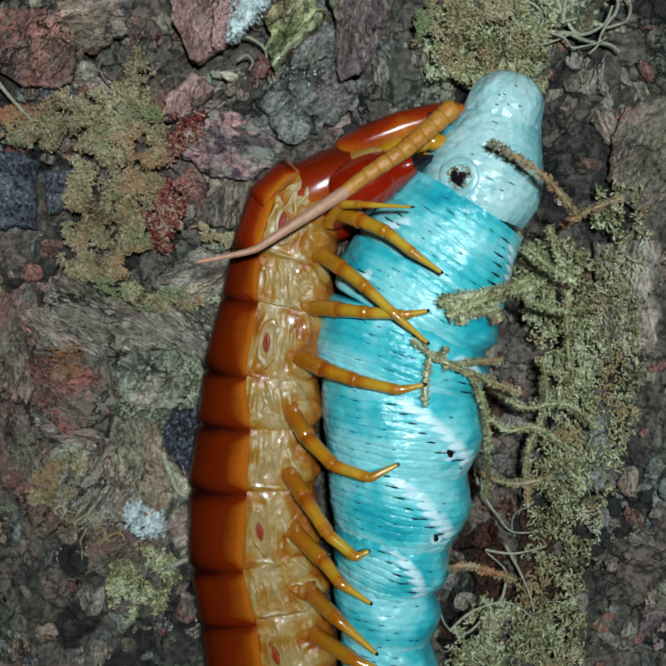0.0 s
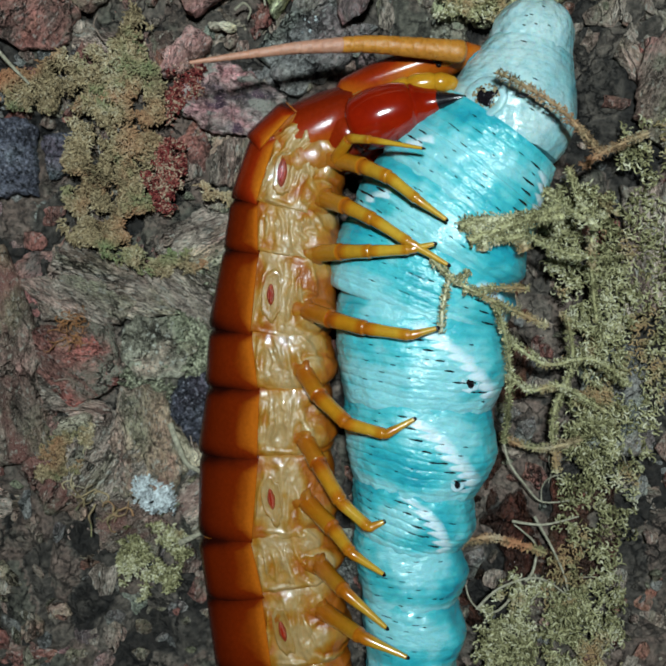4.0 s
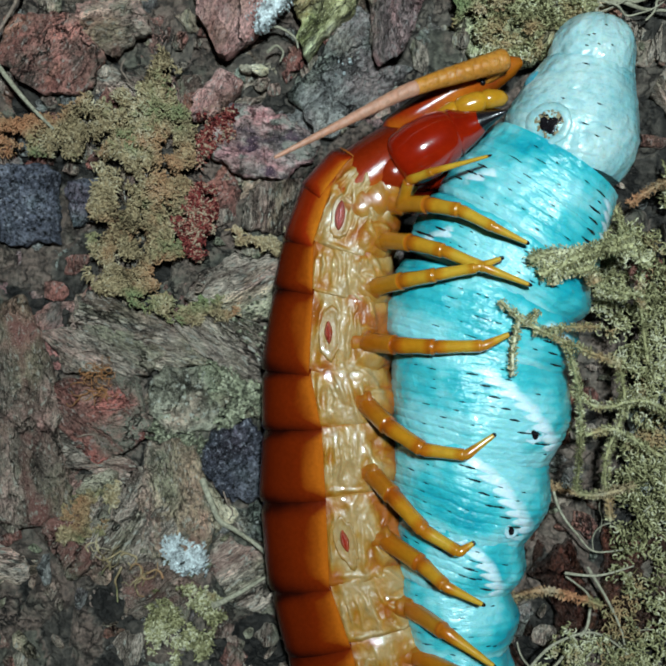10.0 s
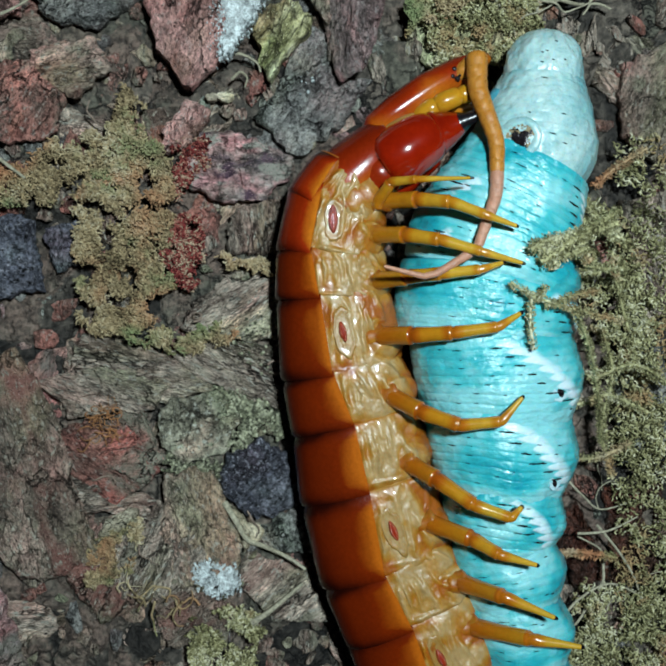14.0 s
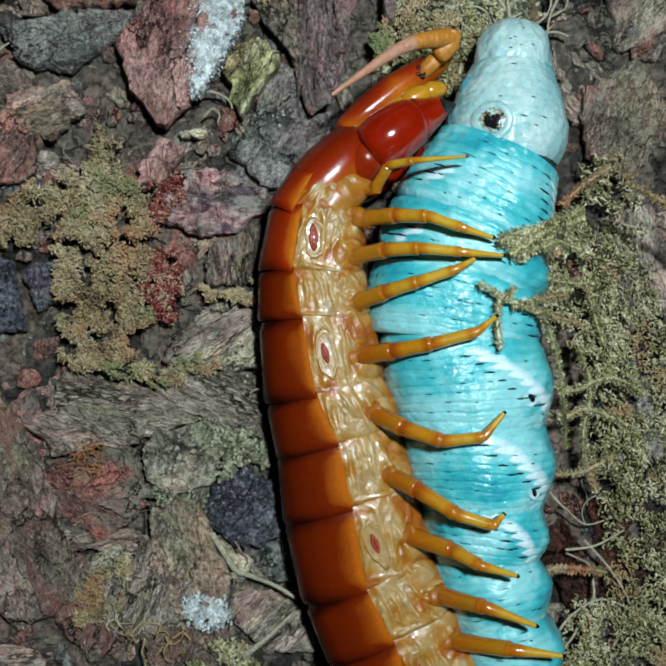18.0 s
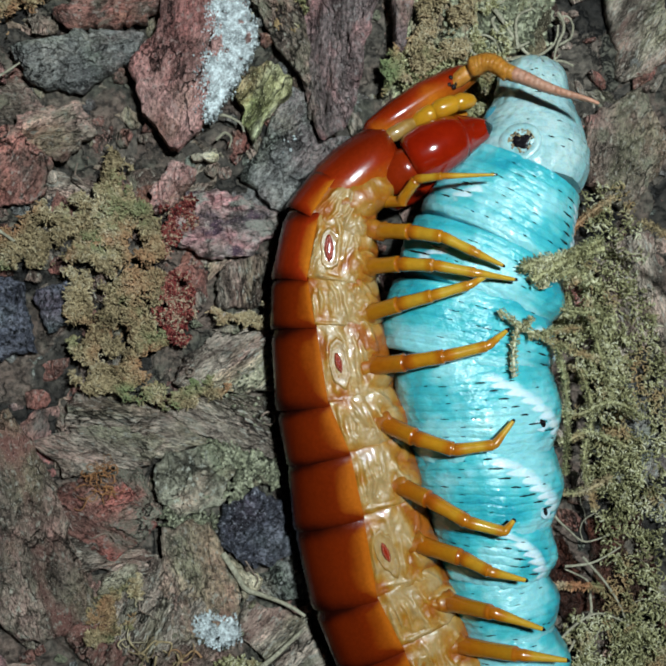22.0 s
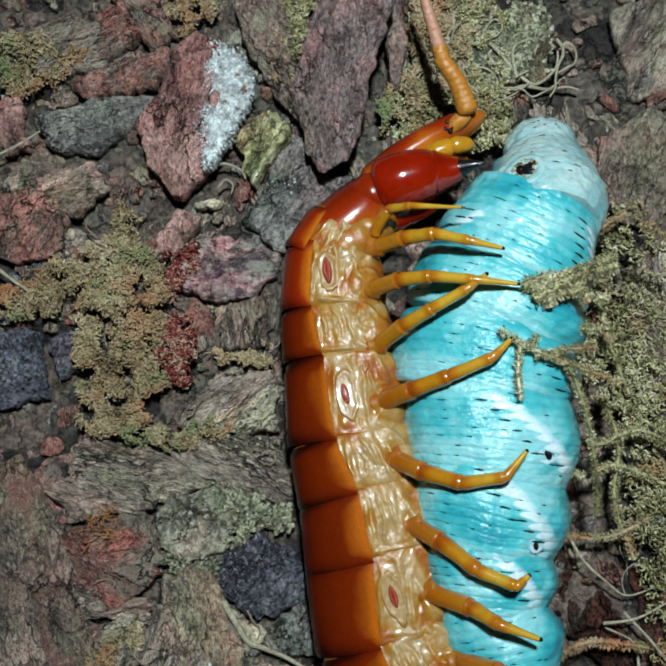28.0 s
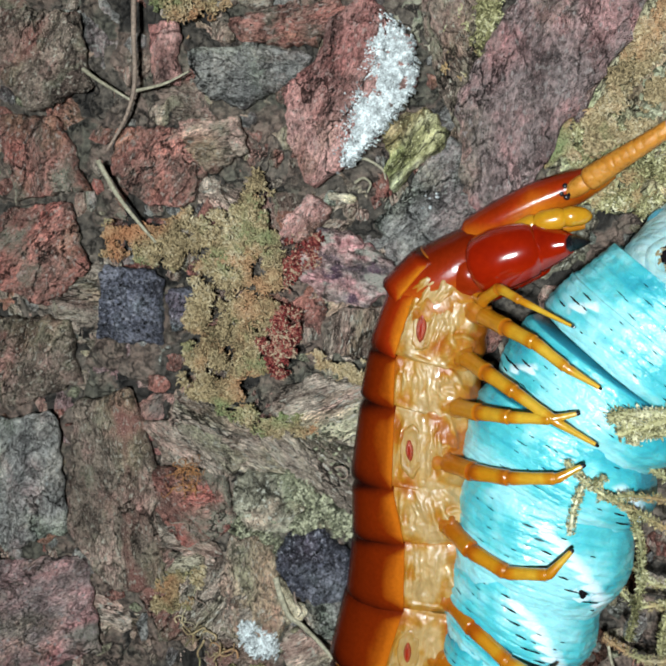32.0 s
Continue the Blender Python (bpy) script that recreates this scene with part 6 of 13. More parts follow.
blot(*rings[1], -2.9, -2.4)
eyelet(*rings[5], 5.5, -2.6, 0.62)
eyelet(*rings[6], 4.5, -3.2, 0.48)
v, f = tube([(-4.9, 3.6, 5.4), (-4.6, 2.4, 6.2), (-4.0, 0.6, 6.8), (-3.0, -0.8, 7.0)], [0.6, 1.6, 1.7, 0.9], 16, 4)
part("mouth_lobe", mesh("mouth_lobe", v, f, M_BLUE), rings[1][0], "glossy blue lobe at the mouth")
v, f = tube([(4.2, 3.6, 4.4), (4.7, 2.2, 5.0), (5.4, 0.4, 5.2), (6.2, -2.0, 5.2)], [0.4, 1.0, 1.2, 0.7], 16, 4)
part("mouth_lobe", mesh("mouth_lobe", v, f, M_BLUE), rings[1][0], "glossy blue lobe beside the head")


# ---- what moves ----
def glide(ob, rows, z=0.0):
    walk(ob, [(t, pose(x * MM, y * MM, z * MM, 0, 0, a)) for t, x, y, a in rows])


def swing(ob, rows):
    x, y, z = ob.location
    walk(ob, [(t, pose(x, y, z, 0, 0, a)) for t, a in rows])


def nod(ob, rows):
    walk(ob, [(t, pose(x * MM, y * MM, z * MM, b, 0, a)) for t, x, y, z, b, a in rows])


def shift(ob, rows):
    z = ob.location[2]
    walk(ob, [(t, pose(x * MM, y * MM, z, 0, 0, a)) for t, x, y, a in rows])


def rise(ob, rows, z):
    walk(ob, [(t, pose(x * MM, y * MM, z * MM, 0, 0, a)) for t, x, y, a in rows])


def feel(ob, rows, z):
    walk(ob, [(t, pose(x * MM, y * MM, z * MM, 0, -12, a)) for t, x, y, a in rows])


def motions():
    walk(raised_plate, [(t, pose(x * MM, 40.71 * MM, z * MM, 0, b, 0)) for t, x, z, b in [(0, 3.1, 4.0, -52), (27.4, 3.1, 4.0, -52), (27.7, 3.6, 4.6, -42), (28, 4.5, 5.0, -31), (28.4, 5.4, 5.0, -19), (29, 6.1, 4.7, -7), (29.8, 6.31, 4.4, 0), (32, 6.31, 4.4, 0)]])
    glide(head, [(0, -5.25, 15.81, 27.83), (0.5, -5.16, 15.68, 28.36), (1, -5.06, 15.55, 28.88), (1.5, -4.97, 15.41, 29.4), (2, -4.88, 15.28, 29.92), (2.5, -5.53, 15.57, 26.95), (3, -6.87, 15.23, 24.13), (3.5, -5.24, 15.97, 23.95), (5.5, -5.49, 17.41, 23.2), (6, -5.02, 17.35, 23.01), (6.5, -5.28, 17.03, 23.97), (7, -5, 16.16, 24.89), (7.5, -4.79, 15.56, 25.77), (8, -3.69, 16.09, 29.46), (8.5, -5.07, 15.5, 33.29), (9, -4.37, 15.72, 37.24), (9.5, -4.2, 15.8, 36.18), (10, -3.97, 15.7, 35.15), (10.5, -3.83, 15.64, 34.14), (11, -3.62, 15.81, 33.16), (11.5, -3.58, 15.69, 32.21), (12, -3.9, 15.98, 31.27), (12.5, -3.96, 16.76, 29.65), (13, -3.75, 17.57, 28.03), (13.5, -3.27, 17.45, 29.75), (14, -3.63, 17.71, 31.51), (14.5, -3.82, 18.3, 32.13), (16.5, -3.76, 19.61, 34.46), (17, -3.68, 19.96, 35), (17.5, -3.38, 20.07, 34.34), (18, -3.1, 20.48, 33.67), (18.5, -3.03, 20.59, 33.01), (19, -3.08, 20.93, 32.34), (19.5, -2.48, 20.99, 31.78), (20, -2.4, 21.47, 31.17), (20.5, -1.32, 22.88, 30.5), (21, -0.8, 22.94, 29.76), (21.5, -1.67, 22.72, 28.5), (22, -1.44, 23.82, 29.29), (22.5, -1.35, 22.95, 29.12), (23, -1.03, 23.16, 28), (23.5, -1.84, 23.39, 29.07), (24, -1.42, 23.28, 31.07), (24.5, -0.96, 22.94, 29.99), (25, -5.71, 22.09, 20.82), (25.5, -4.52, 22.74, 21.71), (27.5, -2.28, 19.57, 25.33), (28, -1, 22.33, 26.25), (28.5, 0.25, 23.41, 25.57), (29, -1.29, 24.74, 24.88), (29.5, -1.33, 24.38, 26), (30, -1.18, 24.09, 27), (30.5, -2.53, 22.65, 29.06), (31, -3.95, 22.01, 31.11), (31.5, -4.07, 21.71, 32.16), (32, -4.48, 21.41, 33.31)])
    glide(neck, [(0, -3, 12.69, -34.11), (0.5, -2.94, 12.64, -33.76), (1, -2.87, 12.67, -33.71), (1.5, -2.81, 12.62, -34.17), (2, -2.75, 12.6, -33.81), (2.5, -3.35, 12.72, -34.2), (3, -4.65, 12.27, -33.54), (3.5, -2.98, 12.77, -36.86), (5.5, -3.11, 13.52, -37.94), (6, -2.6, 13.31, -38.12), (6.5, -2.69, 13.33, -37.46), (7, -2.23, 12.91, -36.55), (7.5, -1.84, 12.7, -36.76), (8, -0.76, 13.22, -35.14), (8.5, -2.15, 12.7, -33.03), (9, -1.47, 12.96, -31.26), (9.5, -1.32, 13.04, -31.88), (10, -1.13, 12.93, -32.56), (10.5, -1.01, 12.87, -33.21), (11, -0.82, 13.02, -33.82), (11.5, -0.8, 12.91, -34.11), (12, -1.14, 13.18, -34.61), (12.5, -1.32, 13.58, -35.46), (13, -1.24, 14.03, -36.02), (13.5, -0.77, 14.02, -35.7), (14, -1.17, 14.4, -34.36), (14.5, -1.29, 14.88, -33.66), (16.5, -0.99, 15.63, -32.77), (17, -0.84, 15.86, -32.68), (17.5, -0.64, 15.87, -33.1), (18, -0.47, 16.15, -33.55), (18.5, -0.51, 16.16, -33.91), (19, -0.67, 16.39, -34.22), (19.5, -0.29, 16.31, -34.51), (20, -0.43, 16.67, -34.55), (20.5, 0.42, 17.91, -35.31), (21, 0.72, 17.84, -35.77), (21.5, 0.15, 18.1, -36.12), (22, 0.21, 18.6, -37.24), (22.5, 0.15, 17.63, -37.93), (23, 0.34, 17.81, -38.28), (23.5, 0.02, 18.17, -38.15), (24, 0.37, 18.16, -38.93), (24.5, 0.82, 18.2, -39.31), (25, -3.21, 18.01, -35.95), (25.5, -2.43, 18.47, -36.06), (27.5, -0.2, 15.43, -34.72), (28, 0.99, 18.08, -34.72), (28.5, 2.09, 18.25, -34.61), (29, 0.64, 18.84, -35.29), (29.5, 0.32, 18.78, -34.97), (30, 0.28, 18.68, -34.56), (30.5, -0.18, 18.12, -33.65), (31, -0.33, 18.72, -32.33), (31.5, -0.39, 18.79, -31.52), (32, -0.76, 18.63, -31.35)])
    rise(fang, [(0, 1.43, 12.71, 31.7), (0.5, 1.71, 13.38, 30.3), (1, 1.99, 14.05, 28.9), (1.5, 2.28, 14.71, 27.51), (2, 2.56, 15.38, 26.11), (2.5, 2.12, 15.31, 20.55), (3, 0.97, 14.62, 14.99), (3.5, 2.67, 15.02, 17.08), (5.5, 2.64, 15.09, 25.43), (6, 3.16, 14.69, 27.52), (6.5, 3.17, 14.99, 24.14), (7, 3.73, 14.75, 20.75), (7.5, 4.21, 14.78, 17.37), (8, 4.7, 15.36, 20.91), (8.5, 2.72, 14.83, 24.45), (9, 2.81, 15.11, 28), (9.5, 2.84, 15.22, 29.24), (10, 2.92, 15.14, 30.48), (10.5, 2.91, 15.1, 31.72), (11, 2.98, 15.29, 32.96), (11.5, 2.87, 15.2, 34.2), (12, 2.41, 15.52, 35.44), (12.5, 2.34, 15.31, 32.92), (13, 2.53, 15.15, 30.41), (13.5, 3.28, 15.51, 27.81), (14, 3.18, 16.26, 25.21), (14.5, 3.2, 17.1, 25.39), (16.5, 4.09, 19.44, 26.08), (17, 4.38, 20.04, 26.25), (17.5, 4.76, 20.2, 25.93), (18, 5.11, 20.66, 25.61), (18.5, 5.25, 20.83, 25.29), (19, 5.27, 21.23, 24.97), (19.5, 5.81, 21.18, 23.16), (20, 5.83, 21.56, 21.36), (20.5, 6.85, 22.87, 19.56), (21, 8.61, 23.23, 17.76), (21.5, 7.83, 23.05, 18.29), (22, 8.26, 22.59, 18.83), (22.5, 7.83, 22.18, 21.37), (23, 8.44, 22.43, 21.9), (23.5, 7.68, 22.51, 20.33), (24, 8.36, 24.06, 18.76), (24.5, 9.66, 23.88, 17.19), (25, 3.16, 20.28, 7.63), (25.5, 3.77, 23.08, 7.37), (27.5, 4.79, 20.04, 4.34), (28, 5.99, 23.16, 4.08), (28.5, 7.94, 23.64, 6.62), (29, 7.09, 24.38, 9.16), (29.5, 7.15, 24.41, 10.98), (30, 7.51, 24.43, 12.79), (30.5, 5.93, 23.33, 14.69), (31, 4.08, 23.45, 16.59), (31.5, 3.56, 22.45, 19.74), (32, 2.83, 21.37, 22.89)], 7.0)
    walk(fang_tip, [(t, pose(*fang_tip.location, 0, b, 0)) for t, b in [(0, 30), (1, 30), (1.5, 0), (2, 55), (2.6, 55), (3, 0), (6, 10), (6.8, 55), (7.2, 50), (7.5, 0), (11.5, 0), (12, 30), (13, 20), (14, 0), (14.5, 0), (16.5, 50), (25.5, 65), (27.6, 60), (27.8, 5), (28.2, 0), (28.4, 50), (30.6, 30), (31, 65), (32, 65)]])
    glide(segments[0], [(0, -3.65, 9.7, -6.05), (0.5, -3.64, 9.7, -5.87), (1, -3.65, 9.84, -6.3), (1.5, -3.74, 9.85, -7.75), (2, -3.72, 9.89, -7.55), (2.5, -3.98, 9.98, -5.34), (3, -4.81, 9.52, -1.21), (3.5, -3.51, 9.85, -7.67), (5.5, -3.59, 10.08, -9.07), (6, -3.05, 9.76, -9.25), (6.5, -3.04, 10.02, -8.9), (7, -2.43, 9.92, -8), (7.5, -2.02, 10.01, -9.3), (8, -1.19, 10.4, -9.74), (8.5, -2.76, 9.78, -9.36), (9, -2.32, 9.9, -9.77), (9.5, -2.15, 10.03, -9.95), (10, -1.94, 9.96, -10.26), (10.5, -1.8, 9.95, -10.55), (11, -1.6, 10.13, -10.8), (11.5, -1.53, 10.07, -10.42), (12, -1.85, 10.36, -10.5), (12.5, -2.05, 10.52, -10.58), (13, -1.94, 10.71, -10.06), (13.5, -1.65, 10.75, -11.16), (14, -2.1, 11.14, -10.22), (14.5, -2.16, 11.51, -9.45), (16.5, -1.81, 11.7, -10), (17, -1.66, 11.82, -10.37), (17.5, -1.52, 11.78, -10.54), (18, -1.43, 11.98, -10.77), (18.5, -1.52, 11.93, -10.83), (19, -1.73, 12.09, -10.79), (19.5, -1.5, 11.92, -10.81), (20, -1.76, 12.2, -10.27), (20.5, -1.12, 13.34, -11.13), (21, -0.97, 13.2, -11.29), (21.5, -1.03, 14.25, -10.74), (22, -1.27, 13.93, -11.77), (22.5, -1.52, 12.9, -11.99), (23, -1.49, 13.09, -11.56), (23.5, -1.02, 13.47, -10.37), (24, -0.81, 13.41, -10.94), (24.5, -0.34, 13.84, -10.61), (25, -2.79, 14.53, -2.73), (25.5, -2.74, 14.73, -3.83), (27.5, -0.77, 11.69, -4.76), (28, 0.21, 14.21, -5.68), (28.5, 1.25, 13.66, -4.79), (29, -0.11, 13.67, -5.46), (29.5, -0.52, 13.82, -5.95), (30, -0.61, 13.92, -6.11), (30.5, -0.88, 13.92, -6.36), (31, -0.79, 15.04, -5.77), (31.5, -0.53, 15.21, -5.2), (32, -0.77, 15.12, -6.01)])
    glide(segments[1], [(0, -4.18, 3.26, -2.79), (0.5, -4.15, 3.24, -2.6), (1, -4.14, 3.61, -1.99), (1.5, -4.42, 3.58, -4.03), (2, -4.38, 3.7, -3.98), (2.5, -4.4, 3.91, -2.19), (3, -5.09, 3.49, -4.42), (3.5, -4.05, 3.73, -1.51), (5.5, -4.33, 4.07, -4.21), (6, -3.78, 3.87, -4.09), (6.5, -3.67, 4.11, -2.31), (7, -2.88, 4.24, -0.08), (7.5, -2.57, 4.48, -0.85), (8, -1.83, 4.74, -2.19), (8.5, -3.48, 4.13, -4.46), (9, -3.07, 4.28, -4.63), (9.5, -2.92, 4.44, -4.96), (10, -2.74, 4.35, -5.22), (10.5, -2.59, 4.36, -4.57), (11, -2.44, 4.5, -5.34), (11.5, -2.33, 4.47, -5.05), (12, -2.66, 4.66, -4.72), (12.5, -2.85, 4.85, -4.73), (13, -2.72, 5.11, -5.03), (13.5, -2.48, 5.14, -4.84), (14, -2.76, 5.52, -1.86), (14.5, -2.74, 5.91, -1.31), (16.5, -2.59, 5.72, -4), (17, -2.46, 5.84, -3.91), (17.5, -2.33, 5.84, -3.95), (18, -2.25, 6, -3.95), (18.5, -2.35, 5.93, -3.78), (19, -2.56, 6.08, -3.97), (19.5, -2.34, 5.92, -3.99), (20, -2.51, 6.17, -2.84), (20.5, -2.03, 7.18, -4.88), (21, -1.9, 7.14, -5.37), (21.5, -1.89, 8.2, -4.64), (22, -2.17, 7.99, -4.47), (22.5, -2.41, 7, -3.87), (23, -2.31, 7.24, -3.28), (23.5, -1.82, 7.48, -3.76), (24, -1.65, 7.43, -3.94), (24.5, -1.22, 7.72, -4.91), (25, -2.94, 7.84, 0.75), (25.5, -3.04, 7.98, -0.82), (27.5, -1.04, 5.72, 0.19), (28, -0.17, 7.87, -0.59), (28.5, 0.83, 6.85, -2), (29, -0.57, 7.18, -2.17), (29.5, -1.01, 7.37, -2.45), (30, -1.14, 7.46, -3), (30.5, -1.43, 7.57, -3.1), (31, -1.25, 8.73, -1.85), (31.5, -0.9, 9.02, -0.85), (32, -1.23, 8.87, -1.55)])
    glide(segments[2], [(0, -4.66, -3.62, -4.78), (0.5, -4.62, -3.61, -4.83), (1, -4.56, -3.21, -4.43), (1.5, -4.89, -3.32, -3.72), (2, -4.85, -3.12, -3.98), (2.5, -4.74, -2.78, -3.33), (3, -5.58, -3.44, -3.93), (3.5, -4.37, -3.22, -3.25), (5.5, -4.58, -2.79, -0.81), (6, -3.97, -2.88, -0.1), (6.5, -3.68, -2.65, 1.26), (7, -2.79, -2.5, 1.3), (7.5, -2.36, -2.11, 3.35), (8, -1.78, -1.93, 1.94), (8.5, -3.78, -2.52, -1.47), (9, -3.3, -2.22, -0.49), (9.5, -3.17, -1.99, -0.62), (10, -2.99, -2.11, -0.46), (10.5, -2.79, -2.1, -0.07), (11, -2.66, -1.95, 0.04), (11.5, -2.54, -1.98, 0.1), (12, -2.77, -1.89, 1.17), (12.5, -2.92, -1.72, 1.77), (13, -2.86, -1.41, 0.92), (13.5, -2.6, -1.42, 1.16), (14, -2.55, -1.02, 3.95), (14.5, -2.5, -0.71, 4), (16.5, -2.58, -1.12, 2.64), (17, -2.44, -0.93, 2.69), (17.5, -2.31, -0.9, 2.65), (18, -2.23, -0.74, 2.73), (18.5, -2.29, -0.83, 3.1), (19, -2.5, -0.66, 3.36), (19.5, -2.28, -0.8, 3.3), (20, -2.35, -0.63, 3.93), (20.5, -2.15, 0.16, 1.49), (21, -2.05, 0.28, 1.34), (21.5, -2, 1.16, 1.41), (22, -2.23, 1.17, 1.98), (22.5, -2.36, 0.38, 3.08), (23, -2.23, 0.66, 3.24), (23.5, -1.81, 0.83, 2.52), (24, -1.66, 0.82, 2.34), (24.5, -1.31, 1.03, 1.8), (25, -2.76, 0.7, 1.95), (25.5, -2.9, 0.85, 2.46), (27.5, -1, -1.13, 0.45), (28, -0.16, 0.51, 0.54), (28.5, 0.5, -0.73, -2.83), (29, -0.8, -0.04, -1.57), (29.5, -1.2, 0.24, -0.93), (30, -1.37, 0.37, -1.02), (30.5, -1.64, 0.55, -0.75), (31, -1.22, 1.92, 1.55), (31.5, -0.77, 2.22, 2.3), (32, -0.98, 1.99, 4.24)])
    glide(segments[3], [(0, -4.82, -10.83, 3.84), (0.5, -4.77, -10.75, 4.13), (1, -4.67, -10.41, 4.16), (1.5, -4.88, -10.55, 5.37), (2, -4.88, -10.3, 5.15), (2.5, -4.72, -9.92, 5.2), (3, -5.53, -10.72, 6.68), (3.5, -4.37, -10.54, 4.55), (5.5, -4.26, -10.03, 7.21), (6, -3.57, -10.06, 7.77), (6.5, -3.16, -9.86, 8.25), (7, -2.3, -9.82, 7.44), (7.5, -1.6, -9.24, 9.93), (8, -1.16, -9.12, 9.15), (8.5, -3.5, -9.67, 7.41), (9, -2.91, -9.21, 8.38), (9.5, -2.79, -8.89, 8.41), (10, -2.6, -9.06, 8.37), (10.5, -2.37, -9, 8.49), (11, -2.22, -8.87, 8.75), (11.5, -2.08, -8.9, 8.87), (12, -2.21, -8.87, 9.57), (12.5, -2.29, -8.75, 9.95), (13, -2.31, -8.43, 9.5), (13.5, -2.03, -8.46, 9.52), (14, -1.7, -8.04, 11.11), (14.5, -1.62, -7.86, 11.31), (16.5, -1.85, -8.24, 10.52), (17, -1.72, -7.97, 10.41), (17.5, -1.61, -7.94, 10.22), (18, -1.52, -7.75, 10.28), (18.5, -1.54, -7.85, 10.55), (19, -1.7, -7.67, 10.97), (19.5, -1.5, -7.78, 10.81), (20, -1.51, -7.67, 11.05), (20.5, -1.54, -7, 9.87), (21, -1.46, -6.81, 9.8), (21.5, -1.4, -6.17, 9.44), (22, -1.59, -5.94, 9.79), (22.5, -1.62, -6.52, 10.46), (23, -1.47, -6.2, 10.59), (23.5, -1.12, -6.06, 10.34), (24, -1, -6.02, 10.01), (24.5, -0.7, -5.83, 9.85), (25, -2.21, -6.59, 7.74), (25.5, -2.25, -6.36, 9), (27.5, -0.54, -8.23, 8.49), (28, 0.32, -6.91, 8.53), (28.5, 0.59, -8.04, 6.4), (29, -0.53, -7.19, 7.74), (29.5, -0.86, -6.84, 8.53), (30, -1.02, -6.72, 8.54), (30.5, -1.26, -6.52, 8.8), (31, -0.58, -5.09, 10.48), (31.5, -0.06, -4.93, 10.51), (32, 0, -5.22, 12.69)])
    glide(segments[4], [(0, -4.18, -17.55, 6.61), (0.5, -4.1, -17.41, 6.9), (1, -4.02, -17.16, 6.6), (1.5, -4.11, -17.25, 7.49), (2, -4.13, -17, 7.38), (2.5, -4, -16.66, 6.71), (3, -4.62, -17.46, 8.5), (3.5, -3.74, -17.32, 5.95), (5.5, -3.31, -16.82, 8.53), (6, -2.57, -16.79, 9.04), (6.5, -2.14, -16.67, 8.72), (7, -1.35, -16.73, 8.1), (7.5, -0.39, -15.99, 10.3), (8, -0.02, -15.89, 9.84), (8.5, -2.47, -16.39, 9.83), (9, -1.77, -15.78, 11.02), (9.5, -1.65, -15.4, 11.05), (10, -1.49, -15.6, 10.66), (10.5, -1.25, -15.49, 10.8), (11, -1.08, -15.37, 10.87), (11.5, -0.92, -15.42, 11.12), (12, -0.99, -15.44, 11.26), (12.5, -1.01, -15.4, 11.62), (13, -1.05, -15.12, 11.62), (13.5, -0.79, -15.07, 11.48), (14, -0.32, -14.69, 12.22), (14.5, -0.17, -14.63, 12.61), (16.5, -0.7, -14.62, 9.96), (17, -0.58, -14.34, 9.93), (17.5, -0.5, -14.3, 9.63), (18, -0.42, -14.08, 9.45), (18.5, -0.41, -14.17, 9.76), (19, -0.53, -14.01, 10.15), (19.5, -0.36, -14.12, 9.78), (20, -0.34, -14.03, 9.96), (20.5, -0.41, -13.4, 10.04), (21, -0.37, -13.17, 9.63), (21.5, -0.32, -12.76, 9.12), (22, -0.49, -12.39, 9.54), (22.5, -0.5, -12.85, 9.74), (23, -0.34, -12.49, 9.9), (23.5, -0.02, -12.39, 9.42), (24, 0.05, -12.29, 9.12), (24.5, 0.31, -12.09, 8.7), (25, -1.45, -13.17, 5.66), (25.5, -1.3, -12.84, 7.84), (27.5, 0.5, -14.49, 10.26), (28, 1.31, -13.25, 9.2), (28.5, 1.33, -14.17, 7.25), (29, 0.37, -13.33, 8.93), (29.5, 0.14, -12.96, 9.91), (30, -0.01, -12.88, 10.07), (30.5, -0.18, -12.73, 10.76), (31, 0.54, -11.59, 9.3), (31.5, 1.06, -11.58, 8.8), (32, 1.34, -11.87, 10.33)])
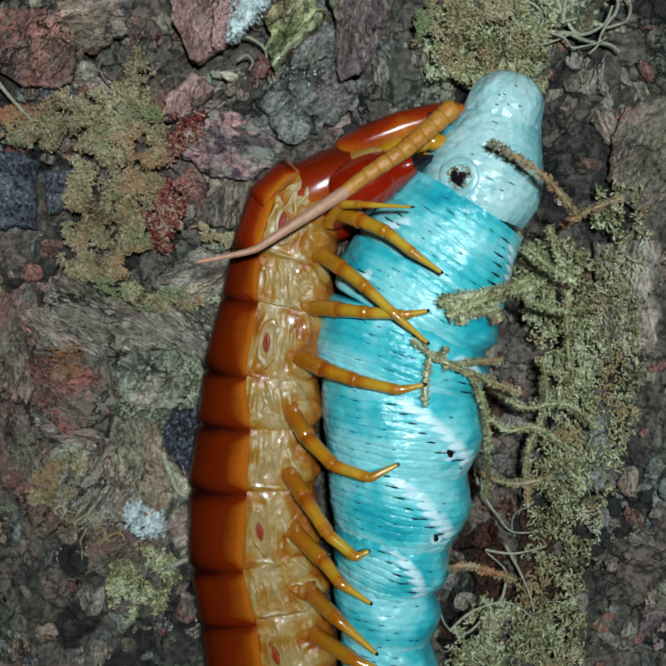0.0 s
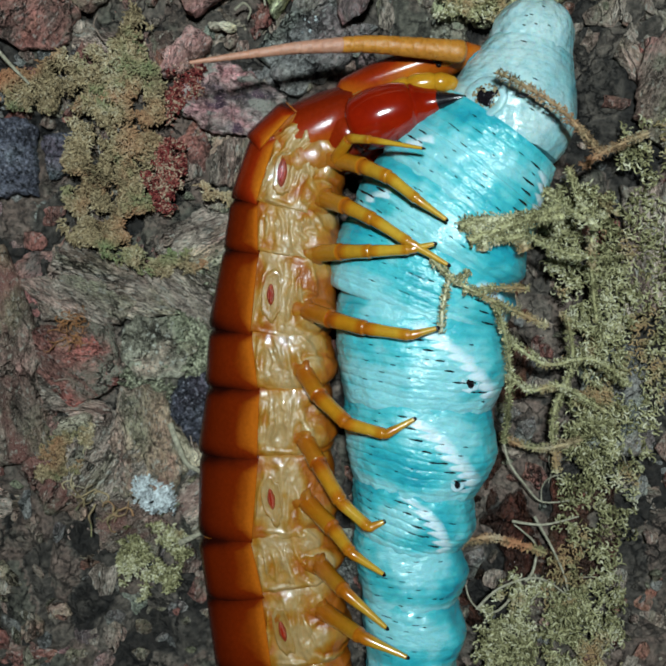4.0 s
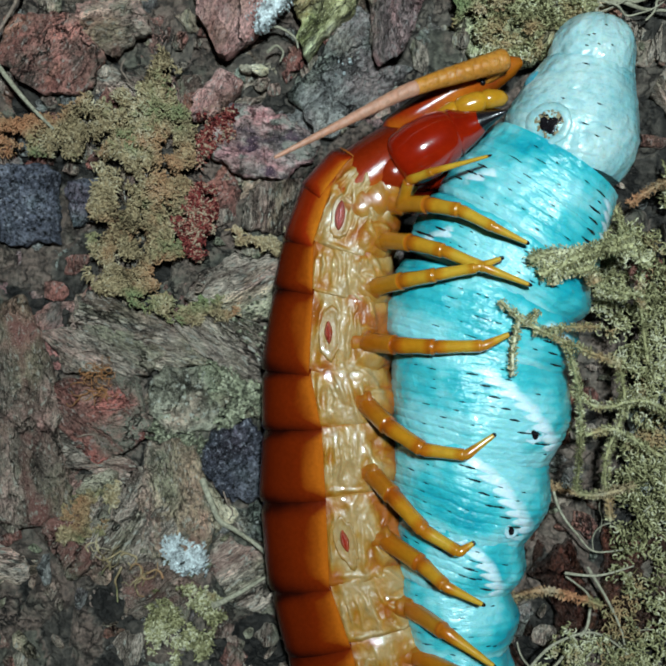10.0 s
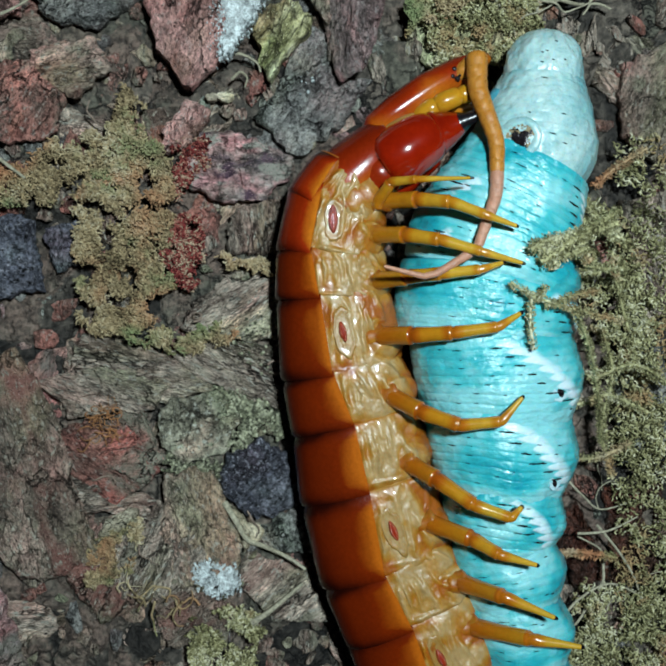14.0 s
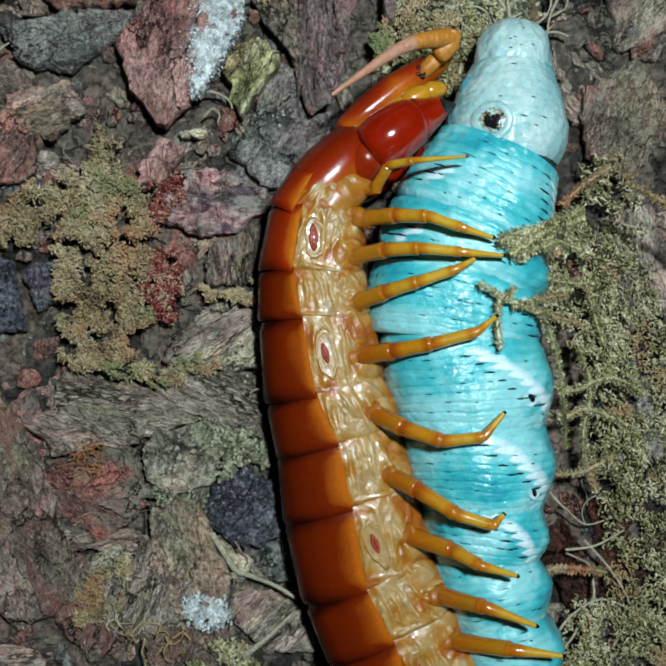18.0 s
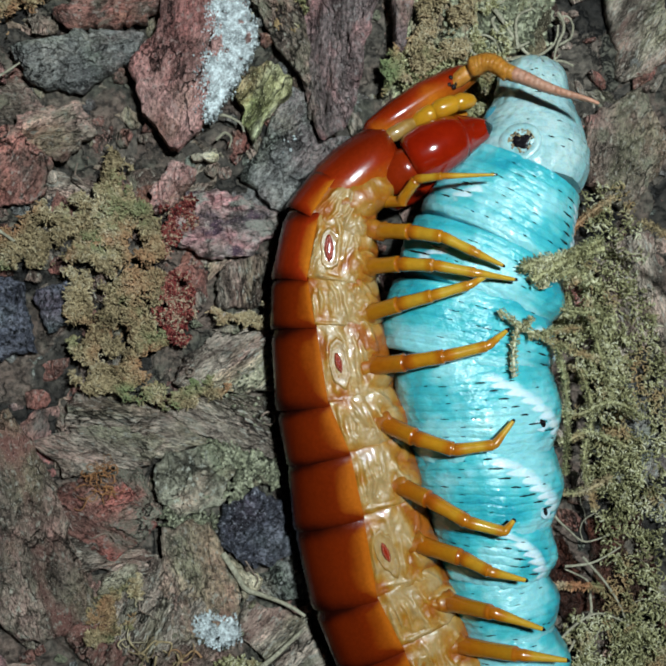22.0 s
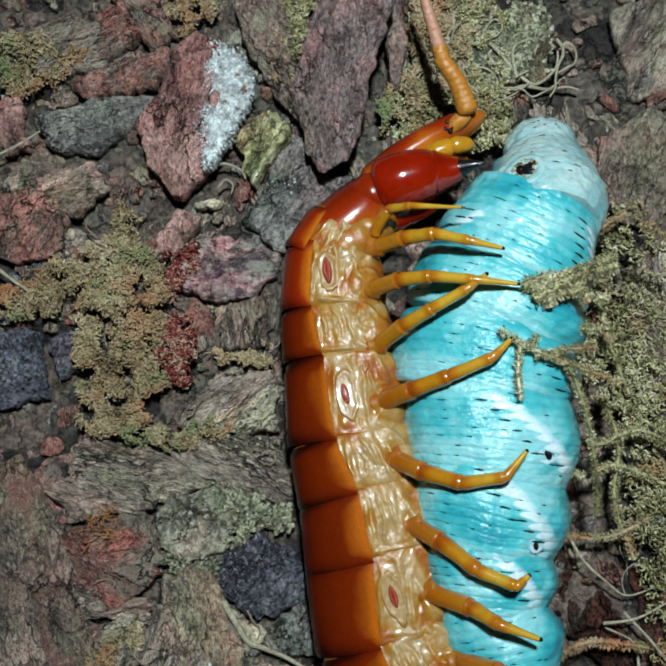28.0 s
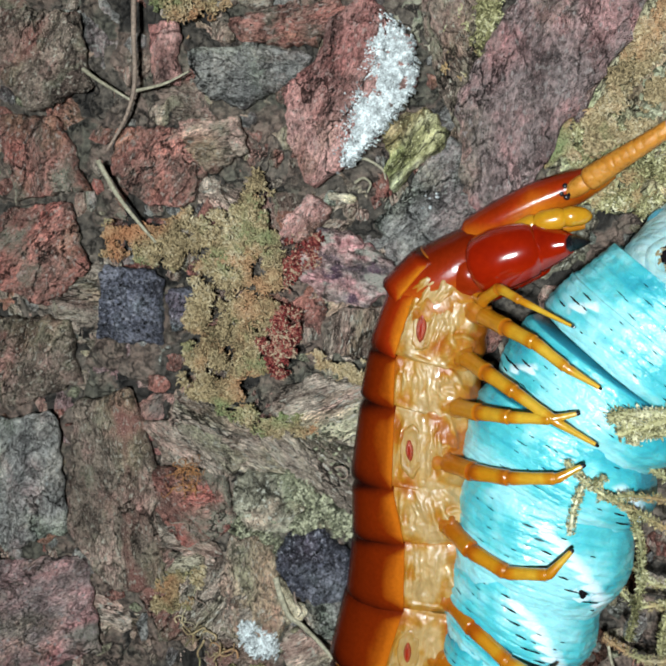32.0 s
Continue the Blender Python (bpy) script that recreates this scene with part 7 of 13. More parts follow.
    glide(segments[5], [(0, -3, -25.82, 9.4), (0.5, -2.94, -25.65, 8.93), (1, -2.94, -25.48, 8.04), (1.5, -2.97, -25.49, 8.23), (2, -2.99, -25.26, 8.25), (2.5, -2.94, -25.02, 7.73), (3, -3.39, -25.72, 8.41), (3.5, -2.87, -25.57, 6.06), (5.5, -1.9, -25.23, 10.36), (6, -1.08, -25.11, 11.06), (6.5, -0.76, -25.03, 9.89), (7, 0.02, -25.23, 10.06), (7.5, 1.14, -24.4, 10.37), (8, 1.41, -24.23, 9.69), (8.5, -0.91, -24.68, 11.22), (9, -0.02, -23.95, 12.96), (9.5, 0.09, -23.52, 12.97), (10, 0.23, -23.75, 12.89), (10.5, 0.47, -23.57, 12.95), (11, 0.61, -23.5, 12.51), (11.5, 0.81, -23.59, 12.6), (12, 0.75, -23.64, 12.47), (12.5, 0.85, -23.64, 13.65), (13, 0.88, -23.45, 14.14), (13.5, 1, -23.3, 12.9), (14, 1.54, -22.99, 12.92), (14.5, 1.72, -23.05, 12.79), (16.5, 0.75, -22.5, 10.73), (17, 0.9, -22.23, 11.13), (17.5, 0.93, -22.15, 10.86), (18, 0.93, -21.9, 10.17), (18.5, 0.99, -21.97, 10.45), (19, 0.89, -21.86, 10.31), (19.5, 1.02, -21.92, 10.22), (20, 1.09, -21.91, 10.45), (20.5, 1.03, -21.31, 10.54), (21, 1, -21.05, 10.02), (21.5, 1, -20.84, 9.38), (22, 0.91, -20.43, 10.17), (22.5, 0.92, -20.84, 10.27), (23, 1.05, -20.46, 9.94), (23.5, 1.32, -20.38, 9.63), (24, 1.36, -20.24, 9.55), (24.5, 1.56, -20.03, 9.06), (25, -0.44, -21.41, 8.01), (25.5, 0.03, -20.96, 10.48), (27.5, 1.68, -21.98, 7.82), (28, 2.19, -20.79, 4.53), (28.5, 1.91, -21.49, 2.23), (29, 1.21, -20.73, 4.39), (29.5, 1.09, -20.34, 5.09), (30, 1.05, -20.33, 6.4), (30.5, 1.01, -20.29, 7.48), (31, 1.2, -20.05, 0.71), (31.5, 1.56, -20.07, -1), (32, 1.8, -20.14, -2.59)])
    glide(segments[6], [(0, -1.28, -33.19, 18.49), (0.5, -1.28, -33.04, 18.14), (1, -1.4, -32.9, 17.48), (1.5, -1.4, -32.9, 17.61), (2, -1.42, -32.67, 17.63), (2.5, -1.43, -32.44, 17.24), (3, -1.8, -33.12, 17.75), (3.5, -1.59, -33.03, 15.99), (5.5, -0.06, -32.57, 19.21), (6, 0.85, -32.43, 19.73), (6.5, 1.02, -32.39, 18.86), (7, 1.83, -32.59, 18.99), (7.5, 2.99, -31.74, 19.22), (8, 3.17, -31.6, 18.71), (8.5, 1.04, -32, 19.86), (9, 2.16, -31.2, 21.16), (9.5, 2.26, -30.77, 21.17), (10, 2.39, -31.01, 21.11), (10.5, 2.64, -30.82, 21.15), (11, 2.73, -30.77, 20.83), (11.5, 2.94, -30.86, 20.89), (12, 2.86, -30.92, 20.79), (12.5, 3.11, -30.86, 21.68), (13, 3.2, -30.66, 22.05), (13.5, 3.16, -30.56, 21.12), (14, 3.71, -30.25, 21.14), (14.5, 3.88, -30.3, 21.04), (16.5, 2.64, -29.83, 19.49), (17, 2.84, -29.55, 19.79), (17.5, 2.84, -29.48, 19.59), (18, 2.75, -29.25, 19.07), (18.5, 2.84, -29.31, 19.28), (19, 2.73, -29.2, 19.17), (19.5, 2.85, -29.27, 19.11), (20, 2.94, -29.26, 19.28), (20.5, 2.89, -28.65, 19.35), (21, 2.8, -28.41, 18.96), (21.5, 2.71, -28.22, 18.48), (22, 2.73, -27.78, 19.07), (22.5, 2.75, -28.19, 19.15), (23, 2.84, -27.82, 18.9), (23.5, 3.07, -27.75, 18.66), (24, 3.1, -27.61, 18.6), (24.5, 3.23, -27.41, 18.24), (25, 1.1, -28.82, 17.45), (25.5, 1.89, -28.31, 19.3), (27.5, 3.19, -29.4, 17.31), (28, 3.28, -28.29, 14.84), (28.5, 2.69, -29.02, 13.11), (29, 2.28, -28.23, 14.74), (29.5, 2.25, -27.83, 15.26), (30, 2.38, -27.78, 16.24), (30.5, 2.49, -27.72, 17.06), (31, 1.79, -27.6, 11.98), (31.5, 1.92, -27.63, 10.69), (32, 1.95, -27.71, 9.5)])
    glide(segments[7], [(0, 0.88, -40.36, 15.66), (0.5, 0.83, -40.22, 15.4), (1, 0.64, -40.1, 14.9), (1.5, 0.65, -40.1, 15), (2, 0.63, -39.87, 15.01), (2.5, 0.57, -39.66, 14.73), (3, 0.27, -40.32, 15.11), (3.5, 0.26, -40.28, 13.79), (5.5, 2.19, -39.71, 16.2), (6, 3.16, -39.55, 16.59), (6.5, 3.23, -39.54, 15.94), (7, 4.05, -39.74, 16.04), (7.5, 5.24, -38.88, 16.21), (8, 5.35, -38.76, 15.82), (8.5, 3.37, -39.11, 16.69), (9, 4.65, -38.26, 17.67), (9.5, 4.76, -37.83, 17.67), (10, 4.88, -38.07, 17.62), (10.5, 5.13, -37.88, 17.66), (11, 5.18, -37.85, 17.41), (11.5, 5.4, -37.93, 17.46), (12, 5.3, -37.99, 17.39), (12.5, 5.67, -37.9, 18.06), (13, 5.8, -37.68, 18.33), (13.5, 5.65, -37.62, 17.63), (14, 6.2, -37.31, 17.64), (14.5, 6.35, -37.37, 17.57), (16.5, 4.92, -36.96, 16.41), (17, 5.16, -36.67, 16.63), (17.5, 5.14, -36.61, 16.49), (18, 4.98, -36.4, 16.09), (18.5, 5.1, -36.45, 16.25), (19, 4.97, -36.34, 16.17), (19.5, 5.08, -36.42, 16.13), (20, 5.2, -36.39, 16.25), (20.5, 5.16, -35.79, 16.31), (21, 5.02, -35.56, 16.01), (21.5, 4.87, -35.38, 15.65), (22, 4.96, -34.93, 16.09), (22.5, 4.99, -35.34, 16.15), (23, 5.05, -34.97, 15.97), (23.5, 5.25, -34.91, 15.79), (24, 5.27, -34.78, 15.75), (24.5, 5.36, -34.59, 15.47), (25, 3.13, -36.03, 14.88), (25.5, 4.15, -35.44, 16.27), (27.5, 5.2, -36.61, 14.78), (28, 4.98, -35.58, 12.93), (28.5, 4.17, -36.36, 11.63), (29, 3.96, -35.52, 12.85), (29.5, 4, -35.1, 13.24), (30, 4.26, -35.03, 13.97), (30.5, 4.46, -34.94, 14.58), (31, 3.12, -34.97, 10.77), (31.5, 3.08, -35.03, 9.81), (32, 2.97, -35.13, 8.92)])
    glide(segments[8], [(0, 2.98, -48.69, 12.79), (0.5, 2.9, -48.57, 12.59), (1, 2.63, -48.46, 12.22), (1.5, 2.65, -48.46, 12.3), (2, 2.64, -48.23, 12.3), (2.5, 2.54, -48.03, 12.09), (3, 2.29, -48.67, 12.37), (3.5, 2.09, -48.68, 11.38), (5.5, 4.38, -48.03, 13.2), (6, 5.4, -47.85, 13.49), (6.5, 5.37, -47.87, 13), (7, 6.21, -48.06, 13.07), (7.5, 7.42, -47.2, 13.2), (8, 7.48, -47.09, 12.91), (8.5, 5.62, -47.41, 13.56), (9, 7.04, -46.52, 14.29), (9.5, 7.15, -46.09, 14.3), (10, 7.26, -46.33, 14.26), (10.5, 7.52, -46.14, 14.29), (11, 7.54, -46.12, 14.1), (11.5, 7.76, -46.19, 14.14), (12, 7.66, -46.26, 14.08), (12.5, 8.12, -46.14, 14.58), (13, 8.29, -45.91, 14.79), (13.5, 8.04, -45.88, 14.27), (14, 8.59, -45.57, 14.28), (14.5, 8.73, -45.63, 14.22), (16.5, 7.13, -45.27, 13.35), (17, 7.4, -44.97, 13.52), (17.5, 7.36, -44.91, 13.41), (18, 7.15, -44.72, 13.11), (18.5, 7.29, -44.76, 13.23), (19, 7.15, -44.66, 13.17), (19.5, 7.26, -44.73, 13.14), (20, 7.39, -44.71, 13.23), (20.5, 7.36, -44.1, 13.27), (21, 7.17, -43.88, 13.05), (21.5, 6.97, -43.72, 12.78), (22, 7.13, -43.25, 13.11), (22.5, 7.16, -43.65, 13.16), (23, 7.2, -43.3, 13.02), (23.5, 7.38, -43.24, 12.89), (24, 7.39, -43.11, 12.85), (24.5, 7.44, -42.93, 12.65), (25, 5.12, -44.39, 12.2), (25.5, 6.34, -43.76, 13.25), (27.5, 7.18, -44.98, 12.13), (28, 6.68, -44, 10.74), (28.5, 5.68, -44.82, 9.76), (29, 5.65, -43.95, 10.68), (29.5, 5.75, -43.52, 10.97), (30, 6.11, -43.42, 11.52), (30.5, 6.41, -43.31, 11.98), (31, 4.5, -43.45, 9.12), (31.5, 4.33, -43.53, 8.4), (32, 4.08, -43.65, 7.73)])
    glide(segments[9], [(0, 4.67, -57.12, 9.89), (0.5, 4.55, -57, 9.74), (1, 4.23, -56.91, 9.46), (1.5, 4.26, -56.91, 9.51), (2, 4.25, -56.68, 9.52), (2.5, 4.12, -56.48, 9.36), (3, 3.91, -57.11, 9.57), (3.5, 3.56, -57.15, 8.83), (5.5, 6.12, -56.45, 10.19), (6, 7.19, -56.26, 10.41), (6.5, 7.08, -56.29, 10.04), (7, 7.93, -56.48, 10.1), (7.5, 9.16, -55.61, 10.19), (8, 9.18, -55.52, 9.98), (8.5, 7.42, -55.82, 10.46), (9, 8.95, -54.9, 11.01), (9.5, 9.05, -54.47, 11.01), (10, 9.16, -54.71, 10.99), (10.5, 9.43, -54.53, 11.01), (11, 9.41, -54.51, 10.87), (11.5, 9.64, -54.58, 10.9), (12, 9.53, -54.65, 10.86), (12.5, 10.07, -54.52, 11.23), (13, 10.27, -54.28, 11.39), (13.5, 9.94, -54.26, 10.99), (14, 10.49, -53.95, 11), (14.5, 10.63, -54.02, 10.96), (16.5, 8.9, -53.68, 10.31), (17, 9.19, -53.38, 10.43), (17.5, 9.13, -53.32, 10.35), (18, 8.88, -53.14, 10.13), (18.5, 9.03, -53.18, 10.22), (19, 8.89, -53.08, 10.17), (19.5, 8.99, -53.16, 10.15), (20, 9.14, -53.13, 10.22), (20.5, 9.11, -52.52, 10.25), (21, 8.89, -52.3, 10.08), (21.5, 8.65, -52.15, 9.88), (22, 8.86, -51.67, 10.13), (22.5, 8.9, -52.07, 10.16), (23, 8.92, -51.72, 10.06), (23.5, 9.07, -51.67, 9.96), (24, 9.08, -51.54, 9.93), (24.5, 9.1, -51.37, 9.78), (25, 6.71, -52.84, 9.45), (25.5, 8.09, -52.17, 10.23), (27.5, 8.76, -53.43, 9.39), (28, 8.06, -52.49, 8.35), (28.5, 6.92, -53.33, 7.62), (29, 7.02, -52.44, 8.3), (29.5, 7.16, -52, 8.52), (30, 7.61, -51.89, 8.94), (30.5, 7.97, -51.77, 9.28), (31, 5.65, -51.97, 7.14), (31.5, 5.36, -52.07, 6.6), (32, 5.01, -52.2, 6.09)])
    glide(segments[10], [(0, 5.83, -65.64, 5.76), (0.5, 5.7, -65.52, 5.65), (1, 5.33, -65.43, 5.44), (1.5, 5.37, -65.43, 5.48), (2, 5.36, -65.2, 5.48), (2.5, 5.2, -65, 5.36), (3, 5.03, -65.64, 5.52), (3.5, 4.57, -65.69, 4.97), (5.5, 7.33, -64.96, 5.99), (6, 8.43, -64.76, 6.15), (6.5, 8.27, -64.8, 5.87), (7, 9.13, -64.99, 5.92), (7.5, 10.37, -64.12, 5.99), (8, 10.36, -64.03, 5.83), (8.5, 8.67, -64.32, 6.19), (9, 10.28, -63.39, 6.6), (9.5, 10.39, -62.96, 6.6), (10, 10.49, -63.2, 6.58), (10.5, 10.76, -63.02, 6.6), (11, 10.72, -63, 6.5), (11.5, 10.96, -63.08, 6.52), (12, 10.84, -63.15, 6.49), (12.5, 11.43, -63, 6.77), (13, 11.65, -62.76, 6.88), (13.5, 11.27, -62.75, 6.59), (14, 11.82, -62.44, 6.59), (14.5, 11.95, -62.51, 6.56), (16.5, 10.12, -62.19, 6.07), (17, 10.44, -61.88, 6.17), (17.5, 10.37, -61.83, 6.1), (18, 10.08, -61.65, 5.94), (18.5, 10.25, -61.69, 6.01), (19, 10.09, -61.59, 5.97), (19.5, 10.19, -61.66, 5.95), (20, 10.35, -61.63, 6.01), (20.5, 10.33, -61.02, 6.03), (21, 10.09, -60.81, 5.91), (21.5, 9.82, -60.67, 5.75), (22, 10.06, -60.18, 5.94), (22.5, 10.11, -60.58, 5.96), (23, 10.11, -60.23, 5.89), (23.5, 10.25, -60.19, 5.81), (24, 10.25, -60.05, 5.79), (24.5, 10.25, -59.88, 5.68), (25, 7.81, -61.36, 5.43), (25.5, 9.31, -60.68, 6.01), (27.5, 9.85, -61.95, 5.38), (28, 9, -61.03, 4.6), (28.5, 7.75, -61.88, 4.06), (29, 7.95, -60.98, 4.57), (29.5, 8.12, -60.54, 4.74), (30, 8.63, -60.42, 5.04), (30.5, 9.05, -60.3, 5.3), (31, 6.4, -60.53, 3.7), (31.5, 6.03, -60.64, 3.29), (32, 5.61, -60.77, 2.91)])
    glide(segments[11], [(0, 6.38, -74.22, 1.61), (0.5, 6.23, -74.1, 1.53), (1, 5.83, -74.01, 1.37), (1.5, 5.88, -74.01, 1.4), (2, 5.87, -73.78, 1.41), (2.5, 5.69, -73.58, 1.31), (3, 5.54, -74.22, 1.44), (3.5, 5, -74.27, 1.02), (5.5, 7.91, -73.53, 1.78), (6, 9.04, -73.33, 1.91), (6.5, 8.84, -73.38, 1.7), (7, 9.7, -73.57, 1.73), (7.5, 10.95, -72.7, 1.78), (8, 10.92, -72.61, 1.66), (8.5, 9.28, -72.89, 1.94), (9, 10.95, -71.96, 2.25), (9.5, 11.06, -71.53, 2.25), (10, 11.16, -71.77, 2.23), (10.5, 11.43, -71.58, 2.24), (11, 11.38, -71.57, 2.16), (11.5, 11.62, -71.64, 2.18), (12, 11.5, -71.71, 2.16), (12.5, 12.13, -71.57, 2.37), (13, 12.37, -71.32, 2.45), (13.5, 11.94, -71.32, 2.23), (14, 12.49, -71.01, 2.24), (14.5, 12.62, -71.08, 2.22), (16.5, 10.72, -70.76, 1.85), (17, 11.05, -70.45, 1.92), (17.5, 10.97, -70.4, 1.87), (18, 10.66, -70.22, 1.75), (18.5, 10.83, -70.26, 1.8), (19, 10.67, -70.16, 1.77), (19.5, 10.77, -70.24, 1.76), (20, 10.94, -70.21, 1.8), (20.5, 10.92, -69.6, 1.81), (21, 10.66, -69.39, 1.72), (21.5, 10.37, -69.24, 1.61), (22, 10.63, -68.75, 1.75), (22.5, 10.68, -69.16, 1.77), (23, 10.67, -68.81, 1.71), (23.5, 10.81, -68.76, 1.65), (24, 10.8, -68.63, 1.64), (24.5, 10.78, -68.46, 1.55), (25, 8.31, -69.94, 1.36), (25.5, 9.89, -69.25, 1.8), (27.5, 10.35, -70.53, 1.33), (28, 9.38, -69.62, 0.75), (28.5, 8.04, -70.47, 0.33), (29, 8.32, -69.57, 0.72), (29.5, 8.52, -69.13, 0.84), (30, 9.07, -69, 1.08), (30.5, 9.53, -68.88, 1.27), (31, 6.64, -69.12, 0.06), (31.5, 6.21, -69.23, -0.24), (32, 5.73, -69.37, -0.52)])
    glide(segments[12], [(0, 6.3, -82.81, -2.55), (0.5, 6.14, -82.69, -2.61), (1, 5.72, -82.61, -2.73), (1.5, 5.78, -82.6, -2.71), (2, 5.76, -82.37, -2.7), (2.5, 5.57, -82.17, -2.77), (3, 5.44, -82.81, -2.68), (3.5, 4.84, -82.87, -2.99), (5.5, 7.86, -82.13, -2.42), (6, 9.01, -81.93, -2.33), (6.5, 8.78, -81.97, -2.48), (7, 9.64, -82.16, -2.46), (7.5, 10.91, -81.29, -2.42), (8, 10.85, -81.2, -2.51), (8.5, 9.25, -81.49, -2.31), (9, 10.97, -80.55, -2.07), (9.5, 11.08, -80.13, -2.07), (10, 11.18, -80.37, -2.08), (10.5, 11.45, -80.18, -2.08), (11, 11.39, -80.16, -2.13), (11.5, 11.63, -80.24, -2.12), (12, 11.5, -80.31, -2.14), (12.5, 12.17, -80.16, -1.98), (13, 12.42, -79.92, -1.92), (13.5, 11.96, -79.91, -2.08), (14, 12.51, -79.6, -2.08), (14.5, 12.64, -79.67, -2.1), (16.5, 10.68, -79.36, -2.37), (17, 11.02, -79.05, -2.32), (17.5, 10.93, -79, -2.35), (18, 10.6, -78.82, -2.45), (18.5, 10.79, -78.86, -2.41), (19, 10.63, -78.76, -2.43), (19.5, 10.72, -78.83, -2.44), (20, 10.89, -78.8, -2.41), (20.5, 10.88, -78.19, -2.4), (21, 10.6, -77.98, -2.47), (21.5, 10.29, -77.84, -2.55), (22, 10.58, -77.35, -2.45), (22.5, 10.63, -77.75, -2.43), (23, 10.61, -77.4, -2.48), (23.5, 10.74, -77.36, -2.52), (24, 10.73, -77.22, -2.53), (24.5, 10.7, -77.06, -2.59), (25, 8.2, -78.53, -2.73), (25.5, 9.85, -77.85, -2.4), (27.5, 10.23, -79.13, -2.76), (28, 9.17, -78.21, -3.2), (28.5, 7.78, -79.06, -3.51), (29, 8.12, -78.16, -3.22), (29.5, 8.33, -77.72, -3.12), (30, 8.92, -77.6, -2.95), (30.5, 9.4, -77.47, -2.8), (31, 6.33, -77.71, -3.71), (31.5, 5.86, -77.81, -3.94), (32, 5.34, -77.95, -4.15)])
    glide(segments[13], [(0, 5.61, -91.38, -6.72), (0.5, 5.44, -91.26, -6.77), (1, 4.99, -91.17, -6.85), (1.5, 5.06, -91.17, -6.84), (2, 5.04, -90.94, -6.83), (2.5, 4.84, -90.74, -6.89), (3, 4.73, -91.37, -6.82), (3.5, 4.08, -91.43, -7.05), (5.5, 7.18, -90.69, -6.62), (6, 8.34, -90.5, -6.55), (6.5, 8.09, -90.54, -6.67), (7, 8.96, -90.73, -6.65), (7.5, 10.23, -89.86, -6.62), (8, 10.16, -89.77, -6.69), (8.5, 8.59, -90.06, -6.54), (9, 10.35, -89.13, -6.36), (9.5, 10.46, -88.7, -6.36), (10, 10.56, -88.94, -6.37), (10.5, 10.83, -88.75, -6.36), (11, 10.76, -88.73, -6.41), (11.5, 11, -88.81, -6.4), (12, 10.87, -88.88, -6.41), (12.5, 11.56, -88.73, -6.29), (13, 11.82, -88.49, -6.24), (13.5, 11.33, -88.49, -6.37), (14, 11.89, -88.18, -6.37), (14.5, 12.01, -88.24, -6.38), (16.5, 10.01, -87.92, -6.59), (17, 10.36, -87.62, -6.55), (17.5, 10.27, -87.56, -6.57), (18, 9.92, -87.39, -6.64), (18.5, 10.11, -87.42, -6.61), (19, 9.95, -87.32, -6.63), (19.5, 10.04, -87.4, -6.64), (20, 10.21, -87.37, -6.61), (20.5, 10.2, -86.76, -6.6), (21, 9.92, -86.55, -6.66), (21.5, 9.59, -86.4, -6.72), (22, 9.9, -85.92, -6.64), (22.5, 9.96, -86.32, -6.63), (23, 9.93, -85.97, -6.66), (23.5, 10.05, -85.92, -6.7), (24, 10.04, -85.79, -6.7), (24.5, 10, -85.62, -6.75), (25, 7.48, -87.1, -6.86), (25.5, 9.18, -86.42, -6.61), (27.5, 9.5, -87.69, -6.88), (28, 8.38, -86.77, -7.21), (28.5, 6.94, -87.62, -7.44), (29, 7.32, -86.72, -7.22), (29.5, 7.55, -86.28, -7.15), (30, 8.16, -86.16, -7.02), (30.5, 8.67, -86.03, -6.91), (31, 5.46, -86.26, -7.59), (31.5, 4.96, -86.36, -7.76), (32, 4.4, -86.5, -7.92)])
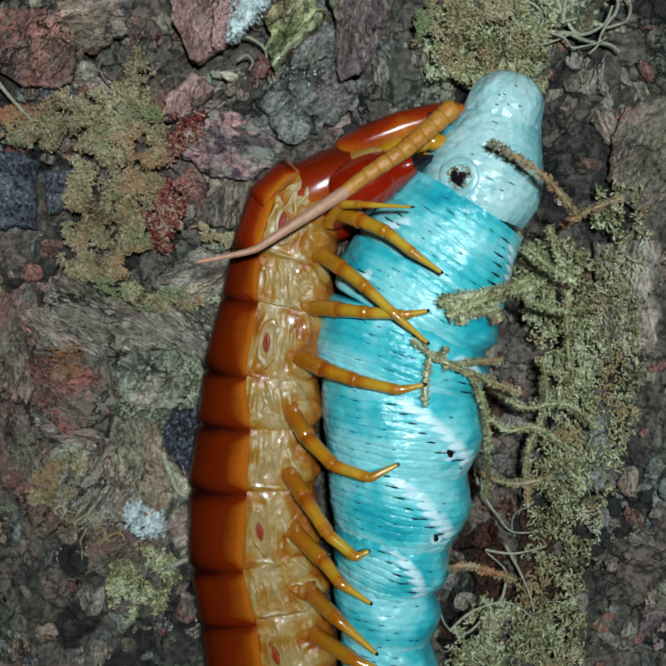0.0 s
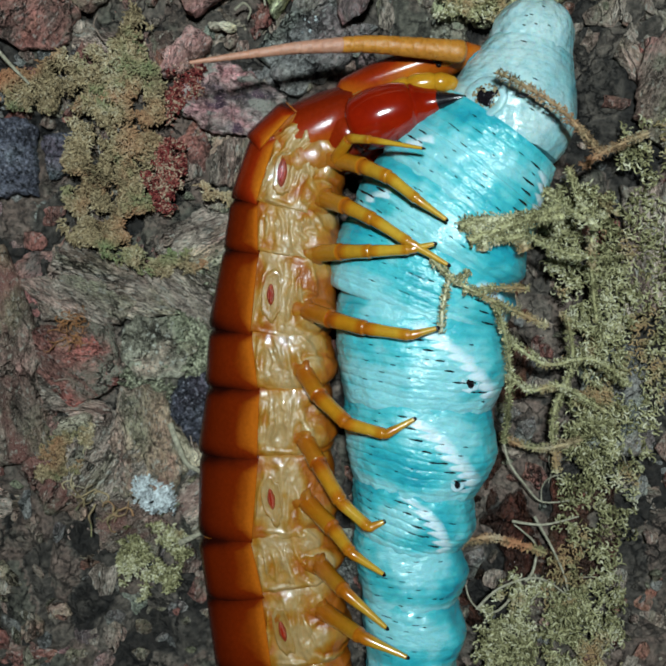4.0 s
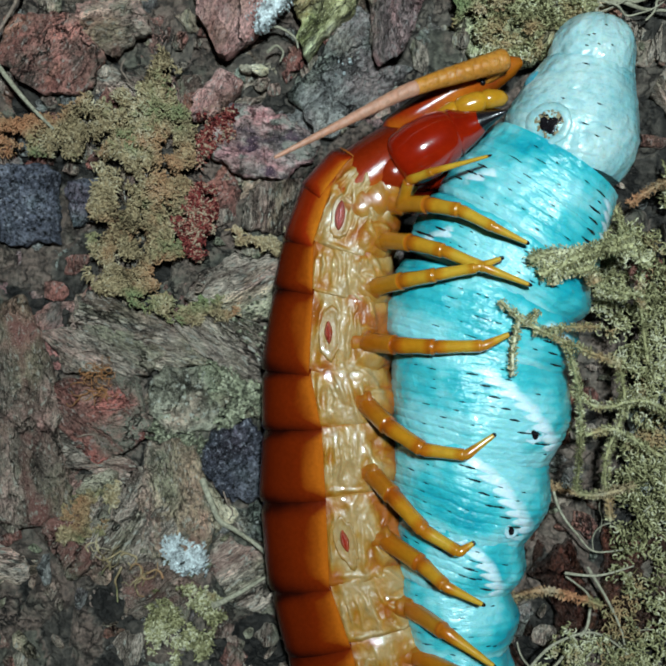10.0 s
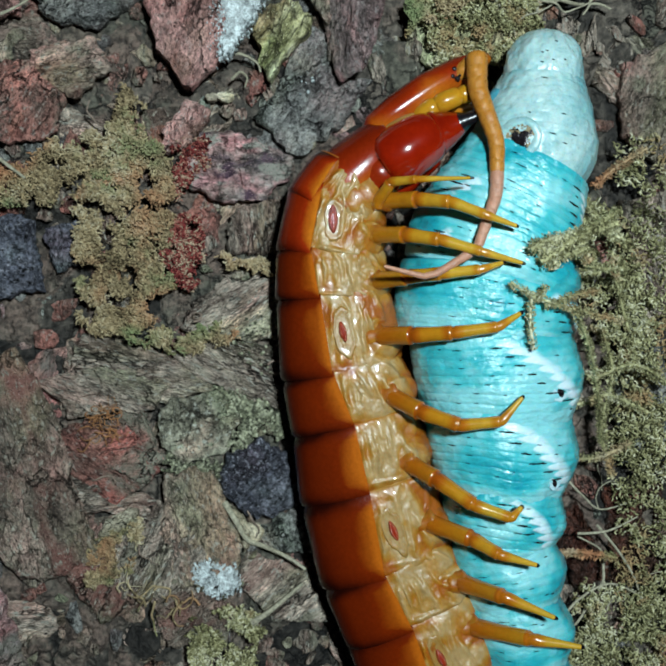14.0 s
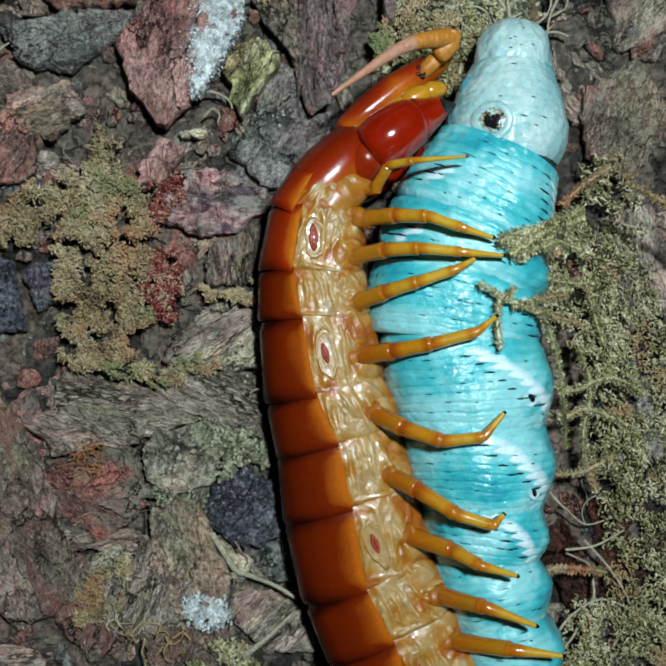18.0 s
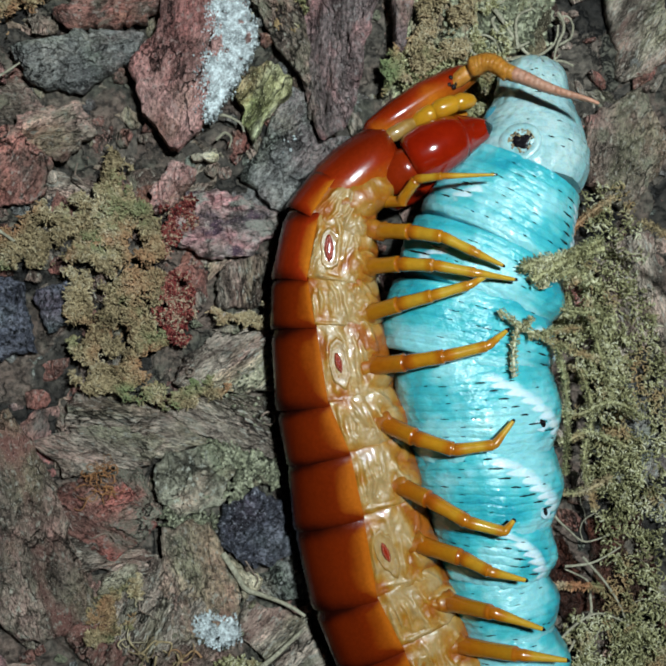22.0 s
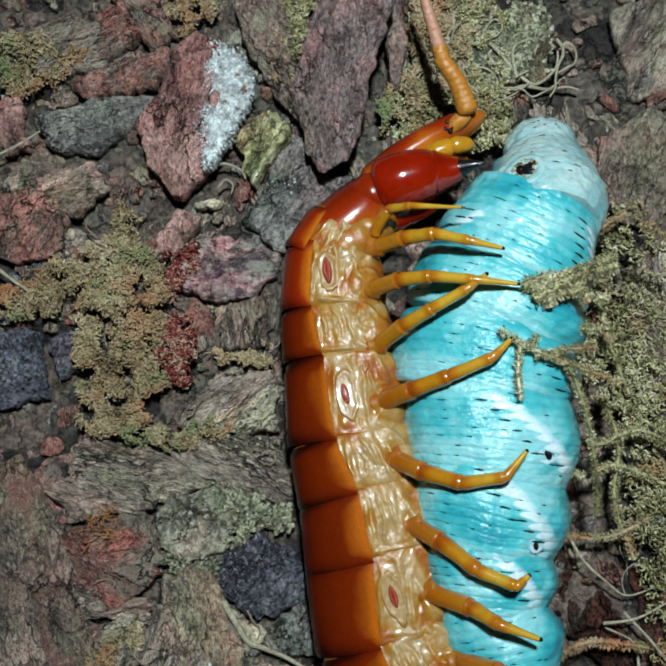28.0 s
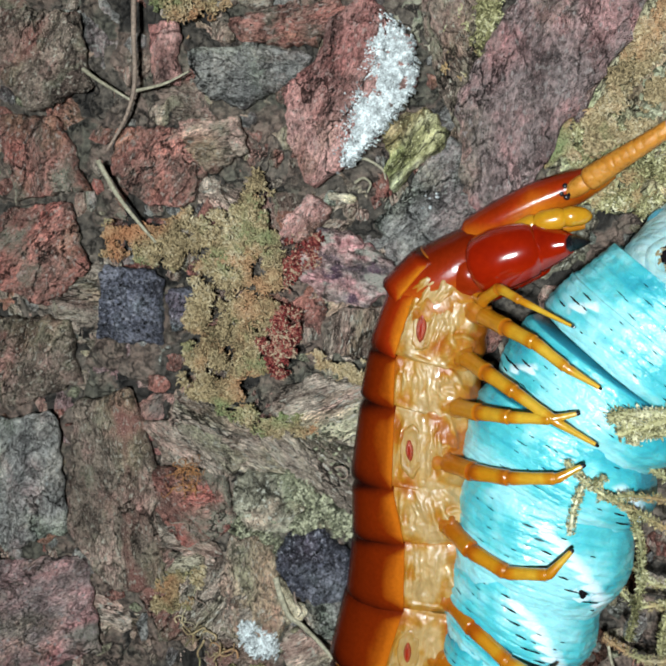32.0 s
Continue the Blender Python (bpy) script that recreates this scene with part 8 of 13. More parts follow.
    glide(segments[14], [(0, 4.29, -99.87, -10.9), (0.5, 4.11, -99.75, -10.93), (1, 3.66, -99.66, -11), (1.5, 3.72, -99.66, -10.98), (2, 3.71, -99.43, -10.98), (2.5, 3.5, -99.23, -11.02), (3, 3.39, -99.86, -10.97), (3.5, 2.71, -99.91, -11.15), (5.5, 5.88, -99.19, -10.82), (6, 7.05, -98.99, -10.77), (6.5, 6.78, -99.03, -10.86), (7, 7.65, -99.22, -10.85), (7.5, 8.93, -98.35, -10.82), (8, 8.85, -98.26, -10.87), (8.5, 7.3, -98.55, -10.76), (9, 9.08, -97.63, -10.63), (9.5, 9.19, -97.2, -10.63), (10, 9.29, -97.44, -10.63), (10.5, 9.56, -97.25, -10.63), (11, 9.49, -97.23, -10.66), (11.5, 9.73, -97.31, -10.66), (12, 9.6, -97.38, -10.67), (12.5, 10.3, -97.24, -10.58), (13, 10.57, -96.99, -10.54), (13.5, 10.07, -96.99, -10.63), (14, 10.62, -96.68, -10.63), (14.5, 10.74, -96.74, -10.64), (16.5, 8.71, -96.42, -10.8), (17, 9.06, -96.11, -10.77), (17.5, 8.97, -96.06, -10.79), (18, 8.62, -95.88, -10.84), (18.5, 8.81, -95.92, -10.82), (19, 8.64, -95.82, -10.83), (19.5, 8.73, -95.9, -10.83), (20, 8.91, -95.86, -10.82), (20.5, 8.9, -95.25, -10.81), (21, 8.61, -95.04, -10.85), (21.5, 8.28, -94.9, -10.9), (22, 8.59, -94.41, -10.84), (22.5, 8.65, -94.81, -10.83), (23, 8.62, -94.46, -10.86), (23.5, 8.73, -94.42, -10.88), (24, 8.72, -94.28, -10.88), (24.5, 8.68, -94.11, -10.92), (25, 6.14, -95.59, -11), (25.5, 7.87, -94.91, -10.81), (27.5, 8.16, -96.18, -11.01), (28, 6.99, -95.25, -11.26), (28.5, 5.51, -96.09, -11.43), (29, 5.93, -95.2, -11.27), (29.5, 6.17, -94.76, -11.22), (30, 6.8, -94.64, -11.12), (30.5, 7.32, -94.52, -11.04), (31, 4.02, -94.74, -11.55), (31.5, 3.49, -94.83, -11.68), (32, 2.91, -94.96, -11.8)])
    glide(segments[15], [(0, 2.43, -107.98, -15.08), (0.5, 2.24, -107.86, -15.1), (1, 1.78, -107.77, -15.16), (1.5, 1.85, -107.76, -15.14), (2, 1.84, -107.53, -15.14), (2.5, 1.62, -107.33, -15.17), (3, 1.52, -107.97, -15.13), (3.5, 0.81, -108.01, -15.27), (5.5, 4.03, -107.3, -15.02), (6, 5.21, -107.1, -14.99), (6.5, 4.92, -107.14, -15.05), (7, 5.8, -107.33, -15.04), (7.5, 7.08, -106.47, -15.02), (8, 6.99, -106.37, -15.06), (8.5, 5.46, -106.67, -14.98), (9, 7.26, -105.74, -14.88), (9.5, 7.37, -105.31, -14.88), (10, 7.47, -105.55, -14.88), (10.5, 7.74, -105.37, -14.88), (11, 7.66, -105.35, -14.9), (11.5, 7.9, -105.43, -14.9), (12, 7.77, -105.49, -14.91), (12.5, 8.49, -105.35, -14.84), (13, 8.76, -105.11, -14.81), (13.5, 8.24, -105.1, -14.88), (14, 8.8, -104.79, -14.88), (14.5, 8.92, -104.86, -14.89), (16.5, 6.87, -104.53, -15), (17, 7.22, -104.23, -14.98), (17.5, 7.12, -104.17, -15), (18, 6.76, -103.99, -15.04), (18.5, 6.96, -104.03, -15.02), (19, 6.79, -103.93, -15.03), (19.5, 6.88, -104.01, -15.03), (20, 7.06, -103.98, -15.02), (20.5, 7.05, -103.37, -15.01), (21, 6.75, -103.15, -15.04), (21.5, 6.42, -103, -15.08), (22, 6.74, -102.52, -15.04), (22.5, 6.8, -102.92, -15.03), (23, 6.76, -102.57, -15.05), (23.5, 6.87, -102.52, -15.07), (24, 6.86, -102.39, -15.07), (24.5, 6.81, -102.22, -15.1), (25, 4.26, -103.69, -15.16), (25.5, 6.02, -103.02, -15.02), (27.5, 6.28, -104.28, -15.17), (28, 5.08, -103.35, -15.35), (28.5, 3.57, -104.18, -15.48), (29, 4.01, -103.29, -15.36), (29.5, 4.26, -102.86, -15.32), (30, 4.91, -102.74, -15.25), (30.5, 5.44, -102.62, -15.19), (31, 2.06, -102.82, -15.57), (31.5, 1.51, -102.91, -15.66), (32, 0.92, -103.04, -15.75)])
    glide(segments[16], [(0, 0.14, -115.4, -19.27), (0.5, -0.04, -115.28, -19.29), (1, -0.51, -115.19, -19.32), (1.5, -0.45, -115.18, -19.32), (2, -0.46, -114.95, -19.31), (2.5, -0.67, -114.75, -19.34), (3, -0.77, -115.39, -19.31), (3.5, -1.5, -115.43, -19.41), (5.5, 1.75, -114.73, -19.23), (6, 2.93, -114.53, -19.2), (6.5, 2.64, -114.57, -19.25), (7, 3.52, -114.76, -19.24), (7.5, 4.8, -113.89, -19.23), (8, 4.71, -113.8, -19.25), (8.5, 3.19, -114.1, -19.19), (9, 5, -113.18, -19.12), (9.5, 5.11, -112.75, -19.12), (10, 5.21, -112.99, -19.12), (10.5, 5.48, -112.8, -19.12), (11, 5.39, -112.78, -19.13), (11.5, 5.64, -112.86, -19.13), (12, 5.51, -112.93, -19.14), (12.5, 6.23, -112.79, -19.09), (13, 6.51, -112.55, -19.07), (13.5, 5.98, -112.54, -19.12), (14, 6.54, -112.23, -19.12), (14.5, 6.65, -112.29, -19.12), (16.5, 4.59, -111.96, -19.21), (17, 4.95, -111.66, -19.19), (17.5, 4.85, -111.6, -19.2), (18, 4.48, -111.42, -19.23), (18.5, 4.68, -111.46, -19.22), (19, 4.51, -111.36, -19.23), (19.5, 4.6, -111.43, -19.23), (20, 4.79, -111.4, -19.22), (20.5, 4.78, -110.79, -19.22), (21, 4.47, -110.58, -19.24), (21.5, 4.13, -110.43, -19.27), (22, 4.46, -109.95, -19.23), (22.5, 4.52, -110.35, -19.23), (23, 4.48, -110, -19.24), (23.5, 4.59, -109.95, -19.26), (24, 4.58, -109.82, -19.26), (24.5, 4.52, -109.65, -19.28), (25, 1.97, -111.11, -19.32), (25.5, 3.75, -110.45, -19.22), (27.5, 3.99, -111.71, -19.33), (28, 2.76, -110.76, -19.47), (28.5, 1.24, -111.59, -19.57), (29, 1.69, -110.71, -19.48), (29.5, 1.94, -110.27, -19.45), (30, 2.6, -110.16, -19.39), (30.5, 3.14, -110.05, -19.35), (31, -0.28, -110.23, -19.63), (31.5, -0.85, -110.31, -19.71), (32, -1.45, -110.44, -19.77)])
    glide(segments[17], [(0, -2.48, -122.13, -23.46), (0.5, -2.67, -122.01, -23.47), (1, -3.14, -121.91, -23.5), (1.5, -3.07, -121.91, -23.49), (2, -3.08, -121.68, -23.49), (2.5, -3.3, -121.48, -23.51), (3, -3.4, -122.12, -23.49), (3.5, -4.14, -122.15, -23.56), (5.5, -0.86, -121.46, -23.43), (6, 0.32, -121.27, -23.4), (6.5, 0.02, -121.3, -23.44), (7, 0.9, -121.49, -23.44), (7.5, 2.18, -120.62, -23.43), (8, 2.09, -120.52, -23.45), (8.5, 0.58, -120.83, -23.4), (9, 2.4, -119.91, -23.34), (9.5, 2.51, -119.48, -23.34), (10, 2.6, -119.72, -23.35), (10.5, 2.87, -119.54, -23.34), (11, 2.79, -119.52, -23.36), (11.5, 3.03, -119.59, -23.36), (12, 2.9, -119.66, -23.36), (12.5, 3.63, -119.53, -23.32), (13, 3.92, -119.29, -23.31), (13.5, 3.38, -119.27, -23.35), (14, 3.94, -118.96, -23.34), (14.5, 4.05, -119.03, -23.35), (16.5, 1.98, -118.69, -23.41), (17, 2.34, -118.39, -23.4), (17.5, 2.24, -118.33, -23.41), (18, 1.87, -118.15, -23.43), (18.5, 2.07, -118.19, -23.42), (19, 1.9, -118.09, -23.43), (19.5, 1.98, -118.16, -23.43), (20, 2.17, -118.13, -23.42), (20.5, 2.16, -117.52, -23.42), (21, 1.85, -117.31, -23.44), (21.5, 1.51, -117.16, -23.46), (22, 1.84, -116.68, -23.43), (22.5, 1.9, -117.08, -23.43), (23, 1.86, -116.73, -23.44), (23.5, 1.97, -116.68, -23.45), (24, 1.96, -116.54, -23.45), (24.5, 1.9, -116.37, -23.47), (25, -0.66, -117.84, -23.5), (25.5, 1.13, -117.18, -23.42), (27.5, 1.36, -118.43, -23.51), (28, 0.11, -117.48, -23.61), (28.5, -1.42, -118.31, -23.68), (29, -0.95, -117.43, -23.62), (29.5, -0.7, -116.99, -23.59), (30, -0.04, -116.88, -23.55), (30.5, 0.51, -116.77, -23.52), (31, -2.95, -116.94, -23.73), (31.5, -3.52, -117.02, -23.79), (32, -4.13, -117.14, -23.84)])
    glide(segments[18], [(0, -5.35, -128.15, -27.65), (0.5, -5.54, -128.03, -27.66), (1, -6.01, -127.93, -27.68), (1.5, -5.95, -127.93, -27.68), (2, -5.96, -127.7, -27.68), (2.5, -6.18, -127.5, -27.69), (3, -6.27, -128.14, -27.67), (3.5, -7.02, -128.17, -27.73), (5.5, -3.73, -127.48, -27.63), (6, -2.54, -127.29, -27.61), (6.5, -2.84, -127.32, -27.64), (7, -1.96, -127.51, -27.63), (7.5, -0.68, -126.65, -27.63), (8, -0.78, -126.55, -27.64), (8.5, -2.28, -126.85, -27.61), (9, -0.46, -125.94, -27.56), (9.5, -0.35, -125.51, -27.56), (10, -0.25, -125.75, -27.57), (10.5, 0.02, -125.56, -27.56), (11, -0.07, -125.54, -27.58), (11.5, 0.18, -125.62, -27.57), (12, 0.04, -125.69, -27.58), (12.5, 0.78, -125.55, -27.55), (13, 1.06, -125.32, -27.54), (13.5, 0.52, -125.3, -27.57), (14, 1.08, -124.99, -27.57), (14.5, 1.19, -125.05, -27.57), (16.5, -0.89, -124.71, -27.62), (17, -0.53, -124.41, -27.61), (17.5, -0.63, -124.36, -27.61), (18, -1, -124.17, -27.63), (18.5, -0.8, -124.21, -27.62), (19, -0.97, -124.11, -27.63), (19.5, -0.88, -124.19, -27.63), (20, -0.7, -124.16, -27.62), (20.5, -0.7, -123.55, -27.62), (21, -1.01, -123.33, -27.63), (21.5, -1.36, -123.18, -27.65), (22, -1.02, -122.7, -27.63), (22.5, -0.96, -123.1, -27.63), (23, -1, -122.75, -27.64), (23.5, -0.9, -122.7, -27.64), (24, -0.91, -122.57, -27.65), (24.5, -0.97, -122.39, -27.66), (25, -3.53, -123.86, -27.68), (25.5, -1.73, -123.2, -27.62), (27.5, -1.52, -124.45, -27.69), (28, -2.77, -123.49, -27.76), (28.5, -4.31, -124.32, -27.82), (29, -3.84, -123.44, -27.77), (29.5, -3.58, -123.01, -27.75), (30, -2.91, -122.9, -27.72), (30.5, -2.36, -122.79, -27.69), (31, -5.85, -122.95, -27.86), (31.5, -6.42, -123.03, -27.9), (32, -7.04, -123.14, -27.93)])
    glide(segments[19], [(0, -8.37, -133.47, -31.84), (0.5, -8.57, -133.35, -31.85), (1, -9.05, -133.25, -31.87), (1.5, -8.98, -133.25, -31.86), (2, -8.99, -133.02, -31.86), (2.5, -9.21, -132.81, -31.87), (3, -9.3, -133.46, -31.86), (3.5, -10.05, -133.48, -31.9), (5.5, -6.76, -132.8, -31.83), (6, -5.57, -132.61, -31.81), (6.5, -5.87, -132.64, -31.84), (7, -4.99, -132.83, -31.83), (7.5, -3.71, -131.97, -31.83), (8, -3.81, -131.87, -31.84), (8.5, -5.31, -132.17, -31.81), (9, -3.48, -131.26, -31.78), (9.5, -3.37, -130.83, -31.78), (10, -3.27, -131.07, -31.78), (10.5, -3, -130.89, -31.78), (11, -3.09, -130.87, -31.79), (11.5, -2.84, -130.94, -31.79), (12, -2.98, -131.01, -31.79), (12.5, -2.24, -130.88, -31.77), (13, -1.95, -130.64, -31.76), (13.5, -2.5, -130.62, -31.78), (14, -1.94, -130.31, -31.78), (14.5, -1.83, -130.38, -31.78), (16.5, -3.91, -130.03, -31.82), (17, -3.55, -129.73, -31.81), (17.5, -3.65, -129.68, -31.82), (18, -4.03, -129.49, -31.83), (18.5, -3.82, -129.53, -31.83), (19, -4, -129.43, -31.83), (19.5, -3.91, -129.51, -31.83), (20, -3.72, -129.48, -31.83), (20.5, -3.73, -128.87, -31.82), (21, -4.04, -128.65, -31.83), (21.5, -4.39, -128.5, -31.84), (22, -4.05, -128.02, -31.83), (22.5, -3.99, -128.42, -31.83), (23, -4.03, -128.07, -31.83), (23.5, -3.93, -128.02, -31.84), (24, -3.94, -127.89, -31.84), (24.5, -4, -127.71, -31.85), (25, -6.57, -129.18, -31.87), (25.5, -4.76, -128.53, -31.82), (27.5, -4.55, -129.77, -31.87), (28, -5.81, -128.81, -31.93), (28.5, -7.36, -129.63, -31.97), (29, -6.88, -128.75, -31.93), (29.5, -6.62, -128.32, -31.92), (30, -5.95, -128.22, -31.9), (30.5, -5.4, -128.11, -31.88), (31, -8.89, -128.26, -32), (31.5, -9.47, -128.33, -32.03), (32, -10.1, -128.45, -32.06)])
    feel(antenna[0], [(0, 13.34, 24.72, -130.8), (0.5, 13.35, 24.76, -136.1), (1, 13.36, 24.8, -141.1), (1.5, 13.37, 24.83, -141.7), (2, 13.37, 24.86, -125.4), (2.5, 13.2, 24.19, -104.9), (2.75, 12.73, 23.56, -151), (3, 12.26, 22.92, -197.2), (3.5, 13.91, 23.6, -182.6), (4, 13.87, 23.9, -178.1), (4.5, 13.84, 24.2, -172.6), (5, 13.8, 24.49, -166.5), (5.5, 13.76, 24.79, -160.2), (5.75, 14.01, 24.73, -149.2), (6, 14.25, 24.67, -135.3), (6.5, 13.87, 24.67, -119.8), (6.75, 13.95, 24.39, -114.8), (7, 14.02, 24.1, -108.5), (7.25, 14.07, 23.95, -137.6), (7.5, 14.11, 23.8, -180), (8, 14.64, 25.52, -179.9), (8.5, 12.59, 26.14, -179.3), (9, 12.51, 27.55, -165.1), (9.5, 12.9, 27.31, -160.3), (10, 13.33, 26.91, -155.2), (10.5, 13.67, 26.54, -154.5), (11, 14.06, 26.41, -154), (11.5, 14.28, 25.99, -204.6), (11.75, 14.2, 25.99, -140.3), (12, 14.12, 25.99, -76), (12.5, 14.34, 26.26, -92.2), (13, 14.81, 26.54, -108.2), (13.5, 15.01, 26.98, -100.9), (13.75, 14.68, 27.39, -98.1), (14, 14.35, 27.79, -94.4), (14.25, 14.2, 28.19, -114.4), (14.5, 14.05, 28.58, -133.8), (15.17, 13.93, 29.25, -188), (15.83, 13.8, 29.93, -242.3), (16.5, 13.68, 30.61, -296.6), (17, 13.65, 31.12, -343.2), (17.3, 13.91, 31.07, -332.2), (18, 14.49, 31.24, -324.4), (18.5, 14.68, 31.14, -333.3), (19, 14.75, 31.27, -312.1), (19.5, 15.45, 31.16, -290.2), (20, 15.64, 31.45, -307.2), (20.5, 16.84, 32.65, -356.2), (21, 17.48, 32.47, -348.1), (21.5, 16.82, 31.85, -342.7), (22, 16.92, 33.2, -352), (22.5, 17.04, 32.28, -337), (23, 17.53, 32.12, -345.4), (23.5, 16.55, 32.7, -339.3), (24, 16.64, 33.23, -338.3), (24.5, 17.28, 32.54, -333.1), (24.75, 15.56, 30.6, -283.8), (25, 13.83, 28.66, -234.4), (25.5, 14.91, 29.62, -259.7), (27.5, 16.68, 27.66, -257.4), (27.8, 17.59, 29.5, -243.2), (28, 17.83, 30.72, -254.6), (28.5, 19.18, 31.58, -253.9), (29, 17.73, 32.68, -291.7), (29.5, 17.54, 32.69, -295.3), (30, 17.54, 32.73, -297.5), (30.5, 15.87, 31.96, -319.9), (31, 14.1, 31.97, -340.7), (31.5, 13.8, 32, -331.1), (32, 13.17, 32.05, -318.7)], 8.60)
    feel(antenna[1], [(0, 12.35, 23.57, -131.1), (0.5, 12.22, 23.68, -136.1), (1, 12.11, 23.79, -141.1), (1.5, 12.29, 23.97, -141.9), (2, 12.72, 23.95, -125.7), (2.5, 12.83, 22.81, -107.1), (2.75, 12.22, 22.96, -152.3), (3, 11.61, 23.12, -197.4), (3.5, 12.58, 23.66, -183), (4, 12.63, 23.86, -177.7), (4.5, 12.67, 24.05, -172.6), (5, 12.72, 24.23, -166.8), (5.5, 12.76, 24.43, -160.5), (5.75, 13.14, 24.21, -148.9), (6, 13.61, 24.03, -134.4), (6.5, 13.39, 23.83, -120.1), (6.75, 13.5, 23.42, -115), (7, 13.68, 23.09, -108.5), (7.25, 13.15, 23.11, -137.2), (7.5, 12.86, 23.79, -180.4), (8, 13.24, 25.52, -179.5), (8.5, 11.19, 26.12, -179.3), (9, 11.48, 27.27, -164.9), (9.5, 11.97, 26.98, -159.9), (10, 12.51, 26.52, -155.2), (10.5, 12.92, 26.18, -154.2), (11, 13.38, 26.07, -153), (11.5, 13.26, 26.46, -196.4), (11.75, 13.79, 25.84, -135.7), (12, 14.32, 25.21, -75.1), (12.5, 14.31, 25.49, -91.5), (13, 14.57, 25.81, -108.2), (13.5, 14.82, 25.97, -101.6), (13.75, 14.52, 26.25, -97.5), (14, 14.25, 26.53, -94.4), (14.25, 13.72, 27.12, -113.9), (14.5, 13.24, 27.73, -133.4), (15.17, 13.45, 28.82, -187.8), (15.83, 13.66, 29.9, -242.3), (16.5, 13.87, 30.99, -296.7), (17, 14.42, 31.35, -343), (17.3, 14.63, 31.45, -330.7), (18, 15.07, 31.65, -322.3), (18.5, 15.24, 31.42, -333.7), (19, 15.24, 31.82, -312.1), (19.5, 15.67, 31.76, -291.1), (20, 16.04, 31.98, -310.6), (20.5, 17.39, 32.68, -356.7), (21, 18.06, 32.59, -348.1), (21.5, 17.24, 31.98, -342.7), (22, 17.28, 33.25, -350.9), (22.5, 17.57, 32.5, -336.4), (23, 18.14, 32.28, -344.5), (23.5, 17.19, 32.94, -339.3), (24, 17.32, 33.5, -338.4), (24.5, 17.67, 32.74, -333), (24.75, 15.6, 31.02, -283.3), (25, 13.53, 29.29, -233.7), (25.5, 14.73, 30.66, -259.1), (27.5, 16.51, 28.44, -257.1), (27.8, 17.26, 30.15, -243.5), (28, 17.65, 31.37, -254.3), (28.5, 18.99, 32.23, -253.9), (29, 17.93, 33.16, -293.2), (29.5, 17.78, 33.21, -295.3), (30, 17.84, 33.31, -297.5), (30.5, 16.46, 32.46, -315.7), (31, 14.97, 32.27, -333.5), (31.5, 14.52, 32.4, -327.1), (32, 13.73, 32.54, -319.3)], 8.90)
    feel(antenna[2], [(0, 11.34, 22.41, -130.6), (0.5, 11.09, 22.59, -136.1), (1, 10.86, 22.78, -141.1), (1.5, 11.2, 23.12, -141.7), (2, 12.08, 23.04, -113.4), (2.5, 12.4, 21.42, -113.6), (2.75, 11.68, 22.37, -155), (3, 10.97, 23.32, -196.4), (3.5, 11.26, 23.73, -183), (4, 11.38, 23.81, -178.1), (4.5, 11.51, 23.89, -172.1), (5, 11.65, 23.98, -166.5), (5.5, 11.77, 24.08, -160.5), (5.75, 12.29, 23.7, -141.9), (6, 12.97, 23.38, -118.7), (6.5, 12.9, 22.99, -118.6), (6.75, 13.05, 22.46, -110.7), (7, 13.34, 22.08, -108.4), (7.25, 12.25, 22.28, -137.6), (7.5, 11.6, 23.8, -180), (8, 11.85, 25.51, -179.9), (8.5, 9.77, 26.1, -179.3), (9, 10.46, 27, -164.6), (9.5, 11.03, 26.64, -160.3), (10, 11.68, 26.14, -154.9), (10.5, 12.16, 25.81, -154.5), (11, 12.71, 25.73, -154), (11.5, 12.22, 26.76, -175.7), (11.75, 13.37, 25.61, -125.7), (12, 14.52, 24.45, -75.8), (12.5, 14.29, 24.72, -92.2), (13, 14.33, 25.07, -107.4), (13.5, 14.61, 24.97, -98.6), (13.75, 14.37, 25.11, -94.5), (14, 14.16, 25.25, -90.3), (14.25, 13.25, 26.06, -111.9), (14.5, 12.45, 26.89, -133.8), (15.17, 12.98, 28.38, -187.8), (15.83, 13.52, 29.87, -241.8), (16.5, 14.06, 31.36, -295.8), (17, 15.18, 31.58, -338.2), (17.3, 15.33, 31.84, -313.1), (18, 15.63, 32.09, -285), (18.5, 15.79, 31.69, -332.6), (19, 15.73, 32.36, -316.2), (19.5, 15.9, 32.35, -297.9), (20, 16.47, 32.47, -325.3), (20.5, 17.94, 32.72, -356.2), (21, 18.63, 32.71, -348.1), (21.5, 17.66, 32.11, -348.8), (22, 17.63, 33.31, -356.7), (22.5, 18.09, 32.73, -339.1), (23, 18.73, 32.45, -346.5), (23.5, 17.83, 33.18, -340.3), (24, 18.01, 33.77, -340.7), (24.5, 18.05, 32.94, -329.1), (24.75, 15.64, 31.43, -278.9), (25, 13.23, 29.92, -228.7), (25.5, 14.53, 31.7, -259.1), (27.5, 16.33, 29.21, -257.7), (27.8, 16.93, 30.8, -242.6), (28, 17.47, 32.01, -254.3), (28.5, 18.8, 32.89, -255), (29, 18.13, 33.63, -291.7), (29.5, 18.03, 33.73, -296.2), (30, 18.14, 33.88, -298.7), (30.5, 17, 32.98, -311.5), (31, 15.78, 32.68, -325), (31.5, 15.21, 32.84, -321.7), (32, 14.29, 33.02, -318.8)], 9.20)
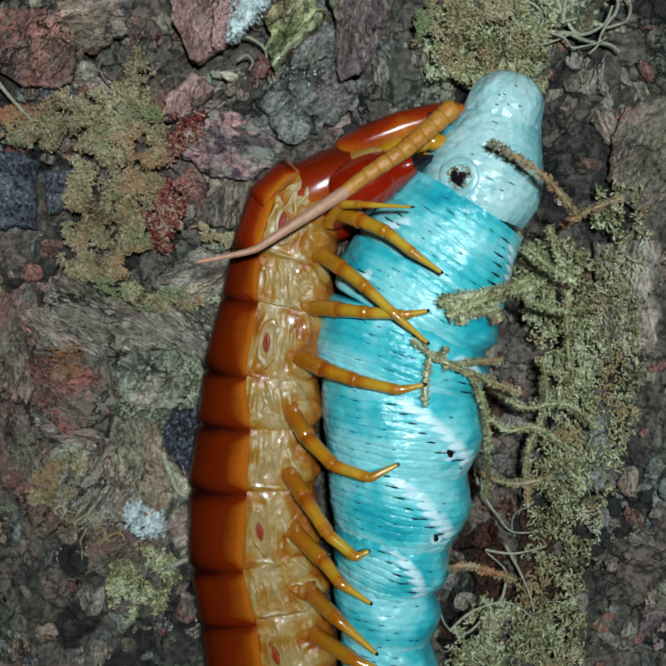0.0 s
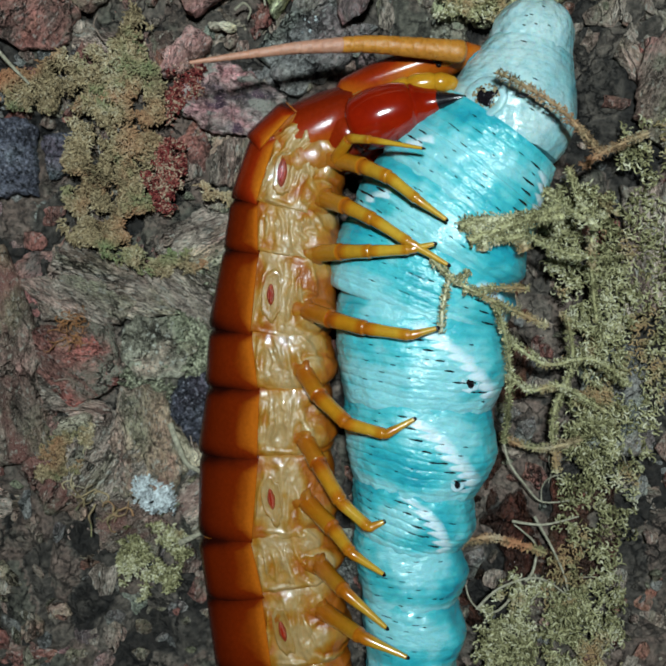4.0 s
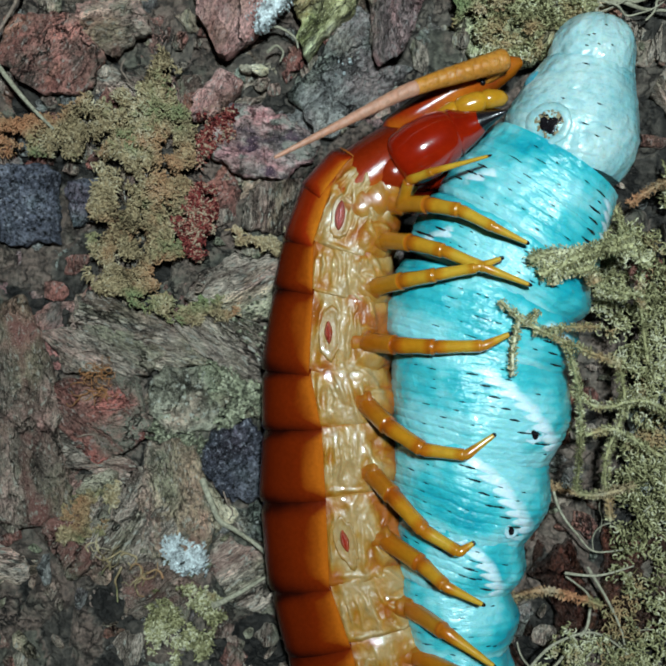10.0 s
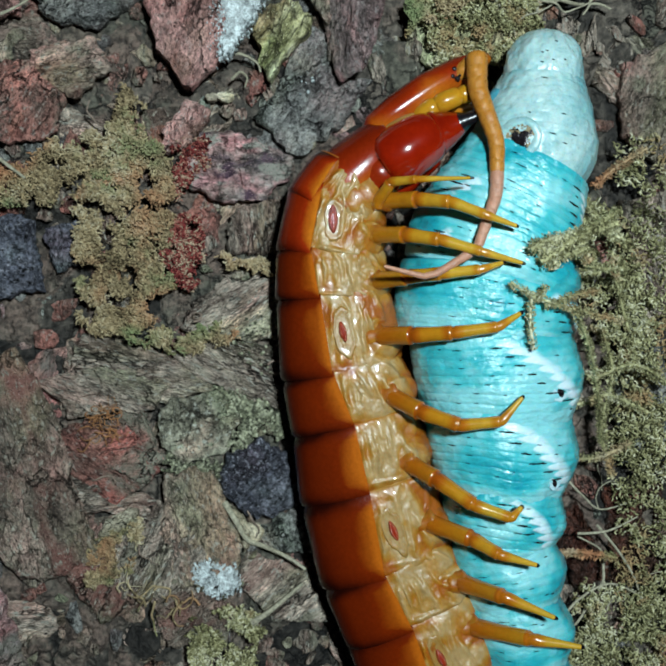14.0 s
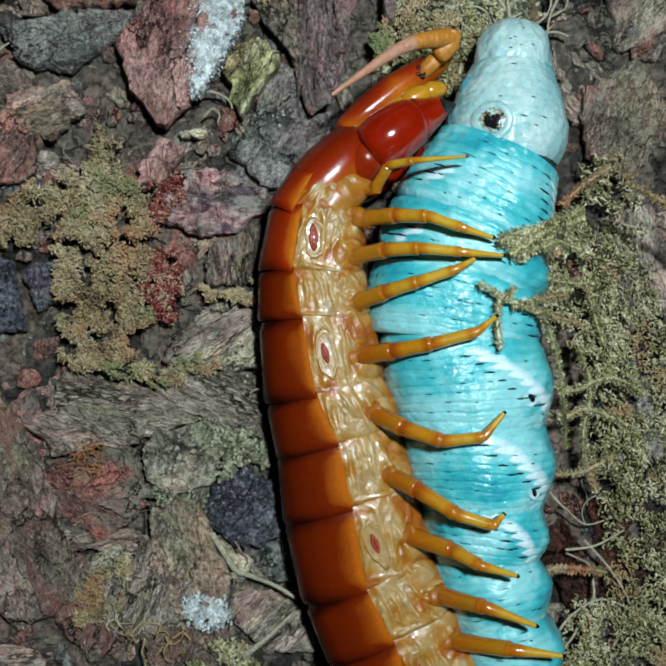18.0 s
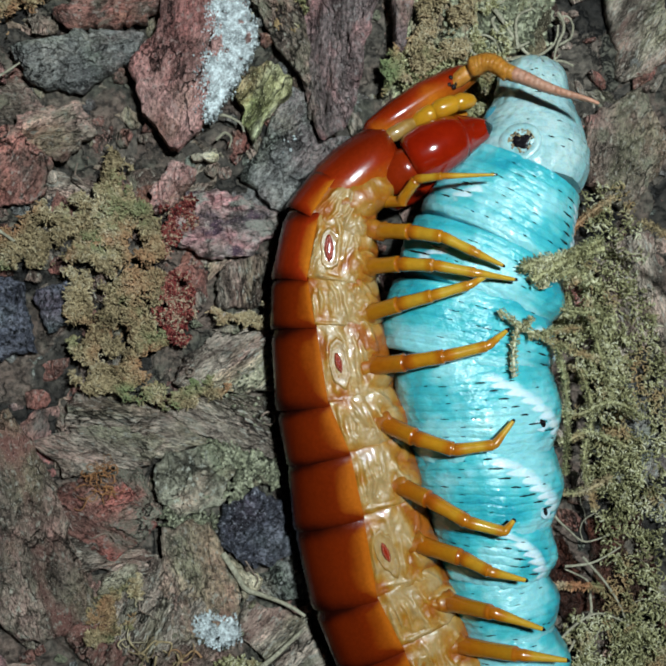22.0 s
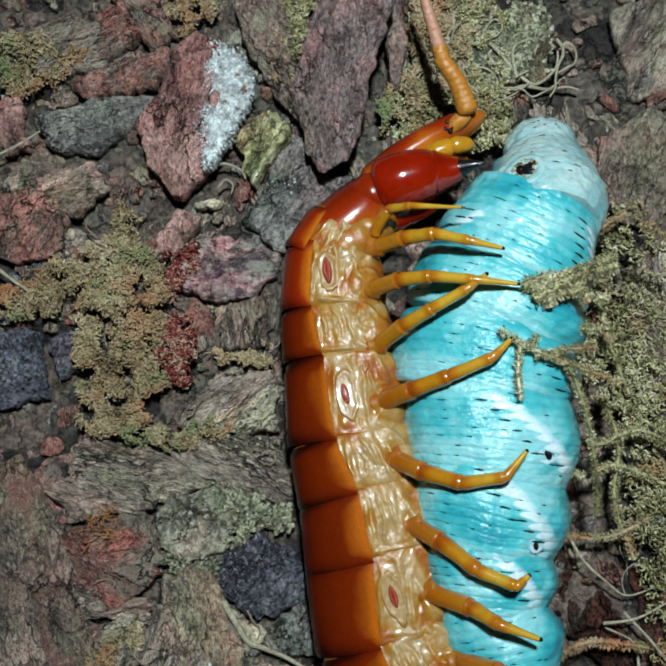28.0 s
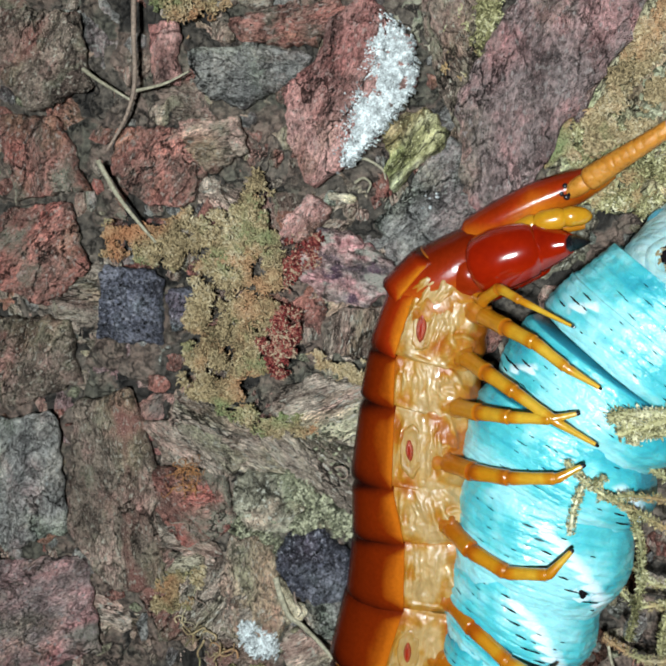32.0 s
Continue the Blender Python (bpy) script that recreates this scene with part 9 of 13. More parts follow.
    feel(antenna[3], [(0, 10.35, 21.25, -131.1), (0.5, 9.97, 21.51, -136.4), (1, 9.61, 21.77, -141.1), (1.5, 10.12, 22.27, -141.9), (2, 11.64, 22.03, -100.9), (2.5, 11.8, 20.05, -119.5), (3, 10.31, 23.51, -197.4), (3.5, 9.93, 23.8, -183), (4, 10.14, 23.77, -178.1), (4.5, 10.36, 23.73, -172.6), (5, 10.56, 23.72, -166.8), (5.5, 10.78, 23.73, -160), (5.75, 11.51, 23.09, -136.6), (6, 12.55, 22.6, -105.5), (6.5, 12.45, 22.15, -116.2), (6.75, 12.69, 21.5, -108.5), (7, 13.01, 21.06, -109), (7.25, 11.33, 21.44, -136.9), (7.5, 10.35, 23.8, -180.4), (8, 10.46, 25.51, -179.9), (8.5, 8.37, 26.09, -179.3), (9, 9.43, 26.71, -163.4), (9.5, 10.1, 26.31, -159.7), (10, 10.85, 25.75, -155.2), (10.5, 11.41, 25.46, -154.8), (11, 12.02, 25.4, -153.6), (11.5, 11.21, 26.69, -157.2), (11.75, 12.96, 25.19, -116.3), (12, 14.71, 23.68, -75.3), (12.5, 14.26, 23.95, -91.5), (13, 14.1, 24.34, -108.2), (13.5, 14.46, 23.94, -90.8), (13.75, 14.28, 23.95, -82.8), (14, 14.15, 23.96, -75), (14.25, 12.81, 24.98, -104.2), (14.5, 11.64, 26.05, -133.8), (15.17, 12.51, 27.95, -187.4), (15.83, 13.37, 29.84, -241), (16.5, 14.24, 31.74, -294.6), (17, 15.92, 31.88, -306.5), (17.3, 15.85, 32.39, -231.9), (18, 15.76, 32.58, -184.9), (18.25, 16.05, 32.28, -257), (18.5, 16.33, 31.98, -329.1), (19, 16.25, 32.86, -329.9), (19.5, 16.18, 32.87, -319.9), (20, 16.96, 32.82, -351.1), (20.5, 18.49, 32.75, -355.1), (21, 19.21, 32.83, -347.1), (21.5, 18.09, 32.19, -359.2), (22, 17.99, 33.33, -366.9), (22.5, 18.62, 32.93, -343.8), (23, 19.33, 32.59, -350), (23.5, 18.47, 33.41, -341.9), (24, 18.71, 34.01, -344), (24.5, 18.42, 33.15, -323.4), (24.75, 15.64, 31.84, -272.3), (25, 12.85, 30.53, -221.1), (25.5, 14.33, 32.73, -259.6), (27.5, 16.16, 29.98, -258.8), (27.8, 16.6, 31.45, -240.9), (28, 17.29, 32.64, -254.3), (28.5, 18.62, 33.55, -253.9), (29, 18.32, 34.11, -292.2), (29.5, 18.29, 34.25, -294.9), (30, 18.45, 34.45, -297.5), (30.5, 17.51, 33.56, -312), (31, 16.53, 33.2, -325.5), (31.5, 15.85, 33.35, -323.1), (32, 14.83, 33.5, -320.4)], 9.50)
    feel(antenna[4], [(0, 9.34, 20.1, -134.5), (0.5, 8.83, 20.43, -137.9), (1, 8.36, 20.76, -141.1), (1.5, 9.03, 21.41, -141.7), (2, 11.43, 20.95, -101), (2.5, 11.03, 18.69, -121.5), (3, 9.67, 23.72, -197.4), (3.5, 8.6, 23.87, -183), (4, 8.89, 23.72, -177.6), (4.5, 9.19, 23.58, -172.6), (5, 9.49, 23.47, -166.5), (5.5, 9.79, 23.37, -160.7), (5.75, 10.79, 22.4, -136.6), (6, 12.31, 21.75, -106.1), (6.5, 12.03, 21.3, -112.8), (6.75, 12.36, 20.52, -107.9), (7, 12.66, 20.05, -108.5), (7.25, 10.43, 20.6, -136.6), (7.5, 9.08, 23.81, -178.1), (8, 9.06, 25.51, -179.9), (8.5, 6.96, 26.07, -179.3), (9, 8.41, 26.41, -163.9), (9.5, 9.17, 25.96, -159.4), (10, 10.02, 25.37, -155.2), (10.5, 10.65, 25.1, -154.5), (11, 11.35, 25.06, -153.3), (11.5, 10.32, 26.31, -149.9), (12, 14.92, 22.91, -98.7), (12.5, 14.24, 23.19, -107.6), (13, 13.85, 23.6, -116.8), (13.5, 14.44, 22.9, -95.3), (13.75, 14.43, 22.78, -85.2), (14, 14.49, 22.69, -75.5), (14.25, 12.53, 23.87, -104.7), (14.5, 10.83, 25.2, -133.1), (15.17, 12.03, 27.51, -186.4), (15.83, 13.22, 29.82, -239.8), (16.5, 14.42, 32.12, -293.1), (17, 16.37, 32.49, -244.7), (17.3, 15.44, 32.91, -206.9), (18, 15.15, 32.63, -171.9), (18.5, 16.86, 32.29, -241.5), (18.75, 16.86, 32.75, -302.9), (19, 16.85, 33.2, -364.4), (19.5, 16.56, 33.2, -348.2), (20, 17.52, 32.9, -364.2), (20.5, 19.02, 32.8, -353.3), (21, 19.78, 32.97, -378.2), (21.5, 18.54, 32.2, -374.4), (22, 18.37, 33.28, -383.6), (22.5, 19.17, 33.09, -351.4), (23, 19.95, 32.7, -355.4), (23.5, 19.11, 33.62, -344.3), (24, 19.42, 34.22, -347.9), (24.5, 18.75, 33.4, -316), (24.75, 15.56, 32.25, -264.3), (25, 12.36, 31.1, -212.5), (25.5, 14.14, 33.76, -259.1), (27.5, 16.02, 30.73, -260.7), (27.8, 16.24, 32.09, -238.2), (28, 17.11, 33.28, -247.1), (28.5, 18.43, 34.2, -253.9), (29, 18.51, 34.59, -323.6), (29.5, 18.53, 34.79, -309.6), (30, 18.75, 35.03, -297.5), (30.5, 18.03, 34.13, -312.6), (31, 17.28, 33.71, -326.1), (31.5, 16.51, 33.85, -323.8), (32, 15.4, 33.97, -320.4)], 9.80)
    feel(antenna[5], [(0, 8.27, 19.01, -138.2), (0.5, 7.67, 19.38, -140), (1, 7.11, 19.76, -141.4), (1.5, 7.95, 20.56, -141.9), (2, 11.22, 19.87, -101), (2.5, 10.21, 17.36, -124.5), (3, 9.03, 23.92, -197.2), (3.5, 7.27, 23.94, -183), (4, 7.66, 23.67, -178.1), (4.5, 8.03, 23.43, -172.1), (5, 8.41, 23.21, -166.3), (5.5, 8.8, 23.02, -160), (5.75, 10.07, 21.72, -136.6), (6, 12.07, 20.9, -105.5), (6.5, 11.66, 20.43, -106.4), (6.75, 12.05, 19.55, -108.5), (7, 12.32, 19.04, -108.4), (7.25, 9.53, 19.75, -136.3), (7.5, 7.83, 23.77, -178.1), (8, 7.67, 25.51, -179.9), (8.5, 5.56, 26.05, -179.3), (9, 7.39, 26.11, -163.4), (9.5, 8.24, 25.61, -159.7), (10, 9.2, 24.99, -154.6), (10.5, 9.9, 24.74, -153.9), (11, 10.67, 24.72, -153.6), (11.5, 9.5, 25.84, -146.8), (12, 14.81, 22.21, -103.4), (12.5, 14.02, 22.5, -112.2), (13, 13.51, 22.93, -118.5), (13.5, 14.35, 21.87, -95.8), (13.75, 14.53, 21.6, -85.3), (14, 14.82, 21.4, -75.4), (14.25, 12.24, 22.75, -104.2), (14.5, 10.03, 24.35, -133.8), (15.5, 12.31, 28.43, -212.9), (16.5, 14.58, 32.51, -292), (17, 15.99, 33.27, -219.5), (17.3, 14.82, 33.23, -198.1), (18, 14.51, 32.54, -167.2), (18.5, 16.59, 32.8, -186.9), (18.67, 16.9, 32.92, -133.1), (18.83, 17.21, 33.03, -79.3), (19, 17.53, 33.15, -25.5), (19.5, 17, 33.29, -10.7), (20, 18.08, 32.86, -8.7), (20.5, 19.55, 32.86, 9.8), (21, 20.36, 32.78, -22), (21.5, 19, 32.08, -25.8), (22, 18.76, 33.11, -39.5), (22.5, 19.75, 33.18, 0.4), (23, 20.59, 32.75, -3.8), (23.5, 19.76, 33.8, 14), (24, 20.16, 34.38, 10.6), (24.5, 19.06, 33.7, 49.9), (24.75, 15.4, 32.65, 101.2), (25, 11.73, 31.61, 152.4), (25.5, 13.94, 34.8, 100.4), (27.5, 15.9, 31.45, 97.7), (27.8, 15.85, 32.73, 126.6), (28, 16.85, 33.92, 122.4), (28.5, 18.25, 34.86, 105.3), (28.75, 18.69, 34.86, 53.9), (29, 18.89, 34.87, 2.5), (29.5, 18.89, 35.22, 11.5), (30, 19.05, 35.61, 19.1), (30.5, 18.55, 34.7, 23.7), (31, 18.02, 34.22, 27.7), (31.5, 17.16, 34.33, 32.9), (32, 15.96, 34.44, 39)], 10.10)
    feel(antenna[6], [(0, 7.11, 17.97, -138.2), (0.5, 6.47, 18.37, -141.5), (1, 5.85, 18.76, -144.1), (1.5, 6.86, 19.71, -141.7), (2, 11.01, 18.8, -101), (2.5, 9.32, 16.05, -128.2), (3, 8.38, 24.12, -199), (3.5, 5.95, 24.01, -180.4), (4, 6.41, 23.63, -175.8), (4.5, 6.88, 23.27, -171.7), (5, 7.34, 22.95, -166.5), (5.5, 7.81, 22.66, -160.5), (5.75, 9.34, 21.04, -136.6), (6, 11.83, 20.06, -106.1), (6.5, 11.4, 19.55, -101.2), (6.75, 11.72, 18.57, -107.9), (7, 11.98, 18.01, -108.5), (7.25, 8.64, 18.89, -136.6), (7.5, 6.58, 23.73, -177.7), (8, 6.27, 25.5, -186.1), (8.5, 4.16, 26.03, -179.3), (9, 6.36, 25.81, -163.9), (9.5, 7.31, 25.27, -159.7), (10, 8.37, 24.59, -155.2), (10.5, 9.15, 24.37, -154.8), (11, 10, 24.39, -154), (11.5, 8.71, 25.32, -145.2), (12, 14.65, 21.56, -104.1), (12.5, 13.75, 21.83, -111.1), (13, 13.15, 22.26, -117.8), (13.5, 14.24, 20.84, -95.8), (13.75, 14.62, 20.42, -85.7), (14, 15.16, 20.12, -75.5), (14.25, 11.96, 21.64, -104.7), (14.5, 9.23, 23.51, -133.4), (15.5, 11.98, 28.2, -212.9), (16.5, 14.74, 32.89, -292.4), (16.75, 15.02, 33.37, -245.4), (17, 15.29, 33.85, -198.4), (17.3, 14.17, 33.44, -192.3), (18, 13.88, 32.4, -167.9), (18.5, 15.54, 32.92, -172.1), (18.75, 16.85, 32.89, -125.4), (19, 18.15, 32.86, -78.8), (19.5, 17.45, 33.2, -24.3), (20, 18.64, 32.78, -9.4), (20.5, 20.07, 32.95, 10.7), (21, 20.92, 32.55, -22), (21.5, 19.45, 31.86, -31.6), (22, 19.14, 32.8, -48.2), (22.5, 20.33, 33.19, -4.4), (23, 21.26, 32.71, -12), (23.5, 20.41, 33.96, 12.9), (24, 20.9, 34.52, 9.3), (24.5, 19.33, 34.02, 52.9), (24.75, 15.18, 33.05, 103.7), (25, 11.04, 32.08, 154.5), (25.5, 13.75, 35.83, 105), (27.5, 15.8, 32.15, 96.8), (27.8, 15.39, 33.34, 131.7), (28, 16.45, 34.55, 122.4), (28.5, 18.07, 35.51, 106.1), (28.75, 18.85, 35.2, 54.3), (29, 19.39, 34.89, 2.5), (29.5, 19.44, 35.33, 8.3), (30, 19.65, 35.81, 12.5), (30.5, 19.25, 35.01, 20.4), (31, 18.83, 34.64, 27.7), (31.5, 17.86, 34.77, 32.9), (32, 16.53, 34.89, 39)], 10.40)
    feel(antenna[7], [(0, 5.96, 16.94, -138.7), (0.5, 5.22, 17.38, -141.2), (1, 4.54, 17.81, -144.1), (1.5, 5.78, 18.85, -141.9), (2, 10.8, 17.72, -123.1), (2.5, 8.32, 14.78, -132.5), (3, 7.74, 24.34, -198.2), (3.5, 4.63, 24.02, -178.7), (4, 5.17, 23.54, -174.8), (4.5, 5.71, 23.1, -170.1), (5, 6.26, 22.69, -165.3), (5.5, 6.82, 22.31, -160.7), (5.75, 8.62, 20.35, -137.4), (6, 11.59, 19.21, -108.8), (6.5, 11.22, 18.65, -99.5), (6.75, 11.41, 17.6, -117.7), (7, 11.64, 17, -119.7), (7.25, 7.74, 18.05, -142.5), (7.5, 5.33, 23.68, -178.1), (8, 4.89, 25.65, -190.6), (8.5, 2.75, 26.02, -179.3), (9, 5.34, 25.51, -163.9), (9.5, 6.38, 24.92, -159.2), (10, 7.55, 24.21, -155.4), (10.5, 8.39, 24.02, -154.5), (11, 9.31, 24.05, -153.3), (11.5, 7.94, 24.78, -144.6), (12, 14.49, 20.89, -104.3), (12.5, 13.49, 21.16, -111.4), (13, 12.8, 21.6, -118.5), (13.5, 14.14, 19.81, -100.9), (13.75, 14.71, 19.24, -93.6), (14, 15.49, 18.84, -85.9), (14.25, 11.66, 20.52, -109.9), (14.5, 8.43, 22.66, -133.8), (15.5, 11.66, 27.97, -213), (16.5, 14.89, 33.28, -292.3), (16.75, 14.64, 33.72, -239.4), (17, 14.4, 34.15, -186.6), (17.3, 13.49, 33.59, -188.3), (18, 13.25, 32.26, -167), (18.5, 14.47, 32.78, -163.7), (19, 18.27, 32.25, -152.4), (19.25, 18.07, 32.63, -92.7), (19.5, 17.87, 33.01, -33), (20, 19.19, 32.69, -18.1), (20.5, 20.58, 33.04, 11.7), (21, 21.49, 32.32, -22), (21.5, 19.9, 31.59, -33.7), (22, 19.5, 32.4, -53), (22.5, 20.92, 33.14, -8.3), (23, 21.93, 32.56, -16.7), (23.5, 21.06, 34.11, 11.8), (24, 21.64, 34.64, 7.8), (24.5, 19.58, 34.35, 54.2), (24.75, 14.95, 33.44, 104.6), (25, 10.32, 32.52, 155), (25.5, 13.47, 36.88, 108.2), (27.5, 15.72, 32.84, 96), (27.8, 14.86, 33.93, 135), (28, 16.05, 35.17, 122.9), (28.5, 17.88, 36.17, 106.1), (28.75, 19, 35.54, 54.3), (29, 19.88, 34.91, 2.5), (29.5, 19.99, 35.41, 7.3), (30, 20.27, 35.95, 12.3), (30.5, 19.98, 35.28, 19.5), (31, 19.64, 35.07, 28), (31.5, 18.55, 35.22, 32.9), (32, 17.09, 35.35, 39.1)], 10.70)
    feel(antenna[8], [(0, 4.79, 15.92, -133), (0.5, 3.99, 16.39, -134.3), (1, 3.23, 16.86, -136), (1.5, 4.69, 18, -150.9), (2, 10.19, 16.79, -119.9), (2.5, 7.21, 13.57, -120.8), (3, 7.1, 24.55, -187.9), (3.5, 3.31, 23.99, -170.5), (4, 3.94, 23.43, -170), (4.5, 4.56, 22.9, -169.3), (5, 5.19, 22.41, -168.4), (5.5, 5.82, 21.96, -166.8), (5.75, 7.89, 19.68, -141.1), (6, 11.3, 18.37, -114), (6.5, 11.08, 17.76, -91.6), (6.75, 10.91, 16.65, -107.1), (7, 11.08, 16.02, -105.4), (7.25, 6.76, 17.29, -147.8), (7.5, 4.08, 23.64, -189.8), (8, 3.51, 25.91, -189.8), (8.5, 1.34, 26, -177.9), (9, 4.32, 25.22, -179), (9.5, 5.45, 24.57, -165.7), (10, 6.71, 23.83, -151.8), (10.5, 7.64, 23.66, -151.1), (11, 8.63, 23.71, -150.5), (11.5, 7.18, 24.24, -138.6), (12, 14.32, 20.24, -117.9), (12.5, 13.23, 20.5, -121.5), (13, 12.44, 20.93, -124.2), (13.5, 13.94, 18.8, -110.3), (13.75, 14.64, 18.09, -102.5), (14, 15.58, 17.55, -95.5), (14.25, 11.27, 19.44, -106.7), (14.5, 7.62, 21.82, -117.8), (15.17, 10.1, 25.77, -60.6), (15.83, 12.57, 29.71, -3.4), (16.5, 15.05, 33.66, 53.8), (16.75, 14.25, 33.96, 120), (17, 13.46, 34.26, 186.3), (17.3, 12.81, 33.69, 179.6), (18, 12.62, 32.12, 193.9), (18.5, 13.44, 32.47, 209.1), (19, 17.39, 31.79, 206.8), (19.25, 17.83, 32.27, 267.9), (19.5, 18.27, 32.75, 329.1), (20, 19.72, 32.51, 355.6), (20.5, 21.08, 33.15, 383.1), (21, 22.05, 32.09, 346.1), (21.5, 20.33, 31.3, 340.6), (22, 19.84, 31.95, 326.4), (22.5, 21.51, 33.05, 355), (23, 22.61, 32.36, 351.5), (23.5, 21.71, 34.25, 371.7), (24, 22.39, 34.74, 377.4), (24.5, 19.82, 34.69, 405.2), (24.75, 14.71, 33.82, 449.7), (25, 9.6, 32.95, 494.2), (25.5, 13.13, 37.91, 456.3), (27.5, 15.65, 33.51, 406.5), (27.8, 14.29, 34.5, 480), (28, 15.65, 35.79, 461), (28.5, 17.69, 36.82, 440.3), (29, 20.37, 34.93, 373.9), (29.5, 20.55, 35.48, 375.9), (30, 20.9, 36.09, 377.6), (30.5, 20.71, 35.54, 384.3), (31, 20.44, 35.49, 390.3), (31.5, 19.24, 35.67, 395.6), (32, 17.67, 35.82, 400.8)], 11.00)
    feel(antenna[9], [(0, 3.94, 15.01, -133.7), (0.5, 3.15, 15.53, -135), (1, 2.39, 16.05, -135.7), (1.5, 3.79, 17.5, -153.7), (2, 9.61, 15.78, -119.9), (2.5, 6.54, 12.45, -123.8), (3, 6.23, 24.67, -188.4), (3.5, 2.23, 23.81, -170.6), (4, 2.92, 23.25, -169.4), (4.5, 3.61, 22.72, -168.7), (5, 4.31, 22.23, -167.8), (5.5, 5.01, 21.77, -167.5), (5.75, 7.22, 19.14, -140.2), (6, 10.94, 17.56, -113.7), (6.5, 11.05, 16.78, -94.2), (6.75, 10.62, 15.71, -107.1), (7, 10.81, 15.04, -104.9), (7.25, 5.71, 16.63, -147.5), (7.5, 2.63, 23.89, -189.8), (8, 2.3, 26.12, -189.4), (8.5, 0.23, 25.96, -179), (9, 3.2, 25.2, -179), (9.5, 4.39, 24.3, -165.8), (10, 5.76, 23.32, -152.2), (10.5, 6.66, 23.12, -150.6), (11, 7.64, 23.15, -149.4), (11.5, 6.29, 23.46, -139.4), (12, 13.88, 19.41, -126.7), (12.5, 12.74, 19.7, -127.7), (13, 11.91, 20.15, -130.3), (13.5, 13.54, 17.72, -112.5), (13.75, 14.37, 16.87, -104.3), (14, 15.45, 16.2, -95.5), (14.25, 10.92, 18.27, -106.8), (14.5, 7.12, 20.87, -118), (15.17, 9.84, 25.24, -60.4), (15.83, 12.56, 29.6, -2.9), (16.5, 15.28, 33.97, 54.7), (16.75, 13.9, 34.06, 123.5), (17, 12.53, 34.16, 192.3), (17.3, 11.99, 33.69, 184.4), (18, 11.87, 31.93, 198.4), (18.5, 12.63, 32.02, 212.4), (19, 16.54, 31.36, 204), (19.5, 19, 32.31, 246.7), (19.75, 19.8, 32.38, 314.1), (20, 20.59, 32.44, 381.6), (20.5, 21.6, 33.37, 388.4), (21, 22.86, 31.89, 346.8), (21.5, 20.93, 31.09, 342.8), (22, 20.34, 31.62, 326.2), (22.5, 22.2, 32.99, 352.5), (23, 23.25, 32.26, 350.9), (23.5, 22.42, 34.4, 370.9), (24, 23.11, 34.97, 375.5), (24.5, 20.24, 35.1, 404.4), (24.75, 14.66, 34.29, 447.7), (25, 9.09, 33.48, 491), (25.5, 13.04, 38.73, 456.2), (27.5, 16.13, 34.01, 405.3), (27.8, 13.95, 35.1, 479.3), (28, 15.49, 36.61, 461.9), (28.5, 17.83, 37.64, 441), (29, 21.18, 35.13, 373.2), (29.5, 21.36, 35.71, 375.4), (30, 21.69, 36.34, 377.4), (30.5, 21.62, 35.95, 383.5), (31, 21.45, 36.08, 390.3), (31.5, 20.19, 36.35, 395.6), (32, 18.55, 36.58, 400.8)], 11.30)
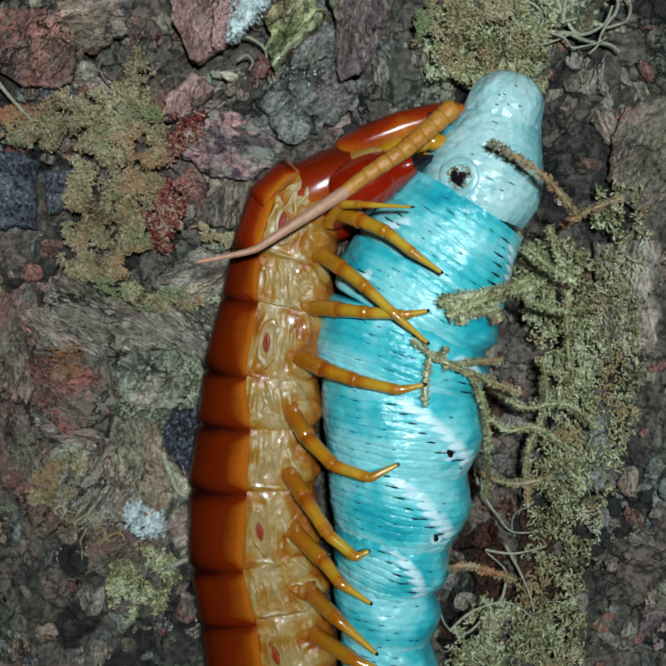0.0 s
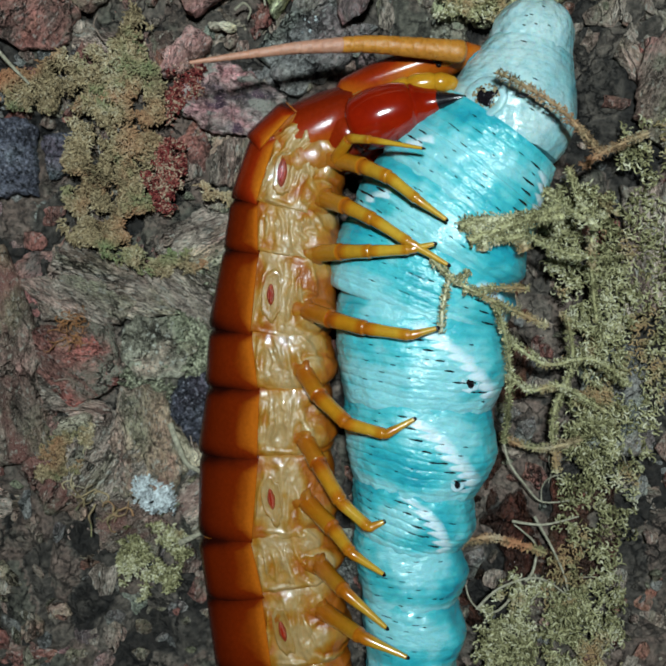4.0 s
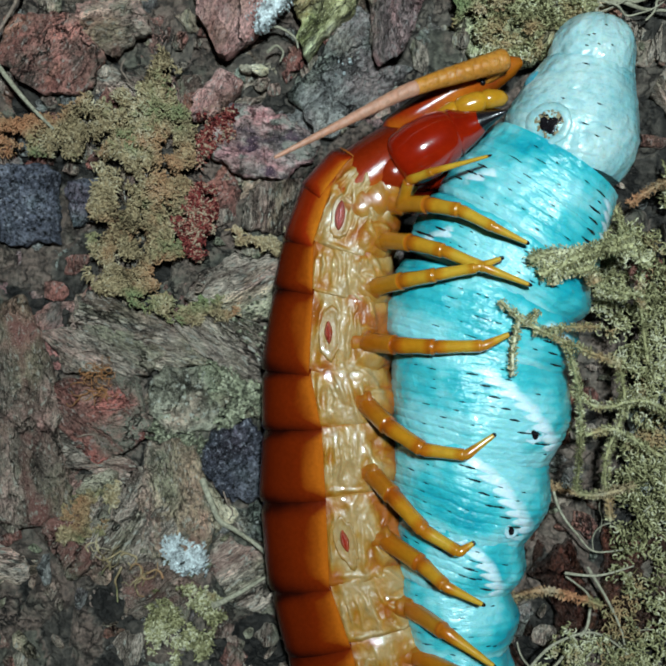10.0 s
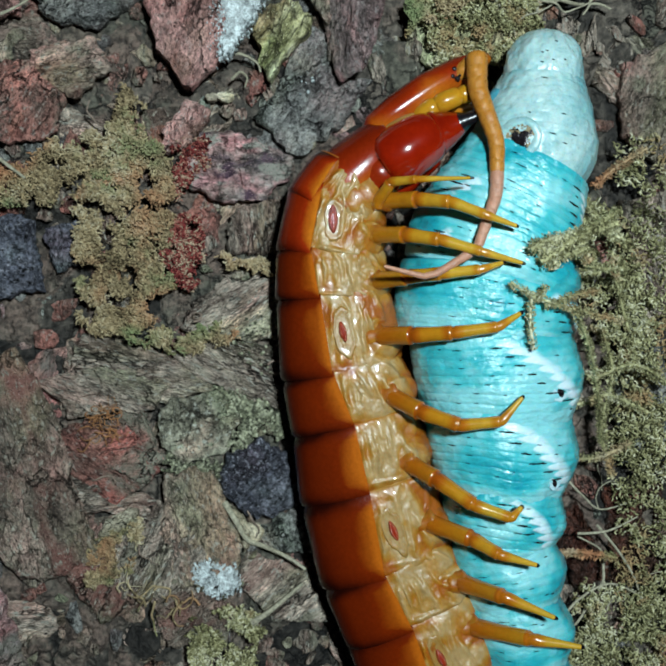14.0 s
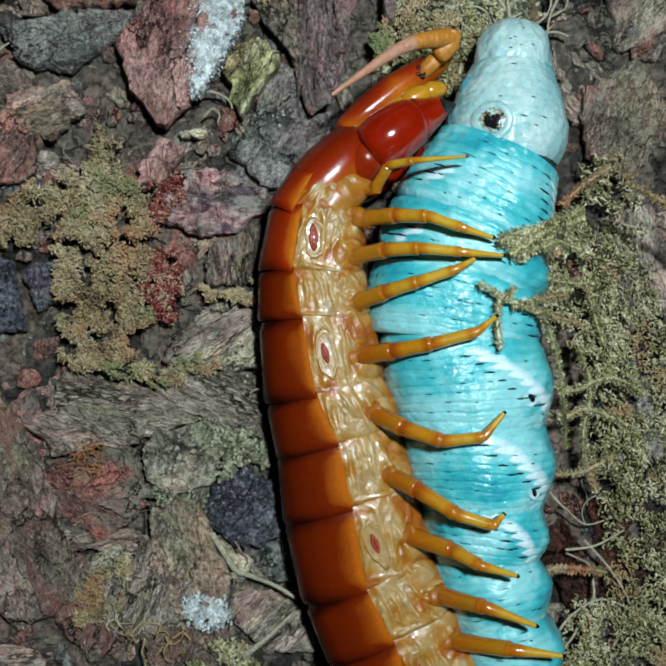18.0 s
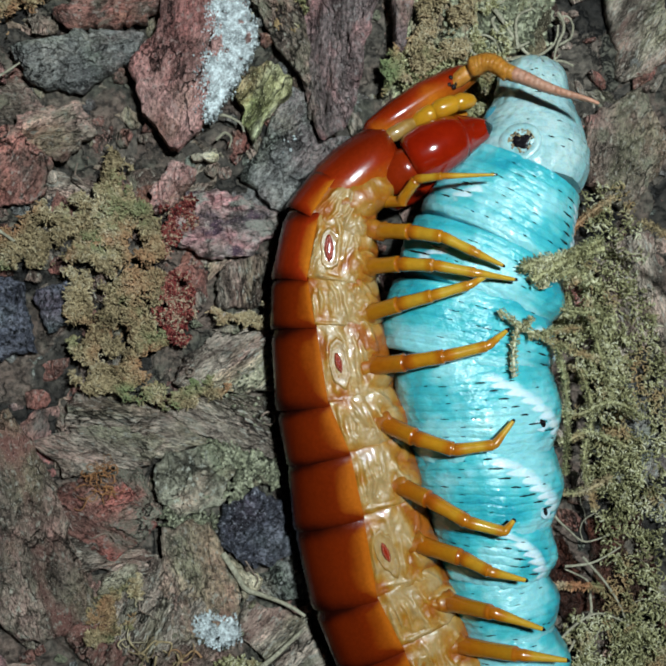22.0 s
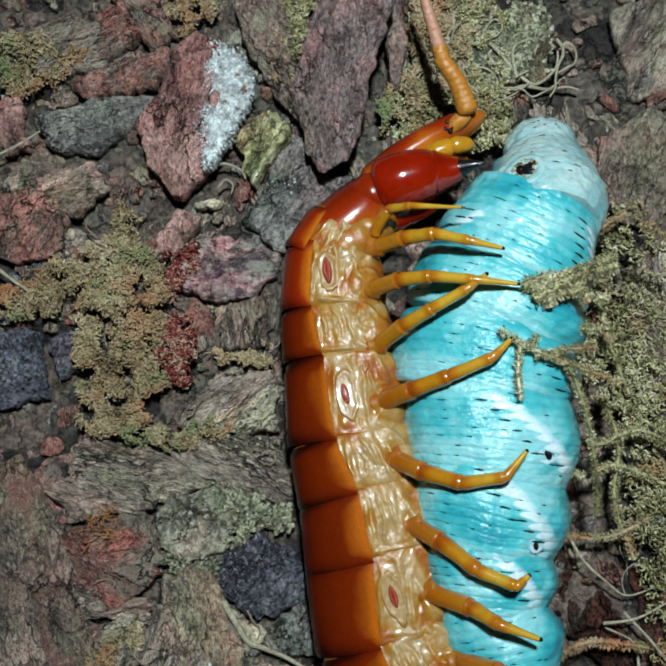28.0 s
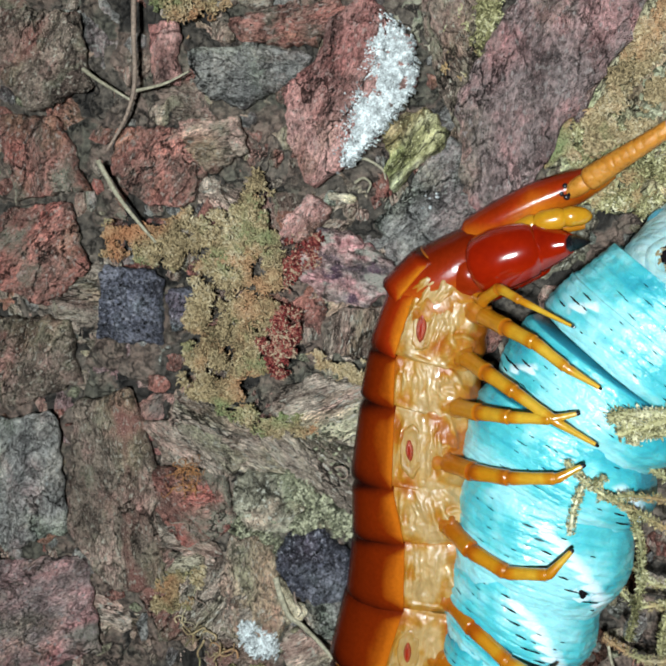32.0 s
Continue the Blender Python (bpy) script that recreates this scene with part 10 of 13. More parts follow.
    feel(antenna[10], [(0, 3.08, 14.11, -138.9), (0.5, 2.3, 14.68, -137), (1, 1.56, 15.24, -135.7), (1.5, 2.86, 17.04, -153.4), (2, 9.03, 14.77, -119.6), (2.5, 5.82, 11.37, -126), (3, 5.35, 24.8, -190.5), (3.5, 1.14, 23.63, -171.1), (4, 1.9, 23.06, -168.9), (4.5, 2.66, 22.53, -166.3), (5, 3.43, 22.04, -164), (5.5, 4.2, 21.59, -161.8), (5.75, 6.56, 18.59, -137.8), (6, 10.58, 16.74, -114), (6.5, 10.98, 15.81, -99.5), (6.75, 10.33, 14.77, -107.9), (7, 10.55, 14.06, -105.4), (7.25, 4.66, 15.96, -147.2), (7.5, 1.18, 24.14, -189.8), (8, 1.09, 26.32, -189.4), (8.5, -0.88, 25.94, -178.5), (9, 2.08, 25.18, -179.5), (9.5, 3.32, 24.03, -165.7), (10, 4.81, 22.82, -152.2), (10.5, 5.7, 22.58, -149.7), (11, 6.66, 22.57, -147.4), (11.5, 5.4, 22.7, -139.8), (12, 13.32, 18.66, -136.3), (12.5, 12.16, 18.95, -141.1), (13, 11.3, 19.43, -144.5), (13.5, 13.1, 16.66, -119.7), (13.75, 14.06, 15.65, -107.6), (14, 15.32, 14.85, -95.5), (14.25, 10.57, 17.11, -112.2), (14.5, 6.61, 19.91, -128.6), (15.17, 9.57, 24.7, -187.1), (15.83, 12.54, 29.49, -245.6), (16.5, 15.5, 34.28, -304.1), (16.75, 13.56, 34.12, -233.9), (17, 11.61, 33.96, -163.7), (17.3, 11.17, 33.63, -170), (18, 11.13, 31.69, -157.1), (18.5, 11.84, 31.52, -146.1), (19, 15.68, 30.97, -158.5), (19.5, 18.68, 31.57, -150.1), (19.67, 19.58, 31.96, -92), (19.83, 20.48, 32.36, -33.9), (20, 21.38, 32.75, 24.2), (20.5, 22.09, 33.64, 35.9), (21, 23.67, 31.7, -7.6), (21.5, 21.54, 30.9, -15.7), (22, 20.84, 31.29, -33.4), (22.5, 22.89, 32.9, -9.9), (23, 23.87, 32.16, -7.7), (23.5, 23.13, 34.53, 10.1), (24, 23.84, 35.17, 13.2), (24.5, 20.65, 35.51, 42.6), (24.75, 14.63, 34.77, 85.5), (25, 8.61, 34.03, 128.3), (25.5, 12.95, 39.56, 96.2), (27.5, 16.61, 34.5, 44.1), (27.8, 13.61, 35.7, 116.6), (28, 15.32, 37.42, 101.7), (28.5, 17.96, 38.46, 80.4), (29, 21.99, 35.32, 11.9), (29.5, 22.16, 35.93, 14.7), (30, 22.49, 36.59, 17.6), (30.5, 22.54, 36.35, 24.3), (31, 22.46, 36.67, 30.5), (31.5, 21.14, 37.03, 35.6), (32, 19.43, 37.34, 41.2)], 11.60)
    feel(antenna[11], [(0, 2.14, 13.29, -138.6), (0.5, 1.42, 13.86, -137), (1, 0.73, 14.43, -135.7), (1.5, 1.94, 16.58, -153.7), (2, 8.45, 13.75, -119.9), (2.5, 5.06, 10.33, -128), (3, 4.49, 24.96, -205.4), (3.5, 0.05, 23.46, -170.6), (4, 0.88, 22.86, -168.3), (4.5, 1.72, 22.3, -166.3), (5, 2.56, 21.79, -163.8), (5.5, 3.41, 21.33, -161.1), (5.75, 5.92, 18.01, -137.8), (6, 10.22, 15.93, -114.6), (6.5, 10.82, 14.86, -108.5), (6.75, 10.03, 13.84, -107.1), (7, 10.28, 13.08, -104.9), (7.25, 3.62, 15.29, -149.1), (7.5, -0.26, 24.39, -193), (8, -0.12, 26.52, -189.3), (8.5, -1.99, 25.91, -179), (9, 0.96, 25.17, -179.5), (9.5, 2.26, 23.76, -163.1), (10, 3.86, 22.32, -147.5), (10.5, 4.74, 22.02, -147.9), (11, 5.69, 21.95, -147.8), (11.5, 4.51, 21.94, -138.8), (12, 12.64, 18.01, -136.7), (12.5, 11.43, 18.36, -140.6), (13, 10.53, 18.88, -144.5), (13.5, 12.53, 15.66, -124.4), (13.75, 13.68, 14.45, -113.5), (14, 15.19, 13.5, -103.1), (14.25, 10.11, 15.98, -125), (14.5, 5.94, 19.07, -147), (15.5, 10.83, 26.83, -224.8), (16.5, 15.71, 34.6, -302.5), (16.75, 13.21, 34.15, -231.5), (17, 10.71, 33.69, -160.5), (17.3, 10.36, 33.49, -164.9), (18, 10.41, 31.38, -153.1), (18.5, 11.07, 31, -145.3), (19, 14.81, 30.63, -159.4), (19.5, 17.8, 31.06, -152.9), (20, 21.95, 33.01, -137.9), (20.17, 22.15, 33.33, -197.3), (20.33, 22.34, 33.64, -256.7), (20.5, 22.54, 33.96, -316), (21, 24.49, 31.59, -368.2), (21.5, 22.14, 30.73, -376.6), (22, 21.33, 30.96, -395.7), (22.5, 23.57, 32.78, -373.2), (23, 24.5, 32.08, -363.8), (23.5, 23.84, 34.66, -351), (24, 24.57, 35.34, -349.7), (24.5, 21.08, 35.91, -320.2), (24.75, 14.63, 35.25, -276.5), (25, 8.17, 34.59, -232.8), (25.5, 12.86, 40.39, -263.1), (27.5, 17.11, 34.98, -317.7), (27.8, 13.3, 36.31, -243), (28, 15.15, 38.24, -258.3), (28.5, 18.1, 39.29, -279), (29, 22.8, 35.49, -350.4), (29.5, 22.96, 36.14, -350.4), (30, 23.28, 36.84, -349), (30.5, 23.45, 36.76, -339.6), (31, 23.46, 37.26, -329.7), (31.5, 22.09, 37.71, -324.1), (32, 20.31, 38.11, -319.2)], 11.90)
    feel(antenna[12], [(0, 1.21, 12.47, -138.9), (0.5, 0.54, 13.04, -137.4), (1, -0.1, 13.62, -135.7), (1.5, 1.01, 16.12, -153.9), (2, 7.87, 12.74, -131.1), (2.5, 4.26, 9.31, -130), (3, 3.69, 25.34, -205.7), (3.5, -1.04, 23.28, -170.6), (4, -0.13, 22.65, -168.3), (4.5, 0.78, 22.07, -165.7), (5, 1.7, 21.54, -163.8), (5.5, 2.62, 21.06, -161.8), (5.75, 5.28, 17.43, -137.8), (6, 9.85, 15.12, -113.7), (6.5, 10.51, 13.95, -119.4), (6.75, 9.74, 12.9, -107.1), (7, 10.02, 12.1, -105.6), (7.25, 2.55, 14.65, -151.6), (7.5, -1.69, 24.72, -197.8), (8, -1.34, 26.72, -189.8), (8.5, -3.1, 25.89, -179), (9, -0.16, 25.16, -179), (9.5, 1.21, 23.44, -162.6), (10, 2.95, 21.74, -145.6), (10.5, 3.8, 21.43, -146.7), (11, 4.72, 21.34, -147.6), (11.5, 3.63, 21.18, -138.4), (12, 11.96, 17.37, -137.2), (12.5, 10.7, 17.76, -140.2), (13, 9.76, 18.33, -144.5), (13.5, 11.88, 14.71, -129), (13.75, 13.18, 13.3, -121.9), (14, 14.88, 12.17, -114.5), (14.25, 9.41, 14.98, -130.7), (14.5, 5.03, 18.48, -146.8), (15.5, 10.47, 26.7, -223.6), (16.5, 15.92, 34.92, -300.4), (16.75, 12.87, 34.15, -229.2), (17, 9.82, 33.38, -158), (17.3, 9.56, 33.27, -161.4), (18, 9.71, 31.03, -149.7), (18.5, 10.31, 30.48, -144.8), (19, 13.95, 30.31, -159.4), (19.5, 16.91, 30.6, -154.5), (20, 21.14, 32.28, -142), (20.17, 21.73, 32.96, -198.1), (20.33, 22.33, 33.65, -254.2), (20.5, 22.93, 34.34, -310.3), (21, 25.32, 31.47, -367.6), (21.5, 22.74, 30.55, -376.7), (22, 21.82, 30.61, -397.1), (22.5, 24.25, 32.63, -376.4), (23, 25.13, 32.04, -360.7), (23.5, 24.55, 34.77, -351.8), (24, 25.31, 35.47, -352.4), (24.5, 21.53, 36.28, -323.2), (24.75, 14.63, 35.72, -278.6), (25, 7.74, 35.16, -234), (25.5, 12.76, 41.22, -264.5), (27.5, 17.61, 35.44, -319.2), (27.8, 13, 36.91, -242.1), (28, 14.98, 39.06, -258.1), (28.5, 18.23, 40.11, -279.7), (29, 23.63, 35.63, -351), (29.5, 23.79, 36.28, -352.4), (30, 24.1, 37, -355.2), (30.5, 24.39, 37.11, -342.5), (31, 24.47, 37.85, -329.7), (31.5, 23.03, 38.39, -324.4), (32, 21.19, 38.87, -319.5)], 12.20)
    feel(antenna[13], [(0, 0.27, 11.65, -138.6), (0.5, -0.34, 12.23, -136.7), (1, -0.93, 12.81, -134.3), (1.5, 0.09, 15.67, -153.7), (2, 7.11, 11.87, -136), (2.5, 3.44, 8.33, -132.2), (3, 2.9, 25.72, -205.7), (3.5, -2.13, 23.1, -170.5), (4, -1.14, 22.44, -168.4), (4.5, -0.16, 21.83, -166.3), (5, 0.84, 21.29, -164), (5.5, 1.83, 20.8, -161.1), (5.75, 4.64, 16.85, -148.3), (6, 9.49, 14.3, -135), (6.5, 10.04, 13.12, -126.5), (6.75, 9.45, 11.96, -112.7), (7, 9.75, 11.13, -104.9), (7.25, 1.46, 14.06, -151.6), (7.5, -3.09, 25.17, -198.2), (8, -2.55, 26.93, -189.4), (8.5, -4.22, 25.87, -179), (9, -1.27, 25.14, -164.5), (9.5, 0.16, 23.11, -154.8), (10, 2.06, 21.13, -145.3), (10.5, 2.87, 20.82, -146), (11, 3.76, 20.73, -147.4), (11.5, 2.77, 20.41, -138.8), (12, 11.27, 16.73, -136.7), (12.5, 9.98, 17.16, -140.6), (13, 8.99, 17.78, -144.5), (13.5, 11.16, 13.82, -129), (13.75, 12.52, 12.24, -121.7), (14, 14.32, 10.94, -114.3), (14.25, 8.62, 14.06, -130.3), (14.5, 4.13, 17.89, -147.2), (15.5, 10.12, 26.56, -222.4), (16.5, 16.11, 35.24, -297.7), (16.75, 12.53, 34.13, -226.9), (17, 8.95, 33.03, -156.1), (17.3, 8.76, 33, -159), (18, 9.03, 30.63, -147.8), (18.5, 9.56, 29.95, -144.4), (19, 13.09, 29.98, -158.8), (19.5, 16.01, 30.18, -156.2), (20, 20.28, 31.6, -147.4), (20.25, 21.78, 33.18, -226.4), (20.5, 23.28, 34.75, -305.4), (21, 26.14, 31.36, -368.2), (21.5, 23.34, 30.38, -376.1), (22, 22.29, 30.25, -397.6), (22.5, 24.91, 32.43, -378.4), (23, 25.74, 32.03, -359.2), (23.5, 25.26, 34.87, -352.2), (24, 26.05, 35.57, -354.1), (24.5, 21.99, 36.62, -325.1), (24.75, 14.65, 36.17, -280.1), (25, 7.32, 35.72, -235.1), (25.5, 12.68, 42.05, -264.5), (27.5, 18.13, 35.89, -320), (27.8, 12.68, 37.51, -243.1), (28, 14.81, 39.87, -258.3), (28.5, 18.37, 40.93, -279), (29, 24.45, 35.76, -351), (29.5, 24.61, 36.39, -353.1), (30, 24.93, 37.07, -355.2), (30.5, 25.34, 37.41, -341.9), (31, 25.48, 38.44, -329.5), (31.5, 23.98, 39.07, -324.4), (32, 22.08, 39.63, -318.8)], 12.50)
    feel(antenna[14], [(0, -0.66, 10.83, -138.9), (0.5, -1.22, 11.4, -136.7), (1, -1.74, 11.98, -134.3), (1.5, -0.84, 15.21, -153.4), (2, 6.27, 11.06, -136), (2.5, 2.58, 7.38, -135), (3, 2.11, 26.1, -205.4), (3.5, -3.21, 22.92, -168), (4, -2.16, 22.23, -166), (4.5, -1.1, 21.6, -164.4), (5, -0.03, 21.04, -162.6), (5.5, 1.04, 20.53, -161.8), (5.75, 3.91, 16.4, -149.6), (6, 8.86, 13.67, -137.7), (6.5, 9.48, 12.36, -131.8), (6.75, 9.07, 11.05, -113.4), (7, 9.49, 10.15, -105.4), (7.25, 0.37, 13.47, -151.6), (7.5, -4.49, 25.63, -197.9), (8, -3.76, 27.13, -189.4), (8.5, -5.33, 25.85, -179), (9, -2.35, 24.84, -164.5), (9.5, -0.84, 22.64, -155.1), (10, 1.18, 20.52, -145.6), (10.5, 1.95, 20.2, -146.7), (11, 2.79, 20.11, -147.6), (11.5, 1.9, 19.65, -140), (12, 10.59, 16.09, -136.7), (12.5, 9.25, 16.56, -140.6), (13, 8.22, 17.23, -144.1), (13.5, 10.43, 12.92, -129.4), (13.75, 11.86, 11.17, -121.9), (14, 13.76, 9.7, -114.3), (14.25, 7.83, 13.13, -130.7), (14.5, 3.23, 17.31, -146.8), (15.5, 9.75, 26.44, -220.4), (16.5, 16.28, 35.57, -294.1), (16.75, 12.19, 34.11, -224.3), (17, 8.09, 32.65, -154.6), (17.3, 7.99, 32.7, -157.1), (18, 8.37, 30.21, -146.7), (18.5, 8.82, 29.42, -144.1), (19, 12.24, 29.65, -158), (19.5, 15.11, 29.78, -157.1), (20, 19.37, 31.02, -154.7), (20.25, 21.48, 33.11, -227.9), (20.5, 23.59, 35.19, -301.1), (21, 26.97, 31.24, -368.3), (21.5, 23.93, 30.2, -374.9), (22, 22.76, 29.89, -397.4), (22.5, 25.57, 32.21, -379.6), (23, 26.36, 32.04, -357.6), (23.5, 25.96, 34.97, -352.4), (24, 26.79, 35.65, -355.1), (24.5, 22.46, 36.95, -325.8), (24.75, 14.69, 36.62, -280.9), (25, 6.93, 36.29, -236.1), (25.5, 12.6, 42.88, -264.5), (27.5, 18.65, 36.32, -320.5), (27.8, 12.38, 38.11, -246), (28, 14.64, 40.69, -258.1), (28.5, 18.5, 41.75, -279.6), (29, 25.27, 35.89, -350.3), (29.5, 25.44, 36.49, -352.5), (30, 25.76, 37.14, -354.5), (30.5, 26.29, 37.72, -341.9), (31, 26.48, 39.03, -329.7), (31.5, 24.93, 39.75, -324.4), (32, 22.96, 40.4, -319.2)], 12.80)
    feel(antenna[15], [(0, -1.6, 10.01, -138.6), (0.5, -2.09, 10.58, -136.7), (1, -2.55, 11.15, -134.7), (1.5, -1.76, 14.75, -154.4), (2, 5.43, 10.25, -136), (2.5, 1.67, 6.47, -138.5), (3, 1.31, 26.48, -209.2), (3.5, -4.29, 22.69, -164.7), (4, -3.16, 21.98, -164.4), (4.5, -2.03, 21.34, -163.1), (5, -0.89, 20.77, -162.6), (5.5, 0.25, 20.27, -161.1), (5.75, 3.16, 15.96, -149.8), (6, 8.2, 13.07, -138.2), (6.5, 8.85, 11.66, -136.1), (6.75, 8.68, 10.15, -115.8), (7, 9.22, 9.17, -108.4), (7.25, -0.72, 12.88, -152.8), (7.5, -5.88, 26.08, -197.3), (8, -4.97, 27.33, -186.5), (8.5, -6.44, 25.83, -179), (9, -3.43, 24.54, -164.5), (9.5, -1.83, 22.18, -155.3), (10, 0.29, 19.91, -145.6), (10.5, 1.02, 19.59, -146.7), (11, 1.83, 19.5, -147.8), (11.5, 1.02, 18.91, -141.8), (12, 9.9, 15.44, -151.2), (12.5, 8.52, 15.96, -150.7), (13, 7.46, 16.68, -150.2), (13.5, 9.7, 12.03, -132.5), (13.75, 11.2, 10.11, -123.3), (14, 13.2, 8.46, -114.1), (14.25, 7.04, 12.21, -130.3), (14.5, 2.33, 16.72, -147), (15.5, 9.38, 26.31, -218.8), (16.5, 16.43, 35.9, -290.6), (16.75, 11.84, 34.07, -221.8), (17, 7.25, 32.25, -152.9), (17.3, 7.22, 32.38, -155.5), (18, 7.72, 29.79, -146), (18.5, 8.08, 28.88, -143.8), (19, 11.4, 29.31, -157.6), (19.5, 14.2, 29.4, -157.6), (20, 18.41, 30.57, -158.7), (20.25, 21.14, 33.11, -227.8), (20.5, 23.86, 35.64, -296.9), (21, 27.79, 31.12, -366.2), (21.5, 24.52, 30.05, -373), (22, 23.23, 29.53, -396.4), (22.5, 26.22, 31.98, -380.1), (23, 26.96, 32.06, -356), (23.5, 26.67, 35.06, -352.4), (24, 27.53, 35.71, -355.7), (24.5, 22.93, 37.27, -325.3), (24.75, 14.74, 37.07, -281.2), (25, 6.54, 36.87, -237.1), (25.5, 12.52, 43.71, -264.5), (27.5, 19.17, 36.75, -320.5), (27.8, 12.1, 38.72, -250.6), (28, 14.47, 41.5, -258.3), (28.5, 18.64, 42.58, -279), (29, 26.09, 36.03, -351.1), (29.5, 26.27, 36.6, -353), (30, 26.59, 37.22, -355.2), (30.5, 27.24, 38.03, -342.6), (31, 27.49, 39.62, -329.7), (31.5, 25.88, 40.43, -324.4), (32, 23.84, 41.16, -319.2)], 13.10)
    feel(antenna[16], [(0, -2.53, 9.19, -138.9), (0.5, -2.97, 9.75, -136.3), (1, -3.37, 10.32, -134.6), (1.5, -2.7, 14.3, -158.9), (2, 4.59, 9.44, -138.1), (2.5, 0.72, 5.63, -141.7), (3, 0.54, 26.91, -214.8), (3.5, -5.35, 22.4, -164.8), (4, -4.16, 21.7, -163.7), (4.5, -2.95, 21.06, -163.2), (5, -1.75, 20.5, -162), (5.5, -0.54, 20, -161.1), (5.75, 2.42, 15.53, -149.3), (6, 7.54, 12.48, -137.7), (6.5, 8.18, 11.01, -140.2), (6.75, 8.25, 9.26, -130), (7, 8.9, 8.21, -127), (7.25, -1.83, 12.31, -162.1), (7.5, -7.29, 26.52, -196.7), (8, -6.19, 27.47, -182.8), (8.5, -7.55, 25.81, -179), (9, -4.51, 24.24, -164.5), (9.5, -2.83, 21.72, -154.6), (10, -0.6, 19.3, -145.6), (10.5, 0.09, 18.98, -146.7), (11, 0.86, 18.89, -147.1), (11.5, 0.12, 18.21, -144.3), (12, 9.08, 14.99, -157.3), (12.5, 7.7, 15.5, -155.6), (13, 6.64, 16.21, -152.4), (13.5, 8.92, 11.18, -147.8), (13.75, 10.51, 9.06, -145), (14, 12.65, 7.23, -142.5), (14.25, 6.25, 11.28, -145), (14.5, 1.42, 16.13, -146.8), (15.5, 8.99, 26.19, -217.5), (16.5, 16.56, 36.25, -288.3), (16.75, 11.49, 34.04, -220.1), (17, 6.42, 31.82, -151.9), (17.3, 6.47, 32.04, -154), (18, 7.07, 29.35, -145.4), (18.5, 7.36, 28.35, -143.6), (19, 10.56, 28.97, -157.4), (19.5, 13.31, 29.03, -157.8), (20, 17.43, 30.19, -161), (20.25, 20.77, 33.15, -226.7), (20.5, 24.1, 36.12, -292.4), (21, 28.62, 31.03, -365.5), (21.5, 25.11, 29.91, -369.9), (22, 23.7, 29.19, -394.5), (22.5, 26.86, 31.74, -379.8), (23, 27.57, 32.11, -354.4), (23.5, 27.36, 35.16, -352.1), (24, 28.27, 35.77, -355.7), (24.5, 23.4, 37.6, -323.4), (24.75, 14.78, 37.52, -280.8), (25, 6.17, 37.44, -238.3), (25.5, 12.44, 44.54, -265.2), (27.5, 19.68, 37.18, -320.2), (27.8, 11.88, 39.35, -256.9), (28, 14.3, 42.32, -259), (28.5, 18.77, 43.4, -278.3), (29, 26.92, 36.16, -351.7), (29.5, 27.09, 36.7, -353.1), (30, 27.42, 37.29, -354.5), (30.5, 28.2, 38.33, -341.9), (31, 28.5, 40.21, -329.5), (31.5, 26.83, 41.11, -324.4), (32, 24.72, 41.92, -319.1)], 13.40)
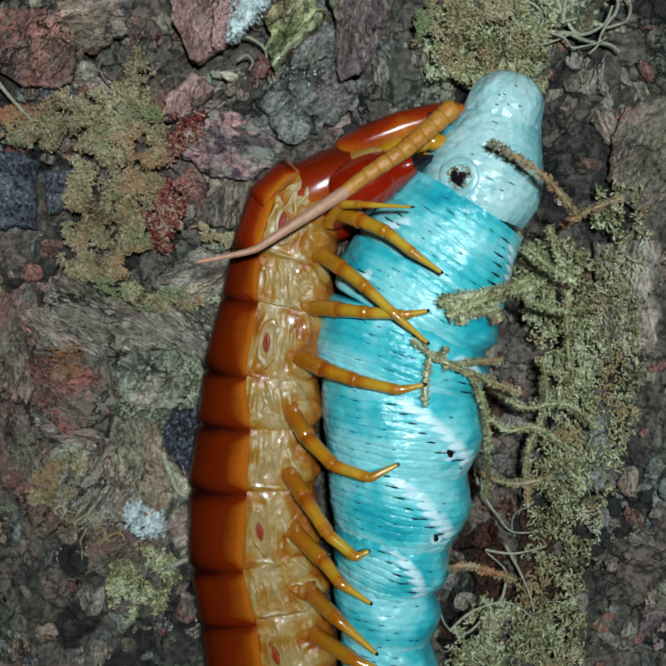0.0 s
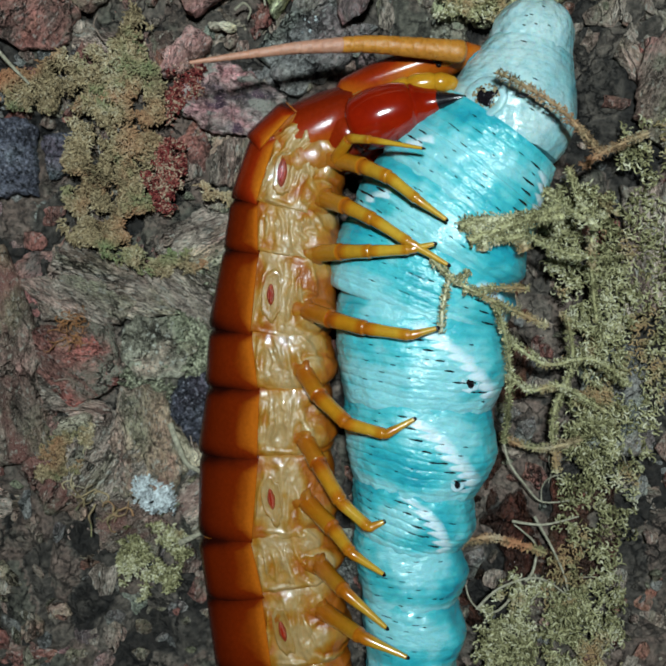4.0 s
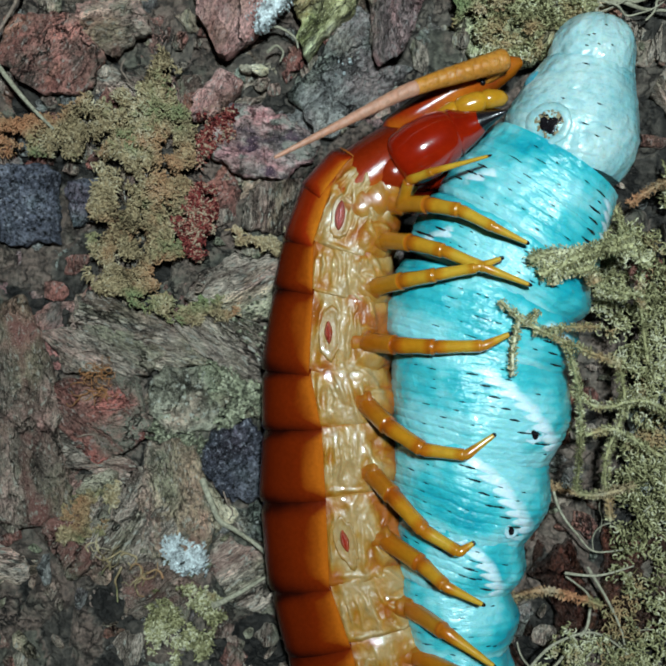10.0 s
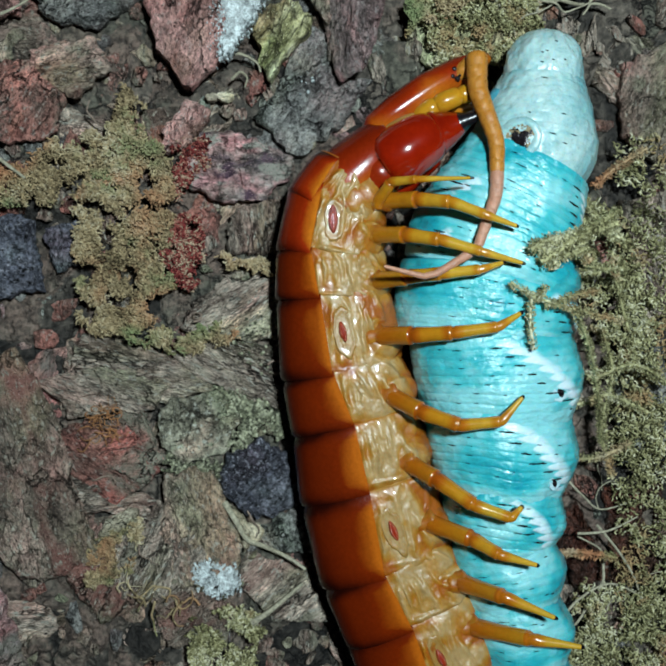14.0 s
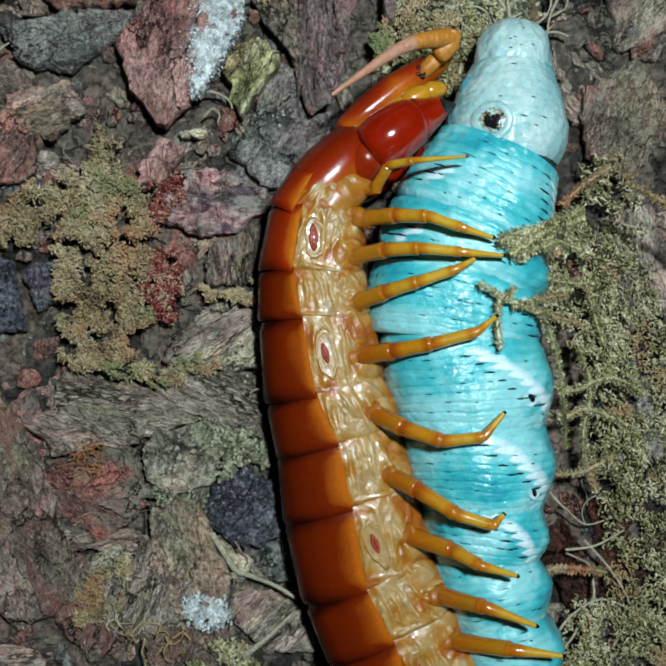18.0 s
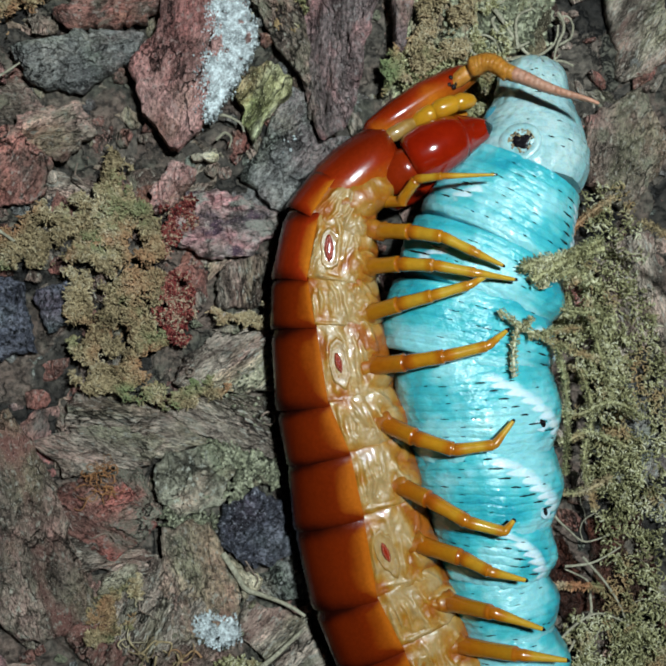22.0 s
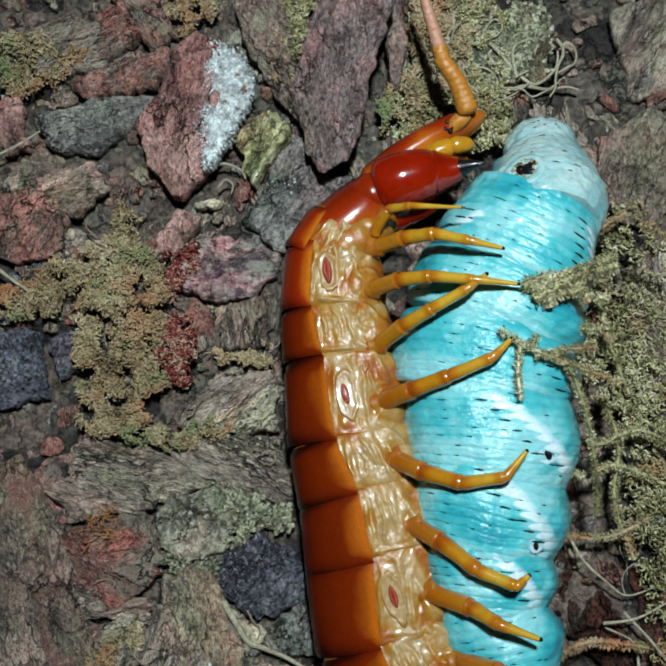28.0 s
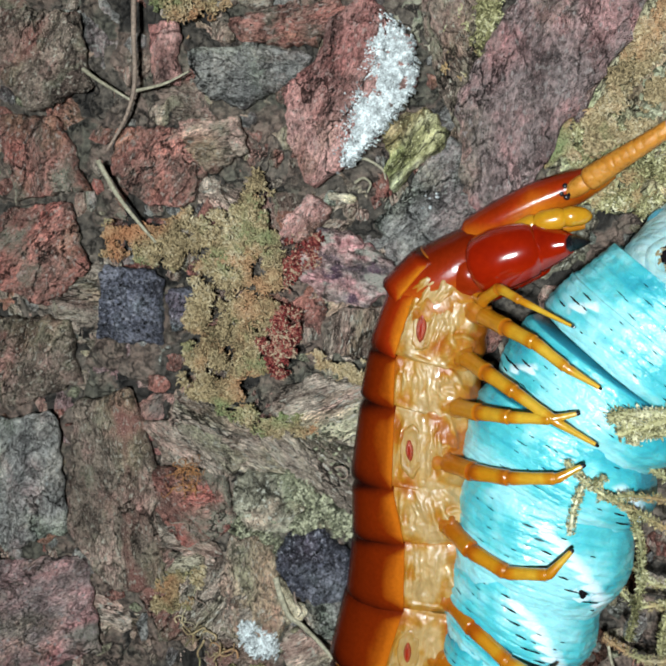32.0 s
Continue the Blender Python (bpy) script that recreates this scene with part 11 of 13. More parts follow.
    feel(antenna[17], [(0, -3.47, 8.37, -138.6), (0.5, -3.84, 8.92, -136.7), (1, -4.18, 9.5, -134.3), (1.5, -3.66, 13.93, -159.6), (2, 3.72, 8.66, -147.3), (2.5, -0.28, 4.84, -144.5), (3, -0.18, 27.41, -215.3), (3.5, -6.42, 22.11, -165.2), (4, -5.15, 21.41, -164.4), (4.5, -3.88, 20.78, -163.2), (5, -2.61, 20.22, -162.4), (5.5, -1.33, 19.73, -161.8), (5.75, 1.68, 15.09, -149.6), (6, 6.88, 11.88, -137.7), (6.5, 7.46, 10.41, -144.4), (6.75, 7.62, 8.51, -129.7), (7, 8.29, 7.4, -127), (7.25, -3.01, 11.93, -161.7), (7.5, -8.69, 26.94, -196.6), (8, -7.41, 27.53, -182.8), (8.5, -8.67, 25.79, -178.5), (9, -5.59, 23.94, -153.4), (9.5, -3.82, 21.25, -149.9), (10, -1.49, 18.69, -146), (10.5, -0.84, 18.37, -146.5), (11, -0.1, 18.27, -147.8), (11.5, -0.8, 17.54, -146.8), (12, 8.22, 14.63, -158.1), (12.5, 6.84, 15.11, -154.8), (13, 5.8, 15.77, -152.9), (13.5, 7.95, 10.57, -152.1), (13.75, 9.48, 8.34, -152.4), (14, 11.57, 6.4, -152.3), (14.25, 5.25, 10.58, -149.4), (14.5, 0.52, 15.54, -146.8), (15.5, 8.6, 26.07, -216.7), (16.5, 16.67, 36.59, -286.6), (16.75, 11.14, 33.99, -219), (17, 5.6, 31.39, -151.3), (17.3, 5.73, 31.67, -151.9), (18, 6.44, 28.91, -145), (18.5, 6.63, 27.82, -143.5), (19, 9.73, 28.62, -157.3), (19.5, 12.41, 28.66, -158.1), (20, 16.45, 29.85, -162.2), (20.25, 20.38, 33.23, -224.3), (20.5, 24.31, 36.61, -286.4), (21, 29.45, 30.95, -364.8), (21.5, 25.7, 29.81, -364.8), (22, 24.18, 28.86, -392.3), (22.5, 27.51, 31.51, -378.8), (23, 28.16, 32.16, -352.8), (23.5, 28.06, 35.25, -351.4), (24, 29, 35.82, -355.1), (24.5, 23.85, 37.93, -319.7), (24.75, 14.83, 37.97, -279.6), (25, 5.82, 38.01, -239.5), (25.5, 12.37, 45.37, -264.5), (27.5, 20.19, 37.6, -319.2), (27.8, 11.73, 39.99, -263.9), (28, 14.14, 43.14, -260.3), (28.5, 18.89, 44.22, -278.9), (29, 27.74, 36.28, -358.6), (29.5, 27.92, 36.8, -357.2), (30, 28.25, 37.37, -355.2), (30.5, 29.15, 38.64, -342.5), (31, 29.5, 40.8, -329.7), (31.5, 27.78, 41.79, -324.1), (32, 25.61, 42.69, -319.2)], 13.70)
    feel(antenna[18], [(0, -4.4, 7.55, -138.6), (0.5, -4.71, 8.1, -136), (1, -4.99, 8.67, -134), (1.5, -4.63, 13.57, -159.6), (2, 2.74, 8.03, -147.3), (2.5, -1.31, 4.11, -147.6), (3, -0.9, 27.92, -214.4), (3.5, -7.48, 21.83, -164.8), (4, -6.15, 21.13, -163.7), (4.5, -4.81, 20.5, -163.1), (5, -3.46, 19.95, -162.6), (5.5, -2.12, 19.47, -161.1), (5.75, 0.93, 14.65, -159.4), (6, 6.22, 11.28, -157.5), (6.5, 6.7, 9.87, -150.1), (6.75, 6.99, 7.75, -134.6), (7, 7.68, 6.59, -127), (7.25, -4.19, 11.54, -161.7), (7.5, -10.1, 27.36, -196.6), (8, -8.64, 27.59, -182.3), (8.5, -9.78, 25.76, -175.9), (9, -6.59, 23.44, -150.7), (9.5, -4.77, 20.7, -148.1), (10, -2.38, 18.09, -145.6), (10.5, -1.76, 17.76, -146.7), (11, -1.07, 17.66, -147.8), (11.5, -1.74, 16.93, -148.4), (12, 7.35, 14.28, -158.1), (12.5, 5.99, 14.71, -155.6), (13, 4.96, 15.34, -152.4), (13.5, 6.93, 10.03, -152.5), (13.75, 8.37, 7.76, -152.4), (14, 10.37, 5.77, -152.5), (14.25, 4.2, 9.96, -152), (14.5, -0.38, 14.95, -151.3), (15.5, 8.2, 25.94, -218.3), (16.5, 16.78, 36.94, -285.3), (16.75, 10.79, 33.94, -218.1), (17, 4.8, 30.95, -150.9), (17.3, 5, 31.29, -149.3), (18, 5.81, 28.47, -144.7), (18.5, 5.92, 27.29, -143.4), (19, 8.91, 28.28, -157.2), (19.5, 11.52, 28.3, -158.6), (20, 15.47, 29.54, -163), (20.25, 19.96, 33.32, -221), (20.5, 24.45, 37.11, -279), (20.75, 27.37, 34, -322.2), (21, 30.28, 30.88, -365.5), (21.5, 26.29, 29.76, -358.5), (22, 24.66, 28.55, -390.9), (22.5, 28.15, 31.29, -378.8), (23, 28.75, 32.24, -350.5), (23.5, 28.75, 35.36, -350.9), (24, 29.73, 35.88, -353.5), (24.5, 24.27, 38.29, -314), (24.75, 14.88, 38.44, -277.1), (25, 5.48, 38.59, -240.1), (25.5, 12.29, 46.2, -264.5), (27.5, 20.69, 38.03, -318), (27.8, 11.66, 40.64, -268.2), (28, 14, 43.96, -261), (28.5, 19.02, 45.05, -279), (28.75, 23.92, 40.67, -319.2), (29, 28.58, 36.3, -359.3), (29.5, 28.75, 36.84, -357.9), (30, 29.08, 37.44, -356.6), (30.5, 30.1, 38.94, -343.2), (31, 30.51, 41.39, -329.5), (31.5, 28.72, 42.47, -324.4), (32, 26.49, 43.45, -319.2)], 14.00)
    feel(antenna[19], [(0, -5.33, 6.73, -152.8), (0.5, -5.58, 7.26, -143.1), (1, -5.8, 7.83, -132.5), (1.5, -5.6, 13.21, -158.9), (2, 1.76, 7.4, -147.3), (2.5, -2.37, 3.43, -151.5), (3, -1.63, 28.42, -214.8), (3.5, -8.55, 21.54, -164.7), (4, -7.14, 20.84, -164.4), (4.5, -5.73, 20.22, -163.2), (5, -4.32, 19.68, -162), (5.5, -2.91, 19.2, -161.8), (5.75, 0.13, 14.35, -163.2), (6, 5.4, 10.94, -164.4), (6.5, 5.9, 9.4, -164.1), (6.75, 6.3, 7.05, -136.2), (7, 7.07, 5.78, -127), (7.25, -5.37, 11.15, -160.7), (7.5, -11.51, 27.78, -194.6), (8, -9.87, 27.64, -182.8), (8.5, -10.89, 25.68, -170.6), (9, -7.57, 22.89, -150.4), (9.5, -5.7, 20.12, -148.1), (10, -3.27, 17.48, -145.3), (10.5, -2.69, 17.15, -146.7), (11, -2.04, 17.05, -147.1), (11.5, -2.69, 16.34, -149.4), (12, 6.48, 13.93, -157.5), (12.5, 5.13, 14.32, -156.2), (13, 4.12, 14.9, -155.1), (13.5, 5.91, 9.5, -153.7), (13.75, 7.26, 7.18, -153), (14, 9.16, 5.14, -152.7), (14.25, 3.13, 9.39, -156.8), (14.5, -1.33, 14.43, -161.6), (15.5, 7.77, 25.86, -222.9), (16.5, 16.87, 37.29, -284.3), (16.75, 10.43, 33.9, -217.5), (17, 4, 30.5, -150.6), (17.3, 4.29, 30.87, -147.6), (18, 5.19, 28.03, -144.5), (18.5, 5.21, 26.76, -143.3), (19, 8.1, 27.94, -157.1), (19.5, 10.64, 27.96, -158.8), (20, 14.49, 29.24, -164.6), (20.25, 19.51, 33.44, -219.5), (20.5, 24.54, 37.64, -274.4), (20.75, 27.82, 34.22, -319.6), (21, 31.11, 30.8, -364.8), (21.5, 26.87, 29.77, -354.1), (22, 25.14, 28.26, -390.1), (22.5, 28.79, 31.08, -379), (23, 29.33, 32.34, -348.9), (23.5, 29.43, 35.47, -350.6), (24, 30.45, 35.97, -352.4), (24.5, 24.66, 38.69, -309.4), (24.75, 14.9, 38.92, -275), (25, 5.15, 39.16, -240.6), (25.5, 12.21, 47.03, -264.5), (27.5, 21.18, 38.47, -317.3), (27.8, 11.64, 41.28, -270.8), (28, 13.87, 44.78, -260.3), (28.5, 19.15, 45.87, -278.3), (28.75, 24.4, 41.09, -318.5), (29, 29.41, 36.31, -358.6), (29.5, 29.58, 36.87, -357.3), (30, 29.92, 37.49, -356.6), (30.5, 31.06, 39.23, -343), (31, 31.51, 41.98, -329.7), (31.5, 29.67, 43.15, -324.4), (32, 27.37, 44.21, -319.2)], 14.30)
    feel(antenna[20], [(0, -6.44, 6.16, -160.4), (0.5, -6.54, 6.54, -146.6), (1, -6.58, 6.98, -132.9), (1.5, -6.56, 12.84, -159.6), (2, 0.78, 6.77, -155.6), (2.5, -3.48, 2.83, -159.4), (3, -2.35, 28.92, -214.4), (3.5, -9.61, 21.25, -165.2), (4, -8.14, 20.56, -164.2), (4.5, -6.66, 19.94, -163.2), (5, -5.18, 19.4, -162.6), (5.5, -3.7, 18.94, -161.1), (5.75, -0.7, 14.1, -163), (6, 4.54, 10.7, -164.4), (6.5, 5.01, 9.15, -177.6), (6.75, 5.59, 6.37, -136.2), (7, 6.46, 4.97, -127), (7.25, -6.54, 10.74, -151.6), (7.5, -12.93, 28.15, -176.1), (8, -11.09, 27.7, -182.8), (8.5, -11.98, 25.5, -170.2), (9, -8.54, 22.34, -150.7), (9.5, -6.63, 19.54, -148.3), (10, -4.15, 16.87, -145.6), (10.5, -3.62, 16.54, -146), (11, -3, 16.43, -147.8), (11.5, -3.65, 15.77, -150), (12, 5.61, 13.57, -179.4), (12.5, 4.27, 13.94, -174.5), (13, 3.26, 14.5, -169.6), (13.5, 4.88, 8.99, -170.5), (13.75, 6.14, 6.61, -171.3), (14, 7.96, 4.52, -171.5), (14.25, 2.01, 8.91, -166.7), (14.5, -2.35, 14.09, -161.1), (15.5, 7.3, 25.86, -222.3), (16.5, 16.96, 37.63, -283.6), (16.75, 10.08, 33.84, -217), (17, 3.21, 30.06, -150.4), (17.3, 3.6, 30.43, -146.5), (18, 4.57, 27.59, -144.3), (18.5, 4.51, 26.24, -143.2), (19, 7.29, 27.6, -157.1), (19.5, 9.76, 27.62, -158.9), (20, 13.52, 28.97, -165.5), (20.25, 19.05, 33.57, -218.6), (20.5, 24.58, 38.16, -271.6), (20.75, 28.26, 34.45, -318.2), (21, 31.94, 30.73, -364.8), (21.5, 27.44, 29.83, -351.1), (22, 25.63, 27.98, -389.5), (22.5, 29.42, 30.86, -379.1), (23, 29.9, 32.45, -348), (23.5, 30.11, 35.58, -350.4), (24, 31.17, 36.06, -351.7), (24.5, 25, 39.11, -306.3), (24.75, 14.92, 39.42, -273.6), (25, 4.83, 39.73, -240.8), (25.5, 12.13, 47.86, -264.4), (27.5, 21.66, 38.91, -316.8), (27.8, 11.65, 41.92, -272.4), (28, 13.73, 45.6, -261.1), (28.5, 19.27, 46.69, -278.9), (28.75, 24.87, 41.51, -319.1), (29, 30.24, 36.33, -359.3), (29.5, 30.42, 36.91, -357.9), (30, 30.75, 37.54, -356.6), (30.5, 32.01, 39.52, -343.2), (31, 32.52, 42.57, -329.7), (31.5, 30.62, 43.83, -324.8), (32, 28.25, 44.97, -319.1)], 14.60)
    feel(antenna[21], [(0, -7.62, 5.74, -160.7), (0.5, -7.54, 5.88, -146.4), (1, -7.37, 6.13, -132.6), (1.5, -7.53, 12.48, -159.1), (2, -0.28, 6.29, -184.4), (2.5, -4.65, 2.39, -194.1), (3, -3.08, 29.42, -211.5), (3.5, -10.67, 20.97, -164.8), (4, -9.13, 20.28, -163.8), (4.5, -7.59, 19.66, -163.1), (5, -6.04, 19.13, -162), (5.5, -4.49, 18.67, -161.8), (5.75, -1.52, 13.85, -162.6), (6, 3.68, 10.46, -164.4), (6.5, 4.09, 9.11, -185.8), (6.75, 4.88, 5.69, -136.7), (7, 5.85, 4.16, -127), (7.25, -7.63, 10.15, -151.6), (7.5, -14.4, 28.05, -176.1), (8, -12.32, 27.76, -182.8), (8.5, -13.08, 25.31, -170.7), (9, -9.52, 21.79, -147.4), (9.5, -7.57, 18.96, -146.2), (10, -5.04, 16.26, -145.6), (10.5, -4.54, 15.92, -146.7), (11, -3.97, 15.82, -147.6), (11.5, -4.61, 15.22, -150.4), (12, 4.67, 13.56, -201.9), (12.5, 3.33, 13.85, -185.5), (13, 2.33, 14.33, -169), (13.5, 3.74, 8.8, -183), (13.75, 4.9, 6.42, -189.6), (14, 6.62, 4.32, -196.3), (14.25, 0.83, 8.63, -178.6), (14.5, -3.37, 13.74, -161.6), (15.5, 6.84, 25.86, -222.4), (16.5, 17.04, 37.97, -283.3), (16.75, 9.73, 33.79, -216.8), (17, 2.42, 29.61, -150.3), (17.3, 2.92, 29.98, -145.9), (18, 3.96, 27.15, -144.3), (18.5, 3.81, 25.72, -143.3), (19, 6.48, 27.26, -157), (19.5, 8.89, 27.28, -159), (20, 12.55, 28.72, -166), (20.25, 18.57, 33.71, -217.9), (20.5, 24.59, 38.69, -269.9), (20.75, 28.68, 34.68, -317.7), (21, 32.77, 30.66, -365.5), (21.5, 28.01, 29.92, -349.1), (22, 26.11, 27.71, -389.2), (22.5, 30.06, 30.64, -379.3), (23, 30.47, 32.57, -347.4), (23.5, 30.79, 35.69, -350.2), (24, 31.88, 36.16, -351.3), (24.5, 25.32, 39.55, -304.3), (24.75, 14.92, 39.92, -272.6), (25, 4.51, 40.3, -241), (25.5, 12.05, 48.68, -264.5), (27.5, 22.13, 39.36, -316.4), (27.8, 11.68, 42.56, -273.4), (28, 13.6, 46.43, -261), (28.5, 19.4, 47.52, -279), (28.75, 25.36, 41.93, -319.2), (29, 31.08, 36.34, -359.3), (29.5, 31.25, 36.94, -357.9), (30, 31.58, 37.59, -356.6), (30.5, 32.97, 39.81, -343.2), (31, 33.53, 43.16, -329.5), (31.5, 31.57, 44.5, -324.4), (32, 29.14, 45.74, -319.2)], 14.90)
    feel(antenna[22], [(0, -8.79, 5.33, -160.3), (0.5, -8.55, 5.21, -146.6), (1, -8.16, 5.27, -132.5), (1.5, -8.5, 12.11, -159.4), (2, -1.44, 6.38, -184.9), (2.5, -5.83, 2.68, -229.6), (3, -3.83, 29.88, -211.5), (3.5, -11.74, 20.68, -164.7), (4, -10.13, 19.99, -164.2), (4.5, -8.51, 19.38, -163.2), (5, -6.9, 18.85, -162.4), (5.5, -5.28, 18.41, -161.1), (5.75, -2.35, 13.59, -163), (6, 2.82, 10.22, -164.4), (6.5, 3.18, 9.21, -189.3), (6.75, 4.17, 5.02, -136.6), (7, 5.24, 3.35, -127), (7.25, -8.72, 9.56, -151.8), (7.5, -15.86, 27.95, -176.5), (8, -13.55, 27.82, -182.8), (8.5, -14.18, 25.13, -170.1), (9, -10.46, 21.19, -147.7), (9.5, -8.48, 18.35, -146.9), (10, -5.93, 15.65, -145.6), (10.5, -5.47, 15.31, -146.7), (11, -4.93, 15.21, -147.8), (11.5, -5.57, 14.68, -150.4), (12, 3.8, 13.91, -201.3), (12.5, 2.4, 13.94, -185.5), (13, 1.4, 14.15, -169.6), (13.5, 2.59, 8.86, -183), (13.75, 3.66, 6.63, -189.7), (14, 5.32, 4.7, -196.2), (14.25, -0.39, 8.6, -179.1), (14.5, -4.39, 13.4, -161.1), (15.5, 6.37, 25.86, -222.3), (16.5, 17.12, 38.32, -283.5), (16.75, 9.38, 33.74, -216.9), (17, 1.64, 29.17, -150.3), (17.3, 2.25, 29.52, -145.7), (18, 3.35, 26.72, -144.5), (18.5, 3.11, 25.2, -143.5), (19, 5.68, 26.92, -157), (19.5, 8.02, 26.95, -159), (20, 11.58, 28.48, -166.2), (20.25, 18.09, 33.85, -217.8), (20.5, 24.59, 39.22, -269.4), (20.75, 29.1, 34.9, -317.1), (21, 33.6, 30.58, -364.8), (21.5, 28.56, 30.03, -348.5), (22, 26.6, 27.44, -389.2), (22.5, 30.68, 30.42, -379.3), (23, 31.03, 32.69, -347.3), (23.5, 31.46, 35.81, -350.2), (24, 32.58, 36.27, -351), (24.5, 25.63, 39.99, -303.5), (24.75, 14.91, 40.43, -272.2), (25, 4.19, 40.87, -240.9), (25.5, 11.97, 49.51, -264.5), (27.5, 22.6, 39.8, -316.3), (27.8, 11.72, 43.19, -273.5), (28, 13.47, 47.25, -261), (28.5, 19.53, 48.34, -279), (29, 31.91, 36.35, -358.6), (29.5, 32.08, 36.97, -358), (30, 32.41, 37.64, -356.6), (30.5, 33.93, 40.1, -343), (31, 34.53, 43.75, -329.7), (31.5, 32.52, 45.18, -324.4), (32, 30.02, 46.5, -319.2)], 15.20)
    feel(antenna[23], [(0, -9.96, 4.91, -160.3), (0.5, -9.55, 4.55, -146.6), (1, -8.94, 4.42, -132.5), (1.5, -9.46, 11.75, -159.4), (2, -2.6, 6.48, -184.9), (2.5, -6.64, 3.63, -229.6), (3, -4.58, 30.34, -211.5), (3.5, -12.8, 20.39, -164.7), (4, -11.12, 19.71, -164.2), (4.5, -9.44, 19.1, -163.2), (5, -7.75, 18.58, -162.4), (5.5, -6.07, 18.14, -161.1), (5.75, -3.17, 13.34, -163), (6, 1.96, 9.98, -164.4), (6.5, 2.28, 9.35, -189.3), (6.75, 3.45, 4.34, -136.6), (7, 4.63, 2.54, -127), (7.25, -9.82, 8.97, -151.8), (7.5, -17.33, 27.86, -176.5), (8, -14.77, 27.88, -182.8), (8.5, -15.27, 24.94, -170.1), (9, -11.41, 20.59, -147.7), (9.5, -9.4, 17.75, -146.9), (10, -6.82, 15.04, -145.6), (10.5, -6.4, 14.7, -146.7), (11, -5.9, 14.6, -147.8), (11.5, -6.52, 14.13, -150.4), (12, 2.93, 14.25, -201.3), (12.5, 1.46, 14.03, -185.5), (13, 0.47, 13.98, -169.6), (13.5, 1.44, 8.92, -183), (13.75, 2.43, 6.84, -189.7), (14, 4.01, 5.08, -196.2), (14.25, -1.61, 8.58, -179.1), (14.5, -5.41, 13.05, -161.1), (15.5, 5.9, 25.85, -222.3), (16.5, 17.2, 38.65, -283.5), (16.75, 9.03, 33.69, -216.9), (17, 0.87, 28.72, -150.3), (17.3, 1.58, 29.07, -145.7), (18, 2.75, 26.28, -144.5), (18.5, 2.42, 24.69, -143.5), (19, 4.89, 26.58, -157), (19.5, 7.16, 26.62, -159), (20, 10.62, 28.24, -166.2), (20.25, 17.6, 33.99, -217.8), (20.5, 24.59, 39.75, -269.4), (20.75, 29.51, 35.13, -317.1), (21, 34.43, 30.51, -364.8), (21.5, 29.11, 30.14, -348.5), (22, 27.08, 27.17, -389.2), (22.5, 31.31, 30.2, -379.3), (23, 31.59, 32.82, -347.3), (23.5, 32.12, 35.92, -350.2), (24, 33.28, 36.38, -351), (24.5, 25.92, 40.44, -303.5), (24.75, 14.9, 40.93, -272.2), (25, 3.88, 41.43, -240.9), (25.5, 11.89, 50.34, -264.5), (27.5, 23.06, 40.24, -316.3), (27.8, 11.76, 43.82, -273.5), (28, 13.34, 48.07, -261), (28.5, 19.66, 49.16, -279), (29, 32.74, 36.37, -358.6), (29.5, 32.92, 37, -358), (30, 33.24, 37.69, -356.6), (30.5, 34.88, 40.39, -343), (31, 35.54, 44.34, -329.7), (31.5, 33.47, 45.86, -324.4), (32, 30.9, 47.26, -319.2)], 15.50)
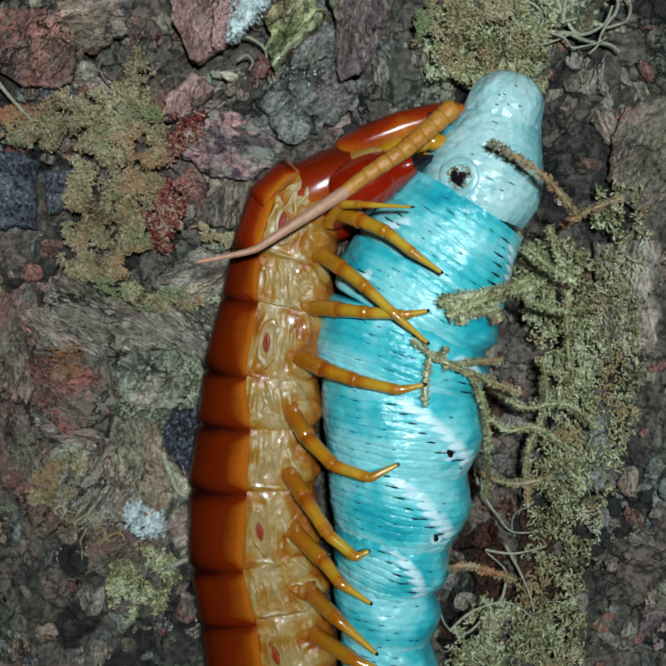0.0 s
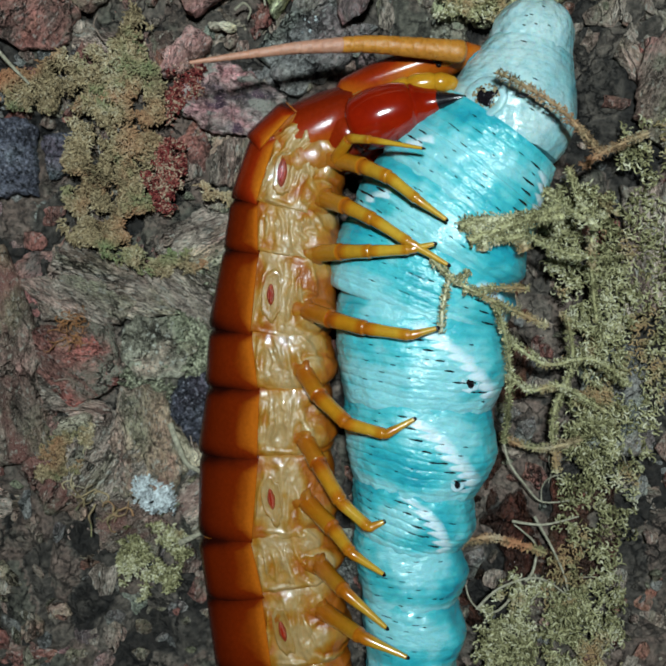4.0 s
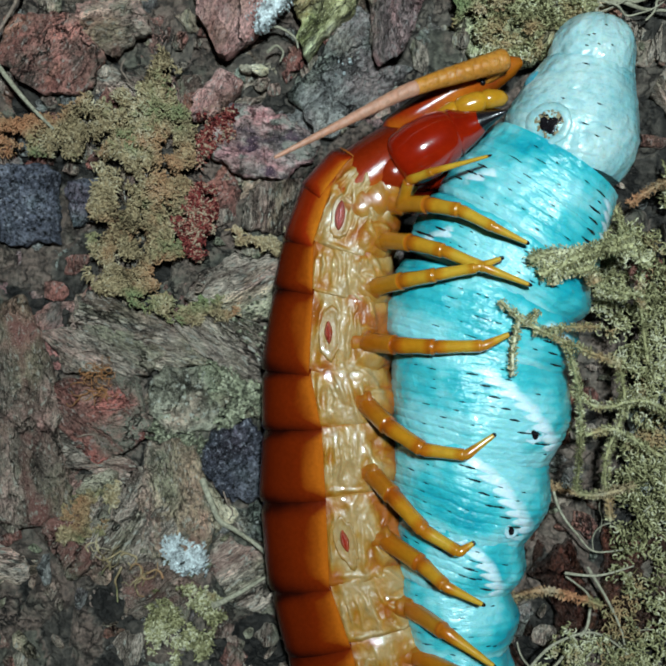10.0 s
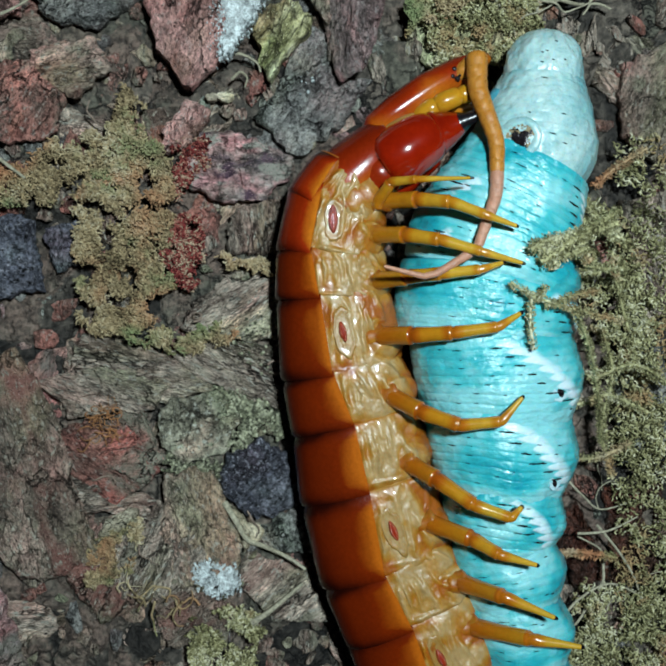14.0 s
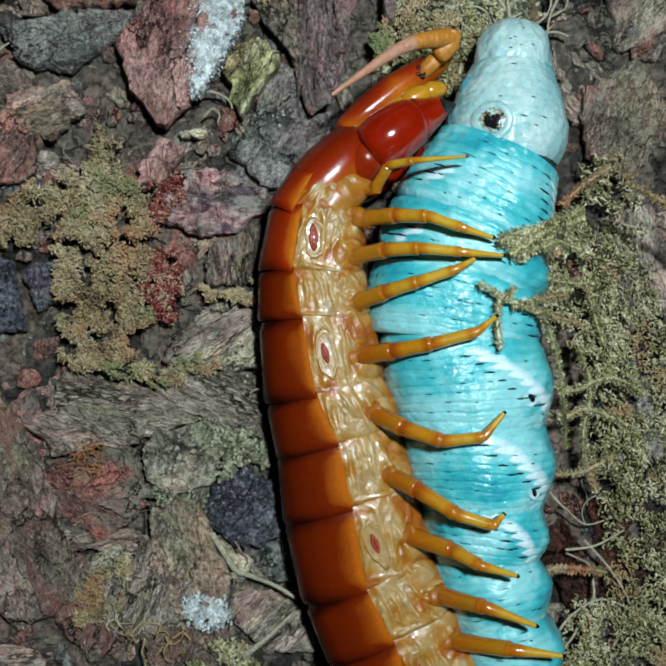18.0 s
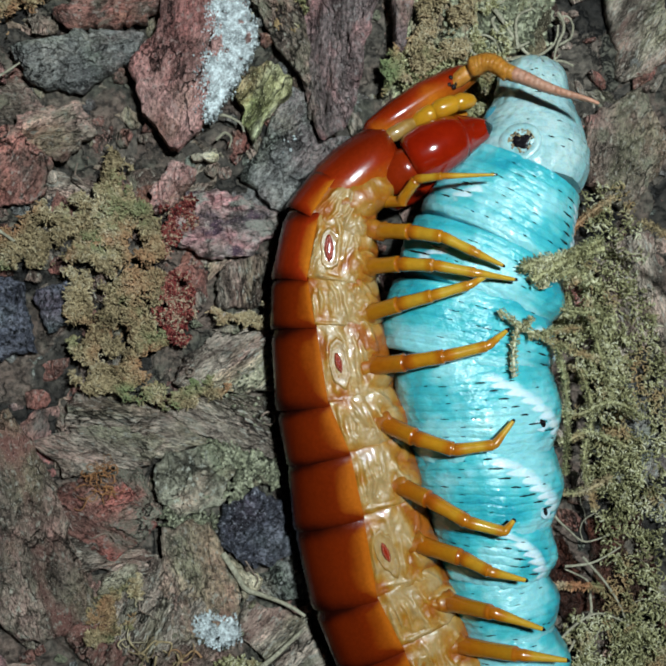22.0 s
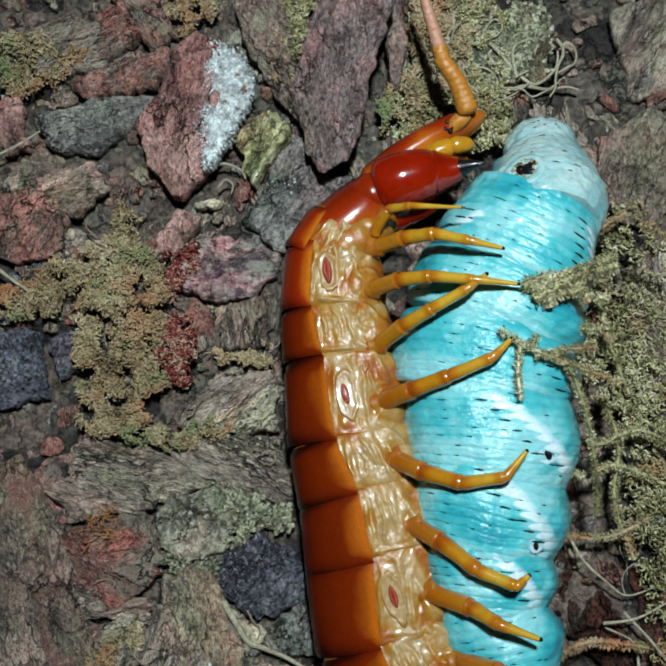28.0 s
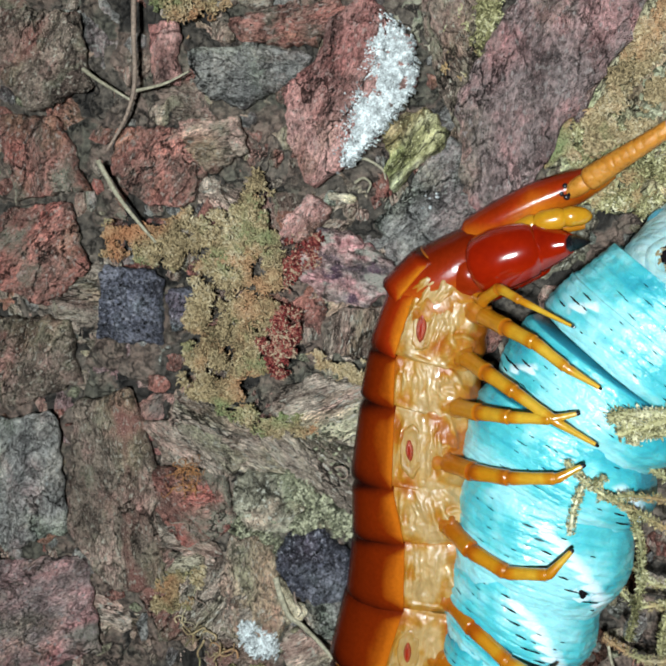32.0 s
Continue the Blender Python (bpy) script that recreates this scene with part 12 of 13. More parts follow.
    nod(rings[0][0], [(0, 19.48, 26.98, 0, 0, -7.92), (0.5, 19.25, 26.85, 0, 0, -7.92), (1, 18.39, 27.49, 0, 0, -7.92), (1.5, 21.64, 27.4, 0, 0, -7.92), (2, 21.07, 27.65, 0, 0, -7.92), (2.5, 20.75, 26.5, -1.19, -6, -7.92), (3, 20.37, 25.24, -2.22, -12, -7.92), (3.5, 20.76, 26.09, -1.89, -10, -7.92), (5.5, 22.16, 28.58, -1.19, -6, -7.92), (6, 22.57, 28.35, -1, -5, -7.92), (6.5, 22.03, 27.27, -0.8, -4, -7.92), (7, 19, 24.73, -0.6, -3, -7.92), (7.5, 22.49, 26.05, -0.45, -2.25, -7.92), (8, 23.24, 27.97, -0.3, -1.5, -7.92), (8.5, 19.54, 30.8, -0.16, -0.75, -7.92), (9, 21.65, 29.95, 0, 0, -7.92), (9.5, 22.25, 30.17, 0, 0, -7.92), (10, 22.75, 29.94, 0, 0, -7.92), (10.5, 23.17, 29.97, 0, 0, -7.92), (11, 23.44, 29.92, 0, 0, -7.92), (11.5, 23.57, 30.04, 0, 0, -7.92), (12, 23.82, 29.96, 0, 0, -7.92), (12.5, 24.07, 29.97, 0, 0, -7.92), (13, 24.31, 29.99, 0, 0, -7.92), (13.5, 23.47, 29.06, 0, 0, -7.92), (14, 22.63, 28.13, 0, 0, -7.92), (14.5, 22.7, 29.06, 0, 0, -7.92), (16.5, 22.97, 32.77, 0, 0, -7.92), (17, 23.28, 32.82, 0, 0, -7.92), (17.5, 23.47, 32.7, 0, 0, -7.92), (18, 23.79, 32.43, 0, 0, -7.92), (18.5, 23.7, 32.55, 0, 0, -7.92), (19, 23.7, 32.76, 0, 0, -7.92), (19.5, 23.87, 32.62, 0, 0, -7.92), (20, 24.27, 32.08, 0, 0, -7.92), (20.5, 26.22, 30.74, -2.25, -12, -7.92), (21, 26.34, 30.15, -2.73, -15, -7.92), (21.5, 25.7, 30.73, -3.34, -19, -7.92), (22, 25.51, 31.31, -2.26, -12, -7.92), (22.5, 25.72, 30.09, -3.4, -19.5, -7.92), (23, 24.58, 28.48, -4.28, -27, -7.92), (23.5, 25.28, 30.35, -3.6, -21, -7.92), (24, 25.84, 31.74, -2.75, -15, -7.92), (24.5, 24.68, 32.25, -2.68, -14.5, -7.92), (25, 16.79, 27.66, -2.52, -14, -7.92), (25.5, 18.73, 31.4, -2.94, -16.33, -7.92), (27.5, 19.65, 24.17, -4.07, -25.67, -7.92), (28, 26.35, 25.99, -4.33, -28, -7.92), (28.5, 25.73, 26.08, -4.81, -33, -7.92), (29, 25.03, 28.97, -3.84, -23, -7.92), (29.5, 25.45, 29.33, -4.02, -24.5, -7.92), (30, 25.79, 29.66, -4.2, -26, -7.92), (30.5, 25.35, 30.17, -4.09, -25, -7.92), (31, 25.4, 30.42, -3.97, -24, -7.92), (31.5, 25.45, 30.68, -3.86, -23, -7.92), (32, 25.5, 30.93, -3.73, -22, -7.92)])
    nod(rings[1][0], [(0, 18.25, 19.15, 0, 0, -9.58), (0.5, 18.02, 19.04, 0, 0, -9.53), (1, 17.21, 19.66, 0, 0, -9), (1.5, 20.3, 19.56, 0, 0, -10.67), (2, 19.76, 19.82, 0, 0, -10.42), (2.5, 19.51, 18.7, -0.36, -6, -9.69), (3, 19.08, 17.69, -0.59, -12, -10.81), (3.5, 19.47, 18.51, -0.53, -10, -10.79), (5.5, 20.82, 20.78, -0.36, -6, -10.82), (6, 21.23, 20.56, -0.31, -5, -10.88), (6.5, 20.79, 19.5, -0.25, -4, -9.78), (7, 17.98, 17.11, -0.19, -3, -7.44), (7.5, 21.27, 18.52, -0.15, -2.25, -10.05), (8, 21.96, 20.38, -0.1, -1.5, -10.56), (8.5, 18.33, 22.93, -0.05, -0.75, -9.13), (9, 20.38, 22.13, 0, 0, -10.05), (9.5, 20.96, 22.35, 0, 0, -10.3), (10, 21.44, 22.12, 0, 0, -10.45), (10.5, 21.85, 22.16, 0, 0, -10.59), (11, 22.12, 22.11, 0, 0, -10.62), (11.5, 22.25, 22.22, 0, 0, -10.62), (12, 22.47, 22.13, 0, 0, -10.93), (12.5, 22.7, 22.15, 0, 0, -11.12), (13, 22.93, 22.18, 0, 0, -11.26), (13.5, 22.15, 21.29, 0, 0, -10.68), (14, 21.4, 20.48, 0, 0, -9.94), (14.5, 21.44, 21.37, 0, 0, -10.09), (16.5, 21.65, 24.94, 0, 0, -10.49), (17, 21.96, 24.99, 0, 0, -10.6), (17.5, 22.14, 24.87, 0, 0, -10.65), (18, 22.45, 24.62, 0, 0, -10.86), (18.5, 22.36, 24.73, 0, 0, -10.84), (19, 22.35, 24.93, 0, 0, -10.91), (19.5, 22.51, 24.79, 0, 0, -10.93), (20, 22.89, 24.27, 0, 0, -11.24), (20.5, 24.76, 23.08, -0.59, -12, -12.59), (21, 24.88, 22.58, -0.66, -15, -12.64), (21.5, 24.36, 23.2, -0.71, -19, -11.53), (22, 24.1, 23.61, -0.59, -12, -11.84), (22.5, 24.34, 22.62, -0.71, -19.5, -12.11), (23, 23.31, 21.41, -0.62, -27, -11.8), (23.5, 23.94, 22.93, -0.71, -21, -11.71), (24, 24.45, 24.06, -0.66, -15, -11.76), (24.5, 23.35, 24.53, -0.65, -14.5, -10.83), (25, 15.84, 20.18, -0.64, -14, -6.84), (25.5, 17.61, 23.77, -0.68, -16.33, -8.64), (27.5, 18.6, 17.14, -0.65, -25.67, -8.84), (28, 25.1, 19.07, -0.6, -28, -11.87), (28.5, 24.61, 19.4, -0.41, -33, -10.74), (29, 23.79, 21.66, -0.69, -23, -10.79), (29.5, 24.19, 22.09, -0.67, -24.5, -11.13), (30, 24.53, 22.48, -0.65, -26, -11.36), (30.5, 24.08, 22.94, -0.66, -25, -11.21), (31, 24.12, 23.14, -0.68, -24, -11.21), (31.5, 24.16, 23.34, -0.69, -23, -11.21), (32, 24.2, 23.54, -0.7, -22, -11.21)])
    glide(rings[2][0], [(0, 15.77, 10.05, -21.54), (0.5, 15.56, 9.98, -21.46), (1, 14.95, 10.52, -19.38), (1.5, 17.38, 10.39, -25.16), (2, 16.95, 10.71, -24.47), (2.5, 17.18, 10.7, -21.8), (3, 16.66, 11.41, -27.17), (3.5, 16.99, 11.91, -27.31), (5.5, 18.06, 12.76, -25.66), (6, 18.43, 12.44, -26.09), (6.5, 18.39, 11.32, -22.59), (7, 16.52, 9.48, -14.73), (7.5, 18.9, 11.11, -26.79), (8, 19.34, 12.56, -27.9), (8.5, 16.02, 13.77, -19.56), (9, 17.72, 13.06, -23.28), (9.5, 18.2, 13.28, -24.14), (10, 18.62, 13.06, -24.68), (10.5, 18.99, 13.11, -25.19), (11, 19.24, 13.07, -25.31), (11.5, 19.36, 13.14, -25.22), (12, 19.47, 13.05, -26.27), (12.5, 19.62, 13.08, -26.92), (13, 19.81, 13.13, -27.45), (13.5, 19.29, 12.44, -26.03), (14, 18.91, 12.16, -24.8), (14.5, 18.87, 12.87, -24.85), (16.5, 18.81, 15.82, -24.67), (17, 19.08, 15.89, -25.1), (17.5, 19.24, 15.79, -25.3), (18, 19.48, 15.61, -26.2), (18.5, 19.39, 15.65, -25.96), (19, 19.35, 15.83, -26.15), (19.5, 19.51, 15.68, -26.18), (20, 19.78, 15.27, -27.52), (20.5, 21.61, 16.31, -31.6), (21, 21.84, 16.35, -31.57), (21.5, 21.75, 17.24, -26.75), (22, 21.18, 16.63, -28.64), (22.5, 21.6, 16.93, -28.94), (23, 20.98, 17.22, -27.98), (23.5, 21.37, 17.45, -27.5), (24, 21.62, 17.38, -27.62), (24.5, 20.8, 17.59, -24.37), (25, 17.01, 14.36, -11.68), (25.5, 18.1, 17.34, -17.27), (27.5, 17.23, 13.28, -19.08), (28, 22.7, 15.48, -29.27), (28.5, 22.28, 16.24, -24.24), (29, 21.21, 16.63, -24.66), (29.5, 21.54, 17.27, -25.56), (30, 21.85, 17.85, -26.04), (30.5, 21.41, 18.12, -25.61), (31, 21.41, 18.12, -25.61), (31.5, 21.41, 18.12, -25.61), (32, 21.41, 18.12, -25.61)])
    way = [(0, 13.33, 3.25, -16.8), (0.5, 13.15, 3.23, -16.67), (1, 12.78, 3.67, -14.55), (1.5, 14.39, 3.5, -20.7), (2, 14.09, 3.9, -19.92), (2.5, 14.68, 3.83, -17.12), (3, 13.73, 5.23, -22.34), (3.5, 14.09, 5.82, -22.42), (5.5, 15, 5.86, -21.24), (6, 15.36, 5.67, -21.62), (6.5, 15.89, 4.72, -17.76), (7, 15.27, 3.8, -8.63), (7.5, 16.52, 5.89, -20.99), (8, 16.65, 7.02, -22.56), (8.5, 13.75, 6.71, -14.88), (9, 15.05, 6.3, -18.62), (9.5, 15.41, 6.51, -19.53), (10, 15.76, 6.3, -20.11), (10.5, 16.06, 6.37, -20.63), (11, 16.31, 6.34, -20.75), (11.5, 16.41, 6.36, -20.7), (12, 16.36, 6.27, -21.82), (12.5, 16.43, 6.3, -22.51), (13, 16.55, 6.4, -23.06), (13.5, 16.37, 5.96, -21.35), (14, 16.47, 6.34, -19.47), (14.5, 16.32, 6.83, -19.73), (16.5, 15.92, 8.98, -20.15), (17, 16.14, 9.08, -20.58), (17.5, 16.28, 9.01, -20.79), (18, 16.44, 8.92, -21.68), (18.5, 16.34, 8.88, -21.48), (19, 16.25, 9.03, -21.71), (19.5, 16.4, 8.87, -21.75), (20, 16.54, 8.6, -23.09), (20.5, 17.68, 9.52, -27.57), (21, 17.87, 9.49, -27.58), (21.5, 18.2, 9.71, -22.79), (22, 17.57, 9.57, -24.54), (22.5, 17.8, 9.61, -25.01), (23, 17.33, 9.89, -23.99), (23.5, 17.75, 10.02, -23.54), (24, 17.97, 9.94, -23.67), (24.5, 17.58, 9.95, -20.32), (25, 17.18, 8.21, -5.94), (25.5, 17.22, 9.86, -12.77), (27.5, 15.18, 6.65, -14.06), (28, 18.94, 8.66, -25.07), (28.5, 18.61, 8.7, -20.12), (29, 17.66, 9.23, -20.49), (29.5, 17.8, 9.77, -21.51), (30, 17.96, 10.21, -22.09), (30.5, 17.6, 10.49, -21.62), (31, 17.6, 10.49, -21.62), (31.5, 17.6, 10.49, -21.62), (32, 17.6, 10.49, -21.62)]
    glide(rings[3][0], way)
    glide(clump, way)
    way = [(0, 12.3, -2.75, -4.04), (0.5, 12.15, -2.73, -3.8), (1, 11.99, -2.38, -1.71), (1.5, 12.87, -2.59, -8.52), (2, 12.69, -2.12, -7.5), (2.5, 13.59, -2.24, -4.53), (3, 12.26, -0.23, -8.91), (3.5, 12.66, 0.45, -8.78), (5.5, 13.41, -0.23, -9.13), (6, 13.77, -0.32, -9.33), (6.5, 14.8, -1.11, -4.7), (7, 15.29, -1.22, 7.13), (7.5, 15.53, 1.29, -4.69), (8, 15.4, 2.13, -7.5), (8.5, 12.88, 0.48, -2.46), (9, 13.82, 0.33, -5.96), (9.5, 14.08, 0.54, -6.97), (10, 14.36, 0.34, -7.59), (10.5, 14.61, 0.43, -8.14), (11, 14.84, 0.41, -8.25), (11.5, 14.93, 0.37, -8.3), (12, 14.75, 0.28, -9.56), (12.5, 14.73, 0.32, -10.33), (13, 14.81, 0.46, -10.87), (13.5, 14.91, 0.24, -8.44), (14, 15.43, 1.2, -4.76), (14.5, 15.19, 1.5, -5.61), (16.5, 14.48, 2.95, -7.79), (17, 14.66, 3.08, -8.22), (17.5, 14.79, 3.02, -8.41), (18, 14.87, 3.02, -9.23), (18.5, 14.77, 2.9, -9.17), (19, 14.64, 3.02, -9.47), (19.5, 14.78, 2.86, -9.54), (20, 14.81, 2.7, -10.8), (20.5, 15.33, 3.53, -16.19), (21, 15.49, 3.43, -16.33), (21.5, 16.19, 3.06, -11.93), (22, 15.5, 3.34, -13.17), (22.5, 15.57, 3.15, -14.12), (23, 15.24, 3.43, -12.97), (23.5, 15.67, 3.46, -12.62), (24, 15.87, 3.37, -12.79), (24.5, 15.86, 3.21, -9.34), (25, 15.8, 2.78, 8.63), (25.5, 15.5, 3.25, -0.95), (27.5, 14.49, 0.79, -0.77), (28, 16.82, 2.65, -13.33), (28.5, 16.7, 2.04, -8.97), (29, 15.8, 2.69, -9.15), (29.5, 15.78, 3.15, -10.44), (30, 15.8, 3.46, -11.31), (30.5, 15.52, 3.76, -10.76), (31, 15.52, 3.76, -10.76), (31.5, 15.52, 3.76, -10.76), (32, 15.52, 3.76, -10.76)]
    glide(rings[4][0], way)
    glide(twig, way)
    glide(loose_stem, [(0, 0, 0, 0), (7, 1, 0, 0), (8.6, 11, -3, -10), (32, 12, -4, -10)])
    glide(rings[5][0], [(0, 12.68, -10.98, 7.36), (0.5, 12.53, -10.94, 7.07), (1, 12.56, -10.71, 7.76), (1.5, 12.84, -10.89, 5.63), (2, 12.8, -10.4, 6.44), (2.5, 13.68, -10.16, 4.6), (3, 12.57, -7.85, 9.8), (3.5, 12.87, -7.56, 7.83), (5.5, 13.09, -8.73, 2.59), (6, 13.44, -8.67, 2.55), (6.5, 14.87, -9.25, 3.98), (7, 15.98, -8.63, 4.18), (7.5, 15.56, -5.64, 3.18), (8, 15.34, -5.42, 3.68), (8.5, 13.01, -7.86, 3.35), (9, 13.56, -7.81, 1.08), (9.5, 13.76, -7.62, 1.11), (10, 13.99, -7.86, 0.95), (10.5, 14.19, -7.74, 0.79), (11, 14.44, -7.78, 0.98), (11.5, 14.49, -7.83, 0.57), (12, 14.27, -7.92, 1), (12.5, 14.21, -7.86, 1.08), (13, 14.27, -7.77, 1.23), (13.5, 14.67, -7.84, 2.75), (14, 15.51, -6.31, 3.94), (14.5, 15.18, -5.65, 3.92), (16.5, 14.39, -5.51, 4.18), (17, 14.53, -5.38, 4.04), (17.5, 14.64, -5.42, 3.9), (18, 14.69, -5.32, 4.05), (18.5, 14.62, -5.5, 4.46), (19, 14.52, -5.4, 5.06), (19.5, 14.64, -5.55, 4.87), (20, 14.58, -5.62, 4.62), (20.5, 14.67, -4.9, 3.61), (21, 14.8, -5.03, 3.51), (21.5, 15.73, -5.81, 3.7), (22, 15.02, -5.17, 3.94), (22.5, 15.04, -5.54, 4.41), (23, 14.82, -5.26, 4.75), (23.5, 15.26, -5.32, 4.63), (24, 15.39, -5.37, 4.12), (24.5, 15.6, -5.61, 4.18), (25, 16.23, -5.21, 1.97), (25.5, 15.66, -5.56, 4.08), (27.5, 14.58, -6.55, 1.86), (28, 15.54, -5.12, -5.53), (28.5, 15.42, -6.44, -6.72), (29, 14.71, -5.82, -4.69), (29.5, 14.63, -5.43, -4.18), (30, 14.56, -5.23, -4.5), (30.5, 14.39, -4.87, -3.67), (31, 14.39, -4.87, -3.67), (31.5, 14.39, -4.87, -3.67), (32, 14.39, -4.87, -3.67)])
    glide(rings[6][0], [(0, 13.63, -20.01, 4.34), (0.5, 13.41, -19.96, 3.83), (1, 13.54, -19.87, 4.12), (1.5, 13.59, -19.95, 3.73), (2, 13.67, -19.51, 4.41), (2.5, 14.06, -18.4, 0.32), (3, 13.97, -16.35, 8.85), (3.5, 14.05, -17.03, 6.24), (5.5, 13.31, -18.22, -0.06), (6, 13.64, -18, -0.17), (6.5, 15.2, -18.33, -0.11), (7, 16.01, -17.34, -4.16), (7.5, 15.65, -13.91, -2.16), (8, 15.65, -14.62, 0), (8.5, 13.16, -16.76, -1.81), (9, 13.39, -16.66, -3.67), (9.5, 13.62, -16.55, -3.19), (10, 13.84, -16.87, -3.14), (10.5, 14.03, -16.71, -3.17), (11, 14.31, -16.8, -2.84), (11.5, 14.29, -16.81, -3.39), (12, 14.18, -16.9, -2.31), (12.5, 14.16, -16.8, -1.93), (13, 14.26, -16.88, -1.48), (13.5, 14.86, -16.93, -0.46), (14, 15.78, -15.04, -0.62), (14.5, 15.4, -13.3, -0.98), (16.5, 14.88, -14.99, 1.56), (17, 15.01, -14.88, 1.52), (17.5, 15.09, -14.91, 1.37), (18, 15.18, -14.71, 1.79), (18.5, 15.19, -14.92, 2.38), (19, 15.23, -14.84, 3.33), (19.5, 15.3, -14.92, 3.09), (20, 15.23, -14.99, 3.11), (20.5, 15.29, -14.37, 3.87), (21, 15.41, -14.48, 3.86), (21.5, 16.29, -15.26, 2.99), (22, 15.62, -14.44, 3.4), (22.5, 15.78, -14.87, 4.68), (23, 15.59, -14.59, 4.68), (23.5, 16, -14.7, 4.48), (24, 16.04, -14.65, 3.85), (24.5, 16.16, -14.79, 2.61), (25, 15.26, -14.56, -7.04), (25.5, 15.35, -14.92, -1.01), (27.5, 14.36, -13.85, -6.21), (28, 14.46, -13.12, -10.28), (28.5, 13.95, -15.03, -13.26), (29, 13.59, -14.68, -10.17), (29.5, 13.65, -14.3, -8.89), (30, 13.54, -14.14, -8.9), (30.5, 13.51, -13.7, -8.03), (31, 13.51, -13.7, -8.03), (31.5, 13.51, -13.7, -8.03), (32, 13.51, -13.7, -8.03)])
    glide(rings[7][0], [(0, 13.73, -27.3, -4.04), (0.5, 13.47, -27.26, -4.04), (1, 13.62, -27.24, -4.04), (1.5, 13.64, -27.25, -4.04), (2, 13.78, -26.84, -4.04), (2.5, 13.86, -25.27, -4.04), (3, 14.36, -23.43, -4.04), (3.5, 14.32, -24.64, -4.04), (5.5, 13.09, -25.76, -4.04), (6, 13.41, -25.46, -4.04), (6.5, 14.97, -25.68, -4.04), (7, 15.49, -24.58, -4.04), (7.5, 15.29, -20.97, -4.04), (8, 15.43, -22.14, -4.04), (8.5, 12.81, -23.96, -4.04), (9, 12.9, -23.87, -4.04), (9.5, 13.17, -23.79, -4.04), (10, 13.39, -24.16, -4.04), (10.5, 13.58, -23.99, -4.04), (11, 13.89, -24.1, -4.04), (11.5, 13.82, -24.09, -4.04), (12, 13.79, -24.17, -4.04), (12.5, 13.8, -24.06, -4.04), (13, 13.93, -24.23, -4.04), (13.5, 14.61, -24.3, -4.04), (14, 15.52, -22.28, -4.04), (14.5, 15.12, -19.94, -4.04), (16.5, 14.78, -22.53, -4.04), (17, 14.9, -22.43, -4.04), (17.5, 14.97, -22.45, -4.04), (18, 15.09, -22.22, -4.04), (18.5, 15.15, -22.43, -4.04), (19, 15.26, -22.36, -4.04), (19.5, 15.32, -22.4, -4.04), (20, 15.24, -22.49, -4.04), (20.5, 15.37, -21.91, -4.04), (21, 15.49, -22, -4.04), (21.5, 16.29, -22.7, -4.04), (22, 15.66, -21.84, -4.04), (22.5, 15.91, -22.28, -4.04), (23, 15.72, -22, -4.04), (23.5, 16.12, -22.13, -4.04), (24, 16.1, -22.01, -4.04), (24.5, 16.13, -22.08, -4.04), (25, 14.29, -22.1, -4.04), (25.5, 14.79, -22.33, -4.04), (27.5, 13.78, -20.24, -4.04), (28, 13.58, -19.86, -4.04), (28.5, 12.82, -22.01, -4.04), (29, 12.65, -21.82, -4.04), (29.5, 12.8, -21.44, -4.04), (30, 12.69, -21.3, -4.04), (30.5, 12.73, -20.8, -4.04), (31, 12.73, -20.8, -4.04), (31.5, 12.73, -20.8, -4.04), (32, 12.73, -20.8, -4.04)])
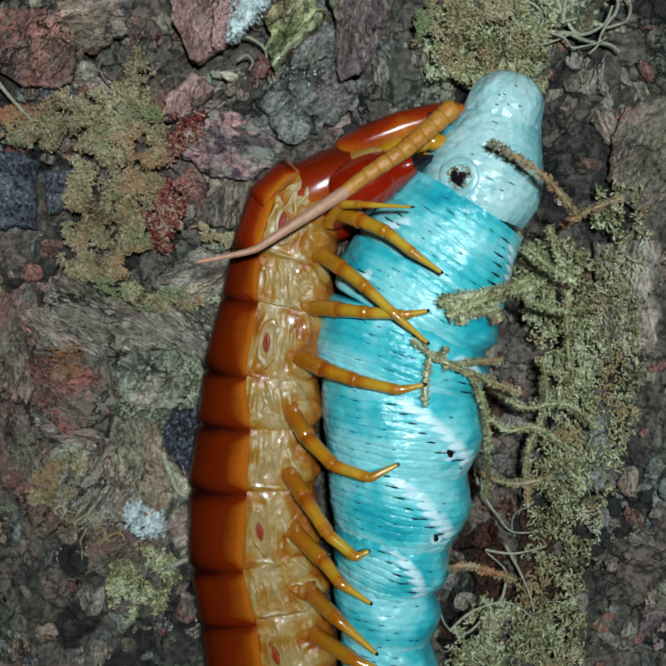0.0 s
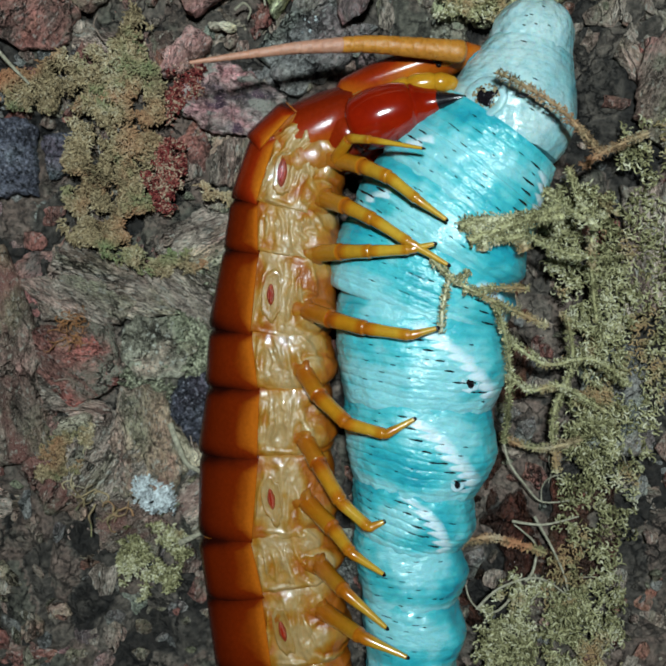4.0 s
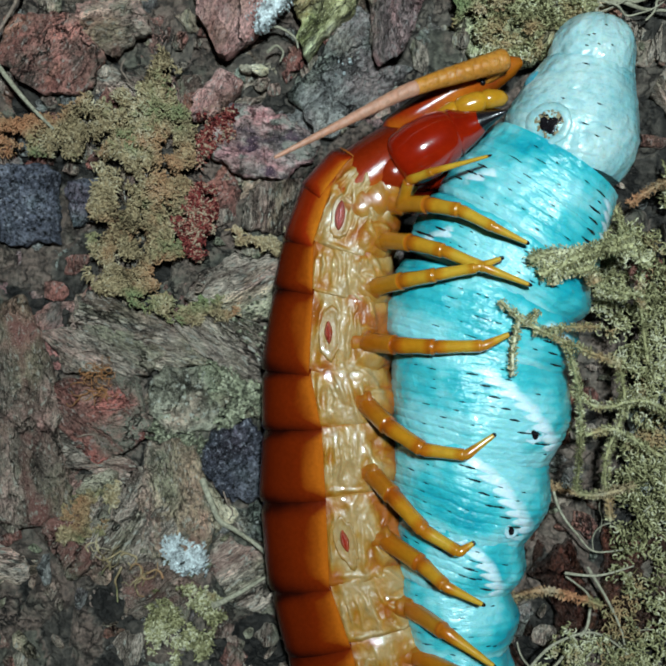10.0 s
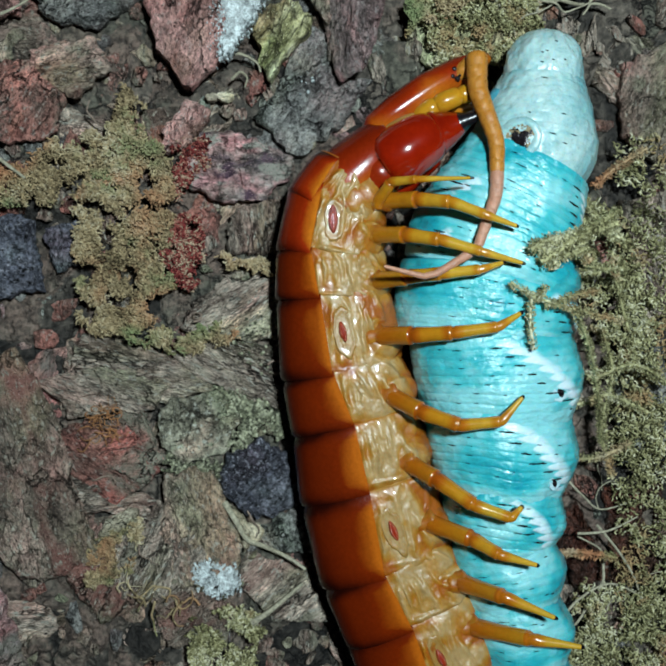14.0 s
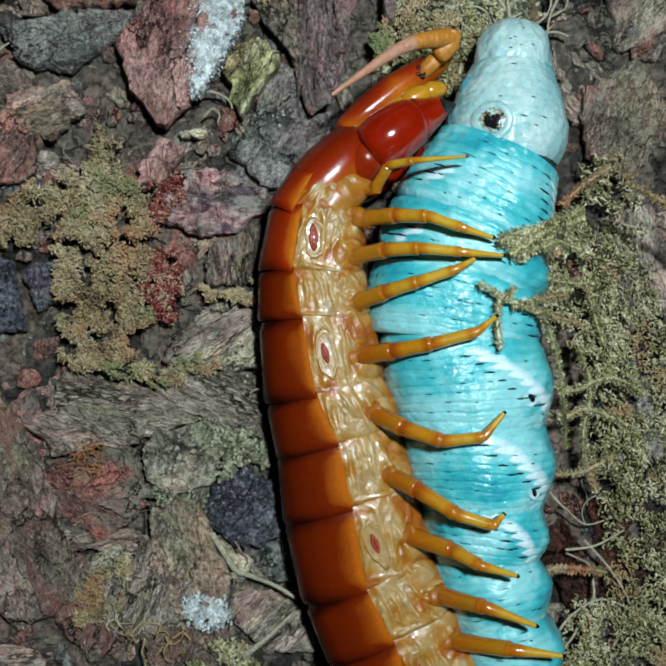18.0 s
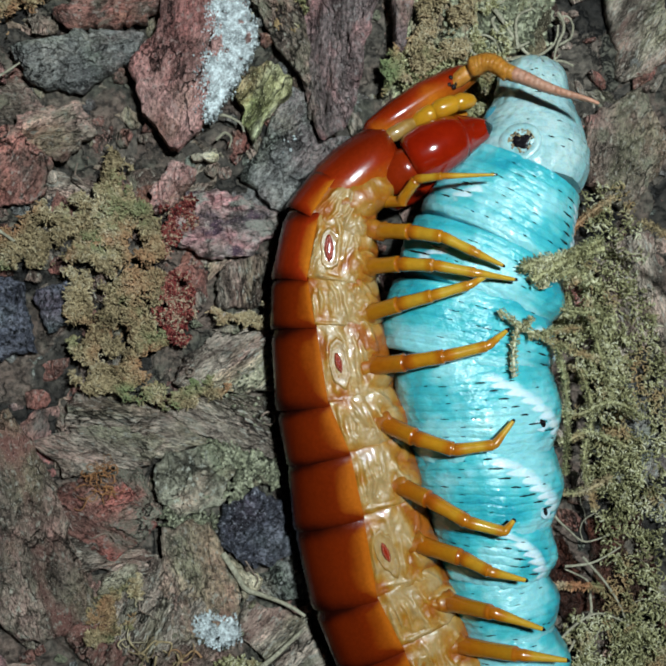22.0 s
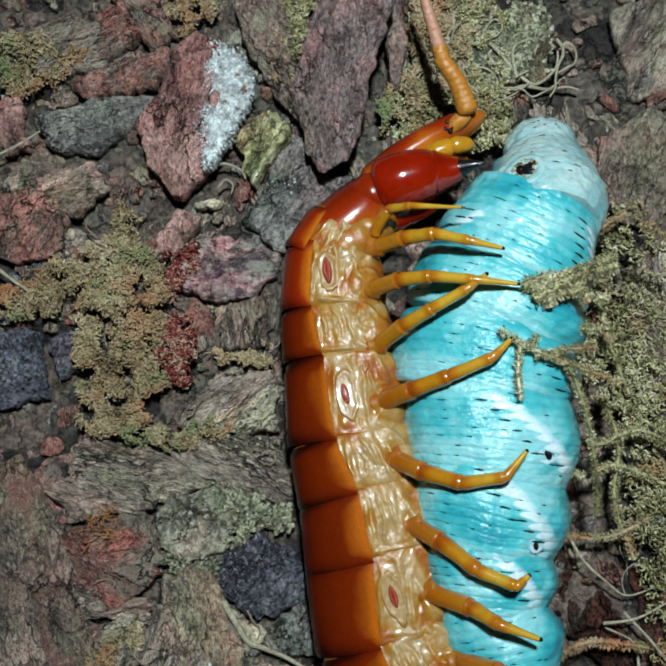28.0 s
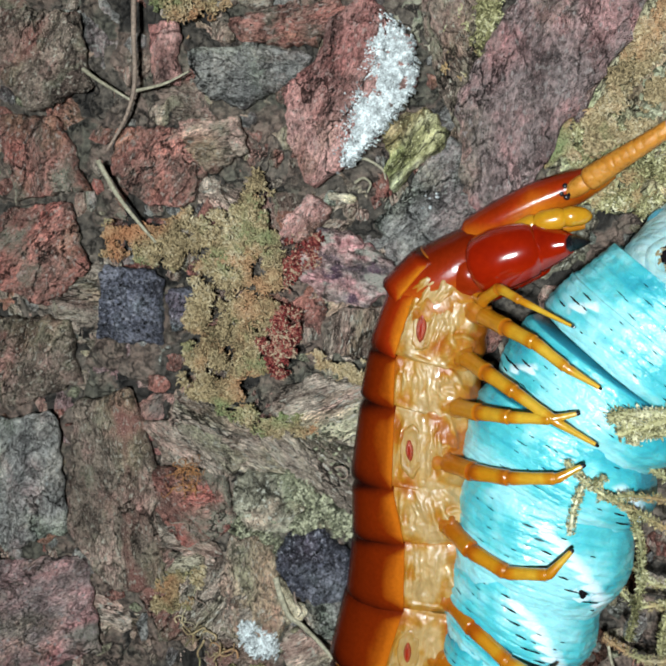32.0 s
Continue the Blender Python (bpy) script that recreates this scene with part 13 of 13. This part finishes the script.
    glide(rings[8][0], [(0, 14.11, -33.75, 10.26), (0.5, 13.85, -33.7, 10.26), (1, 14.01, -33.69, 10.26), (1.5, 14.02, -33.7, 10.26), (2, 14.16, -33.29, 10.26), (2.5, 14.24, -31.71, 10.26), (3, 14.74, -29.88, 10.26), (3.5, 14.7, -31.08, 10.26), (5.5, 13.47, -32.2, 10.26), (6, 13.79, -31.9, 10.26), (6.5, 15.35, -32.13, 10.26), (7, 15.88, -31.02, 10.26), (7.5, 15.67, -27.41, 10.26), (8, 15.81, -28.59, 10.26), (8.5, 13.2, -30.41, 10.26), (9, 13.28, -30.32, 10.26), (9.5, 13.55, -30.24, 10.26), (10, 13.78, -30.61, 10.26), (10.5, 13.96, -30.43, 10.26), (11, 14.27, -30.55, 10.26), (11.5, 14.2, -30.53, 10.26), (12, 14.18, -30.62, 10.26), (12.5, 14.18, -30.5, 10.26), (13, 14.32, -30.67, 10.26), (13.5, 14.99, -30.74, 10.26), (14, 15.9, -28.72, 10.26), (14.5, 15.5, -26.39, 10.26), (16.5, 15.16, -28.98, 10.26), (17, 15.28, -28.88, 10.26), (17.5, 15.35, -28.9, 10.26), (18, 15.47, -28.66, 10.26), (18.5, 15.53, -28.88, 10.26), (19, 15.64, -28.81, 10.26), (19.5, 15.7, -28.85, 10.26), (20, 15.62, -28.94, 10.26), (20.5, 15.75, -28.35, 10.26), (21, 15.87, -28.45, 10.26), (21.5, 16.67, -29.15, 10.26), (22, 16.04, -28.29, 10.26), (22.5, 16.29, -28.72, 10.26), (23, 16.1, -28.44, 10.26), (23.5, 16.5, -28.57, 10.26), (24, 16.49, -28.46, 10.26), (24.5, 16.51, -28.53, 10.26), (25, 14.57, -28.55, 10.26), (25.5, 14.92, -28.77, 10.26), (27.5, 14.16, -26.68, 10.26), (28, 13.96, -26.3, 10.26), (28.5, 13.2, -28.46, 10.26), (29, 13.03, -28.27, 10.26), (29.5, 13.18, -27.88, 10.26), (30, 13.07, -27.74, 10.26), (30.5, 13.11, -27.24, 10.26), (31, 13.11, -27.24, 10.26), (31.5, 13.11, -27.24, 10.26), (32, 13.11, -27.24, 10.26)])
    glide(rings[9][0], [(0, 15.2, -40.49, 8.16), (0.5, 14.94, -40.45, 8.16), (1, 15.1, -40.43, 8.16), (1.5, 15.12, -40.44, 8.16), (2, 15.25, -40.03, 8.16), (2.5, 15.34, -38.46, 8.16), (3, 15.84, -36.62, 8.16), (3.5, 15.79, -37.83, 8.16), (5.5, 14.56, -38.95, 8.16), (6, 14.88, -38.65, 8.16), (6.5, 16.44, -38.87, 8.16), (7, 16.97, -37.77, 8.16), (7.5, 16.76, -34.16, 8.16), (8, 16.9, -35.33, 8.16), (8.5, 14.29, -37.15, 8.16), (9, 14.38, -37.06, 8.16), (9.5, 14.64, -36.98, 8.16), (10, 14.87, -37.35, 8.16), (10.5, 15.05, -37.18, 8.16), (11, 15.36, -37.29, 8.16), (11.5, 15.3, -37.28, 8.16), (12, 15.27, -37.36, 8.16), (12.5, 15.27, -37.25, 8.16), (13, 15.41, -37.42, 8.16), (13.5, 16.08, -37.49, 8.16), (14, 16.99, -35.47, 8.16), (14.5, 16.59, -33.13, 8.16), (16.5, 16.25, -35.72, 8.16), (17, 16.38, -35.62, 8.16), (17.5, 16.45, -35.64, 8.16), (18, 16.57, -35.41, 8.16), (18.5, 16.63, -35.62, 8.16), (19, 16.73, -35.55, 8.16), (19.5, 16.79, -35.59, 8.16), (20, 16.72, -35.68, 8.16), (20.5, 16.84, -35.1, 8.16), (21, 16.96, -35.19, 8.16), (21.5, 17.76, -35.89, 8.16), (22, 17.13, -35.03, 8.16), (22.5, 17.38, -35.47, 8.16), (23, 17.19, -35.19, 8.16), (23.5, 17.59, -35.32, 8.16), (24, 17.58, -35.2, 8.16), (24.5, 17.6, -35.27, 8.16), (25, 15.67, -35.29, 8.16), (25.5, 15.87, -35.52, 8.16), (27.5, 15.25, -33.43, 8.16), (28, 15.06, -33.05, 8.16), (28.5, 14.29, -35.2, 8.16), (29, 14.12, -35.01, 8.16), (29.5, 14.28, -34.63, 8.16), (30, 14.17, -34.48, 8.16), (30.5, 14.2, -33.99, 8.16), (31, 14.2, -33.99, 8.16), (31.5, 14.2, -33.99, 8.16), (32, 14.2, -33.99, 8.16)])
    glide(rings[10][0], [(0, 15.98, -47.31, 4.95), (0.5, 15.73, -47.26, 4.95), (1, 15.88, -47.25, 4.95), (1.5, 15.9, -47.26, 4.95), (2, 16.04, -46.85, 4.95), (2.5, 16.12, -45.27, 4.95), (3, 16.62, -43.44, 4.95), (3.5, 16.58, -44.64, 4.95), (5.5, 15.35, -45.76, 4.95), (6, 15.67, -45.46, 4.95), (6.5, 17.23, -45.69, 4.95), (7, 17.75, -44.58, 4.95), (7.5, 17.54, -40.97, 4.95), (8, 17.69, -42.15, 4.95), (8.5, 15.07, -43.97, 4.95), (9, 15.16, -43.88, 4.95), (9.5, 15.43, -43.8, 4.95), (10, 15.65, -44.17, 4.95), (10.5, 15.84, -43.99, 4.95), (11, 16.14, -44.11, 4.95), (11.5, 16.08, -44.09, 4.95), (12, 16.05, -44.18, 4.95), (12.5, 16.06, -44.06, 4.95), (13, 16.19, -44.23, 4.95), (13.5, 16.87, -44.31, 4.95), (14, 17.77, -42.29, 4.95), (14.5, 17.38, -39.95, 4.95), (16.5, 17.04, -42.54, 4.95), (17, 17.16, -42.44, 4.95), (17.5, 17.23, -42.46, 4.95), (18, 17.35, -42.23, 4.95), (18.5, 17.41, -42.44, 4.95), (19, 17.52, -42.37, 4.95), (19.5, 17.57, -42.41, 4.95), (20, 17.5, -42.5, 4.95), (20.5, 17.62, -41.92, 4.95), (21, 17.75, -42.01, 4.95), (21.5, 18.55, -42.71, 4.95), (22, 17.91, -41.85, 4.95), (22.5, 18.17, -42.29, 4.95), (23, 17.98, -42, 4.95), (23.5, 18.38, -42.13, 4.95), (24, 18.36, -42.02, 4.95), (24.5, 18.39, -42.09, 4.95), (25, 16.95, -42.11, 4.95), (25.5, 16.85, -42.34, 4.95), (27.5, 16.04, -40.24, 4.95), (28, 15.84, -39.87, 4.95), (28.5, 15.08, -42.02, 4.95), (29, 14.91, -41.83, 4.95), (29.5, 15.06, -41.45, 4.95), (30, 14.95, -41.3, 4.95), (30.5, 14.99, -40.8, 4.95), (31, 14.99, -40.8, 4.95), (31.5, 14.99, -40.8, 4.95), (32, 14.99, -40.8, 4.95)])
    glide(rings[11][0], [(0, 16.37, -53.58, 1.87), (0.5, 16.11, -53.54, 1.87), (1, 16.27, -53.52, 1.87), (1.5, 16.29, -53.53, 1.87), (2, 16.42, -53.12, 1.87), (2.5, 16.51, -51.55, 1.87), (3, 17.01, -49.71, 1.87), (3.5, 16.96, -50.92, 1.87), (5.5, 15.74, -52.04, 1.87), (6, 16.06, -51.74, 1.87), (6.5, 17.62, -51.96, 1.87), (7, 18.14, -50.86, 1.87), (7.5, 17.93, -47.25, 1.87), (8, 18.07, -48.42, 1.87), (8.5, 15.46, -50.24, 1.87), (9, 15.55, -50.15, 1.87), (9.5, 15.82, -50.07, 1.87), (10, 16.04, -50.44, 1.87), (10.5, 16.23, -50.27, 1.87), (11, 16.53, -50.38, 1.87), (11.5, 16.47, -50.37, 1.87), (12, 16.44, -50.45, 1.87), (12.5, 16.44, -50.34, 1.87), (13, 16.58, -50.51, 1.87), (13.5, 17.26, -50.58, 1.87), (14, 18.16, -48.56, 1.87), (14.5, 17.77, -46.22, 1.87), (16.5, 17.42, -48.81, 1.87), (17, 17.55, -48.71, 1.87), (17.5, 17.62, -48.73, 1.87), (18, 17.74, -48.5, 1.87), (18.5, 17.8, -48.72, 1.87), (19, 17.91, -48.64, 1.87), (19.5, 17.96, -48.68, 1.87), (20, 17.89, -48.77, 1.87), (20.5, 18.01, -48.19, 1.87), (21, 18.13, -48.29, 1.87), (21.5, 18.94, -48.98, 1.87), (22, 18.3, -48.12, 1.87), (22.5, 18.56, -48.56, 1.87), (23, 18.36, -48.28, 1.87), (23.5, 18.77, -48.41, 1.87), (24, 18.75, -48.29, 1.87), (24.5, 18.78, -48.36, 1.87), (25, 17.34, -48.38, 1.87), (25.5, 17.24, -48.61, 1.87), (27.5, 16.43, -46.52, 1.87), (28, 16.23, -46.14, 1.87), (28.5, 15.47, -48.29, 1.87), (29, 15.29, -48.1, 1.87), (29.5, 15.45, -47.72, 1.87), (30, 15.34, -47.58, 1.87), (30.5, 15.38, -47.08, 1.87), (31, 15.38, -47.08, 1.87), (31.5, 15.38, -47.08, 1.87), (32, 15.38, -47.08, 1.87)])
    shift(legs[1], [(0, 4.89, 1.23, 2.57), (2, 7.46, 3.36, -0.99), (3, 5.25, 2.71, -5.88), (6, 5.15, 2.66, 0.84), (8, 5.5, 2.6, 12.25), (9, 6.02, 1.84, 22.24), (11, 5.51, 2.88, 14.98), (14, 4.5, 2.13, -0.47), (17, 6.31, 5.88, 0.07), (19, 6.2, 5.98, 0), (20, 6.84, 6, -3.12), (23, 7.59, 6.63, 0.54), (24, 7.66, 7.39, -6.06), (24.6, 7.66, 7.39, -6.06), (25, 4.28, 4.63, -31.78), (25.5, 5.53, 5.18, -18.07), (28, 5.21, 4.23, -16.21), (32, 5.21, 4.23, -16.21)])
    swing(legs[2], [(0, -9.41), (2, -9.41), (6, -7.69), (9, 1.3), (14, -0.02), (17, -0.85), (19, 0), (25, -11.1), (29, -1.44), (32, -4.56)])
    swing(legs[3], [(0, -25.66), (2, -25.66), (6, -8.12), (9, -6.11), (14, -11.67), (17, -4.48), (19, 0), (25, -9.86), (29, -7.41), (32, -14.3)])
    swing(legs[4], [(0, -0.52), (2, -0.52), (6, -0.49), (9, 5.88), (14, -11.74), (17, -4.45), (19, 0), (25, -2.94), (29, 11.12), (32, -2.36)])
    swing(legs[5], [(0, -6.74), (2, -6.74), (6, -4.24), (9, -0.88), (14, -5.59), (17, -2.26), (19, 0), (25, -0.51), (29, 7.92), (32, 3.7)])
    swing(legs[6], [(0, -5.69), (2, -5.69), (6, -2.34), (9, -2.84), (14, 0.18), (17, 0.5), (19, 0), (25, 4.15), (29, 0.41), (32, 15.74)])
    swing(legs[7], [(0, -6.8), (2, -6.8), (6, -6.19), (9, -5.63), (14, -2.37), (17, -1.34), (19, 0), (25, 2.46), (29, -1.89), (32, 28.81)])
    swing(legs[8], [(0, -3.32), (2, -3.32), (6, -0.01), (9, -0.96), (14, 0.28), (17, -0.33), (19, 0), (25, 3.38), (29, 0.13), (32, 22.59)])
    swing(legs[9], [(0, -6.1), (2, -6.1), (6, -3.27), (9, -4.86), (14, -1.63), (17, -1.18), (19, 0), (25, 1.55), (29, 0.12), (32, 18.77)])


motions()
